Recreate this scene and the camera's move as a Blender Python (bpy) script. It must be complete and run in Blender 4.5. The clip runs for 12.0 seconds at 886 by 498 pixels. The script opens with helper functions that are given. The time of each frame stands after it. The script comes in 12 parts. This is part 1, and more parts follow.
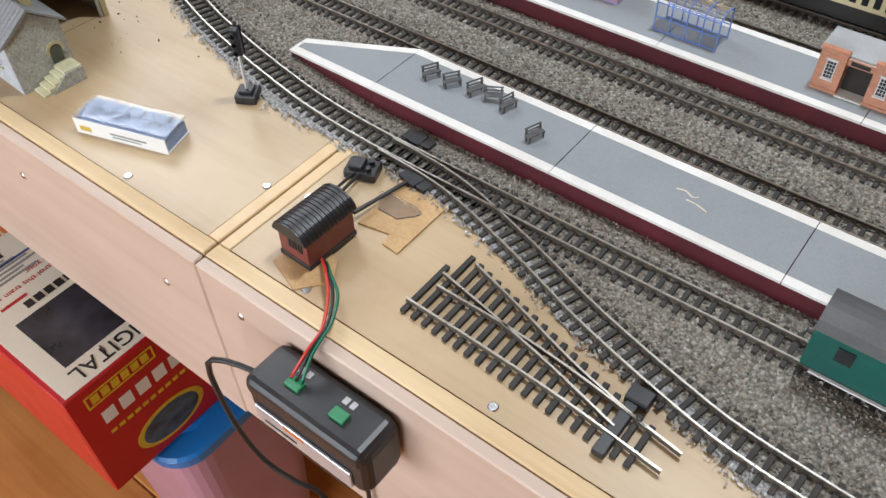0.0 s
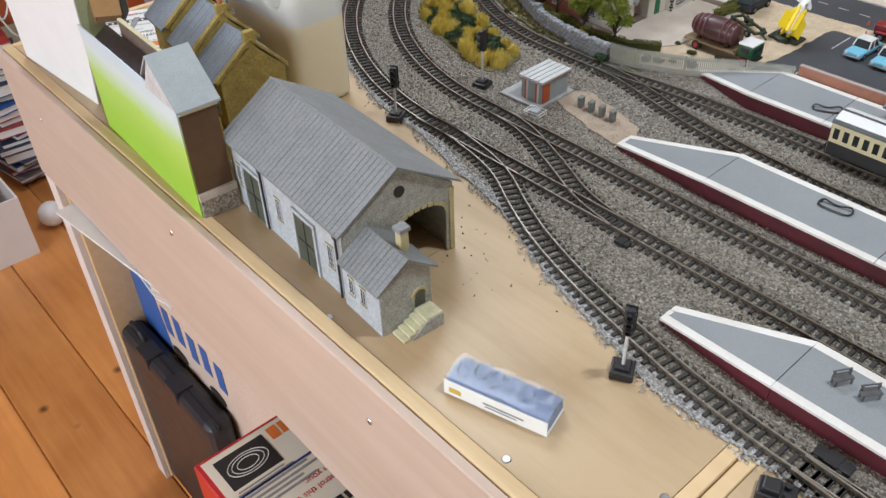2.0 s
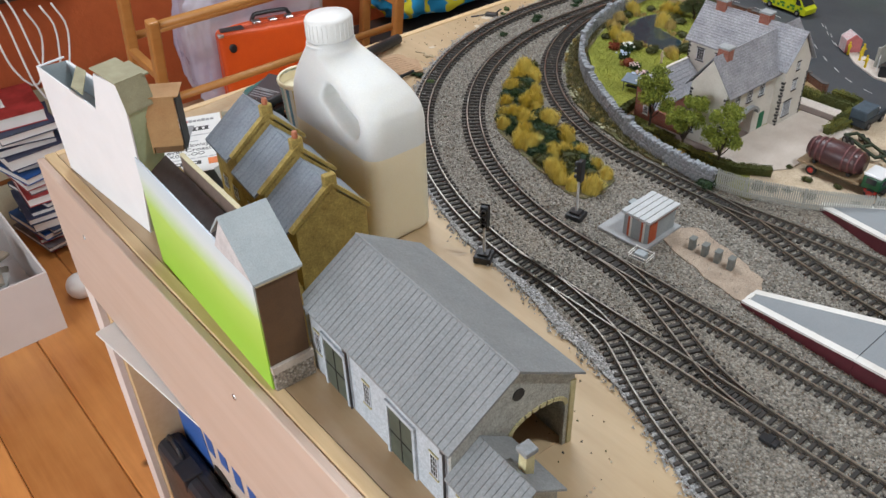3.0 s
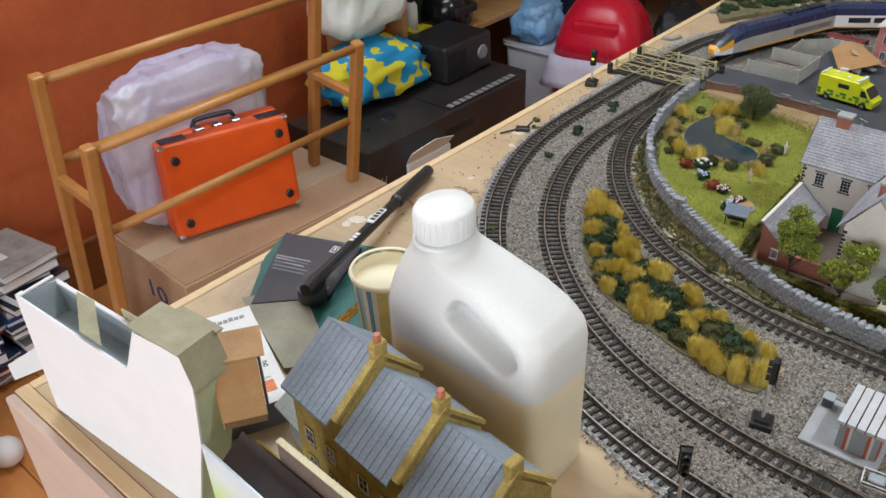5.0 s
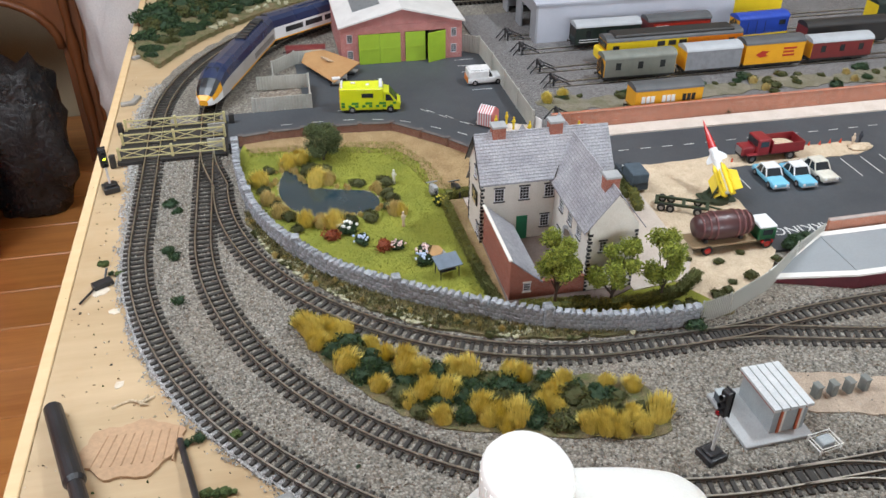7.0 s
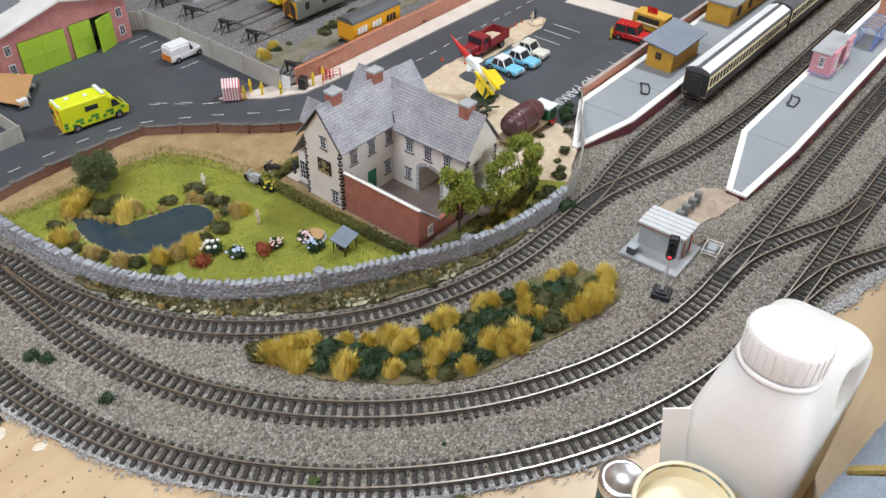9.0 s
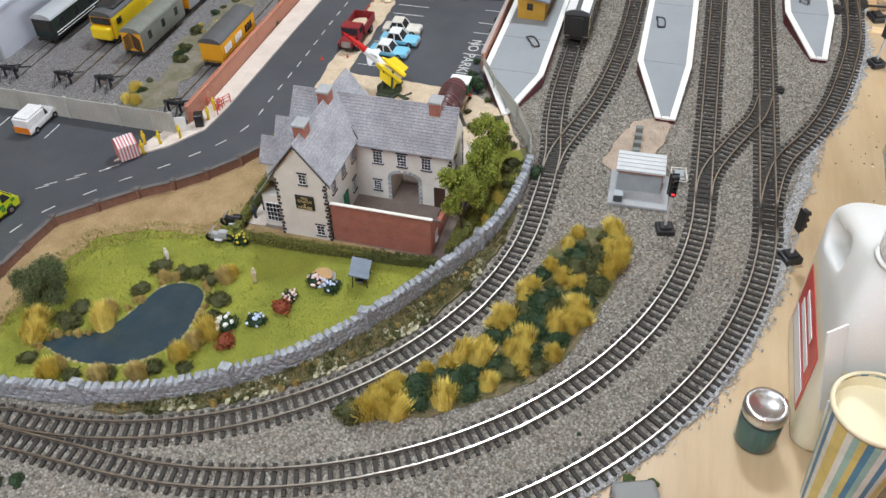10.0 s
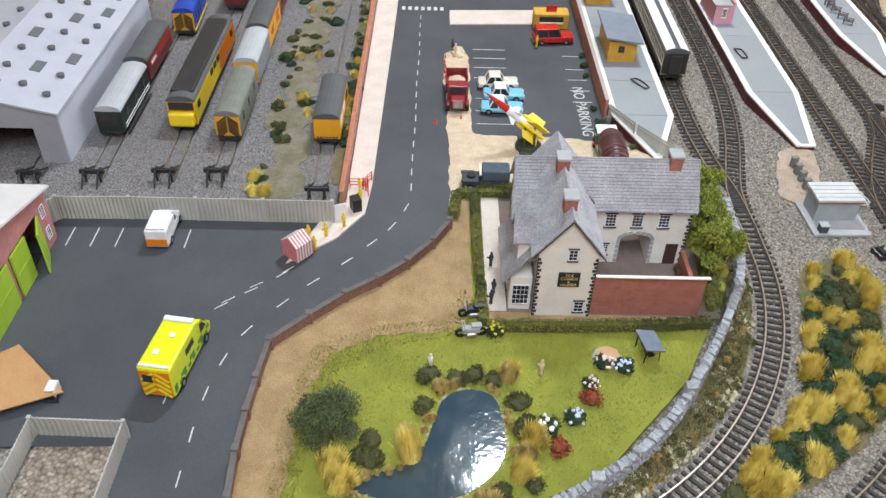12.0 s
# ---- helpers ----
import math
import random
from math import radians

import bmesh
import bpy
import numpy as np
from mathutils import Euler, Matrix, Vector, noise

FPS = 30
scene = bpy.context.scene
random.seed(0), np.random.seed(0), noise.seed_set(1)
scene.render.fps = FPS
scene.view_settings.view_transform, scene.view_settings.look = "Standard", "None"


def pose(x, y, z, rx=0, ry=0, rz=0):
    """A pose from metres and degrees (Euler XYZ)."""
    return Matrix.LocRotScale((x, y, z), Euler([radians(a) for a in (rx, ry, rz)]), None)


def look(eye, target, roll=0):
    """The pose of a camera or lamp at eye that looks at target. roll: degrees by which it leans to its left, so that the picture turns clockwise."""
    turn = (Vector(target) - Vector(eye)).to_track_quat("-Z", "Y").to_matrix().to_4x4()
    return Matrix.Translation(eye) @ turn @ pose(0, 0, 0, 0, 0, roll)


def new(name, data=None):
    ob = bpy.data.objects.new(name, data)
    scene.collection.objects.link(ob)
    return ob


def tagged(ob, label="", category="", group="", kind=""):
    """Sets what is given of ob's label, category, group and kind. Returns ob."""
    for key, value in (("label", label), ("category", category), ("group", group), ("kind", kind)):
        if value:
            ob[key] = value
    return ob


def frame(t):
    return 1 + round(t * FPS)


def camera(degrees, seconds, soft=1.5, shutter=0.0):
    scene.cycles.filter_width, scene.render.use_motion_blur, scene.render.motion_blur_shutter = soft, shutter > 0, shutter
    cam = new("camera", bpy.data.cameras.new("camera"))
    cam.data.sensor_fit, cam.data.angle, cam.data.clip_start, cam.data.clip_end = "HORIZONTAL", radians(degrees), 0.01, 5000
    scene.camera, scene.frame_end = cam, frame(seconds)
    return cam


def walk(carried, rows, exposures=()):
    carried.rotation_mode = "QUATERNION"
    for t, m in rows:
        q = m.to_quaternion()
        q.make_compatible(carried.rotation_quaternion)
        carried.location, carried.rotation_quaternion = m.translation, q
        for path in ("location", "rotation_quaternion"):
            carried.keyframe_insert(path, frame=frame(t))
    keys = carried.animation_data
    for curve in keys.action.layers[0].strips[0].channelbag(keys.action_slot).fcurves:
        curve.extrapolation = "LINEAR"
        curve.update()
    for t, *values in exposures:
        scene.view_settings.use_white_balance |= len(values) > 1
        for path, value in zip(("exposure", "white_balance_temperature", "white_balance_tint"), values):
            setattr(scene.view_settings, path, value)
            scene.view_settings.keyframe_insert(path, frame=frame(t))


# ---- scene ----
cam = camera(55.8, 12.0)
PATH = [
    (0, (-0.019, -0.027, 0.418), (-0.874, 1.029, -1.05), -1.7),
    (0.5, (-0.078, -0.04, 0.423), (-1.095, 1.016, -0.938), -1.0),
    (1, (-0.133, -0.046, 0.449), (-1.235, 0.963, -0.881), -1.8),
    (1.5, (-0.196, -0.061, 0.457), (-1.347, 0.944, -0.833), -1.8),
    (2, (-0.249, -0.07, 0.473), (-1.44, 0.943, -0.775), -2.0),
    (2.5, (-0.325, -0.054, 0.49), (-1.541, 0.953, -0.737), -1.7),
    (3, (-0.418, -0.024, 0.507), (-1.667, 0.995, -0.677), -1.8),
    (3.5, (-0.504, 0.013, 0.502), (-1.772, 1.04, -0.655), -1.4),
    (3.7, (-0.542, 0.018, 0.502), (-1.818, 1.044, -0.647), -1.4),
    (5.3, (-0.822, 0.014, 0.515), (-1.905, 1.291, -0.578), -3.3),
    (5.5, (-0.87, 0.052, 0.516), (-1.94, 1.344, -0.572), -4.5),
    (6, (-0.975, 0.124, 0.497), (-1.775, 1.591, -0.603), -1.9),
    (6.5, (-1.093, 0.13, 0.491), (-1.312, 1.776, -0.625), -0.4),
    (7, (-1.198, 0.156, 0.503), (-0.852, 1.775, -0.618), 0.1),
    (7.5, (-1.291, 0.197, 0.508), (-0.595, 1.699, -0.615), 2.9),
    (7.7, (-1.353, 0.208, 0.509), (-0.529, 1.646, -0.61), 2.7),
    (9.3, (-1.508, 0.399, 0.544), (-0.223, 1.212, -0.755), 1.6),
    (9.5, (-1.521, 0.445, 0.546), (-0.18, 1.131, -0.771), 1.8),
    (10, (-1.582, 0.591, 0.568), (-0.159, 1.005, -0.775), -1.2),
    (10.5, (-1.635, 0.738, 0.563), (-0.176, 0.957, -0.787), 1.8),
    (11, (-1.616, 0.881, 0.561), (-0.126, 1.052, -0.762), 2.0),
    (11.5, (-1.567, 0.975, 0.564), (-0.029, 1.039, -0.713), 2.0),
    (12, (-1.569, 1.022, 0.554), (-0.03, 0.998, -0.723), 1.8),
]
walk(cam, [(t, look(eye, target, roll)) for t, eye, target, roll in PATH],
     [(0.0, -0.14), (1.0, -0.22), (2.0, -0.24), (3.5, -0.22), (5.5, -0.12), (6.0, 0.17), (7.0, 0.16), (9.5, 0.11), (10.5, 0.08), (12.0, 0.28)])

# ---- daylight from the room's windows, and an added fill light ----
world = bpy.data.worlds.new("daylight")
scene.world = world
world.use_nodes = True
wn, wl = world.node_tree.nodes, world.node_tree.links
sky = wn.new("ShaderNodeTexSky")
sky.sky_type, sky.sun_disc = 'NISHITA', False
sky.sun_elevation, sky.sun_rotation = radians(40), radians(200)
wl.new(sky.outputs[0], wn["Background"].inputs[0])
wn["Background"].inputs[1].default_value = 0.10


def area_lamp(name, m, w, h, watts, colour):
    """An area lamp: the sky's light through a window opening, or added fill."""
    d = bpy.data.lights.new(name, 'AREA')
    d.shape, d.size, d.size_y, d.energy, d.color = 'RECTANGLE', w, h, watts, colour
    ob = new(name, d)
    ob.matrix_world = m
    return ob


area_lamp("window_light_south", look((-0.75, -1.72, 0.45), (-0.75, 0.3, -0.55)), 2.2, 1.1, 54, (0.89, 0.955, 1.03))
# placed and sized so its reflection in the pond fits the camera's view
area_lamp("window_light_roof", look((-0.10, 0.74, 1.56), (-0.03, 0.94, 0.0)), 0.08, 0.28, 21, (0.88, 0.96, 1.03))
# added fill light that brightens the west-facing sides; no known source
area_lamp("window_light_west", look((-2.0, 1.0, 1.54), (-1.2, 1.0, 0.0)), 0.95, 1.1, 31, (0.88, 0.96, 1.03))

# ---- materials ----
MATS = {}


def nodes_of(name):
    m = bpy.data.materials.new(name)
    m.use_nodes = True
    nt = m.node_tree
    return m, nt.nodes, nt.links, nt.nodes["Principled BSDF"]


def coords(n, l, stretch=(1, 1, 1)):
    tc, mp = n.new("ShaderNodeTexCoord"), n.new("ShaderNodeMapping")
    mp.inputs["Scale"].default_value = stretch
    l.new(tc.outputs["Object"], mp.inputs[0])
    return mp.outputs[0]


def ramp(n, l, fac, stops):
    r = n.new("ShaderNodeValToRGB")
    e = r.color_ramp.elements
    while len(e) < len(stops):
        e.new(0.5)
    for k, (p, c) in zip(e, stops):
        k.position, k.color = p, (*c, 1)
    l.new(fac, r.inputs[0])
    return r.outputs[0]


def noise_tex(n, l, vec, scale, detail=4, rough=0.6):
    t = n.new("ShaderNodeTexNoise")
    t.inputs["Scale"].default_value, t.inputs["Detail"].default_value, t.inputs["Roughness"].default_value = scale, detail, rough
    l.new(vec, t.inputs["Vector"])
    return t.outputs[0]


def mix(n, l, fac, a, b, mode='MIX'):
    x = n.new("ShaderNodeMix")
    x.data_type, x.blend_type = 'RGBA', mode
    for v, i in ((fac, 0), (a, 6), (b, 7)):
        if isinstance(v, (int, float)):
            x.inputs[i].default_value = v
        elif isinstance(v, tuple):
            x.inputs[i].default_value = (*v, 1)
        else:
            l.new(v, x.inputs[i])
    return x.outputs[2]


def bump(n, l, bsdf, height, strength, dist):
    b = n.new("ShaderNodeBump")
    b.inputs["Strength"].default_value, b.inputs["Distance"].default_value = strength, dist
    l.new(height, b.inputs["Height"])
    l.new(b.outputs[0], bsdf.inputs["Normal"])


def paint(name, c, c2=None, rough=0.55, metal=0.0, scale=120, grain=900, relief=0.15, depth=0.0004, coat=0.0, vary=0.0, stretch=(1, 1, 1), fine=0.12):
    """A surface of colour c, drifting to c2 in patches, with fine grain, slight relief and uneven gloss."""
    if name in MATS:
        return MATS[name]
    m, n, l, b = nodes_of(name)
    c2 = c2 or tuple(v * 0.8 for v in c)
    vec = coords(n, l, stretch)
    big = noise_tex(n, l, vec, scale)
    col = ramp(n, l, big, [(0.35, c), (0.68, c2)])
    small = noise_tex(n, l, vec, grain, 3, 0.7)
    col = mix(n, l, fine * 2, col, ramp(n, l, small, [(0.3, (0.25, 0.25, 0.25)), (0.7, (0.78, 0.78, 0.78))]), 'OVERLAY')
    if vary:
        oi = n.new("ShaderNodeObjectInfo")
        col = mix(n, l, 1.0, col, ramp(n, l, oi.outputs["Random"], [(0, (1 - vary,) * 3), (1, (1, 1, 1))]), 'MULTIPLY')
    l.new(col, b.inputs["Base Color"])
    mr = n.new("ShaderNodeMapRange")
    mr.inputs["To Min"].default_value, mr.inputs["To Max"].default_value = max(0.03, rough - 0.1), min(1, rough + 0.1)
    l.new(big, mr.inputs[0])
    l.new(mr.outputs[0], b.inputs["Roughness"])
    b.inputs["Metallic"].default_value = metal
    b.inputs["Coat Weight"].default_value = coat
    if relief:
        bump(n, l, b, small, relief, depth)
    MATS[name] = m
    return m


def stones_mat(name, tones, cell=330, rough=0.9, relief=0.9, depth=0.0015, drift=9, dirt=(0.32, 0.27, 0.21)):
    """Loose stones: each cell its own tone, shade painted between cells, domed relief, dirt in larger drifts."""
    m, n, l, b = nodes_of(name)
    vec = coords(n, l)
    v = n.new("ShaderNodeTexVoronoi")
    v.inputs["Scale"].default_value = cell
    l.new(vec, v.inputs["Vector"])
    sep = n.new("ShaderNodeSeparateColor")
    l.new(v.outputs["Color"], sep.inputs[0])
    k = len(tones) - 1
    col = ramp(n, l, sep.outputs[0], [(0.04 + 0.92 * i / k, t) for i, t in enumerate(tones)])
    col = mix(n, l, ramp(n, l, noise_tex(n, l, vec, drift), [(0.42, (0, 0, 0)), (0.7, (0.4, 0.4, 0.4))]), col, dirt)
    # shade in the gaps between stones, put into the colour
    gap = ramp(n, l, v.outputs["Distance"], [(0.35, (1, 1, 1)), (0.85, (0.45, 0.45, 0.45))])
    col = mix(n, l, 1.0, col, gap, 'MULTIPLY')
    l.new(col, b.inputs["Base Color"])
    b.inputs["Roughness"].default_value = rough
    inv = n.new("ShaderNodeMath")
    inv.operation = 'SUBTRACT'
    inv.inputs[0].default_value = 1.0
    l.new(v.outputs["Distance"], inv.inputs[1])
    bump(n, l, b, inv.outputs[0], relief, depth)
    return m


def wood_mat(name, light, dark, along=(2, 60, 60), scale=1.0, rough=0.5, knots=0.0, vary=0.0, relief=0.2, coat=0.0, stain=None):
    """Sawn wood with grain along one axis, optional knots and stains."""
    m, n, l, b = nodes_of(name)
    vec = coords(n, l, tuple(a * scale for a in along))
    plain = coords(n, l)
    oi = n.new("ShaderNodeObjectInfo")
    add = n.new("ShaderNodeVectorMath")
    add.operation = 'MULTIPLY_ADD'
    add.inputs[1].default_value = (37, 91, 53)
    cmb = n.new("ShaderNodeCombineXYZ")
    for i in range(3):
        l.new(oi.outputs["Random"], cmb.inputs[i])
    l.new(cmb.outputs[0], add.inputs[0])
    l.new(vec, add.inputs[2])
    vec = add.outputs[0]
    g = noise_tex(n, l, vec, 1.0, 6, 0.65)
    col = ramp(n, l, g, [(0.3, dark), (0.62, light)])
    col = mix(n, l, 0.5, col, ramp(n, l, noise_tex(n, l, plain, 3.0), [(0.35, dark), (0.65, light)]))
    if knots:
        v = n.new("ShaderNodeTexVoronoi")
        v.inputs["Scale"].default_value = knots
        l.new(plain, v.inputs["Vector"])
        col = mix(n, l, ramp(n, l, v.outputs["Distance"], [(0.03, (0.9, 0.9, 0.9)), (0.10, (0, 0, 0))]), col, tuple(x * 0.22 for x in dark))
    if stain:
        col = mix(n, l, ramp(n, l, noise_tex(n, l, plain, 8.0, 5), [(0.52, (0, 0, 0)), (0.72, (0.55, 0.55, 0.55))]), col, stain)
    if vary:
        col = mix(n, l, 1.0, col, ramp(n, l, oi.outputs["Random"], [(0, (1 - vary,) * 3), (1, (1, 1, 1))]), 'MULTIPLY')
    l.new(col, b.inputs["Base Color"])
    b.inputs["Roughness"].default_value = rough
    b.inputs["Coat Weight"].default_value = coat
    b.inputs["Coat Roughness"].default_value = 0.25
    bump(n, l, b, g, relief, 0.0006)
    MATS[name] = m
    return m


def brick_mat(name, brick, mortar, width=0.0031, height=0.001):
    """Brick courses too small to pick apart, on the model buildings."""
    m, n, l, b = nodes_of(name)
    tc, sp, cb = n.new("ShaderNodeTexCoord"), n.new("ShaderNodeSeparateXYZ"), n.new("ShaderNodeCombineXYZ")
    l.new(tc.outputs["Object"], sp.inputs[0])
    ad = n.new("ShaderNodeMath")
    l.new(sp.outputs[0], ad.inputs[0])
    l.new(sp.outputs[1], ad.inputs[1])
    l.new(ad.outputs[0], cb.inputs[0])
    l.new(sp.outputs[2], cb.inputs[1])
    t = n.new("ShaderNodeTexBrick")
    t.inputs["Scale"].default_value = 1.0
    t.inputs["Brick Width"].default_value, t.inputs["Row Height"].default_value = width, height
    t.inputs["Mortar Size"].default_value = 0.00009
    t.inputs["Color1"].default_value, t.inputs["Color2"].default_value = (*brick, 1), (*[v * 0.78 for v in brick], 1)
    t.inputs["Mortar"].default_value = (*mortar, 1)
    l.new(cb.outputs[0], t.inputs["Vector"])
    col = mix(n, l, 0.35, t.outputs[0], ramp(n, l, noise_tex(n, l, tc.outputs["Object"], 90), [(0.3, (0.3, 0.3, 0.3)), (0.7, (0.75, 0.75, 0.75))]), 'OVERLAY')
    l.new(col, b.inputs["Base Color"])
    b.inputs["Roughness"].default_value = 0.8
    MATS[name] = m
    return m


def glass_mat(name, tint, rough=0.05, trans=0.9, ior=1.3):
    m, n, l, b = nodes_of(name)
    b.inputs["Base Color"].default_value = (*tint, 1)
    b.inputs["Roughness"].default_value = rough
    b.inputs["Transmission Weight"].default_value = trans
    b.inputs["IOR"].default_value = ior
    MATS[name] = m
    return m


def glow_mat(name, c, strength):
    m, n, l, b = nodes_of(name)
    b.inputs["Base Color"].default_value = (*c, 1)
    b.inputs["Emission Color"].default_value = (*c, 1)
    b.inputs["Emission Strength"].default_value = strength
    return m


# ---- mesh tools ----
class Shape:
    """Collects faces, then becomes one mesh."""

    def __init__(self):
        self.v, self.f, self.m = [], [], []

    def add(self, verts, faces, mat=0):
        k = len(self.v)
        self.v += [tuple(p) for p in verts]
        self.f += [tuple(k + i for i in f) for f in faces]
        self.m += [mat] * len(faces)
        return self

    def box(self, a, b, mat=0):
        (x0, y0, z0), (x1, y1, z1) = a, b
        v = [(x0, y0, z0), (x1, y0, z0), (x1, y1, z0), (x0, y1, z0), (x0, y0, z1), (x1, y0, z1), (x1, y1, z1), (x0, y1, z1)]
        return self.add(v, [(3, 2, 1, 0), (4, 5, 6, 7), (0, 1, 5, 4), (1, 2, 6, 5), (2, 3, 7, 6), (3, 0, 4, 7)], mat)

    def cbox(self, c, s, mat=0, turn=None):
        """A box about its centre c, of size s, turned by a matrix."""
        h = [v / 2 for v in s]
        t = Shape().box((-h[0], -h[1], -h[2]), h)
        m = Matrix.Translation(c) @ (turn.to_4x4() if turn else Matrix())
        return self.add([m @ Vector(p) for p in t.v], t.f, mat)

    def rbox(self, a, b, r, mat=0, seg=2):
        """A box with rounded edges."""
        bm = bmesh.new()
        bmesh.ops.create_cube(bm, size=1)
        s = [b[i] - a[i] for i in range(3)]
        for q in bm.verts:
            q.co = Vector([a[i] + (q.co[i] + 0.5) * s[i] for i in range(3)])
        bmesh.ops.bevel(bm, geom=bm.edges[:], offset=min(r, min(s) * 0.45), segments=seg, affect='EDGES', profile=0.5)
        bm.verts.index_update()
        self.add([q.co[:] for q in bm.verts], [[q.index for q in f.verts] for f in bm.faces], mat)
        bm.free()
        return self

    def prism(self, poly, z0, z1, mat=0, side=None):
        k = len(poly)
        area = sum(poly[i][0] * poly[(i + 1) % k][1] - poly[(i + 1) % k][0] * poly[i][1] for i in range(k))
        if area < 0:
            poly = poly[::-1]
        v = [(x, y, z0) for x, y in poly] + [(x, y, z1) for x, y in poly]
        self.add(v, [tuple(range(k, 2 * k)), tuple(range(k - 1, -1, -1))], mat)
        self.add(v, [(i, (i + 1) % k, k + (i + 1) % k, k + i) for i in range(k)], mat if side is None else side)
        return self

    def extrude(self, poly, axis, a, b, mat=0):
        """A profile (u, w) drawn out along x or y from a to b; w is the height."""
        k = len(poly)
        put = (lambda u, w, s: (s, u, w)) if axis == 'x' else (lambda u, w, s: (u, s, w))
        v = [put(u, w, a) for u, w in poly] + [put(u, w, b) for u, w in poly]
        return self.add(v, [tuple(range(k)), tuple(range(2 * k - 1, k - 1, -1))] + [(i, k + i, k + (i + 1) % k, (i + 1) % k) for i in range(k)], mat)

    def lathe(self, prof, n=20, at=(0, 0, 0), mat=0, turn=None, cap=True):
        k, v, f = len(prof), [], []
        for j in range(n):
            a = 2 * math.pi * j / n
            v += [Vector((r * math.cos(a), r * math.sin(a), z)) for r, z in prof]
        for j in range(n):
            q = (j + 1) % n
            f += [(j * k + i, q * k + i, q * k + i + 1, j * k + i + 1) for i in range(k - 1)]
        if cap:
            f += [tuple(j * k for j in range(n - 1, -1, -1)), tuple(j * k + k - 1 for j in range(n))]
        m = Matrix.Translation(at) @ (turn.to_4x4() if turn else Matrix())
        return self.add([m @ p for p in v], f, mat)

    def rod(self, a, b, r, n=8, mat=0, r2=None):
        a, b = Vector(a), Vector(b)
        d = b - a
        return self.lathe([(r, 0), (r if r2 is None else r2, d.length)], n, a, mat, d.to_track_quat('Z', 'Y').to_matrix())

    def tube(self, pts, r, n=6, mat=0):
        pts = [Vector(p) for p in pts]
        v, f = [], []
        for i, p in enumerate(pts):
            d = (pts[min(i + 1, len(pts) - 1)] - pts[max(i - 1, 0)]).normalized()
            x = d.orthogonal().normalized() if i == 0 else (x - d * x.dot(d)).normalized()
            y = d.cross(x)
            v += [p + r * (math.cos(2 * math.pi * j / n) * x + math.sin(2 * math.pi * j / n) * y) for j in range(n)]
        for i in range(len(pts) - 1):
            f += [(i * n + j, i * n + (j + 1) % n, (i + 1) * n + (j + 1) % n, (i + 1) * n + j) for j in range(n)]
        f += [tuple(range(n - 1, -1, -1)), tuple(range(len(pts) * n - n, len(pts) * n))]
        return self.add(v, f, mat)

    def blob(self, c, r, mat=0, lump=0.3, sub=2, seed=0.0):
        """A lumpy ball."""
        bm = bmesh.new()
        bmesh.ops.create_icosphere(bm, subdivisions=sub, radius=1)
        bm.verts.index_update()
        v = []
        for q in bm.verts:
            k = 1 + lump * noise.noise(q.co * 1.7 + Vector((seed, seed * 2.1, -seed)))
            v.append((c[0] + q.co.x * r[0] * k, c[1] + q.co.y * r[1] * k, c[2] + q.co.z * r[2] * k))
        self.add(v, [[q.index for q in f.verts] for f in bm.faces], mat)
        bm.free()
        return self

    def mesh(self, name, mats, smooth=False):
        me = bpy.data.meshes.new(name)
        me.from_pydata(self.v, [], self.f)
        for m in (mats if isinstance(mats, (list, tuple)) else [mats]):
            me.materials.append(m)
        me.polygons.foreach_set("material_index", self.m)
        if smooth:
            me.polygons.foreach_set("use_smooth", [True] * len(self.f))
        me.update()
        return me


def part(name, shape, material, parent=None, label="", at=None, smooth=False):
    """One mesh object under a thing or a part."""
    me = shape.mesh(name, material, smooth) if isinstance(shape, Shape) else shape
    ob = new(name, me)
    ob.parent = parent
    if at is not None:
        ob.matrix_basis = at if isinstance(at, Matrix) else Matrix.Translation(at)
    return tagged(ob, label)


def thing(name, label, category, at=(0, 0, 0), turn=0.0, group="", kind=""):
    """An empty at the base of a thing, for its parts."""
    ob = new(name)
    ob.empty_display_size = 0.01
    ob.matrix_basis = pose(*at, 0, 0, turn)
    return tagged(ob, label, category, group, kind)


def solid(name, shape, material, label, category, at=(0, 0, 0), turn=0.0, group="", kind="", smooth=False):
    """A thing that is one mesh."""
    ob = part(name, shape, material, smooth=smooth)
    ob.matrix_basis = pose(*at, 0, 0, turn)
    return tagged(ob, label, category, group, kind)


def arc(cx, cy, r, a0, a1, step=2.0):
    k = max(2, int(abs(a1 - a0) / step) + 1)
    return [(cx + r * math.cos(radians(a0 + (a1 - a0) * i / k)), cy + r * math.sin(radians(a0 + (a1 - a0) * i / k))) for i in range(k + 1)]


def smooth_path(ctrl, step=0.012):
    """A smooth curve through a few points."""
    p = [Vector((*q, 0) if len(q) == 2 else q) for q in ctrl]
    p = [p[0] * 2 - p[1]] + p + [p[-1] * 2 - p[-2]]
    out = []
    for i in range(1, len(p) - 2):
        k = max(1, int((p[i + 1] - p[i]).length / step))
        for j in range(k):
            t = j / k
            out.append(0.5 * (2 * p[i] + (p[i + 1] - p[i - 1]) * t + (2 * p[i - 1] - 5 * p[i] + 4 * p[i + 1] - p[i + 2]) * t * t + (3 * p[i] - p[i - 1] - 3 * p[i + 1] + p[i + 2]) * t ** 3))
    out.append(p[-2])
    return [(q.x, q.y) for q in out] if len(ctrl[0]) == 2 else out


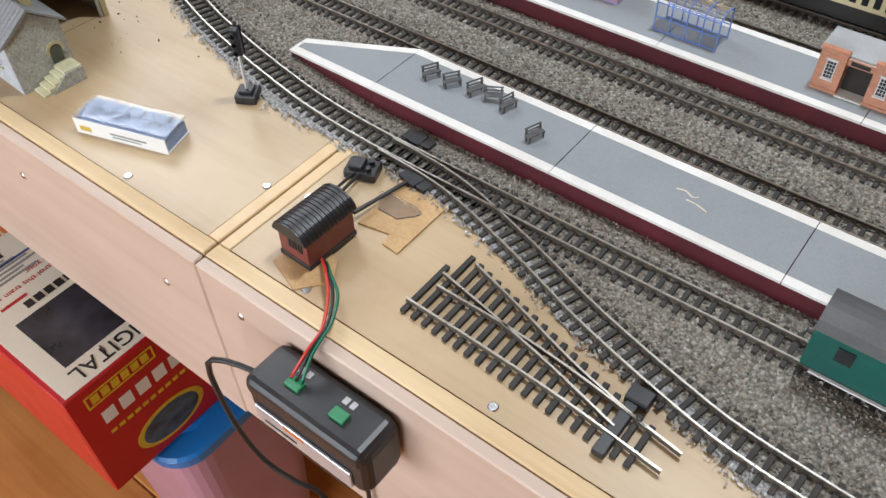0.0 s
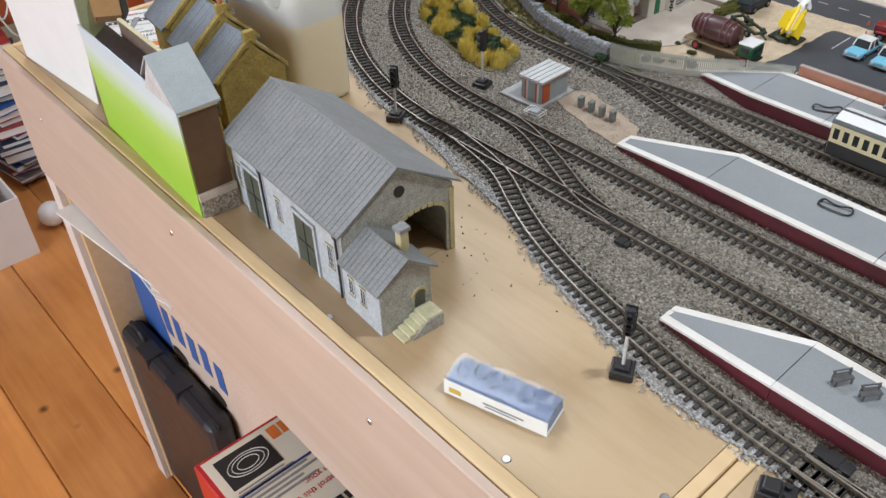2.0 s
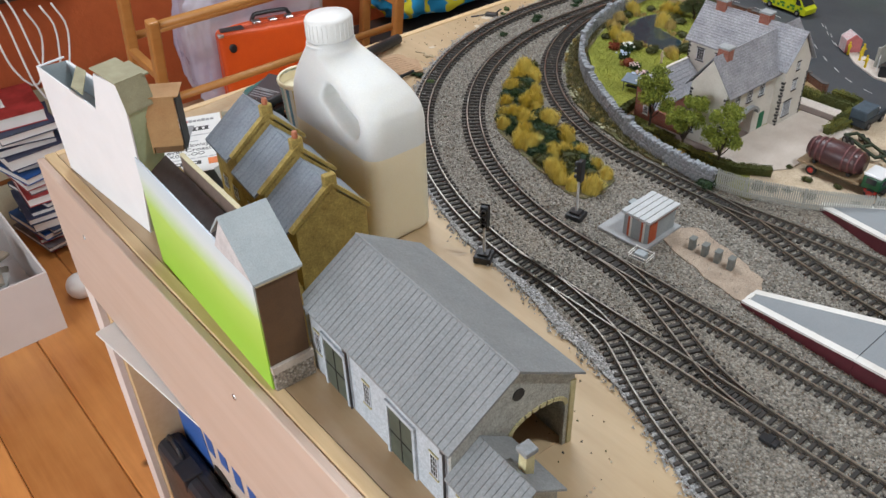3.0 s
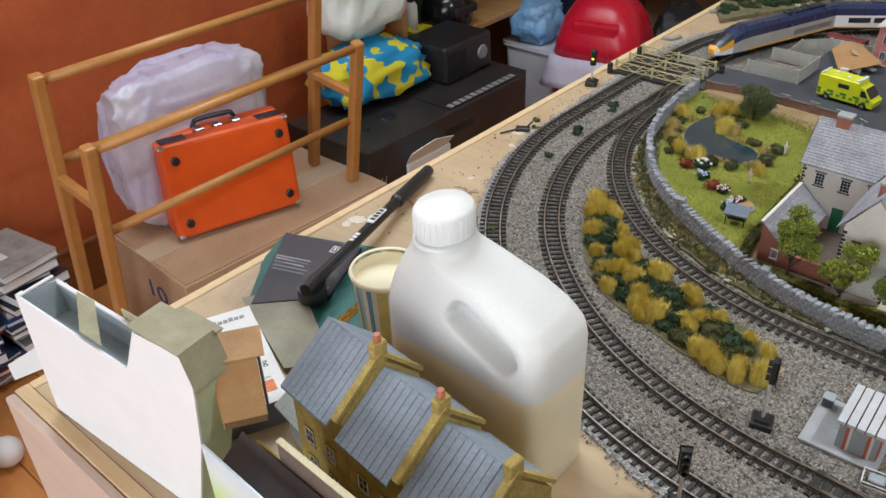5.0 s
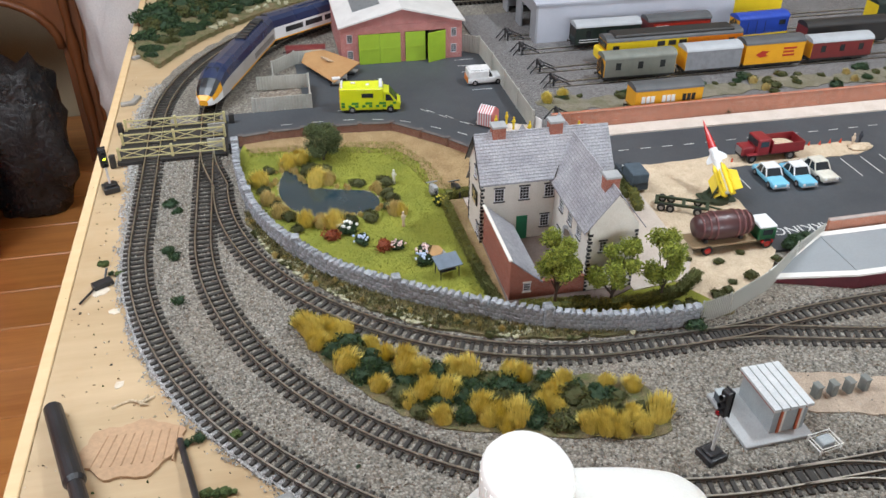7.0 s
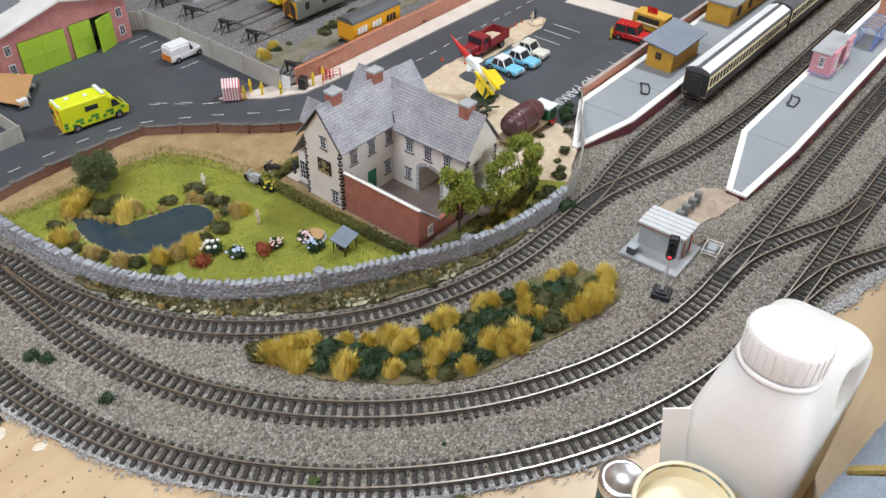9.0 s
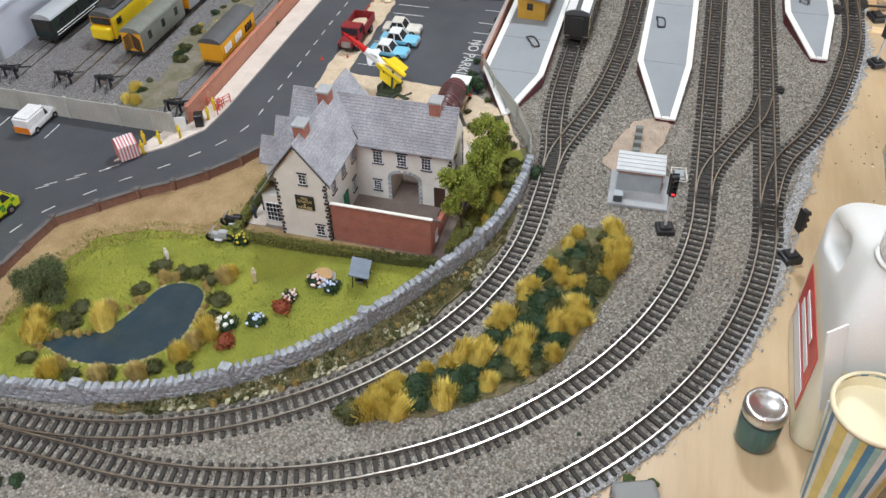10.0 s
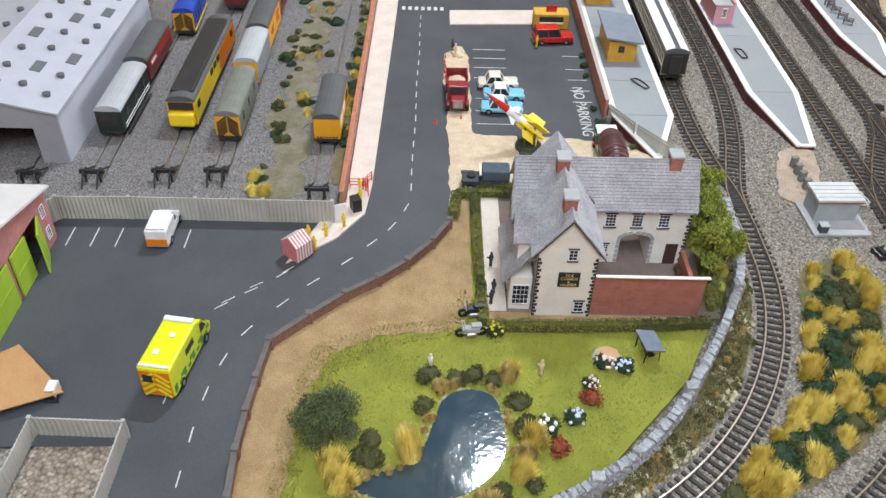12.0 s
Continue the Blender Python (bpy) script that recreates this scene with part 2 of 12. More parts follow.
def resample(pts, step):
    """Even points and headings along a polyline in plan."""
    p = np.array(pts, float)
    d = np.r_[0, np.cumsum(np.hypot(*np.diff(p, axis=0).T))]
    k = max(1, int(round(d[-1] / step)))
    s = np.linspace(0, d[-1], k + 1)
    q = np.c_[np.interp(s, d, p[:, 0]), np.interp(s, d, p[:, 1])]
    g = np.gradient(q, axis=0)
    return q, np.arctan2(g[:, 1], g[:, 0])


def pieces(name, shape, material, parent, label=""):
    """Each separate block of a shape as a part of its own."""
    root = list(range(len(shape.v)))

    def top(i):
        while root[i] != i:
            i = root[i]
        return i
    for f in shape.f:
        for i in f[1:]:
            root[top(i)] = top(f[0])
    groups = {}
    for f, m in zip(shape.f, shape.m):
        groups.setdefault(top(f[0]), []).append((f, m))
    for fs in groups.values():
        ids = sorted({i for f, _ in fs for i in f})
        at_ = {i: k for k, i in enumerate(ids)}
        q = Shape()
        q.v = [shape.v[i] for i in ids]
        q.f, q.m = [tuple(at_[i] for i in f) for f, _ in fs], [m for _, m in fs]
        part(name, q, material, parent, label)

# ---- the surfaces of the place ----
PLY = wood_mat("birch plywood", (0.56, 0.42, 0.26), (0.38, 0.265, 0.145), (4, 34, 34), 1.0, 0.38, relief=0.08, stain=(0.42, 0.26, 0.12))
PLY_EDGE = wood_mat("plywood edge", (0.74, 0.57, 0.34), (0.46, 0.29, 0.13), (5, 60, 420), 1.0, 0.6, relief=0.3)
PLY_FACE = wood_mat("pink plywood face", (0.59, 0.46, 0.38), (0.49, 0.36, 0.28), (3, 55, 55), 1.0, 0.5, relief=0.06)
PINE = wood_mat("pale pine", (0.74, 0.55, 0.32), (0.63, 0.43, 0.22), (4, 70, 70), 1.0, 0.45, relief=0.08)
WHITE = paint("white emulsion", (0.80, 0.79, 0.76), (0.74, 0.73, 0.70), 0.6, scale=6, grain=300, relief=0.08)
CREAM_WALL = paint("cream emulsion", (0.66, 0.58, 0.40), (0.58, 0.50, 0.34), 0.7, scale=5, grain=200, relief=0.1)
RED_WALL = paint("terracotta wall paint", (0.52, 0.125, 0.040), (0.42, 0.088, 0.028), 0.5, scale=3.5, grain=26, relief=0.32, depth=0.012, fine=0.06)
BOARDS = wood_mat("varnished pine boards", (0.78, 0.34, 0.100), (0.46, 0.155, 0.032), (2.2, 30, 30), 1.0, 0.34, knots=7.0, vary=0.25, relief=0.08, coat=0.25)
BLACK_GAP = paint("dark joint", (0.02, 0.014, 0.01), rough=0.9)
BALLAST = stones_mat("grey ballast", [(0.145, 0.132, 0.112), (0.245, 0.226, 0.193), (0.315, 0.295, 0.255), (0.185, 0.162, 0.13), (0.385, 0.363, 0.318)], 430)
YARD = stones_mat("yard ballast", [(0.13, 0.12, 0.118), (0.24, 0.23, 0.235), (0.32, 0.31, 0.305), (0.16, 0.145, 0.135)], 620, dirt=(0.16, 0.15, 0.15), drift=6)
ASPHALT = paint("grey road paint", (0.060, 0.066, 0.075), (0.045, 0.050, 0.058), 0.62, scale=9, grain=700, relief=0.25, depth=0.0005, fine=0.16)
SAND = paint("pale sand scatter", (0.62, 0.50, 0.36), (0.50, 0.39, 0.27), 0.95, scale=60, grain=900, relief=0.8, depth=0.0012, fine=0.3)
PAVING = paint("pale pavement card", (0.60, 0.53, 0.47), (0.52, 0.45, 0.39), 0.85, scale=40, grain=800, relief=0.3, fine=0.22)
DIRT = paint("brown static grass", (0.42, 0.295, 0.15), (0.30, 0.20, 0.095), 0.95, scale=45, grain=900, relief=0.9, depth=0.0016, fine=0.3)
GRASS = paint("green flock", (0.29, 0.30, 0.040), (0.20, 0.22, 0.030), 0.95, scale=22, grain=1100, relief=0.9, depth=0.0014, fine=0.3)
SCATTER = paint("earth and scatter", (0.26, 0.20, 0.11), (0.12, 0.14, 0.05), 0.95, scale=70, grain=700, relief=1.0, depth=0.003, fine=0.3)
LINE_PAINT = paint("worn white line paint", (0.62, 0.62, 0.60), (0.45, 0.46, 0.46), 0.8, scale=300)
STEEL = paint("rail steel", (0.70, 0.68, 0.62), (0.52, 0.49, 0.43), 0.30, 1.0, scale=60, relief=0)
RAIL_SIDE = paint("dusty rail side", (0.115, 0.095, 0.075), rough=0.75)
SLEEPER = paint("black sleeper plastic", (0.028, 0.025, 0.022), (0.050, 0.043, 0.037), 0.7, scale=60, grain=700, vary=0.25)
PLAT_TOP = paint("grey platform surface", (0.255, 0.275, 0.29), (0.23, 0.25, 0.265), 0.75, scale=14, grain=1200, relief=0.1)
PLAT_EDGE = paint("white platform edging", (0.74, 0.73, 0.70), (0.64, 0.62, 0.58), 0.6, scale=30)
PLAT_SIDE = paint("maroon platform side", (0.105, 0.014, 0.022), (0.07, 0.010, 0.016), 0.5, scale=30)
BLACK = paint("black plastic", (0.014, 0.014, 0.016), (0.022, 0.022, 0.025), 0.38, scale=40, relief=0.05)
GREY_STONE = paint("grey model stone", (0.42, 0.445, 0.485), (0.235, 0.25, 0.26), 0.9, scale=130, grain=500, relief=0.9, depth=0.0012, vary=0.2, fine=0.3)

# ---- the room ----
FZ = -0.90
floor = thing("floor", "varnished orange pine floorboards with dark joints and knots", "floor", kind="structure")
part("subfloor", Shape().box((-3.0, -1.95, FZ - 0.06), (2.7, 3.5, FZ - 0.022)), BLACK_GAP, floor)
plank = Shape().rbox((-3.0, 0.0025, FZ - 0.022), (2.7, 0.1715, FZ), 0.003, 0, 1).mesh("floorboard", BOARDS)
for i in range(32):
    part("floorboard", plank, None, floor, at=(0, -1.96 + 0.1 - 0.011 + i * 0.1705, 0))


def wall_with_hole(name, label, mat, axis, at, thick, u0, u1, z0, z1, hole=None):
    s = Shape()
    put = (lambda a, b, c, d: s.box((at, a, c), (at + thick, b, d))) if axis == 'x' else (lambda a, b, c, d: s.box((a, at, c), (b, at + thick, d)))
    if hole:
        a, b, c, d = hole
        put(u0, a, z0, z1), put(b, u1, z0, z1), put(a, b, z0, c), put(a, b, d, z1)
    else:
        put(u0, u1, z0, z1)
    return solid(name, s, mat, label, "wall", kind="structure")


wall_with_hole("wall_west", "terracotta red painted wall with uneven plaster", RED_WALL, 'x', -3.0, 0.12, -1.95, 3.5, FZ, 1.62)
wall_with_hole("wall_north", "cream painted wall", CREAM_WALL, 'y', 3.38, 0.12, -2.88, 2.58, FZ, 1.62)
wall_with_hole("wall_east", "cream painted wall", CREAM_WALL, 'x', 2.58, 0.12, -1.95, 3.5, FZ, 1.62)
wall_with_hole("wall_south", "cream painted wall with a wide window", CREAM_WALL, 'y', -1.95, 0.12, -2.88, 2.58, FZ, 1.62, (-1.9, 0.4, -0.12, 1.02))
# ceiling out of view, added in white to bounce the light
s = Shape()
for a, b in (((-3.0, -1.95), (-2.7, 3.5)), ((-2.7, -1.95), (-1.3, 0.2)), ((-2.7, 1.8), (-1.3, 3.5)), ((-1.3, -1.95), (-0.04, 3.5)),
             ((-0.04, -1.95), (0.64, 0.50)), ((-0.04, 1.26), (0.64, 3.5)), ((0.64, -1.95), (2.7, 3.5))):
    s.box((*a, 1.62), (*b, 1.70))
solid("ceiling", s, WHITE, "unseen white ceiling added to bounce light, with two roof openings", "ceiling", kind="structure")
for name, lo, hi in (("window_1", (-1.9, -1.93, -0.12), (0.4, -1.87, 1.02)),):
    w = thing(name, "white framed window letting in daylight", "window", kind="structure")
    s = Shape()
    for x in (-1.9, -0.78, 0.34):
        s.box((x, -1.94, -0.12), (x + 0.06, -1.86, 1.02))
    s.box((-1.84, -1.94, -0.12), (-0.78, -1.86, -0.06)).box((-0.72, -1.94, -0.12), (0.34, -1.86, -0.06))
    s.box((-1.84, -1.94, 0.96), (-0.78, -1.86, 1.02)).box((-0.72, -1.94, 0.96), (0.34, -1.86, 1.02))
    part("window_frame", s, WHITE, w)
    part("window_sill", Shape().rbox((-1.98, -1.83, -0.16), (0.48, -1.72, -0.125), 0.006), WHITE, w)
# the west roof window is made up to go with the fill light
for name, x0, y0, x1, y1 in (("window_2", -0.04, 0.50, 0.64, 1.26), ("window_3", -2.7, 0.2, -1.3, 1.8)):
    w = thing(name, "white framed roof window assumed out of view in the ceiling", "window", kind="structure")
    for a, b in (((x0, y0), (x0 + 0.05, y1)), ((x1 - 0.05, y0), (x1, y1)), ((x0 + 0.05, y0), (x1 - 0.05, y0 + 0.05)), ((x0 + 0.05, y1 - 0.05), (x1 - 0.05, y1))):
        part("window_frame", Shape().box((*a, 1.60), (*b, 1.72)), WHITE, w)
solid("baseboard", Shape().rbox((-2.878, -1.82, FZ), (-2.855, 3.36, FZ + 0.16), 0.006), wood_mat("stained skirting", (0.30, 0.11, 0.03), (0.2, 0.06, 0.015), (60, 3, 60)), "brown varnished skirting board along the red wall", "skirting", kind="structure")

# ---- the layout's table ----
TX0, TX1, TY0, TY1 = -1.432, 0.70, 0.172, 2.02
JX = -0.390
table = thing("railway_baseboard", "plywood model railway table with pine edging and pinkish plywood skirt", "table")
part("board_top", Shape().box((TX0 + 0.012, TY0 + 0.014, -0.012), (JX - 0.012, TY1, 0.0)), PLY, table, "varnished plywood top")
part("board_top", Shape().box((JX + 0.012, TY0 + 0.014, -0.012), (TX1, TY1, 0.0)), PLY, table)
part("edge_strip", Shape().rbox((TX0, TY0 + 0.0006, -0.03), (JX - 0.0008, TY0 + 0.0132, 0.0015), 0.0008, 0, 1), PLY_EDGE, table, "layered plywood edge")
part("edge_strip", Shape().rbox((JX + 0.0008, TY0 + 0.0006, -0.03), (TX1, TY0 + 0.0132, 0.0005), 0.0008, 0, 1), PLY_EDGE, table)
part("joint_strip", Shape().rbox((JX - 0.0112, TY0 + 0.0136, -0.04), (JX - 0.0006, 0.75, 0.0012), 0.0008, 0, 1), PINE, table, "pale pine batten at the joint")
part("joint_strip", Shape().rbox((JX + 0.0006, TY0 + 0.0136, -0.04), (JX + 0.0112, 0.75, 0.0004), 0.0008, 0, 1), PINE, table)
part("side_strip", Shape().rbox((TX0, TY0 + 0.0136, -0.045), (TX0 + 0.0112, TY1, 0.0015), 0.001, 0, 1), PINE, table, "pine side batten")
part("skirt", Shape().rbox((TX0, TY0 - 0.009, -0.191), (JX - 0.0007, TY0, -0.0005), 0.0012, 0, 1), PLY_FACE, table, "pinkish plywood skirt")
part("skirt", Shape().rbox((JX + 0.0007, TY0 - 0.009, -0.185), (TX1, TY0, -0.0005), 0.0012, 0, 1), PLY_FACE, table)
part("back_skirt", Shape().box((TX0, TY1, -0.15), (TX1, TY1 + 0.009, 0.0)), PLY_FACE, table)
LEG_EDGE = paint("white primed edge", (0.76, 0.70, 0.66), (0.70, 0.62, 0.57), 0.6, scale=20)
for x, y0, y1 in ((TX0 + 0.004, TY0 + 0.002, TY0 + 0.07), (0.6, TY0 + 0.002, TY0 + 0.07), (TX0 + 0.004, 1.9, 1.98), (0.6, 1.9, 1.98)):
    part("leg", Shape().rbox((x, y0, FZ), (x + 0.04, y1, -0.045), 0.002, 0, 1), [PINE], table)
part("leg_edge", Shape().box((TX0 + 0.004, TY0 - 0.007, FZ), (TX0 + 0.040, TY0 + 0.0015, -0.1915)), LEG_EDGE, table, "white primed edge of the leg")
# cross-head screws in the top
SCREW = paint("zinc screw head", (0.62, 0.64, 0.66), rough=0.3, metal=1.0, scale=300)
screw = Shape().lathe([(0.0034, 0.0), (0.0034, 0.0003), (0.0027, 0.0009)], 14)
screw.box((-0.0022, -0.0003, 0.0009), (0.0022, 0.0003, 0.0011)).box((-0.0003, -0.0022, 0.0009), (0.0003, 0.0022, 0.00112))
screw_mesh = screw.mesh("screw", SCREW)
for x, y in ((-0.698, 0.186), (-0.497, 0.1915), (-0.312, 0.1915), (-0.405, 0.246), (-0.372, 0.256), (-0.163, 0.1925), (-0.93, 0.195), (-1.10, 0.196)):
    part("screw", screw_mesh, None, table, at=(x, y, 0.0))
for x, z in ((-0.44, -0.055), (-0.352, -0.03), (-0.36, -0.10), (-0.62, -0.045), (-0.95, -0.04), (-1.32, -0.06)):
    part("screw", screw_mesh, None, table, at=Matrix.Translation((x, TY0 - 0.009, z)) @ pose(0, 0, 0, 90))

# ---- the ground on the table ----
CX, CY, FARY = -0.856, 0.956, 1.246      # the centres of the near and far curves
R3, R2, R1 = 0.505, 0.438, 0.371         # set-track radii
AY, BY = CY - R3, CY - R2


def ragged(pts, amp, step=0.01, f=45, seed=0.0):
    q, h = resample(pts, step)
    return [(x + amp * noise.noise((x * f, y * f, seed)) * -math.sin(a) + 0.4 * amp * noise.noise((x * 160, y * 160, seed)),
             y + amp * noise.noise((x * f, y * f, seed)) * math.cos(a) + 0.4 * amp * noise.noise((y * 160, x * 160, seed))) for (x, y), a in zip(q, h)]


edge = arc(CX, FARY, 0.536, 90, 180) + arc(CX, CY, 0.521, 180, 252) + smooth_path([
    (-0.955, 0.440), (-0.87, 0.430), (-0.79, 0.411), (-0.70, 0.392), (-0.614, 0.357), (-0.54, 0.337), (-0.47, 0.318), (-0.40, 0.316),
    (-0.33, 0.315), (-0.266, 0.304), (-0.19, 0.283), (-0.165, 0.270), (-0.10, 0.257), (-0.02, 0.236), (0.10, 0.215), (0.695, 0.205)])
land = [(0.695, FARY + 0.55), (CX, FARY + 0.55)] + ragged(edge, 0.005)
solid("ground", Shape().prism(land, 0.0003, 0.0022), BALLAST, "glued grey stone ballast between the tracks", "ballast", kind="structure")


PALE_BALLAST = stones_mat("glue-whitened ballast edge", [(0.30, 0.30, 0.30), (0.44, 0.44, 0.45), (0.55, 0.55, 0.55), (0.24, 0.23, 0.22)], 460)
rim_q, rim_h = resample(edge[len(arc(CX, FARY, 0.536, 90, 180)):], 0.012)
rim_in = [(x - 0.010 * math.sin(a), y + 0.010 * math.cos(a)) for (x, y), a in zip(rim_q, rim_h)]
solid("ballast_edge", Shape().prism([(x + 0.0015 * math.sin(a) + 0.003 * noise.noise((x * 60, y * 60, 1)), y - 0.0015 * math.cos(a) + 0.003 * noise.noise((x * 60, y * 60, 5))) for (x, y), a in zip(rim_q, rim_h)] + rim_in[::-1], 0.0003, 0.0025), PALE_BALLAST, "glue-whitened edge of the ballast", "ballast", kind="structure")


def loose_stones(name, count, spots, mats, label, size=(0.0009, 0.0021), seed=1):
    """Very many little stones; spots() gives their places."""
    rng = np.random.default_rng(seed)
    xy = spots(rng, count)
    k = len(xy)
    base = np.array([(1, 0, -.5), (-.5, .87, -.5), (-.5, -.87, -.5), (.1, .1, .75)])
    r = rng.uniform(*size, (k, 1, 1)) * rng.uniform(0.6, 1.3, (k, 1, 3))
    a = rng.uniform(0, 6.28, k)
    c, s_ = np.cos(a)[:, None], np.sin(a)[:, None]
    b = base[None] + rng.uniform(-.35, .35, (k, 4, 3))
    v = np.stack([b[..., 0] * c - b[..., 1] * s_, b[..., 0] * s_ + b[..., 1] * c, b[..., 2]], -1) * r
    v += np.c_[xy, np.full(k, 0.0026)][:, None]
    f = (np.array([(0, 1, 3), (1, 2, 3), (2, 0, 3)])[None] + 4 * np.arange(k)[:, None, None]).reshape(-1, 3)
    me = bpy.data.meshes.new(name)
    me.from_pydata(v.reshape(-1, 3).tolist(), [], f.tolist())
    for m in mats:
        me.materials.append(m)
    me.polygons.foreach_set("material_index", np.repeat(rng.integers(0, len(mats), k), 3))
    return tagged(new(name, me), label, "gravel", kind="stuff")


STONE_TONES = [paint("stone " + n, c, rough=0.9, scale=200, relief=0) for n, c in (("mid", (0.34, 0.32, 0.285)), ("dark", (0.16, 0.147, 0.13)), ("pale", (0.45, 0.43, 0.39)), ("brown", (0.24, 0.20, 0.155)))]


def on_ballast(rng, k):
    x, y = rng.uniform(-1.39, 0.1, 6 * k), rng.uniform(0.24, 1.45, 6 * k)
    d = np.hypot(x - CX, y - CY)
    low = np.where(x < -0.9, 0.0, np.interp(x, [-0.9, -0.79, -0.70, -0.614, -0.54, -0.40, -0.266, -0.165, 0.1], [0.437, 0.415, 0.398, 0.362, 0.343, 0.322, 0.31, 0.276, 0.22]))
    ok = np.where((x < CX) & (y < CY), d < 0.516, (y > low) & (x > -1.374))
    ok &= (np.where(x < -0.905, np.hypot(x + 0.905, y - 1.056) > 0.345, y < 0.73) | (x > -0.80) & (y < 0.70)) & (y < np.where(x < -1.26, 1.15, 0.9))
    x, y = x[ok][:k], y[ok][:k]
    return np.c_[x, y]


loose_stones("loose_ballast", 52000, on_ballast, STONE_TONES, "loose grey and brown ballast stones along the tracks")


def on_edge(rng, k):
    p = np.array(ragged(edge, 0.005))
    p = p[(p[:, 1] < 1.4)]
    i = rng.integers(0, len(p), k)
    return p[i] + rng.normal(0, 0.004, (k, 2))


PALE_TONES = [paint("dust " + n, c, rough=0.95, scale=200, relief=0) for n, c in (("a", (0.55, 0.55, 0.54)), ("b", (0.38, 0.38, 0.37)))]
loose_stones("ballast_edge", 9000, on_edge, PALE_TONES, "pale grey ballast spilt along the edge", (0.0007, 0.0018), 2)

# ---- track ----
PITCH = 0.0086
sleeper_mesh = Shape().rbox((-0.0018, -0.0152, 0.0018), (0.0018, 0.0152, 0.0044), 0.0004, 0, 1)
for y in (-0.00835, 0.00835):
    sleeper_mesh.box((-0.0013, y - 0.0019, 0.0044), (0.0013, y + 0.0019, 0.0053))
sleeper_mesh = sleeper_mesh.mesh("sleeper", SLEEPER)


def rail_shape(q, h, off):
    """A flat-bottomed rail swept along points q with headings h, off to one side."""
    prof = [(-0.0011, 0.0044), (-0.0011, 0.0048), (-0.0004, 0.0051), (-0.0004, 0.0066), (-0.00066, 0.0069), (-0.00066, 0.0078),
            (0.00066, 0.0078), (0.00066, 0.0069), (0.0004, 0.0066), (0.0004, 0.0051), (0.0011, 0.0048), (0.0011, 0.0044)]
    k, s = len(prof), Shape()
    v = [(x - math.sin(a) * (off + u), y + math.cos(a) * (off + u), z) for (x, y), a in zip(q, h) for u, z in prof]
    n = len(q)
    side = [(i * k + j, i * k + j + 1, (i + 1) * k + j + 1, (i + 1) * k + j) for i in range(n - 1) for j in range(k - 1) if not 4 <= j <= 6]
    top = [(i * k + j, i * k + j + 1, (i + 1) * k + j + 1, (i + 1) * k + j) for i in range(n - 1) for j in (4, 5, 6)]
    s.add(v, side, 1)
    s.add(v, top + [tuple(range(k - 1, -1, -1)), tuple((n - 1) * k + j for j in range(k))], 0)
    return s


def track(pts, label="steel rails on black sleepers in grey ballast", piece=0.34, name="track_section", group="track sections", gap=0.0):
    """Lays a line of track in sections, each with two rails and its sleepers."""
    p = np.array(pts, float)
    d = np.r_[0, np.cumsum(np.hypot(*np.diff(p, axis=0).T))]
    n = max(1, int(round(d[-1] / piece)))
    for i in range(n):
        a, b = d[-1] * i / n + 0.0002, d[-1] * (i + 1) / n - 0.0002
        s = np.linspace(a, b, max(2, int((b - a) / 0.012)))
        q = np.c_[np.interp(s, d, p[:, 0]), np.interp(s, d, p[:, 1])]
        g = np.gradient(q, axis=0)
        h = np.arctan2(g[:, 1], g[:, 0])
        t = thing(name, label, "track", group=group)
        for off in (-0.00825, 0.00825):
            part("rail", rail_shape(q, h, off), [STEEL, RAIL_SIDE], t)
        k = max(1, int((b - a) / PITCH))
        for j in range(k):
            u = a + (j + 0.5) * (b - a) / k
            x, y = np.interp(u, d, p[:, 0]), np.interp(u, d, p[:, 1])
            ang = np.interp(u, s, np.unwrap(h))
            part("sleeper", sleeper_mesh, None, t, at=Matrix.Translation((x, y, 0)) @ Matrix.Rotation(ang, 4, 'Z'))


def turnout_extra(pts, name="turnout_branch"):
    """The diverging rails of a turnout, with its own sleepers set among the through line's."""
    track(pts, "diverging turnout rails on black sleepers", 0.4, name, "turnouts")


RIGHT = 0.66
far_a, far_b = [(RIGHT, FARY + R3)], [(RIGHT, FARY + R2)]
track([(RIGHT, AY)] + [(CX, AY)], "steel rails on black sleepers beside the platforms")
track(arc(CX, CY, R3, 270, 180))
track([(CX - R3, CY), (CX - R3, FARY)])
track(arc(CX, FARY, R3, 180, 90) + far_a)
track([(RIGHT, BY)] + [(CX, BY)], "steel rails on black sleepers beside the platforms")
track(arc(CX, CY, R2, 270, 180))
track([(CX - R2, CY), (CX - R2, FARY)])
track(arc(CX, FARY, R2, 180, 90) + far_b)
# the inner line by the stone wall, leaving the middle line at a turnout
IX, IY = -0.905, 1.056
turnout_extra(smooth_path([(CX - R2, 1.17), (CX - R2 + 0.004, 1.12), (IX - R1 + 0.001, 1.056)]))
track(arc(IX, IY, R1, 180, 268) + [(-0.86, 0.684)])
track(smooth_path([(-0.86, 0.684), (-0.80, 0.686), (-0.745, 0.694), (-0.67, 0.700), (-0.58, 0.701)]) + [(RIGHT, 0.701)])
turnout_extra(smooth_path([(-0.83, 0.684), (-0.79, 0.681), (-0.745, 0.670), (-0.68, 0.654), (-0.61, 0.643), (-0.53, 0.636), (-0.45, 0.633)]) + [(RIGHT, 0.633)])
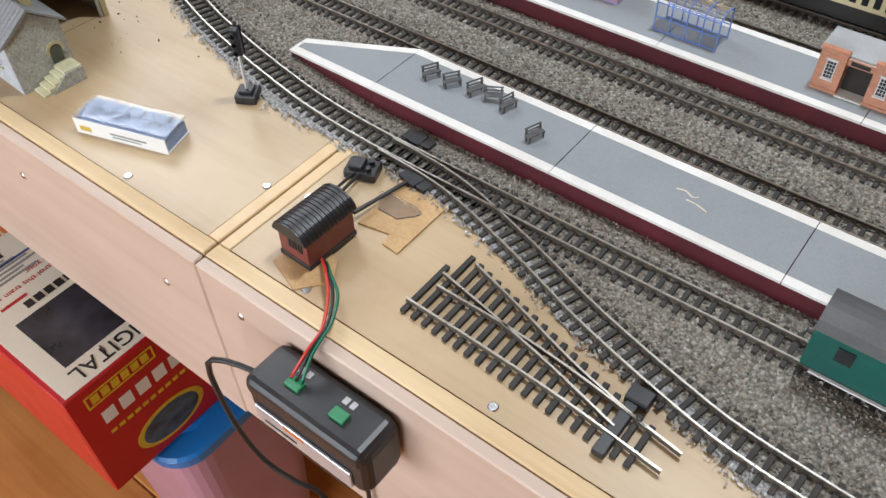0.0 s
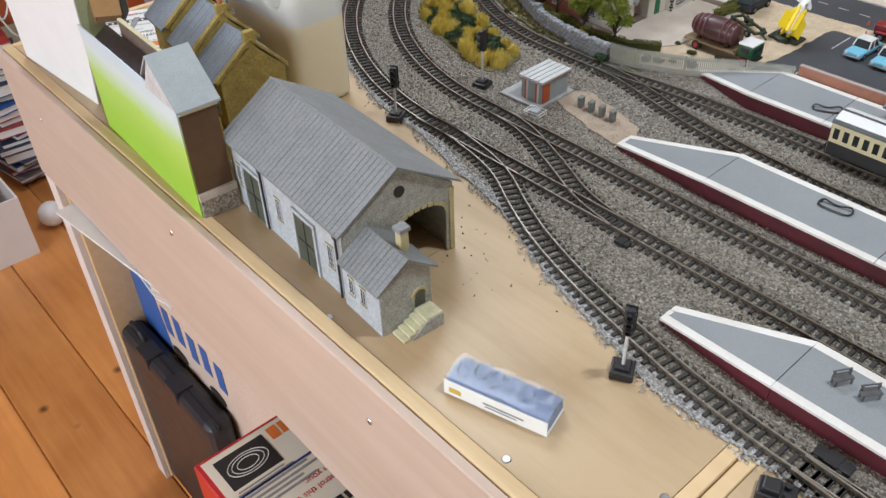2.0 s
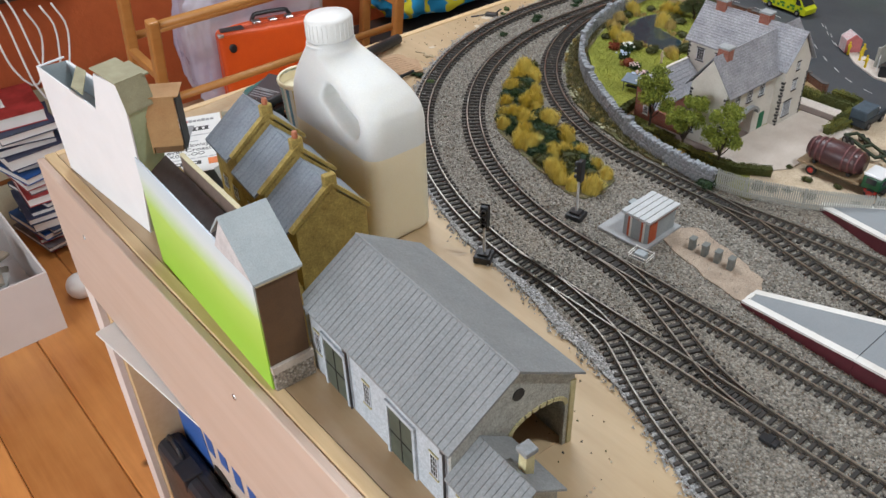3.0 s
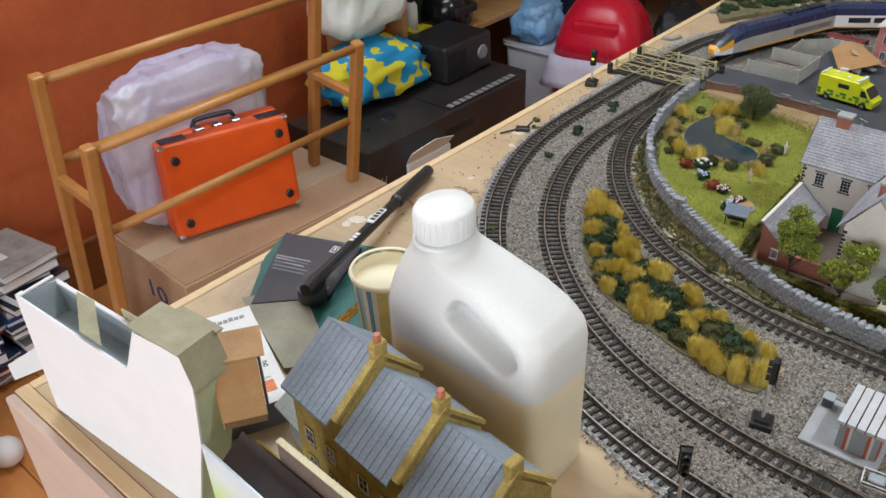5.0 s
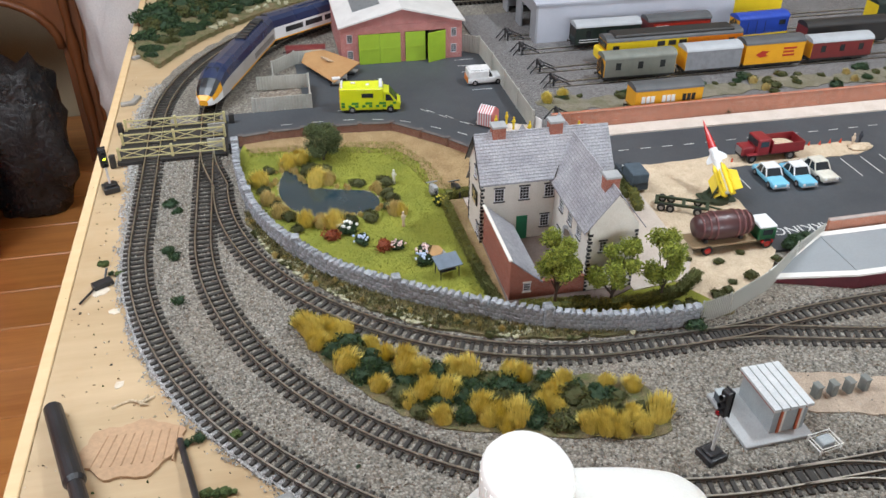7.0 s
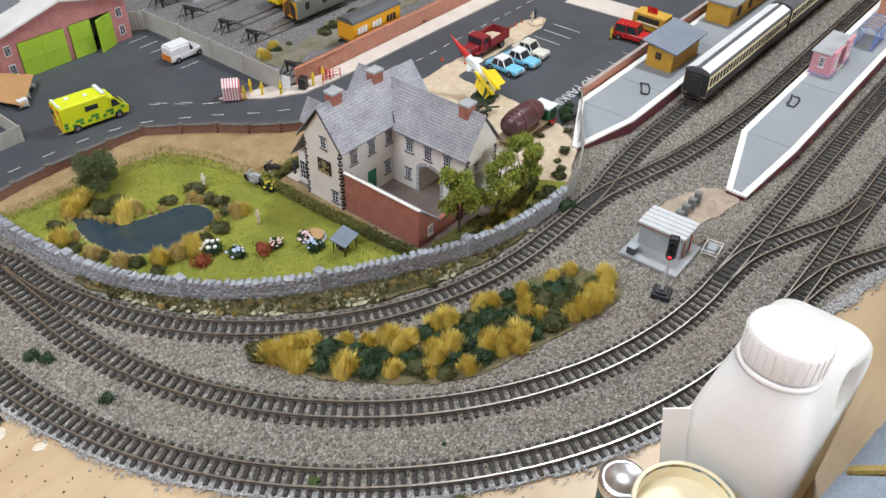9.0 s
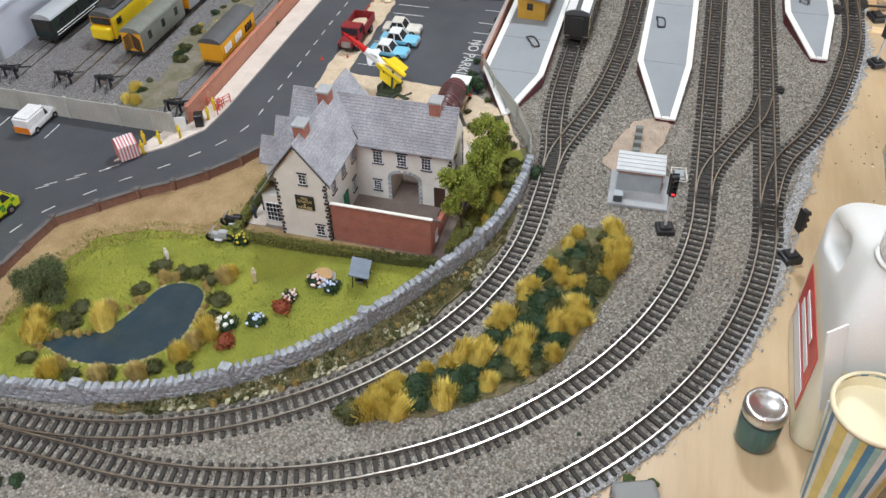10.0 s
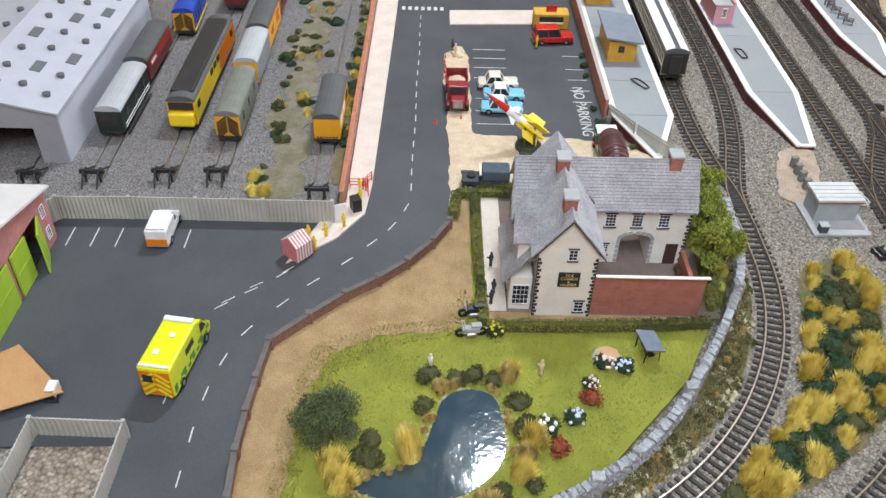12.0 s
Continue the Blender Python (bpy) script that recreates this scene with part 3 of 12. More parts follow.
# the crossover and the siding by the table edge
turnout_extra(smooth_path([(-0.845, BY), (-0.792, 0.513), (-0.727, 0.489), (-0.665, 0.462), (-0.61, AY)]))
turnout_extra(smooth_path([(-0.89, AY), (-0.83, AY - 0.001), (-0.756, 0.436), (-0.697, 0.407), (-0.653, 0.387), (-0.602, 0.370), (-0.547, 0.356), (-0.495, 0.345), (-0.45, 0.337), (-0.40, 0.332), (-0.34, 0.330), (-0.25, 0.330), (-0.15, 0.330), (-0.05, 0.331)]) + [(RIGHT, 0.331)])
turnout_extra(smooth_path([(-0.36, 0.329), (-0.31, 0.326), (-0.269, 0.318), (-0.208, 0.299), (-0.151, 0.279), (-0.084, 0.261), (-0.036, 0.252), (0.06, 0.246)]) + [(RIGHT, 0.243)])
# point motors and check rails that show black
MOTOR = Shape().rbox((-0.017, -0.007, 0.002), (0.017, 0.007, 0.0095), 0.001).box((-0.006, -0.009, 0.0055), (0.006, 0.009, 0.0105)).mesh("point_motor", BLACK)
for x, y, a in ((-0.345, 0.350, 0), (-0.318, 0.313, -8), (-0.592, 0.434, 4)):
    ob = part("point_motor", MOTOR, None)
    ob.matrix_basis = pose(x, y, 0, 0, 0, a) @ Matrix.Diagonal((0.8, 0.75, 0.55, 1) if x > -0.5 else (0.42, 0.55, 0.6, 1))
    tagged(ob, "small black plastic point motor housing beside the rails", "point motor", "point motors")
for y in (1.150, 1.265, 1.322, 1.402, 1.470):
    track([(-0.835 if y < 1.2 else -0.80, y), (RIGHT, y + (0.0 if y < 1.2 else 0.02))], "dull yard siding with black sleepers", 0.5, "siding_section", "yard sidings")

# ---- platforms ----


def platform(label, y0, y1, x_tip, x_full, x_end, tip0, tip1, z=0.0205, seams=()):
    """A tapered platform: surface panels, white edging, maroon sides."""
    t = thing("platform", label, "platform", group="station platforms")
    e = 0.0075
    poly = [(x_tip, tip0), (x_full, y0), (x_end, y0), (x_end, y1), (x_full, y1), (x_tip, tip1)]
    poly = [(x, y + (0.0012 if y < (y0 + y1) / 2 else -0.0012)) for x, y in poly]

    def ramped(shape):
        """Lowers the top of a shape towards the foot of the ramp."""
        for i, (x, y, h) in enumerate(shape.v):
            if h > 0.006:
                shape.v[i] = (x, y, h - (z - 0.0085) * (1 - min(1, max(0, (x - x_tip) / (x_full - x_tip)))))
        return shape
    part("side_wall", ramped(Shape().prism([poly[0], poly[1], poly[4], poly[5]], 0.0022, z - 0.0022)), PLAT_SIDE, t, "maroon plastic sides of the ramp")
    part("side_wall", Shape().prism([(x + (0.0003 if x < x_end else 0), y) for x, y in poly[1:5]], 0.0022, z - 0.0022), PLAT_SIDE, t, "maroon plastic sides")
    cuts = [x_tip + 0.004] + [x for x in seams] + [x_end]

    def width(x):
        k = min(1, max(0, (x - x_tip) / (x_full - x_tip)))
        return tip0 + (y0 - tip0) * k + e, tip1 + (y1 - tip1) * k - e
    for a, b in zip(cuts, cuts[1:]):
        a, b = a + 0.0004, b - 0.0004
        q = [(a, width(a)[0]), *([(x_full, width(x_full)[0])] if a < x_full < b else []), (b, width(b)[0]), (b, width(b)[1]), *([(x_full, width(x_full)[1])] if a < x_full < b else []), (a, width(a)[1])]
        part("panel", ramped(Shape().prism(q, z - 0.0022, z - 0.0002)), PLAT_TOP, t)
    for sgn, tip, yy in ((1, tip0, y0), (-1, tip1, y1)):
        path = [(x_tip, tip), (x_full, yy)]
        inner = [(x_tip, tip + sgn * e), (x_full, yy + sgn * e)]
        part("white_edge", ramped(Shape().prism(path + inner[::-1], z - 0.0022, z)), PLAT_EDGE, t, "white painted edging")
        for a, b in zip([x_full] + [c for c in seams if c > x_full], [c for c in seams if c > x_full] + [x_end]):
            part("white_edge", Shape().prism([(a + 0.0003, yy), (b - 0.0003, yy), (b - 0.0003, yy + sgn * e), (a + 0.0003, yy + sgn * e)], z - 0.0022, z), PLAT_EDGE, t)
    part("white_edge", ramped(Shape().prism([(x_tip - 0.0005, tip0 + e), (x_tip + 0.004, tip0 + e), (x_tip + 0.004, tip1 - e), (x_tip - 0.0005, tip1 - e)], z - 0.0022, z)), PLAT_EDGE, t)
    return t


platform("long grey platform with white edges and maroon sides, near the siding", 0.362, 0.427, -0.507, -0.404, 0.62, 0.374, 0.395, seams=(-0.404, -0.236, -0.066, 0.104, 0.274))
platform("long grey platform with white edges carrying a pink waiting room", 0.545, 0.6135, -0.699, -0.588, 0.62, 0.556, 0.580, seams=(-0.588, -0.42, -0.25, -0.08, 0.09))
platform("long grey platform with white edges beside the car park", 0.724, 0.802, -0.735, -0.655, 0.62, 0.752, 0.760, seams=(-0.655, -0.566, -0.40, -0.23))

# ---- roads, garden and yard ----
def sheet(name, label, category, poly, z0, z1, mat, amp=0.0, seed=0.0):
    """A ground covering with a slightly uneven edge."""
    if amp:
        poly = ragged(poly + [poly[0]], amp, 0.008, 60, seed)[:-1]
    return solid(name, Shape().prism(poly, z0, z1), mat, label, category, kind="structure")


sheet("road", "dark grey painted road, yard and car park with faded lines", "road",
      [(-1.272, 1.160), (-1.04, 1.162), (-0.86, 0.99), (-0.70, 0.985), (-0.70, 0.80), (-0.62, 0.797), (0.60, 0.80), (0.60, 1.10), (-0.82, 1.105),
       (-0.866, 1.13), (-0.866, 1.43), (-0.90, 1.46), (-1.165, 1.43), (-1.160, 1.262), (-1.272, 1.262)], 0.0023, 0.0052, ASPHALT)
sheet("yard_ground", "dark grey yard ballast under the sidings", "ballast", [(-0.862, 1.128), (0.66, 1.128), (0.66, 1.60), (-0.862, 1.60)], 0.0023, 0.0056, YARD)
sheet("sand_patch", "pale sandy ground beside the pub", "sand", [(-0.848, 1.004), (-0.47, 1.012), (-0.452, 0.992), (-0.475, 0.977), (-0.688, 0.977), (-0.69, 0.86), (-0.70, 0.80), (-0.735, 0.752), (-0.80, 0.722), (-0.835, 0.73), (-0.848, 0.90)], 0.0024, 0.0062, SAND, 0.004, 3.0)
sheet("pavement", "pale pavement strip beside the road", "pavement", [(-0.936, 1.168), (-0.895, 1.122), (-0.852, 1.096), (-0.80, 1.092), (-0.34, 1.086), (0.60, 1.086), (0.60, 1.118), (-0.842, 1.118), (-0.864, 1.128), (-0.868, 1.142)], 0.0024, 0.0072, PAVING)
sheet("pavement_end", "pale paving at the end of the car park", "pavement", [(-0.375, 1.004), (-0.365, 0.835), (-0.315, 0.835), (-0.325, 1.004)], 0.0024, 0.0068, PAVING)
sheet("garden", "bright green flocked lawn around a pond", "lawn",
      [(-1.248, 1.162), (-1.212, 1.1685), (-1.17, 1.1705), (-1.131, 1.1695), (-1.095, 1.1675), (-1.053, 1.1635), (-1.020, 1.1325), (-0.990, 1.1025), (-0.967, 1.0725), (-0.941, 1.0455), (-0.908, 1.0205), (-0.875, 1.0035), (-0.815, 0.998), (-0.812, 0.94), (-0.85, 0.80), (-0.80, 0.722), (-0.836, 0.713), (-0.957, 0.733), (-1.08, 0.797), (-1.18, 0.885), (-1.243, 1.02), (-1.256, 1.12)], 0.0023, 0.0064, GRASS, 0.0006, 5.0)
sheet("dirt_strip", "brown dry grass strip inside the fence", "dry grass",
      [(-1.248, 1.162), (-1.212, 1.1685), (-1.17, 1.1705), (-1.131, 1.1695), (-1.095, 1.1675), (-1.053, 1.1635), (-1.020, 1.1325), (-0.990, 1.1025), (-0.967, 1.0725), (-0.941, 1.0455), (-0.908, 1.0205), (-0.875, 1.0035), (-0.822, 0.996)] + ragged([(-0.826, 0.982), (-0.99, 0.984), (-1.022, 1.0), (-1.035, 1.07), (-1.06, 1.112), (-1.12, 1.128), (-1.24, 1.135)], 0.005, 0.008, 60, 7.0), 0.0060, 0.0068, DIRT)
# yard brown is darkened to carry the shade between the pub walls
sheet("pub_yard", "dull brown paved yard around the pub", "path", [(-1.000, 0.972), (-0.815, 0.972), (-0.815, 0.938), (-0.877, 0.938), (-0.877, 0.766), (-0.91, 0.752), (-1.004, 0.752)], 0.0060, 0.0074, paint("brown yard paving", (0.19, 0.145, 0.125), (0.13, 0.095, 0.08), 0.85, scale=40, grain=700, relief=0.3, fine=0.2))
sheet("pub_front_path", "pale concrete path on the lean-to side of the pub", "path", [(-1.000, 0.9705), (-0.817, 0.9705), (-0.817, 0.9515), (-1.000, 0.9515)], 0.0062, 0.0080, PAVING)
sheet("side_path", "brown gravel path between the hedge and the pub", "path", [(-1.019, 0.97), (-1.0005, 0.97), (-1.0005, 0.755), (-1.010, 0.768), (-1.014, 0.80), (-1.018, 0.90)], 0.0060, 0.0072, DIRT)
sheet("bank", "weedy bank between the stone wall and the track", "verge", arc(IX, IY, 0.351, 190, 283) + [(-0.79, 0.712), (-0.80, 0.73)] + arc(IX, IY, 0.322, 280, 190), 0.0023, 0.0050, SCATTER, 0.004, 9.0)
sheet("sandy_bed", "pale sandy scatter around grey posts", "sand", [(-0.815, 0.612), (-0.80, 0.628), (-0.76, 0.622), (-0.71, 0.606), (-0.695, 0.585), (-0.70, 0.558), (-0.74, 0.566), (-0.79, 0.578), (-0.815, 0.590)], 0.0023, 0.0036, paint("brownish sand scatter", (0.44, 0.35, 0.27), (0.33, 0.26, 0.20), 0.95, scale=70, grain=900, relief=0.8, depth=0.0012, fine=0.3), 0.005, 11.0)

# pond
WATER = paint("dark pond resin", (0.018, 0.040, 0.055), (0.03, 0.05, 0.06), 0.05, scale=30, grain=38, relief=0.17, depth=0.0025, coat=0.5)
pond = [(-1.199, 1.080), (-1.183, 1.064), (-1.176, 1.042), (-1.156, 1.026), (-1.126, 1.017), (-1.105, 1.009), (-1.096, 0.988), (-1.104, 0.968), (-1.132, 0.961), (-1.165, 0.962), (-1.192, 0.982), (-1.206, 1.010), (-1.208, 1.045)]
pond = smooth_path(pond + [pond[0]], 0.006)[:-1]
sheet("water", "glossy dark blue garden pond", "pond", pond, 0.0062, 0.0069, WATER)
rim = Shape()
for i, (x, y) in enumerate(pond):
    r = 0.0016 + 0.0014 * abs(noise.noise((x * 300, y * 300, 2)))
    rim.blob((x, y, 0.0060), (r * 1.5, r * 1.4, r * 0.5), 0, 0.9, 1, i * 0.7)
solid("pond_edge", rim, paint("pale pond edging", (0.40, 0.34, 0.22), (0.24, 0.21, 0.10), 0.9, scale=200), "pale stones round the pond edge", "stones", kind="stuff")

# road markings
lines = Shape()


def dash(x, y, a, ln=0.016, w=0.0011):
    lines.cbox((x, y, 0.0054), (ln, w, 0.0003), 0, Matrix.Rotation(radians(a), 3, 'Z'))


for i in range(17):
    dash(-0.80 + i * 0.030, 1.048 + 0.0006 * math.sin(i), 0, 0.014)
for x, y, a in ((-0.838, 1.052, -18), (-0.872, 1.066, -28), (-0.90, 1.085, -38), (-0.93, 1.108, -42), (-0.962, 1.138, -44), (-0.993, 1.163, -38), (-1.03, 1.190, -30), (-1.066, 1.204, -15), (-1.105, 1.211, -6), (-1.148, 1.213, 0), (-1.19, 1.213, 0)):
    dash(x, y, a, 0.015)
for x, y, a in ((-0.945, 1.165, -44), (-0.952, 1.170, -44), (-0.968, 1.192, -52), (-0.976, 1.196, -52), (-0.99, 1.215, -50), (-0.998, 1.220, -50), (-1.11, 1.243, -5)):
    dash(x, y, a, 0.014, 0.0009)
for i, x in enumerate((-0.66, -0.628, -0.596, -0.54, -0.51, -0.482, -0.455)):
    dash(x, 0.948, 90, 0.046)
for x in (-0.60, -0.57, -0.54, -0.51, -0.47):
    dash(x, 0.83, 90, 0.026)
for y in (1.395, 1.370, 1.345, 1.275):
    dash(-0.90, y, 0, 0.030)
for i in range(7):
    dash(-0.318, 1.016 + i * 0.010, 0, 0.012, 0.0055)
solid("road_lines", lines, LINE_PAINT, "worn white road markings and parking bays", "road markings", kind="structure")
dash_ob = bpy.data.curves.new("no_parking", 'FONT')
dash_ob.body, dash_ob.size, dash_ob.extrude = "NO PARKING", 0.0205, 0.0001
dash_ob.align_x, dash_ob.align_y = 'CENTER', 'CENTER'
me = bpy.data.meshes.new_from_object(new("lettering", dash_ob))
bpy.data.objects.remove(bpy.data.objects["lettering"])
me.materials.append(LINE_PAINT)
ob = new("painted_words", me)
ob.matrix_basis = pose(-0.622, 0.833, 0.0055, 0, 0, 180)
tagged(ob, "chalky white NO PARKING words painted on the road", "lettering", kind="structure")

# ---- walls and fences ----
rnd = random.Random(4)
stone_meshes = []
for i in range(10):
    s = Shape().rbox((-0.0038, -0.0034, 0), (0.0038, 0.0034, 0.0052), 0.0009, 0, 1)
    s.v = [(x * rnd.uniform(0.65, 1.25), y * rnd.uniform(0.75, 1.25), z * rnd.uniform(0.75, 1.25)) for x, y, z in s.v]
    stone_meshes.append(s.mesh("stone", GREY_STONE))
wall_path = smooth_path([(-1.257, 1.136), (-1.254, 1.075), (-1.243, 1.005), (-1.222, 0.94), (-1.182, 0.874), (-1.135, 0.826), (-1.081, 0.788), (-1.02, 0.752), (-0.961, 0.724), (-0.90, 0.710), (-0.836, 0.706)])
wp, wh = resample(wall_path, 0.0068)
joints = [0, len(wp) * 0.19, len(wp) * 0.375, len(wp) * 0.56, len(wp) * 0.78, len(wp)]
for a, b in zip(joints, joints[1:]):
    t = thing("stone_wall", "weathered grey dry stone garden wall section", "wall", group="dry stone wall sections")
    core = Shape()
    idx = range(int(a), min(int(b) + 1, len(wp)))
    for i in idx:
        if i + 1 in idx:
            (x0, y0), (x1, y1) = wp[i], wp[i + 1]
            nx, ny = -math.sin(wh[i]) * 0.0026, math.cos(wh[i]) * 0.0026
            core.prism([(x0 + nx, y0 + ny), (x1 + nx, y1 + ny), (x1 - nx, y1 - ny), (x0 - nx, y0 - ny)], 0.0035, 0.0225)
    part("core", core, GREY_STONE, t)
    for k, c in enumerate((0.0030, 0.0076, 0.0122, 0.0168, 0.0205)):
        for i in idx:
            if i + 1 not in idx and k < 4:
                continue
            x, y = wp[i] if k % 2 else (wp[i] + wp[min(i + 1, len(wp) - 1)]) / 2
            m = Matrix.Translation((x, y, c + rnd.uniform(-0.0004, 0.0005))) @ Matrix.Rotation(wh[i] + rnd.uniform(-0.12, 0.12), 4, 'Z')
            if k == 4:
                m = m @ Matrix.Rotation(rnd.uniform(-0.5, 0.2), 4, 'Y') @ Matrix.Diagonal((0.75, 1.15, 1.0, 1))
            part("stone", rnd.choice(stone_meshes), None, t, at=m)
    x, y = wp[int(a)]
    part("post", Shape().rbox((x - 0.0045, y - 0.0052, 0.003), (x + 0.0045, y + 0.0052, 0.030), 0.0012), GREY_STONE, t, "upright stone post")

BRICK = brick_mat("orange-red brick", (0.42, 0.14, 0.075), (0.45, 0.36, 0.30))
BRICK_DARK = brick_mat("brown brick", (0.20, 0.085, 0.055), (0.26, 0.20, 0.17))
CONCRETE = paint("grey concrete", (0.36, 0.37, 0.38), (0.28, 0.29, 0.29), 0.85, scale=40)


def low_wall(name, label, pts, h, mat, thick=0.0035, coping=None, posts=False, z=0.005, group=""):
    t = thing(name, label, "wall", group=group)
    for (x0, y0), (x1, y1) in zip(pts, pts[1:]):
        ln, a = math.hypot(x1 - x0, y1 - y0), math.atan2(y1 - y0, x1 - x0)
        m = Matrix.Translation((x0, y0, z)) @ Matrix.Rotation(a, 4, 'Z')
        part("panel", Shape().box((0, -thick / 2, 0), (ln, thick / 2, h)), mat, t, at=m)
        if coping:
            part("coping", Shape().rbox((0, -thick * 0.75, h), (ln, thick * 0.75, h + 0.0016), 0.0004, 0, 1), coping, t, at=m)
    if posts:
        for x, y in pts:
            s = Shape().rbox((x - 0.003, y - 0.003, z), (x + 0.003, y + 0.003, z + h + 0.002), 0.0004, 0, 1)
            part("post", s, mat, t)
            part("cap", Shape().rbox((x - 0.0033, y - 0.0033, z + h + 0.002), (x + 0.0033, y + 0.0033, z + h + 0.0036), 0.0006, 0, 1), coping or CONCRETE, t)
    return t


low_wall("garden_fence", "low brown brick boundary wall with stone-capped posts", [(-1.250, 1.163), (-1.212, 1.170), (-1.17, 1.172), (-1.131, 1.171), (-1.095, 1.169), (-1.052, 1.165), (-1.019, 1.134), (-0.989, 1.104), (-0.966, 1.074), (-0.940, 1.047), (-0.907, 1.022), (-0.874, 1.005)], 0.012, BRICK_DARK, coping=paint("brown-grey coping", (0.13, 0.115, 0.11), (0.09, 0.08, 0.078), 0.85, scale=60), posts=True)
low_wall("yard_wall", "long plain orange brick wall beside the pavement", [(-0.845, 1.121), (-0.60, 1.1215), (-0.40, 1.121), (-0.20, 1.1215)], 0.0235, BRICK, coping=BRICK)
low_wall("platform_wall", "low brick wall behind the platform", [(-0.640, 0.8065), (-0.40, 0.8075), (-0.10, 0.808), (0.4, 0.808)], 0.026, BRICK, coping=paint("weathered coping", (0.42, 0.35, 0.32)))
FENCE_GREY = paint("pale grey plastic fencing", (0.42, 0.42, 0.385), (0.33, 0.33, 0.29), 0.6, scale=25)


def ribbed_fence(name, label, pts, h, z=0.005, pitch=0.0021, mat=None):
    """Corrugated fencing: a thin sheet with upright ribs and pointed tops."""
    t = thing(name, label, "fence")
    mat = mat or FENCE_GREY
    for (x0, y0), (x1, y1) in zip(pts, pts[1:]):
        ln, a = math.hypot(x1 - x0, y1 - y0), math.atan2(y1 - y0, x1 - x0)
        n = max(2, int(ln / pitch))
        f = [(ln * i / n, 0.0011 if i % 2 else 0.0003) for i in range(n + 1)]
        s = Shape().prism([(u, w) for u, w in f] + [(u, w - 0.0012) for u, w in reversed(f)], 0, h)
        part("panel", s, mat, t, at=Matrix.Translation((x0, y0, z)) @ Matrix.Rotation(a, 4, 'Z'))
        part("post", Shape().box((x0 - 0.0016, y0 - 0.0016, z), (x0 + 0.0016, y0 + 0.0016, z + h + 0.0012)), mat, t)
    return t


ribbed_fence("yard_fence", "grey corrugated fence between the yard and sidings", [(-0.868, 1.128), (-0.868, 1.20), (-0.868, 1.27), (-0.868, 1.34), (-0.870, 1.415), (-0.905, 1.44), (-0.945, 1.452)], 0.029)
ribbed_fence("pen_fence", "grey corrugated fence around a stone-filled pen", [(-1.232, 1.262), (-1.152, 1.262), (-1.150, 1.336), (-1.225, 1.338)], 0.021)
ribbed_fence("pen_fence", "grey corrugated fence beside the level crossing", [(-1.20, 1.338), (-1.20, 1.395), (-1.165, 1.43), (-1.10, 1.43)], 0.021)
sheet("pen_floor", "brown rubble inside the pen", "rubble", [(-1.228, 1.266), (-1.154, 1.266), (-1.153, 1.333), (-1.222, 1.333)], 0.0023, 0.0046, stones_mat("brown rubble", [(0.20, 0.15, 0.11), (0.34, 0.28, 0.22), (0.14, 0.11, 0.09), (0.42, 0.36, 0.30)], 300))
palisade = thing("palisade_fence", "pale grey palisade fence by the platform ramp", "fence")
run = [(-0.832, 0.705), (-0.80, 0.712), (-0.746, 0.738), (-0.69, 0.778), (-0.643, 0.805)]
pale = Shape().extrude([(-0.0008, 0), (0.0008, 0), (0.0008, 0.0235), (0, 0.0252), (-0.0008, 0.0235)], 'y', -0.0003, 0.0003).mesh("pale", FENCE_GREY)
for (x0, y0), (x1, y1) in zip(run, run[1:]):
    ln, a = math.hypot(x1 - x0, y1 - y0), math.atan2(y1 - y0, x1 - x0)
    m = Matrix.Translation((x0, y0, 0.005)) @ Matrix.Rotation(a, 4, 'Z')
    for h in (0.0045, 0.0195):
        part("rail", Shape().box((0, 0.0004, h), (ln, 0.0012, h + 0.0014)), FENCE_GREY, palisade, at=m)
    part("post", Shape().box((-0.0007, 0.0013, 0), (0.0009, 0.0026, 0.0240)), FENCE_GREY, palisade, at=m)
    for i in range(int(ln / 0.0023)):
        part("pale", pale, None, palisade, at=m @ Matrix.Translation((0.0012 + i * 0.0023, 0, 0)))

# ---- plants ----
def leaf_cloud(points, size, rng, flat=0.0):
    """Many small leaves, each a bent pair of triangles."""
    s = Shape()
    for p in points:
        d = Vector((rng.uniform(-1, 1), rng.uniform(-1, 1), rng.uniform(-0.6, 1))).normalized()
        u = d.orthogonal().normalized()
        u.rotate(Matrix.Rotation(rng.uniform(0, 6.28), 3, d))
        w = d.cross(u)
        k = size * rng.uniform(0.6, 1.3)
        p = Vector(p)
        s.add([p - u * k, p + w * k * 0.6 + d * k * 0.25, p + u * k, p - w * k * 0.6 + d * k * 0.25], [(0, 1, 2), (0, 2, 3)], rng.choice((0, 0, 1)))
    return s


def clump_points(rng, c, r, k, shell=0.55):
    out = []
    for _ in range(k):
        d = Vector((rng.gauss(0, 1), rng.gauss(0, 1), rng.gauss(0, 1))).normalized()
        d *= rng.uniform(shell, 1.0) * (0.8 + 0.35 * noise.noise(d * 2.2 + Vector(c) * 90))
        z = c[2] + d.z * r[2]
        out.append((c[0] + d.x * r[0], c[1] + d.y * r[1], max(z, 0.001)))
    return out


# second tone: random darker leaves, and the painted shade of bush and hedge cores
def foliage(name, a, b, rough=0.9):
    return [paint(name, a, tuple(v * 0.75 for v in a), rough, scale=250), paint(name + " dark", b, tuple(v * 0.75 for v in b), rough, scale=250)]


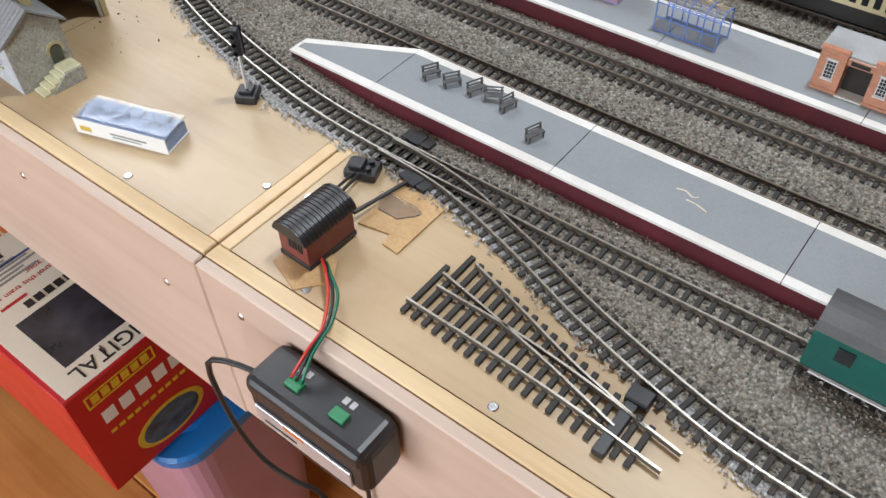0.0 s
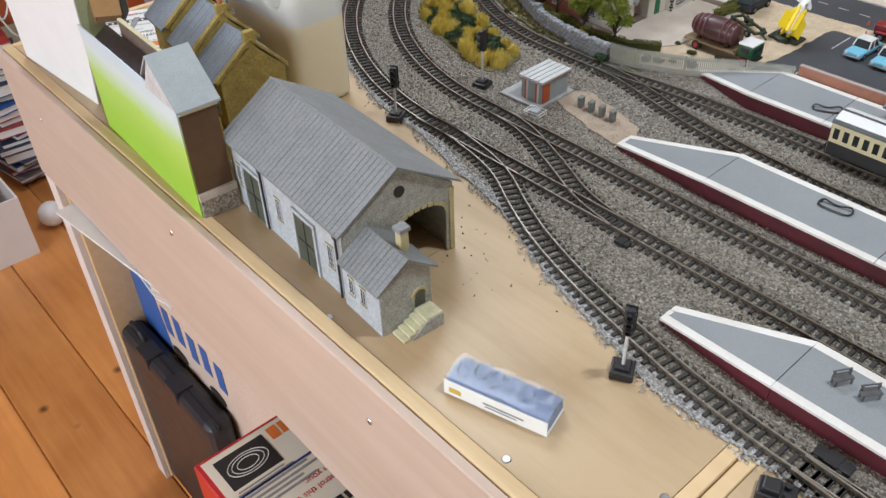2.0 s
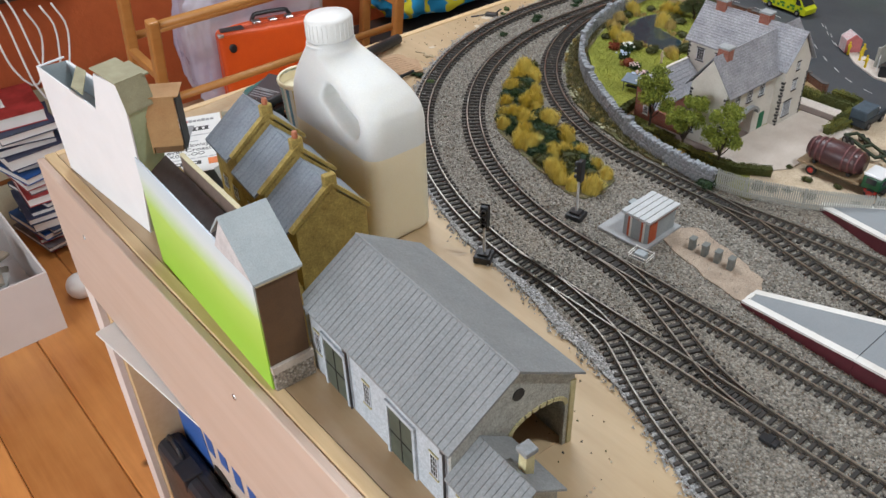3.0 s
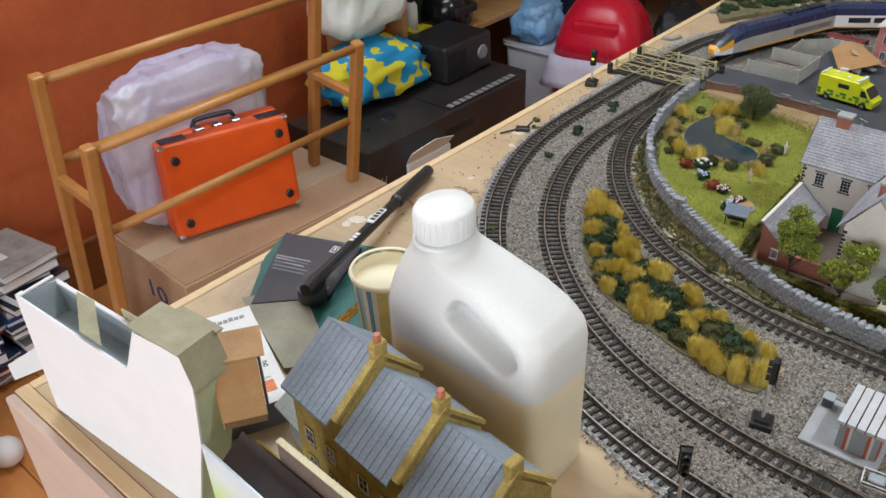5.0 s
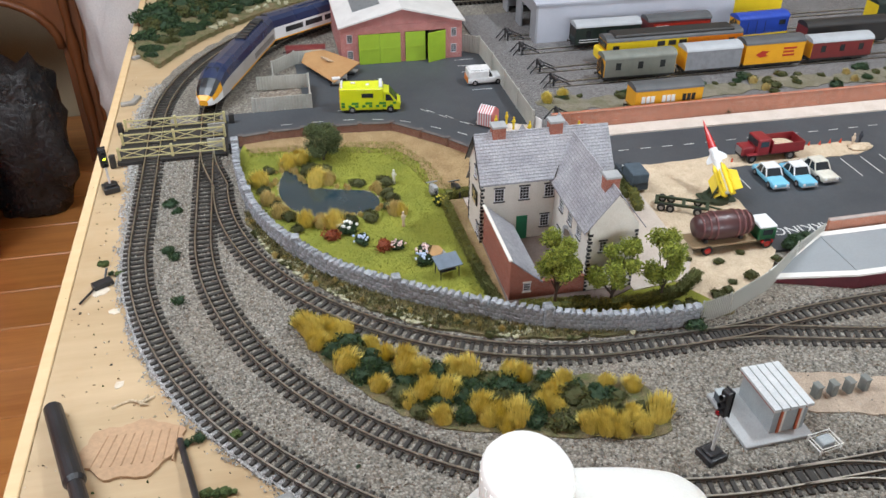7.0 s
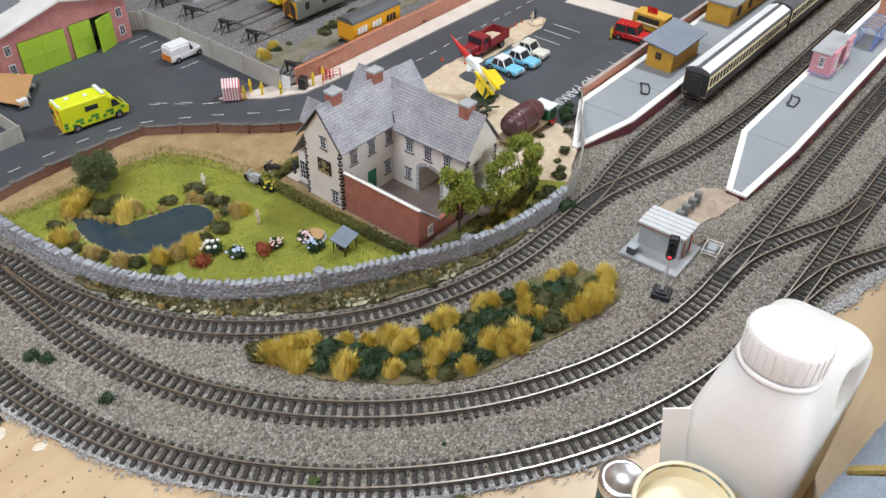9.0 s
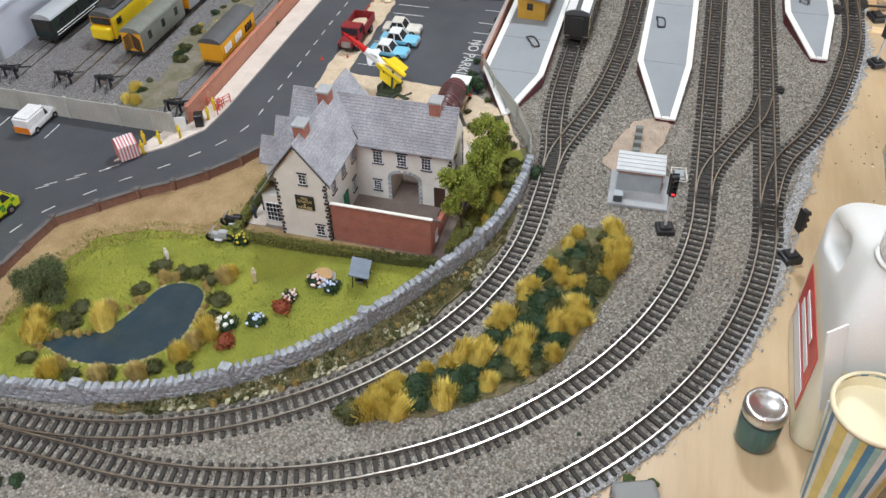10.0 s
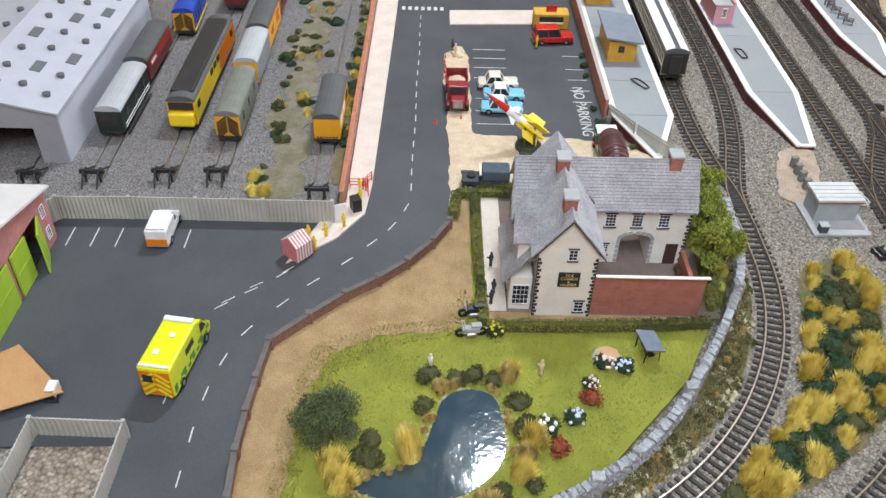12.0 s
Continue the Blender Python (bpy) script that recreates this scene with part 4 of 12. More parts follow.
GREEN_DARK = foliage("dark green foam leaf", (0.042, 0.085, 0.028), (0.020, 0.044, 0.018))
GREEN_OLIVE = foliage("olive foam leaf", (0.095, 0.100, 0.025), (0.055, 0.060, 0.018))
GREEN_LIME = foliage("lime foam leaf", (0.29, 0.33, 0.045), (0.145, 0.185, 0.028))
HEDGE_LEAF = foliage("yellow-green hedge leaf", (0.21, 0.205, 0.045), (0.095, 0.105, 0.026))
YELLOW = foliage("straw yellow fibre", (0.86, 0.70, 0.17), (0.74, 0.58, 0.12))
STRAW = foliage("pale straw fibre", (0.72, 0.57, 0.23), (0.58, 0.45, 0.16))
BARK = paint("dark twig", (0.07, 0.05, 0.035), (0.045, 0.03, 0.02), 0.9, scale=300)


def bush_mesh(name, mats, r, k, size, seed, squash=0.75):
    rng = random.Random(seed)
    pts = []
    for _ in range(5):
        c = (rng.uniform(-0.5, 0.5) * r, rng.uniform(-0.5, 0.5) * r, r * squash * rng.uniform(0.35, 0.6))
        q = r * rng.uniform(0.5, 0.75)
        pts += clump_points(rng, c, (q, q, q * squash), k // 5)
    s = leaf_cloud(pts, size, rng)
    # core in the dark tone: shade inside the bush, put into its colour
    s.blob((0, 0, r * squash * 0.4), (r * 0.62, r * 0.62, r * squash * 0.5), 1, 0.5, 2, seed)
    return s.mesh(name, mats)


def tuft_mesh(name, mats, r, h, k, seed):
    """A clump of fibres that rise from a patch and lean one way."""
    rng, s = random.Random(seed), Shape()
    lean = Vector((rng.uniform(-0.35, 0.35), rng.uniform(-0.35, 0.35), 0)) * h
    for _ in range(k):
        a, sp = rng.uniform(0, 6.28), rng.random() ** 0.6
        o = Vector((math.cos(a), math.sin(a), 0))
        p = o * r * 0.75 * sp
        tip = p + o * r * 0.45 * sp * rng.random() + lean * rng.random() + Vector((0, 0, h * rng.uniform(0.5, 1.0) * (1.1 - 0.35 * sp * sp)))
        w = Vector((-o.y, o.x, 0)) * 0.00032
        mid = (p + tip) / 2 + Vector((0, 0, h * 0.08))
        s.add([p - w, p + w, mid + w * 0.9, mid - w * 0.9, tip], [(0, 1, 2, 3), (3, 2, 4)], rng.choice((0, 0, 1)))
    return s.mesh(name, mats)


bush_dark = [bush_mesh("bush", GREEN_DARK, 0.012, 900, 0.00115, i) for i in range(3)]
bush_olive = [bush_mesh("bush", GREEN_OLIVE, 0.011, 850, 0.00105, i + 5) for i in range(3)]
tuft_gold = [tuft_mesh("grass_tuft", YELLOW, 0.0088, 0.0155, 520, i) for i in range(3)]
tuft_straw = [tuft_mesh("grass_tuft", STRAW, 0.0078, 0.0128, 440, i + 9) for i in range(2)]


def plant(meshes, label, category, x, y, z=0.003, k=1.0, group="", name=None):
    me = rnd.choice(meshes)
    ob = new(name or me.name.split(".")[0], me)
    ob.matrix_basis = pose(x, y, z, 0, 0, rnd.uniform(0, 360)) @ Matrix.Diagonal((k, k * rnd.uniform(0.9, 1.1), k * rnd.uniform(0.85, 1.15), 1))
    return tagged(ob, label, category, group)


# the island of bushes and tufts between the tracks
ISLAND = [(-1.205, 0.800), (-1.160, 0.765), (-1.098, 0.704), (-1.012, 0.674), (-0.925, 0.645), (-0.912, 0.600), (-0.930, 0.580), (-1.020, 0.600), (-1.109, 0.632), (-1.165, 0.695), (-1.195, 0.745)]
sheet("island_earth", "olive earth and scatter under the bushes between the tracks", "earth", smooth_path(ISLAND + [ISLAND[0]], 0.01)[:-1], 0.0023, 0.0036, SCATTER, 0.004, 13.0)


def inside(poly, x, y):
    odd = False
    for (x0, y0), (x1, y1) in zip(poly, poly[1:] + poly[:1]):
        if (y0 > y) != (y1 > y) and x < x0 + (y - y0) / (y1 - y0) * (x1 - x0):
            odd = not odd
    return odd


def rim_gap(poly, x, y):
    g = 9.0
    for (x0, y0), (x1, y1) in zip(poly, poly[1:] + poly[:1]):
        dx, dy = x1 - x0, y1 - y0
        k = min(1, max(0, ((x - x0) * dx + (y - y0) * dy) / (dx * dx + dy * dy)))
        g = min(g, math.hypot(x - x0 - k * dx, y - y0 - k * dy))
    return g


taken = []
for _ in range(2600):
    x, y = rnd.uniform(-1.21, -0.91), rnd.uniform(0.575, 0.805)
    if not inside(ISLAND, x, y):
        continue
    g = rim_gap(ISLAND, x, y)
    gold = (g < 0.0105 and rnd.random() < 0.8) or noise.noise((x * 34, y * 34, 4.0)) > 0.17
    if g < 0.005 or any(math.hypot(x - u, y - v) < (0.0110 if gold else 0.0125) for u, v in taken):
        continue
    taken.append((x, y))
    if gold:
        plant(tuft_gold, "golden yellow fibre grass tuft between the tracks", "grass tuft", x, y, 0.002, rnd.uniform(1.0, 1.5), "grass tufts between the tracks")
    else:
        plant(bush_dark if rnd.random() < 0.72 else bush_olive, "dark green foam bush between the tracks", "bush", x, y, 0.002, rnd.uniform(0.8, 1.55), "bushes between the tracks")
# weeds on the bank under the wall
for i in range(130):
    a = radians(192 + 92 * i / 129 + rnd.uniform(-1, 1))
    r = rnd.uniform(0.333, 0.351)
    m, lab = (bush_olive, "olive weeds on the bank below the stone wall") if rnd.random() < 0.75 else (tuft_straw, "straw coloured weeds on the bank")
    plant(m, lab, "weeds", IX + r * math.cos(a), IY + r * math.sin(a), 0.003, rnd.uniform(0.25, 0.6), "bank weeds", name="weed_clump")
rocks = Shape()
for i in range(900):
    a, r = radians(rnd.uniform(193, 281)), rnd.uniform(0.326, 0.353)
    q = rnd.uniform(0.0008, 0.0030)
    if noise.noise((math.cos(a) * 9, math.sin(a) * 9, r * 40)) < 0.16:
        continue
    rocks.blob((IX + r * math.cos(a), IY + r * math.sin(a), 0.0052), (q * 1.3, q, q * 0.6), 0, 0.6, 1, i * 0.37)
solid("bank_rocks", rocks, paint("pale rock chips", (0.46, 0.43, 0.32), (0.24, 0.25, 0.13), 0.9, scale=300), "pale rock chips on the bank", "rocks", kind="stuff")
bank_fibres = [paint("bank fibre", (0.17, 0.16, 0.05)), paint("bank fibre dark", (0.075, 0.07, 0.03)), paint("bank fibre straw", (0.30, 0.25, 0.10))]
# green tufts in the ballast
for x, y, k in ((-1.333, 1.03, 1.0), (-1.325, 1.016, 0.8), (-1.330, 0.935, 0.9), (-1.322, 0.92, 0.9), (-1.314, 0.842, 0.8), (-1.30, 0.652, 0.5), (-1.17, 0.60, 0.3), (-1.385, 0.905, 0.4), (-1.29, 0.655, 0.75)):
    plant(bush_dark, "small dark green foam tuft in the ballast", "bush", x, y, 0.001, k * 0.8, "tufts in the ballast")
# garden planting
for x, y, k in ((-1.172, 1.067, 0.95), (-1.153, 1.068, 0.9), (-1.167, 1.078, 0.7), (-1.082, 1.022, 0.9), (-1.115, 1.026, 0.8), (-1.085, 1.000, 0.8), (-1.083, 0.985, 0.8), (-1.088, 0.968, 0.7), (-1.112, 0.947, 0.9), (-1.135, 0.942, 0.9), (-1.140, 0.948, 0.7), (-1.200, 0.965, 0.8), (-1.218, 1.078, 0.7), (-1.225, 1.03, 0.8), (-1.192, 0.940, 0.7), (-1.215, 1.0, 0.6)):
    plant(bush_olive, "olive green foam bush beside the pond", "bush", x, y, 0.0062, k * 1.3, "pond bushes")
for x, y, k in ((-1.165, 1.036, 1.2), (-1.150, 1.040, 1.1), (-1.18, 1.098, 1.2), (-1.195, 1.09, 1.2), (-1.082, 0.955, 1.1), (-1.095, 1.015, 0.7), (-1.150, 0.937, 1.2), (-1.165, 0.944, 1.1), (-1.21, 0.975, 1.2), (-1.222, 1.005, 1.1), (-1.183, 0.951, 1.0), (-1.228, 1.05, 1.1), (-1.075, 0.952, 0.8)):
    plant(tuft_straw + tuft_gold, "straw yellow reeds beside the pond", "reeds", x, y, 0.0062, k * 1.25, "pond reeds")


for i in range(34):
    x, y = pond[(i * 5 + 2) % len(pond)]
    d = Vector((x + 1.152, y - 1.012, 0)).normalized() * rnd.uniform(0.003, 0.012)
    plant(tuft_straw, "low straw fibres along the pond edge", "reeds", x + d.x, y + d.y, 0.0060, rnd.uniform(0.35, 0.75), "pond edge reeds")


def flower_bush(x, y, petals, label, k=1.0):
    t = thing("flower_bush", label, "flower bush", (x, y, 0.0062), rnd.uniform(0, 360), "garden flower bushes")
    part("leaves", rnd.choice(bush_dark if petals != RED_LEAF else bush_red), None, t, at=Matrix.Diagonal((0.85 * k, 0.85 * k, k, 1)))
    if petals != RED_LEAF:
        s = Shape()
        for i in range(15):
            a, q = rnd.uniform(0, 6.28), rnd.uniform(0.001, 0.010) * k
            s.blob((q * math.cos(a), q * math.sin(a), (0.0105 - q * 0.35) * k), (rnd.uniform(0.0011, 0.0019) * k,) * 3, 0, 0.4, 1, i)
        pieces("flower", s, petals, t)


RED_LEAF = foliage("red foliage", (0.36, 0.085, 0.028), (0.20, 0.045, 0.018))
bush_red = [bush_mesh("bush", RED_LEAF, 0.011, 420, 0.0013, 31)]
WHITE_PETAL, BLUE_PETAL, PINK_PETAL = paint("white petals", (0.8, 0.8, 0.76)), paint("blue petals", (0.50, 0.60, 0.80)), paint("pink petals", (0.78, 0.58, 0.56))
flower_bush(-1.139, 0.927, WHITE_PETAL, "green garden bush with white flowers", 1.25)
flower_bush(-1.157, 0.918, RED_LEAF, "small garden bush with red foliage", 1.25)
flower_bush(-1.128, 0.902, BLUE_PETAL, "green garden bush with pale blue flowers")
flower_bush(-1.106, 0.887, RED_LEAF, "small garden bush with red foliage", 1.25)
flower_bush(-1.092, 0.884, PINK_PETAL, "green garden bush with pale pink flowers", 0.9)
flower_bush(-1.066, 0.869, PINK_PETAL, "green garden bush with pale pink flowers")
flower_bush(-1.069, 0.853, BLUE_PETAL, "green garden bush with pale blue flowers", 1.05)
YELLOW_PETAL = paint("yellow petals", (0.62, 0.52, 0.05))
flower_bush(-1.027, 0.965, YELLOW_PETAL, "green garden bush with yellow flowers", 1.0)


def tree(x, y, h, crown, mats, label, z=0.006, seed=1, trunk=0.35, k=1500, size=0.0019):
    rng = random.Random(seed)
    t = thing("tree", label, "tree", (x, y, z), 0, "model trees")
    s = Shape().rod((0, 0, 0), (0.0006, 0, h * trunk), 0.0019, 8, 0, 0.0013)
    pts = []
    n = 9
    for i in range(n):
        a, q = i * 2.4, rng.uniform(0.25, 0.75)
        c = (crown * q * math.cos(a), crown * q * math.sin(a), h * (trunk + (1 - trunk) * rng.uniform(0.2, 0.85)))
        s.rod((0.0004, 0, h * trunk * rng.uniform(0.8, 1)), c, 0.0009, 5, 0, 0.0003)
        r = crown * rng.uniform(0.42, 0.6)
        pts += clump_points(rng, c, (r, r, r * 0.95), k // n, 0.3)
    part("trunk", s, BARK, t, "thin dark twig trunk")
    part("crown", leaf_cloud(pts, size, rng), mats, t)
    return t


tree(-0.962, 0.752, 0.086, 0.0255, GREEN_LIME, "lime green model tree beside the pub", seed=1, trunk=0.26, k=9000, size=0.0014)
tree(-0.908, 0.745, 0.078, 0.0230, GREEN_LIME, "lime green model tree beside the pub", seed=2, trunk=0.20, k=8000, size=0.0014)
tree(-0.857, 0.744, 0.076, 0.0225, GREEN_LIME, "lime green model tree beside the pub", seed=3, trunk=0.20, k=8000, size=0.0014)
tree(-1.150, 1.100, 0.052, 0.030, foliage("lawn tree leaf", (0.125, 0.155, 0.060), (0.062, 0.085, 0.034)), "round olive green tree on the lawn", seed=4, trunk=0.12, k=15000, size=0.0010)
for x, y, k in ((-0.80, 0.735, 0.9), (-0.785, 0.742, 0.7), (-0.75, 0.76, 0.8), (-0.71, 0.783, 0.6), (-0.832, 0.726, 0.9), (-0.685, 0.80, 0.9), (-0.67, 0.808, 1.0), (-0.655, 0.815, 0.7), (-0.62, 0.818, 0.5), (-0.53, 0.818, 0.5), (-0.50, 0.817, 0.6), (-0.47, 0.816, 0.5)):
    plant(bush_olive if x < -0.7 else bush_dark, "green weeds beside the fence", "weeds", x, y, 0.0062, k, "fence weeds", name="weed_clump")
plant(bush_dark, "dark green bush at the end of the stone wall", "bush", -0.842, 0.700, 0.003, 1.1)


def hedge(pts, w, h, label="rough yellow-green foam hedge around the pub"):
    w, h = w * 1.35, h * 1.1
    q, hd = resample(pts, 0.008)
    s, rng = Shape(), random.Random(len(pts) * 7 + int(h * 1e4))
    pl = []
    for (x, y), a in zip(q, hd):
        # inner boxes in the dark tone paint the shade behind the hedge leaves
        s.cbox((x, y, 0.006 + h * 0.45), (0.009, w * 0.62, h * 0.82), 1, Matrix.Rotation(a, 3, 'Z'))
        for _ in range(190):
            u, v = rng.uniform(-0.005, 0.005), rng.uniform(-0.5, 0.5) * w
            z = 0.006 + (h * (0.95 + 0.35 * noise.noise((x * 160, y * 160, v * 300))) * rng.uniform(0.85, 1.05) if rng.random() < 0.5 else h * rng.random())
            v = v if z > 0.006 + h * 0.8 else math.copysign(w * rng.uniform(0.32, 0.55), v)
            pl.append((x + u * math.cos(a) - v * math.sin(a), y + u * math.sin(a) + v * math.cos(a), z))
    c = leaf_cloud(pl, 0.0010, rng)
    half = len(c.f) // 2
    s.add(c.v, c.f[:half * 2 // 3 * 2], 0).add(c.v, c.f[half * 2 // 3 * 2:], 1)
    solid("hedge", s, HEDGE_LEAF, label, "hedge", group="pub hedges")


hedge([(-1.024, 0.966), (-1.023, 0.90), (-1.018, 0.80), (-1.014, 0.768)], 0.0075, 0.010)
hedge([(-1.015, 0.974), (-0.97, 0.975)], 0.007, 0.011)
hedge([(-0.955, 0.976), (-0.90, 0.977), (-0.82, 0.978)], 0.007, 0.012)
hedge([(-0.818, 0.99), (-0.816, 0.935)], 0.008, 0.010)
hedge([(-0.855, 1.000), (-0.825, 0.998)], 0.008, 0.012)
hedge([(-0.99, 0.757), (-0.93, 0.752)], 0.006, 0.009)
# yard weeds
for i in range(26):
    x, y = -0.80 + 0.036 * i * rnd.uniform(0.7, 1.3), rnd.uniform(1.185, 1.225)
    plant(bush_olive if rnd.random() < 0.6 else tuft_straw, "olive weeds growing in the yard", "weeds", x, y, 0.0048, rnd.uniform(0.5, 1.1), "yard weeds", name="weed_clump")
for i in range(14):
    plant(bush_dark, "dark green weeds along the siding", "weeds", -0.62 + 0.05 * i, rnd.uniform(1.130, 1.140), 0.0048, rnd.uniform(0.5, 0.8), "yard weeds", name="weed_clump")

# the wooded hill in the far corner
hill = Shape()
N = 22
pts = [[(-1.40 + 0.55 * i / N, 1.80 + 0.20 * j / N) for i in range(N + 1)] for j in range(N + 1)]
hv = [(x, y, 0.001 + 0.055 * max(0, min(1, (y - 1.80) / 0.12)) * (0.6 + 0.5 * noise.noise((x * 14, y * 14, 0)))) for row in pts for x, y in row]
hill.add(hv, [(j * (N + 1) + i, j * (N + 1) + i + 1, (j + 1) * (N + 1) + i + 1, (j + 1) * (N + 1) + i) for j in range(N) for i in range(N)])
solid("hillside", hill, SCATTER, "rough brown and green wooded hillside", "hillside", kind="structure", smooth=True)
for i in range(46):
    x, y = rnd.uniform(-1.40, -0.88), rnd.uniform(1.83, 1.99)
    plant(bush_dark if rnd.random() < 0.6 else bush_olive, "dark green foam bushes on the hillside", "bush", x, y, 0.02 + 0.03 * min(1, (y - 1.80) / 0.12), rnd.uniform(1.3, 2.4), "hillside bushes")

WEEDY = paint("pale weedy earth", (0.25, 0.225, 0.175), (0.155, 0.145, 0.085), 0.95, scale=45, grain=700, relief=0.9, depth=0.002, fine=0.3)
# weedy strip between the wall and the sidings
for x, y, rx, ry in ((-0.80, 1.20, 0.035, 0.034), (-0.73, 1.19, 0.05, 0.022), (-0.66, 1.205, 0.05, 0.026), (-0.56, 1.20, 0.06, 0.020), (-0.44, 1.205, 0.07, 0.024), (-0.30, 1.20, 0.08, 0.022)):
    sheet("weedy_patch", "patch of weeds and earth between the sidings", "verge", [(x + rx * math.cos(a), y + ry * math.sin(a)) for a in [2 * math.pi * k / 24 for k in range(24)]], 0.0056, 0.0064 + 0.0015 * (x + 0.8), WEEDY, 0.010, x * 40)
sheet("weedy_strip", "mossy earth beside the orange brick wall", "verge", [(-0.80, 1.126), (-0.80, 1.139), (-0.30, 1.138), (0.0, 1.138), (0.0, 1.126)], 0.0056, 0.0064, SCATTER, 0.004, 23.0)
for _ in range(84):
    x, y = rnd.uniform(-0.83, -0.10), rnd.choice((rnd.uniform(1.172, 1.236), rnd.uniform(1.128, 1.136)))
    if y < 1.14 and x < -0.73:
        continue
    m, lab = ((bush_olive, "olive weeds in the yard"), (bush_dark, "dark green weeds in the yard"), (tuft_gold, "yellow grass tuft in the yard"))[rnd.choice((0, 0, 0, 1, 1, 2))]
    plant(m, lab, "weeds", x, y, 0.0052, rnd.uniform(0.4, 1.1), "yard weeds", name="weed_clump")

# wooded slope outside the far curve
slope = [(CX + r * math.cos(radians(a)), FARY + r * math.sin(radians(a))) for r, aa in ((0.562, range(88, 159, 3)), (0.74, range(157, 85, -3))) for a in aa]
sheet("wooded_slope", "brown earth slope with rock outside the far curve", "slope", [(max(-1.415, x), min(2.0, y)) for x, y in slope], 0.0003, 0.008, SCATTER, 0.006, 31.0)
for i in range(170):
    a, r = radians(rnd.uniform(88, 157)), rnd.uniform(0.585, 0.72)
    x, y = CX + r * math.cos(a), FARY + r * math.sin(a)
    if x > -1.405 and y < 2.0:
        plant(bush_dark if rnd.random() < 0.65 else bush_olive, "dark green foam bushes on the wooded slope", "bush", x, y, 0.004, rnd.uniform(0.8, 1.2) + (r - 0.58) * 14, "slope bushes")
for i in range(26):
    a, r = radians(rnd.uniform(88, 140)), rnd.uniform(0.566, 0.60)
    x, y = CX + r * math.cos(a), FARY + r * math.sin(a)
    solid("rock", Shape().blob((0, 0, 0.003), (rnd.uniform(0.004, 0.009), rnd.uniform(0.003, 0.007), rnd.uniform(0.003, 0.006)), 0, 0.8, 2, i), MATS["pale rock chips"], "pale rough rock at the foot of the slope", "rock", (x, y, 0.006), rnd.uniform(0, 180), "slope rocks")

# flock standing on the lawn and the dry strip


def flock(name, label, poly, count, mats, h, seed, avoid=()):
    g, s_ = random.Random(seed), Shape()
    xs, ys = [p[0] for p in poly], [p[1] for p in poly]
    while count:
        x, y = g.uniform(min(xs), max(xs)), g.uniform(min(ys), max(ys))
        count -= 1
        if not inside(poly, x, y) or any(inside(q, x, y) for q in avoid):
            continue
        a, k = g.uniform(0, 6.28), h * g.uniform(0.4, 1.3)
        dx, dy = math.cos(a) * 0.0005, math.sin(a) * 0.0005
        lx, ly = g.uniform(-1, 1) * k * 0.8, g.uniform(-1, 1) * k * 0.8
        s_.add([(x - dx, y - dy, 0.006), (x + dx, y + dy, 0.006), (x + lx, y + ly, 0.0064 + k)], [(0, 1, 2)], g.randrange(len(mats)))
    return solid(name, s_, mats, label, "flock", kind="stuff")


LAWN = [(-1.235, 1.135), (-1.06, 1.115), (-1.03, 1.0), (-1.0, 0.985), (-0.99, 0.976), (-1.002, 0.94), (-1.004, 0.75), (-0.955, 0.738), (-1.08, 0.80), (-1.175, 0.89), (-1.238, 1.02), (-1.25, 1.10)]
STRIP = [(-1.245, 1.158), (-1.052, 1.162), (-0.99, 1.104), (-0.94, 1.044), (-0.87, 1.0), (-0.83, 0.99), (-0.99, 0.988), (-1.022, 1.004), (-1.035, 1.07), (-1.06, 1.112), (-1.12, 1.128), (-1.24, 1.137)]
flock("bank_flock", "rough olive and straw fibres on the bank under the stone wall", arc(IX, IY, 0.350, 190, 283) + arc(IX, IY, 0.326, 283, 190), 90000, bank_fibres, 0.0030, 8)
flock("lawn_flock", "fine green and yellow flock fibres on the lawn", LAWN, 34000, [paint("lawn fibre", (0.25, 0.29, 0.03)), paint("lawn fibre light", (0.34, 0.34, 0.045)), paint("lawn fibre dark", (0.185, 0.22, 0.025))], 0.0016, 3, [pond])
flock("border_flock", "mixed green and brown flock where the lawn meets the dry strip", [(-1.245, 1.147), (-1.12, 1.142), (-1.05, 1.126), (-1.022, 1.07), (-1.012, 1.008), (-0.97, 0.992), (-0.99, 0.978), (-1.03, 0.99), (-1.048, 1.06), (-1.075, 1.10), (-1.13, 1.116), (-1.24, 1.124)], 26000, [MATS["lawn fibre"], MATS["lawn fibre dark"], paint("dry fibre", (0.47, 0.33, 0.165))], 0.0026, 6)
flock("strip_flock", "fine brown flock fibres on the dry strip", STRIP, 15000, [paint("dry fibre", (0.47, 0.33, 0.165)), paint("dry fibre light", (0.57, 0.43, 0.23)), paint("dry fibre dark", (0.29, 0.19, 0.085))], 0.0017, 4)

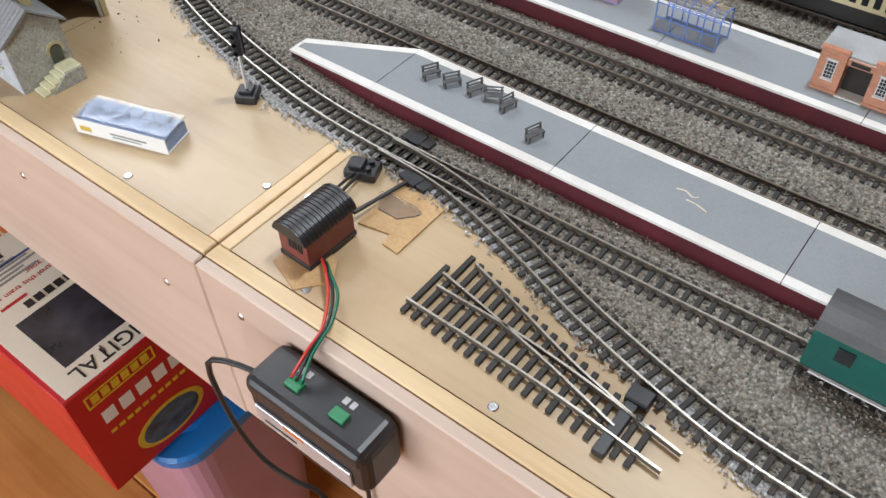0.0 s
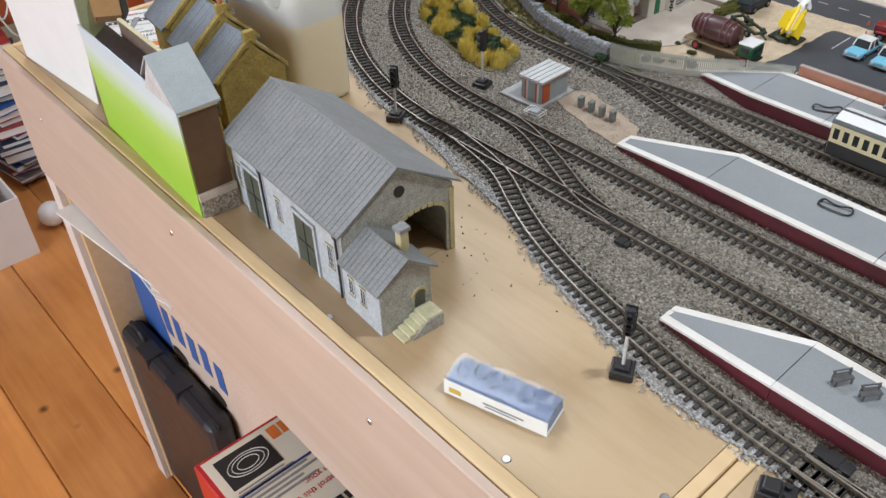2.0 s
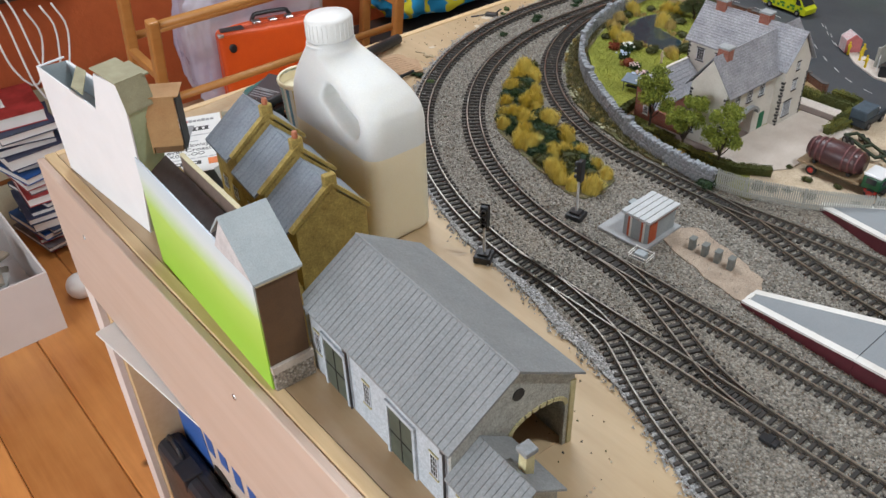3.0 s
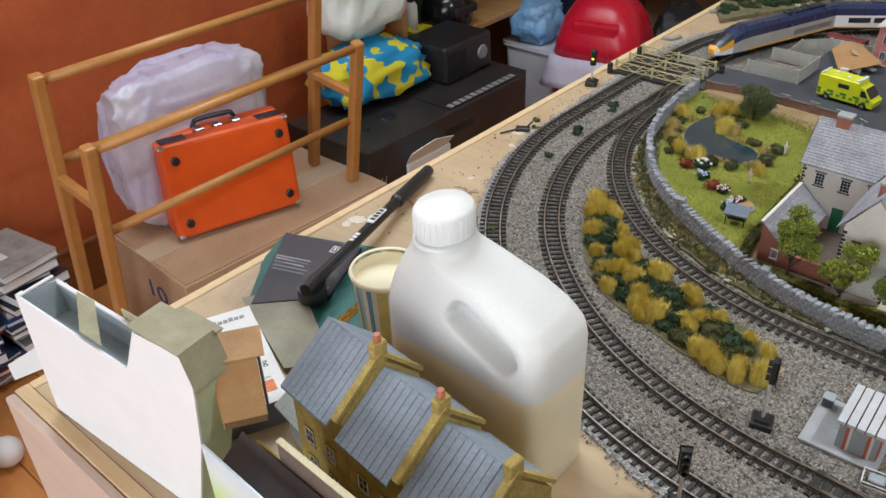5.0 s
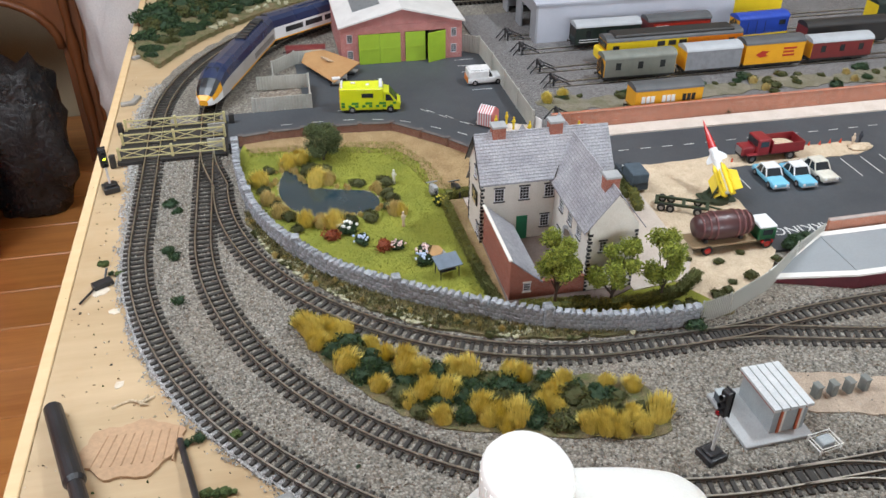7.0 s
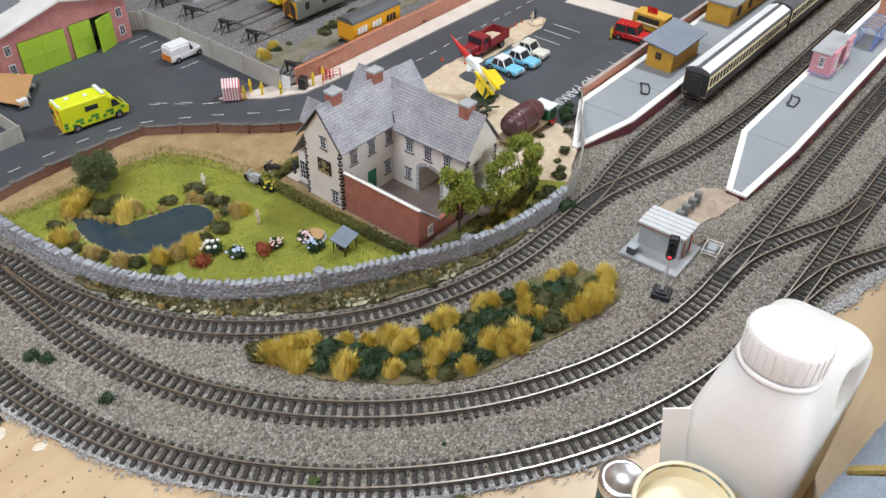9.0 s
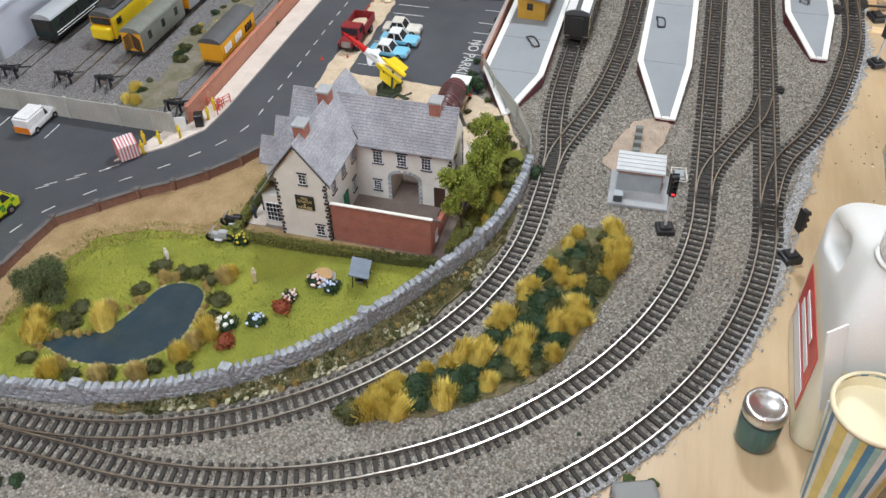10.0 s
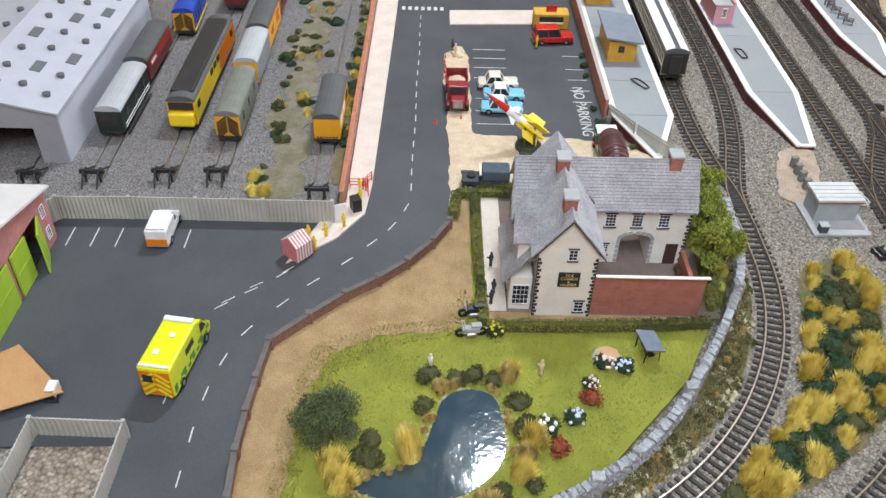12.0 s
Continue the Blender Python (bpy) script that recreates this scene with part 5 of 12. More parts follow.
sheet("pub_path", "pale paved path on the road side of the pub", "path", [(-0.876, 0.762), (-0.815, 0.770), (-0.797, 0.80), (-0.795, 0.936), (-0.866, 0.936), (-0.876, 0.86)], 0.0062, 0.0076, PAVING)
hedge([(-0.985, 0.752), (-0.93, 0.742), (-0.875, 0.740), (-0.835, 0.748), (-0.808, 0.768)], 0.009, 0.010, "rough yellow-green hedge between the pub and the stone wall")
hedge([(-0.812, 0.905), (-0.806, 0.94), (-0.806, 0.966)], 0.009, 0.011)
for x, y, k in ((-0.975, 0.742, 0.8), (-0.94, 0.731, 0.7), (-0.90, 0.727, 0.8), (-0.872, 0.724, 0.7), (-0.845, 0.729, 0.8), (-0.80, 0.80, 0.5), (-0.77, 0.79, 0.6), (-0.74, 0.80, 0.5), (-0.775, 0.755, 0.5)):
    plant(bush_olive if rnd.random() < 0.7 else tuft_gold, "olive weeds beside the pub", "weeds", x, y, 0.0062, k, "pub weeds", name="weed_clump")

# ---- model buildings ----
SHED_STONE = paint("pale grey moulded stone", (0.42, 0.42, 0.38), (0.30, 0.30, 0.27), 0.85, scale=160, grain=520, relief=1.0, depth=0.0011, fine=0.3)
# paler, bluer tone for the shed and office walls facing -y
SHED_SIDE = paint("blue-grey moulded stone", (0.46, 0.49, 0.52), (0.38, 0.41, 0.44), 0.8, scale=120, grain=520, relief=0.7, depth=0.0008, fine=0.2)
YELLOW_STONE = paint("yellowish dressed stone", (0.52, 0.47, 0.27), (0.42, 0.37, 0.20), 0.8, scale=120)
SLATE = paint("grey slate roof", (0.235, 0.245, 0.25), (0.195, 0.205, 0.21), 0.6, scale=30, grain=500, relief=0.25, fine=0.18)
SLATE_BLUE = paint("blue-grey slate roof", (0.26, 0.30, 0.345), (0.21, 0.245, 0.285), 0.6, scale=40, grain=500, relief=0.25, fine=0.18)
DOOR_GREEN = paint("dark olive door", (0.075, 0.085, 0.060), (0.055, 0.062, 0.045), 0.6, scale=60)
# near-black: shade of openings put into colour; also seams and dark trim
DARK = paint("dark interior", (0.03, 0.026, 0.022), rough=0.9)
FRAME_WHITE = paint("white window bars", (0.74, 0.76, 0.80), (0.66, 0.68, 0.72), 0.5, scale=100)
GLAZING = paint("dark glazing", (0.018, 0.020, 0.022), (0.035, 0.038, 0.040), 0.22, scale=60, relief=0)
RENDER = paint("off-white render", (0.70, 0.67, 0.61), (0.62, 0.59, 0.53), 0.85, scale=40, grain=700, relief=0.2)
QUOIN = paint("black quoin stones", (0.03, 0.03, 0.033), rough=0.7)
TILE = paint("mauve-grey card slates", (0.31, 0.31, 0.33), (0.22, 0.22, 0.24), 0.7, scale=55, grain=500, relief=0.4, fine=0.3)


def gable(s, axis, a, b, u0, u1, eave, ridge, mat=0, mid=None):
    """Walls of a gabled block along an axis, from a to b."""
    m = (u0 + u1) / 2 if mid is None else mid
    return s.extrude([(u0, 0), (u1, 0), (u1, eave), (m, ridge), (u0, eave)], axis, a, b, mat)


def roof_side(axis, a, b, u_eave, z_eave, u_ridge, z_ridge, thick=0.0016, strips=0, along=False):
    """One roof slope as a single sheet, stepped in courses or grooved in strips."""
    s = Shape()
    n = max(1, strips)
    put = (lambda u, w, t: (t, u, w)) if axis == 'x' else (lambda u, w, t: (u, t, w))

    def at_(e, t, lift):
        return put(u_eave + (u_ridge - u_eave) * e, z_eave + (z_ridge - z_eave) * e + lift, t)
    if along or not strips:
        prof = [(0, 0.0)] + [q for i in range(n) for q in ((i / n, thick + 0.0007), ((i + 1) / n, thick + (0.0 if strips else 0.0007)))] + [(1, 0.0)]
        k = len(prof)
        v = [at_(e, t, h) for t in (a, b) for e, h in prof]
    else:
        g = 0.12 * (b - a) / n
        prof = [(a, -0.0007)]
        for i in range(n):
            t0, t1, h = a + (b - a) * i / n, a + (b - a) * (i + 1) / n, thick + rnd.uniform(0, 0.0003)
            prof += [(t0 + g * 0.3, h), (t1 - g * 0.5, h), (t1 - g * 0.35, thick - 0.0010), (t1 + g * 0.1, thick - 0.0010)] if i < n - 1 else [(t0 + g * 0.3, h), (t1, h)]
        prof += [(b, -0.0007)]
        k = len(prof)
        v = [at_(e, t, h) for e in (0, 1) for t, h in prof]
    s.add(v, [tuple(range(k - 1, -1, -1)), tuple(range(k, 2 * k))] + [(i, (i + 1) % k, k + (i + 1) % k, k + i) for i in range(k)])
    return s


def window(t, m, w, h, bars=(1, 2), frame=None, sill=None, name="window"):
    """A small window on a wall: glass, bars and sill; m puts it on the wall, facing its own -y."""
    ob = part(name, Shape().box((-w / 2, -0.0004, 0), (w / 2, 0.0006, h)), GLAZING, t, at=m)
    s, f = Shape(), 0.0003
    s.box((-w / 2 - f, -0.0010, -f), (-w / 2 + f, -0.0001, h + f)).box((w / 2 - f, -0.0010, -f), (w / 2 + f, -0.0001, h + f))
    s.box((-w / 2, -0.0010, h - f), (w / 2, -0.0001, h + f)).box((-w / 2, -0.0010, -f), (w / 2, -0.0001, f))
    for i in range(1, bars[0] + 1):
        x = -w / 2 + w * i / (bars[0] + 1)
        s.box((x - 0.00013, -0.0008, 0), (x + 0.00013, -0.0002, h))
    for i in range(1, bars[1] + 1):
        z = h * i / (bars[1] + 1)
        s.box((-w / 2, -0.0008, z - 0.00013), (w / 2, -0.0002, z + 0.00013))
    part("frame", s, frame or FRAME_WHITE, ob)
    if sill:
        part("sill", Shape().box((-w / 2 - 0.0012, -0.0016, -0.0016), (w / 2 + 0.0012, -0.0001, -0.0006)).box((-w / 2 - 0.0012, -0.0012, h + 0.0006), (w / 2 + 0.0012, -0.0001, h + 0.0017)), sill, ob)
    return ob


def wall_at(x, y, z, facing):
    """A pose on a wall; facing: the compass heading of its outside, -90 is -y, 0 is +x."""
    return pose(x, y, z, 0, 0, facing + 90)


# goods shed
shed = thing("goods_shed", "grey stone model goods shed with slate roof and arched cart entrance", "goods shed")
shed.matrix_basis = Matrix.Translation((-0.6990, 0.2650, 0)) @ Matrix.Rotation(radians(-3.45), 4, 'Z') @ Matrix.Translation((0.702, -0.263, 0))
X0, X1, Y0, Y1 = -0.897, -0.702, 0.2070, 0.3205
s = Shape()
door = [(0.2585, 0)] + [(0.2858 - 0.0273 * math.cos(radians(a)), 0.046 + 0.0135 * math.sin(radians(a))) for a in range(0, 181, 15)] + [(0.3131, 0)]
prof = [(Y0, 0)] + door + [(Y1, 0), (Y1, 0.072), (0.263, 0.109), (Y0, 0.072)]
s.extrude(prof, 'x', X1 - 0.003, X1)
s.extrude([(Y0, 0), (Y1, 0), (Y1, 0.072), (0.263, 0.109), (Y0, 0.072)], 'x', X0, X0 + 0.003)
s.box((X0 + 0.003, Y1 - 0.003, 0), (X1 - 0.003, Y1, 0.073))
pieces("stone_wall", s, SHED_STONE, shed)
part("side_wall", Shape().box((X0 + 0.003, Y0, 0), (X1 - 0.003, Y0 + 0.003, 0.0735)), SHED_SIDE, shed, "paler blue-grey side wall")
part("inner_floor", Shape().box((X0 + 0.004, Y0 + 0.004, 0.0003), (X1 - 0.004, Y1 - 0.004, 0.0009)), PLY, shed)
s = Shape()
for (u, w), (u2, w2) in zip(door[1:-1], door[2:-1]):
    m = Vector((0, (u + u2) / 2, (w + w2) / 2))
    s.cbox((X1 + 0.0004, m.y, m.z + 0.0012), (0.0014, 0.0052, 0.0034), 0, Matrix.Rotation(math.atan2(w2 - w, u2 - u), 3, 'X'))
part("arch", s, YELLOW_STONE, shed, "yellow stone arch")
part("quoin", Shape().rbox((X1 - 0.0045, Y1 - 0.004, 0), (X1 + 0.0012, Y1 + 0.0012, 0.068), 0.0004, 0, 1), YELLOW_STONE, shed)
part("round_vent", Shape().lathe([(0.0052, 0), (0.0052, 0.0012)], 18, (X1 - 0.0002, 0.2655, 0.0865), 0, Matrix.Rotation(radians(90), 3, 'Y')), DARK, shed)
part("roof_slope", roof_side('x', X0 - 0.006, X1 + 0.004, Y0 - 0.005, 0.0705, 0.263, 0.1105, strips=34), SLATE, shed, "ribbed grey roof")
part("roof_slope", roof_side('x', X0 - 0.006, X1 + 0.004, Y1 + 0.007, 0.0705, 0.263, 0.1105), SLATE, shed)
part("ridge", Shape().rod((X0 - 0.006, 0.263, 0.1118), (X1 + 0.004, 0.263, 0.1118), 0.0011, 8), SLATE, shed)
for x in (-0.856, -0.7620):
    d = part("cart_door", Shape().box((x - 0.0155, Y0 - 0.0012, 0.0015), (x + 0.0155, Y0 - 0.0002, 0.052)), DOOR_GREEN, shed, "dark olive double doors")
    part("door_seam", Shape().box((x - 0.0004, Y0 - 0.0018, 0.0015), (x + 0.0004, Y0 - 0.0013, 0.051)).box((x - 0.0155, Y0 - 0.0018, 0.026), (x + 0.0155, Y0 - 0.0013, 0.0268)), DARK, d)
    part("door_surround", Shape().box((x - 0.019, Y0 - 0.0022, 0), (x - 0.0157, Y0, 0.054)).box((x + 0.0157, Y0 - 0.0022, 0), (x + 0.019, Y0, 0.054)).box((x - 0.019, Y0 - 0.0022, 0.0522), (x + 0.019, Y0, 0.056)), SHED_SIDE, shed)
for x in (-0.8835, -0.809, -0.7215):
    window(shed, wall_at(x, Y0 - 0.0001, 0.026, -90), 0.0085, 0.022, (2, 3), sill=YELLOW_STONE)
for x in (-0.8335, -0.7075):
    part("downpipe", Shape().rod((x, Y0 - 0.0022, 0.002), (x, Y0 - 0.0022, 0.068), 0.0011, 8).cbox((x, Y0 - 0.0022, 0.066), (0.004, 0.0035, 0.004)), BLACK, shed, "black drainpipe")
# office
AX0, AX1, AY0, AY1 = -0.7015, -0.6480, 0.2055, 0.2545
s = Shape()
dr = [(0.2375, 0.0142)] + [(0.2425 - 0.005 * math.cos(radians(a)), 0.0255 + 0.0045 * math.sin(radians(a))) for a in range(0, 181, 30)] + [(0.2475, 0.0142)]
gable(s, 'x', AX0, AX1, AY0, AY1, 0.048, 0.0655)
pieces("office_wall", s, SHED_STONE, shed, "rough pale stone office")
part("office_side", Shape().box((AX0 + 0.0002, AY0 - 0.0010, 0), (AX1 - 0.0002, AY0 - 0.0001, 0.048)), SHED_SIDE, shed)
part("office_door", Shape().extrude(dr, 'x', AX1 - 0.0002, AX1 + 0.0008), DOOR_GREEN, shed, "dark olive arched door")
s = Shape()
for a in range(-10, 191, 20):
    s.cbox((AX1 + 0.0006, 0.2425 - 0.0066 * math.cos(radians(a)), 0.0255 + 0.0062 * math.sin(radians(a))), (0.0016, 0.0024, 0.0026), 0, Matrix.Rotation(radians(-a), 3, 'X'))
part("door_arch", s, YELLOW_STONE, shed)
part("roof_slope", roof_side('x', AX0, AX1 + 0.004, AY0 - 0.005, 0.0462, 0.2310, 0.0672, strips=11), SLATE, shed)
part("roof_slope", roof_side('x', AX0, AX1 + 0.004, AY1 + 0.005, 0.0462, 0.2310, 0.0672), SLATE, shed)
for x in (-0.688, -0.671):
    window(shed, wall_at(x, AY0 - 0.0011, 0.020, -90), 0.007, 0.016, (1, 3), sill=YELLOW_STONE)
ch = part("chimney", Shape().rbox((-0.668, 0.2365, 0.055), (-0.6605, 0.2445, 0.081), 0.0004, 0, 1), YELLOW_STONE, shed, "yellow stone chimney")
part("chimney_cap", Shape().rbox((-0.6695, 0.2350, 0.0812), (-0.659, 0.2460, 0.0855), 0.0006, 0, 1), SLATE, ch)
steps = Shape()
for i in range(5):
    steps.rbox((AX1 + 0.0014, 0.2130 + i * 0.0056, 0), (AX1 + 0.0180, 0.2520, 0.0028 * (i + 1)), 0.0003, 0, 1)
part("steps", steps, paint("cream stone steps", (0.60, 0.57, 0.38), (0.50, 0.47, 0.30), 0.8, scale=100), shed, "cream stone steps to the door")
part("steps_side", Shape().extrude([(0.2200, 0), (0.2520, 0), (0.2520, 0.0128), (0.2360, 0.0128)], 'x', AX1 + 0.0181, AX1 + 0.0192), SHED_STONE, shed)

# cottages: three stepped terrace houses
OCHRE = paint("ochre moulded stone", (0.42, 0.31, 0.085), (0.30, 0.21, 0.06), 0.85, scale=90, grain=450, relief=0.8, depth=0.001, fine=0.25)
POT = paint("terracotta pots", (0.45, 0.15, 0.07))
for i, (x1, x0, rz, ez) in enumerate(((-0.968, -1.032, 0.120, 0.089), (-1.032, -1.096, 0.127, 0.096), (-1.096, -1.160, 0.135, 0.104))):
    c = thing("cottage", "ochre stone model terrace cottage with blue-grey slate roof", "cottage", group="stepped cottages")
    c.matrix_basis = Matrix.Translation((-0.957, 0.294, 0)) @ Matrix.Rotation(radians(-6.5), 4, 'Z') @ Matrix.Translation((0.968, -0.297, 0))
    s = Shape()
    gable(s, 'x', x0 + 0.0004, x1 - 0.0004, 0.258, 0.328, ez, rz, 0, 0.297)
    pieces("wall", s, OCHRE, c)
    part("roof_slope", roof_side('x', x0, x1 - 0.008, 0.250, ez - 0.005, 0.297, rz + 0.0006, 0.0018, 9), SLATE_BLUE, c, "ribbed blue-grey slates")
    part("roof_slope", roof_side('x', x0, x1 - 0.008, 0.3355, ez - 0.006, 0.297, rz + 0.0006, 0.0018), SLATE_BLUE, c)
    cap = Shape()
    for u, z in ((0.254, ez - 0.001), (0.332, ez - 0.001)):
        d = Vector((0, 0.297 - u, rz + 0.004 - z))
        cap.cbox(Vector((x1 - 0.0035, u, z)) + d / 2 + Vector((0, 0, 0.002)), (0.006, d.length, 0.003), 0, Matrix.Rotation(math.atan2(d.z, d.y), 3, 'X'))
    part("parapet", cap, OCHRE, c)
    ch = part("chimney", Shape().rbox((x1 - 0.0085, 0.291, rz - 0.004), (x1 - 0.0015, 0.303, rz + 0.014), 0.0008, 0, 1), OCHRE, c, "stone chimney stack")
    if i:
        part("pot", Shape().lathe([(0.0026, 0), (0.003, 0.003), (0.0024, 0.0065)], 10, (x1 - 0.005, 0.297, rz + 0.014)), POT, ch)
    for x in (x0 + 0.018, x0 + 0.044):
        window(c, wall_at(x, 0.2578, 0.050, -90), 0.010, 0.014, (1, 1), sill=OCHRE)
        window(c, wall_at(x, 0.2578, 0.020, -90), 0.010, 0.014, (1, 1), sill=OCHRE)
    part("yard_wall", Shape().rbox((x1 - 0.006, 0.226, 0), (x1 - 0.002, 0.2575, 0.030), 0.001, 0, 1).rbox((x0 + 0.006, 0.226, 0), (x1 - 0.0062, 0.2295, 0.026), 0.001, 0, 1), OCHRE, c, "low ochre yard wall")
part("path", Shape().box((-0.965, 0.200, 0.0004), (-0.925, 0.258, 0.0022)), CONCRETE, None)
tagged(bpy.data.objects["path"], "grey card strip beside the buildings", "card strip")

# card shop building: its printed back, tower and brown end
CARD_BACK = bpy.data.materials.new("green to white printed card")
CARD_BACK.use_nodes = True
n, l = CARD_BACK.node_tree.nodes, CARD_BACK.node_tree.links
sp, mp = n.new("ShaderNodeSeparateXYZ"), n.new("ShaderNodeMapRange")
l.new(n.new("ShaderNodeTexCoord").outputs["Object"], sp.inputs[0])
l.new(sp.outputs[2], mp.inputs[0])
mp.inputs["From Max"].default_value = 0.118
ad = n.new("ShaderNodeMath")
ad.operation = 'MULTIPLY_ADD'
ad.inputs[1].default_value = 0.12
l.new(noise_tex(n, l, n["Texture Coordinate"].outputs["Object"], 18), ad.inputs[0])
l.new(mp.outputs[0], ad.inputs[2])
l.new(ramp(n, l, ad.outputs[0], [(0.30, (0.33, 0.60, 0.060)), (0.62, (0.44, 0.68, 0.13)), (0.85, (0.66, 0.75, 0.74)), (1.0, (0.60, 0.70, 0.78))]), n["Principled BSDF"].inputs["Base Color"])
n["Principled BSDF"].inputs["Roughness"].default_value = 0.35
BROWN_CARD = paint("brown card", (0.115, 0.062, 0.028), (0.09, 0.048, 0.022), 0.6, scale=40)
GREY_CARD = paint("grey card roof", (0.40, 0.45, 0.47), (0.34, 0.39, 0.41), 0.6, scale=40)
KRAFT = paint("tan card", (0.42, 0.24, 0.10), (0.36, 0.19, 0.075), 0.7, scale=40)
CREAM_CARD = paint("cream card", (0.62, 0.56, 0.36), (0.54, 0.48, 0.29), 0.7, scale=60)
SHOP_STONE = stones_mat("printed rubble stone", [(0.16, 0.13, 0.10), (0.42, 0.37, 0.30), (0.28, 0.22, 0.17), (0.50, 0.46, 0.40)], 520, relief=0.2)
shop = thing("card_shop", "card model building with green printed back and brown end wall", "card building")
shop.matrix_basis = Matrix.Translation((-0.8950, 0.1785, 0)) @ Matrix.Rotation(radians(-2.6), 4, 'Z') @ Matrix.Diagonal((1.02, 1.0, 1.085, 1)) @ Matrix.Translation((0.912, -0.1795, 0))
part("back_wall", Shape().prism([(-1.142, 0.1785), (-0.912, 0.1785), (-0.912, 0.1800), (-1.142, 0.1800)], 0.0005, 0.112), CARD_BACK, shop, "green fading to white printed card")
part("end_wall", Shape().box((-0.9122, 0.1802, 0.026), (-0.9106, 0.216, 0.1065)), BROWN_CARD, shop, "plain brown card end")
part("plinth", Shape().box((-0.9135, 0.1802, 0.0005), (-0.908, 0.217, 0.019)), SHOP_STONE, shop, "printed stone plinth")
part("band", Shape().box((-0.914, 0.1795, 0.019), (-0.9075, 0.218, 0.0255)), paint("pinkish stone band", (0.52, 0.45, 0.38)), shop)
part("front_wall", Shape().box((-1.142, 0.2165, 0.0005), (-0.9125, 0.218, 0.088)), OCHRE, shop)
part("tower_roof", roof_side('y', 0.1770, 0.2195, -0.9065, 0.1060, -0.9530, 0.1405, 0.0014), GREY_CARD, shop, "pale grey card roof")
part("tower_roof", roof_side('y', 0.1770, 0.2195, -0.9740, 0.1180, -0.9530, 0.1405, 0.0014), GREY_CARD, shop)
part("tower_side", Shape().extrude([(-0.9740, 0.1065), (-0.9110, 0.1065), (-0.9530, 0.1395)], 'y', 0.1780, 0.1795), paint("pale lilac card", (0.62, 0.60, 0.60)), shop, "pale lilac card gable")
part("gable_trim", Shape().box((-0.9105, 0.180, 0.1030), (-0.9085, 0.218, 0.1055)), CREAM_CARD, shop)
part("main_roof", roof_side('x', -1.138, -0.960, 0.181, 0.088, 0.206, 0.104, 0.0014), paint("dark brown card roof", (0.075, 0.060, 0.058)), shop, "dark brown sunken roof")
part("parapet", Shape().box((-1.10, 0.2075, 0.085), (-0.967, 0.2105, 0.121)).box((-0.9705, 0.185, 0.088), (-0.967, 0.2075, 0.121)), [paint("brown printed card", (0.16, 0.11, 0.085))], shop)
part("parapet_trim", Shape().box((-1.10, 0.2070, 0.1212), (-0.966, 0.2110, 0.1225)).box((-0.9662, 0.200, 0.095), (-0.9650, 0.2110, 0.121)), CREAM_CARD, shop)

# unfinished white card building
WHITE_CARD = paint("bright white card", (0.82, 0.83, 0.84), (0.78, 0.79, 0.80), 0.5, scale=20)
OLIVE_CARD = paint("olive grey card", (0.36, 0.34, 0.22), (0.29, 0.27, 0.17), 0.75, scale=50)
arcade = thing("card_arcade", "unfinished card building with stepped bright white back", "card building", (-1.376, 0.187, 0.0005), 3.8)
arcade.scale = (0.94, 1.0, 0.98)
lean = Matrix.Rotation(radians(4.0), 4, 'X')
part("back_wall", Shape().extrude([(0.0, 0.0), (0.204, 0.0), (0.246, 0.105), (0.264, 0.171), (0.260, 0.197), (0.210, 0.193), (0.179, 0.144), (0.033, 0.147)], 'y', 0.0, 0.0016), WHITE_CARD, arcade, "white card back wall", at=lean)
part("edge_strip", Shape().extrude([(-0.004, 0.0), (-0.0005, 0.0), (0.0325, 0.147), (0.0290, 0.147)], 'y', 0.0002, 0.006), WHITE_CARD, arcade, at=lean)
part("end_wall", Shape().extrude([(0.0018, 0.090), (0.030, 0.090), (0.030, 0.143), (0.0018, 0.147)], 'x', 0.0345, 0.0360), GREY_CARD, arcade, "grey inside of the end wall", at=lean)
part("end_wall", Shape().extrude([(0.0018, 0.090), (0.030, 0.090), (0.030, 0.137), (0.0018, 0.143)], 'x', 0.1760, 0.1775), GREY_CARD, arcade, at=lean)
part("inner_wall", Shape().box((0.0345, 0.0302, 0.090), (0.1775, 0.0315, 0.140)), GREY_CARD, arcade, "grey inner wall", at=lean)
part("rim", Shape().box((0.0330, 0.0296, 0.1402), (0.1780, 0.0326, 0.1422)), WHITE_CARD, arcade, at=lean)
part("rim", Shape().box((0.0340, 0.0020, 0.1472), (0.0365, 0.0294, 0.1488)), WHITE_CARD, arcade, at=lean)
part("floor_card", Shape().box((0.0362, 0.0018, 0.112), (0.1758, 0.0300, 0.1132)), GREY_CARD, arcade, at=lean)
part("brace", Shape().prism([(0.075, 0.027), (0.098, 0.028), (0.148, 0.002), (0.120, 0.002)], 0.1490, 0.1505), OLIVE_CARD, arcade, "olive card brace strip", at=lean)
part("brace", Shape().box((0.125, 0.0332, 0.120), (0.152, 0.0345, 0.150)), OLIVE_CARD, arcade, at=lean)
part("roof_card", Shape().box((0.2080, -0.0010, 0.1975), (0.2615, 0.0260, 0.1989)), OLIVE_CARD, arcade, "olive grey card roof", at=lean)
part("eave", Shape().box((0.2250, 0.0262, 0.1970), (0.2650, 0.0310, 0.1985)), OLIVE_CARD, arcade, at=lean)
part("roof_slope", roof_side('y', -0.0005, 0.0280, 0.2660, 0.1680, 0.2610, 0.1965, 0.0013), OLIVE_CARD, arcade, at=lean)
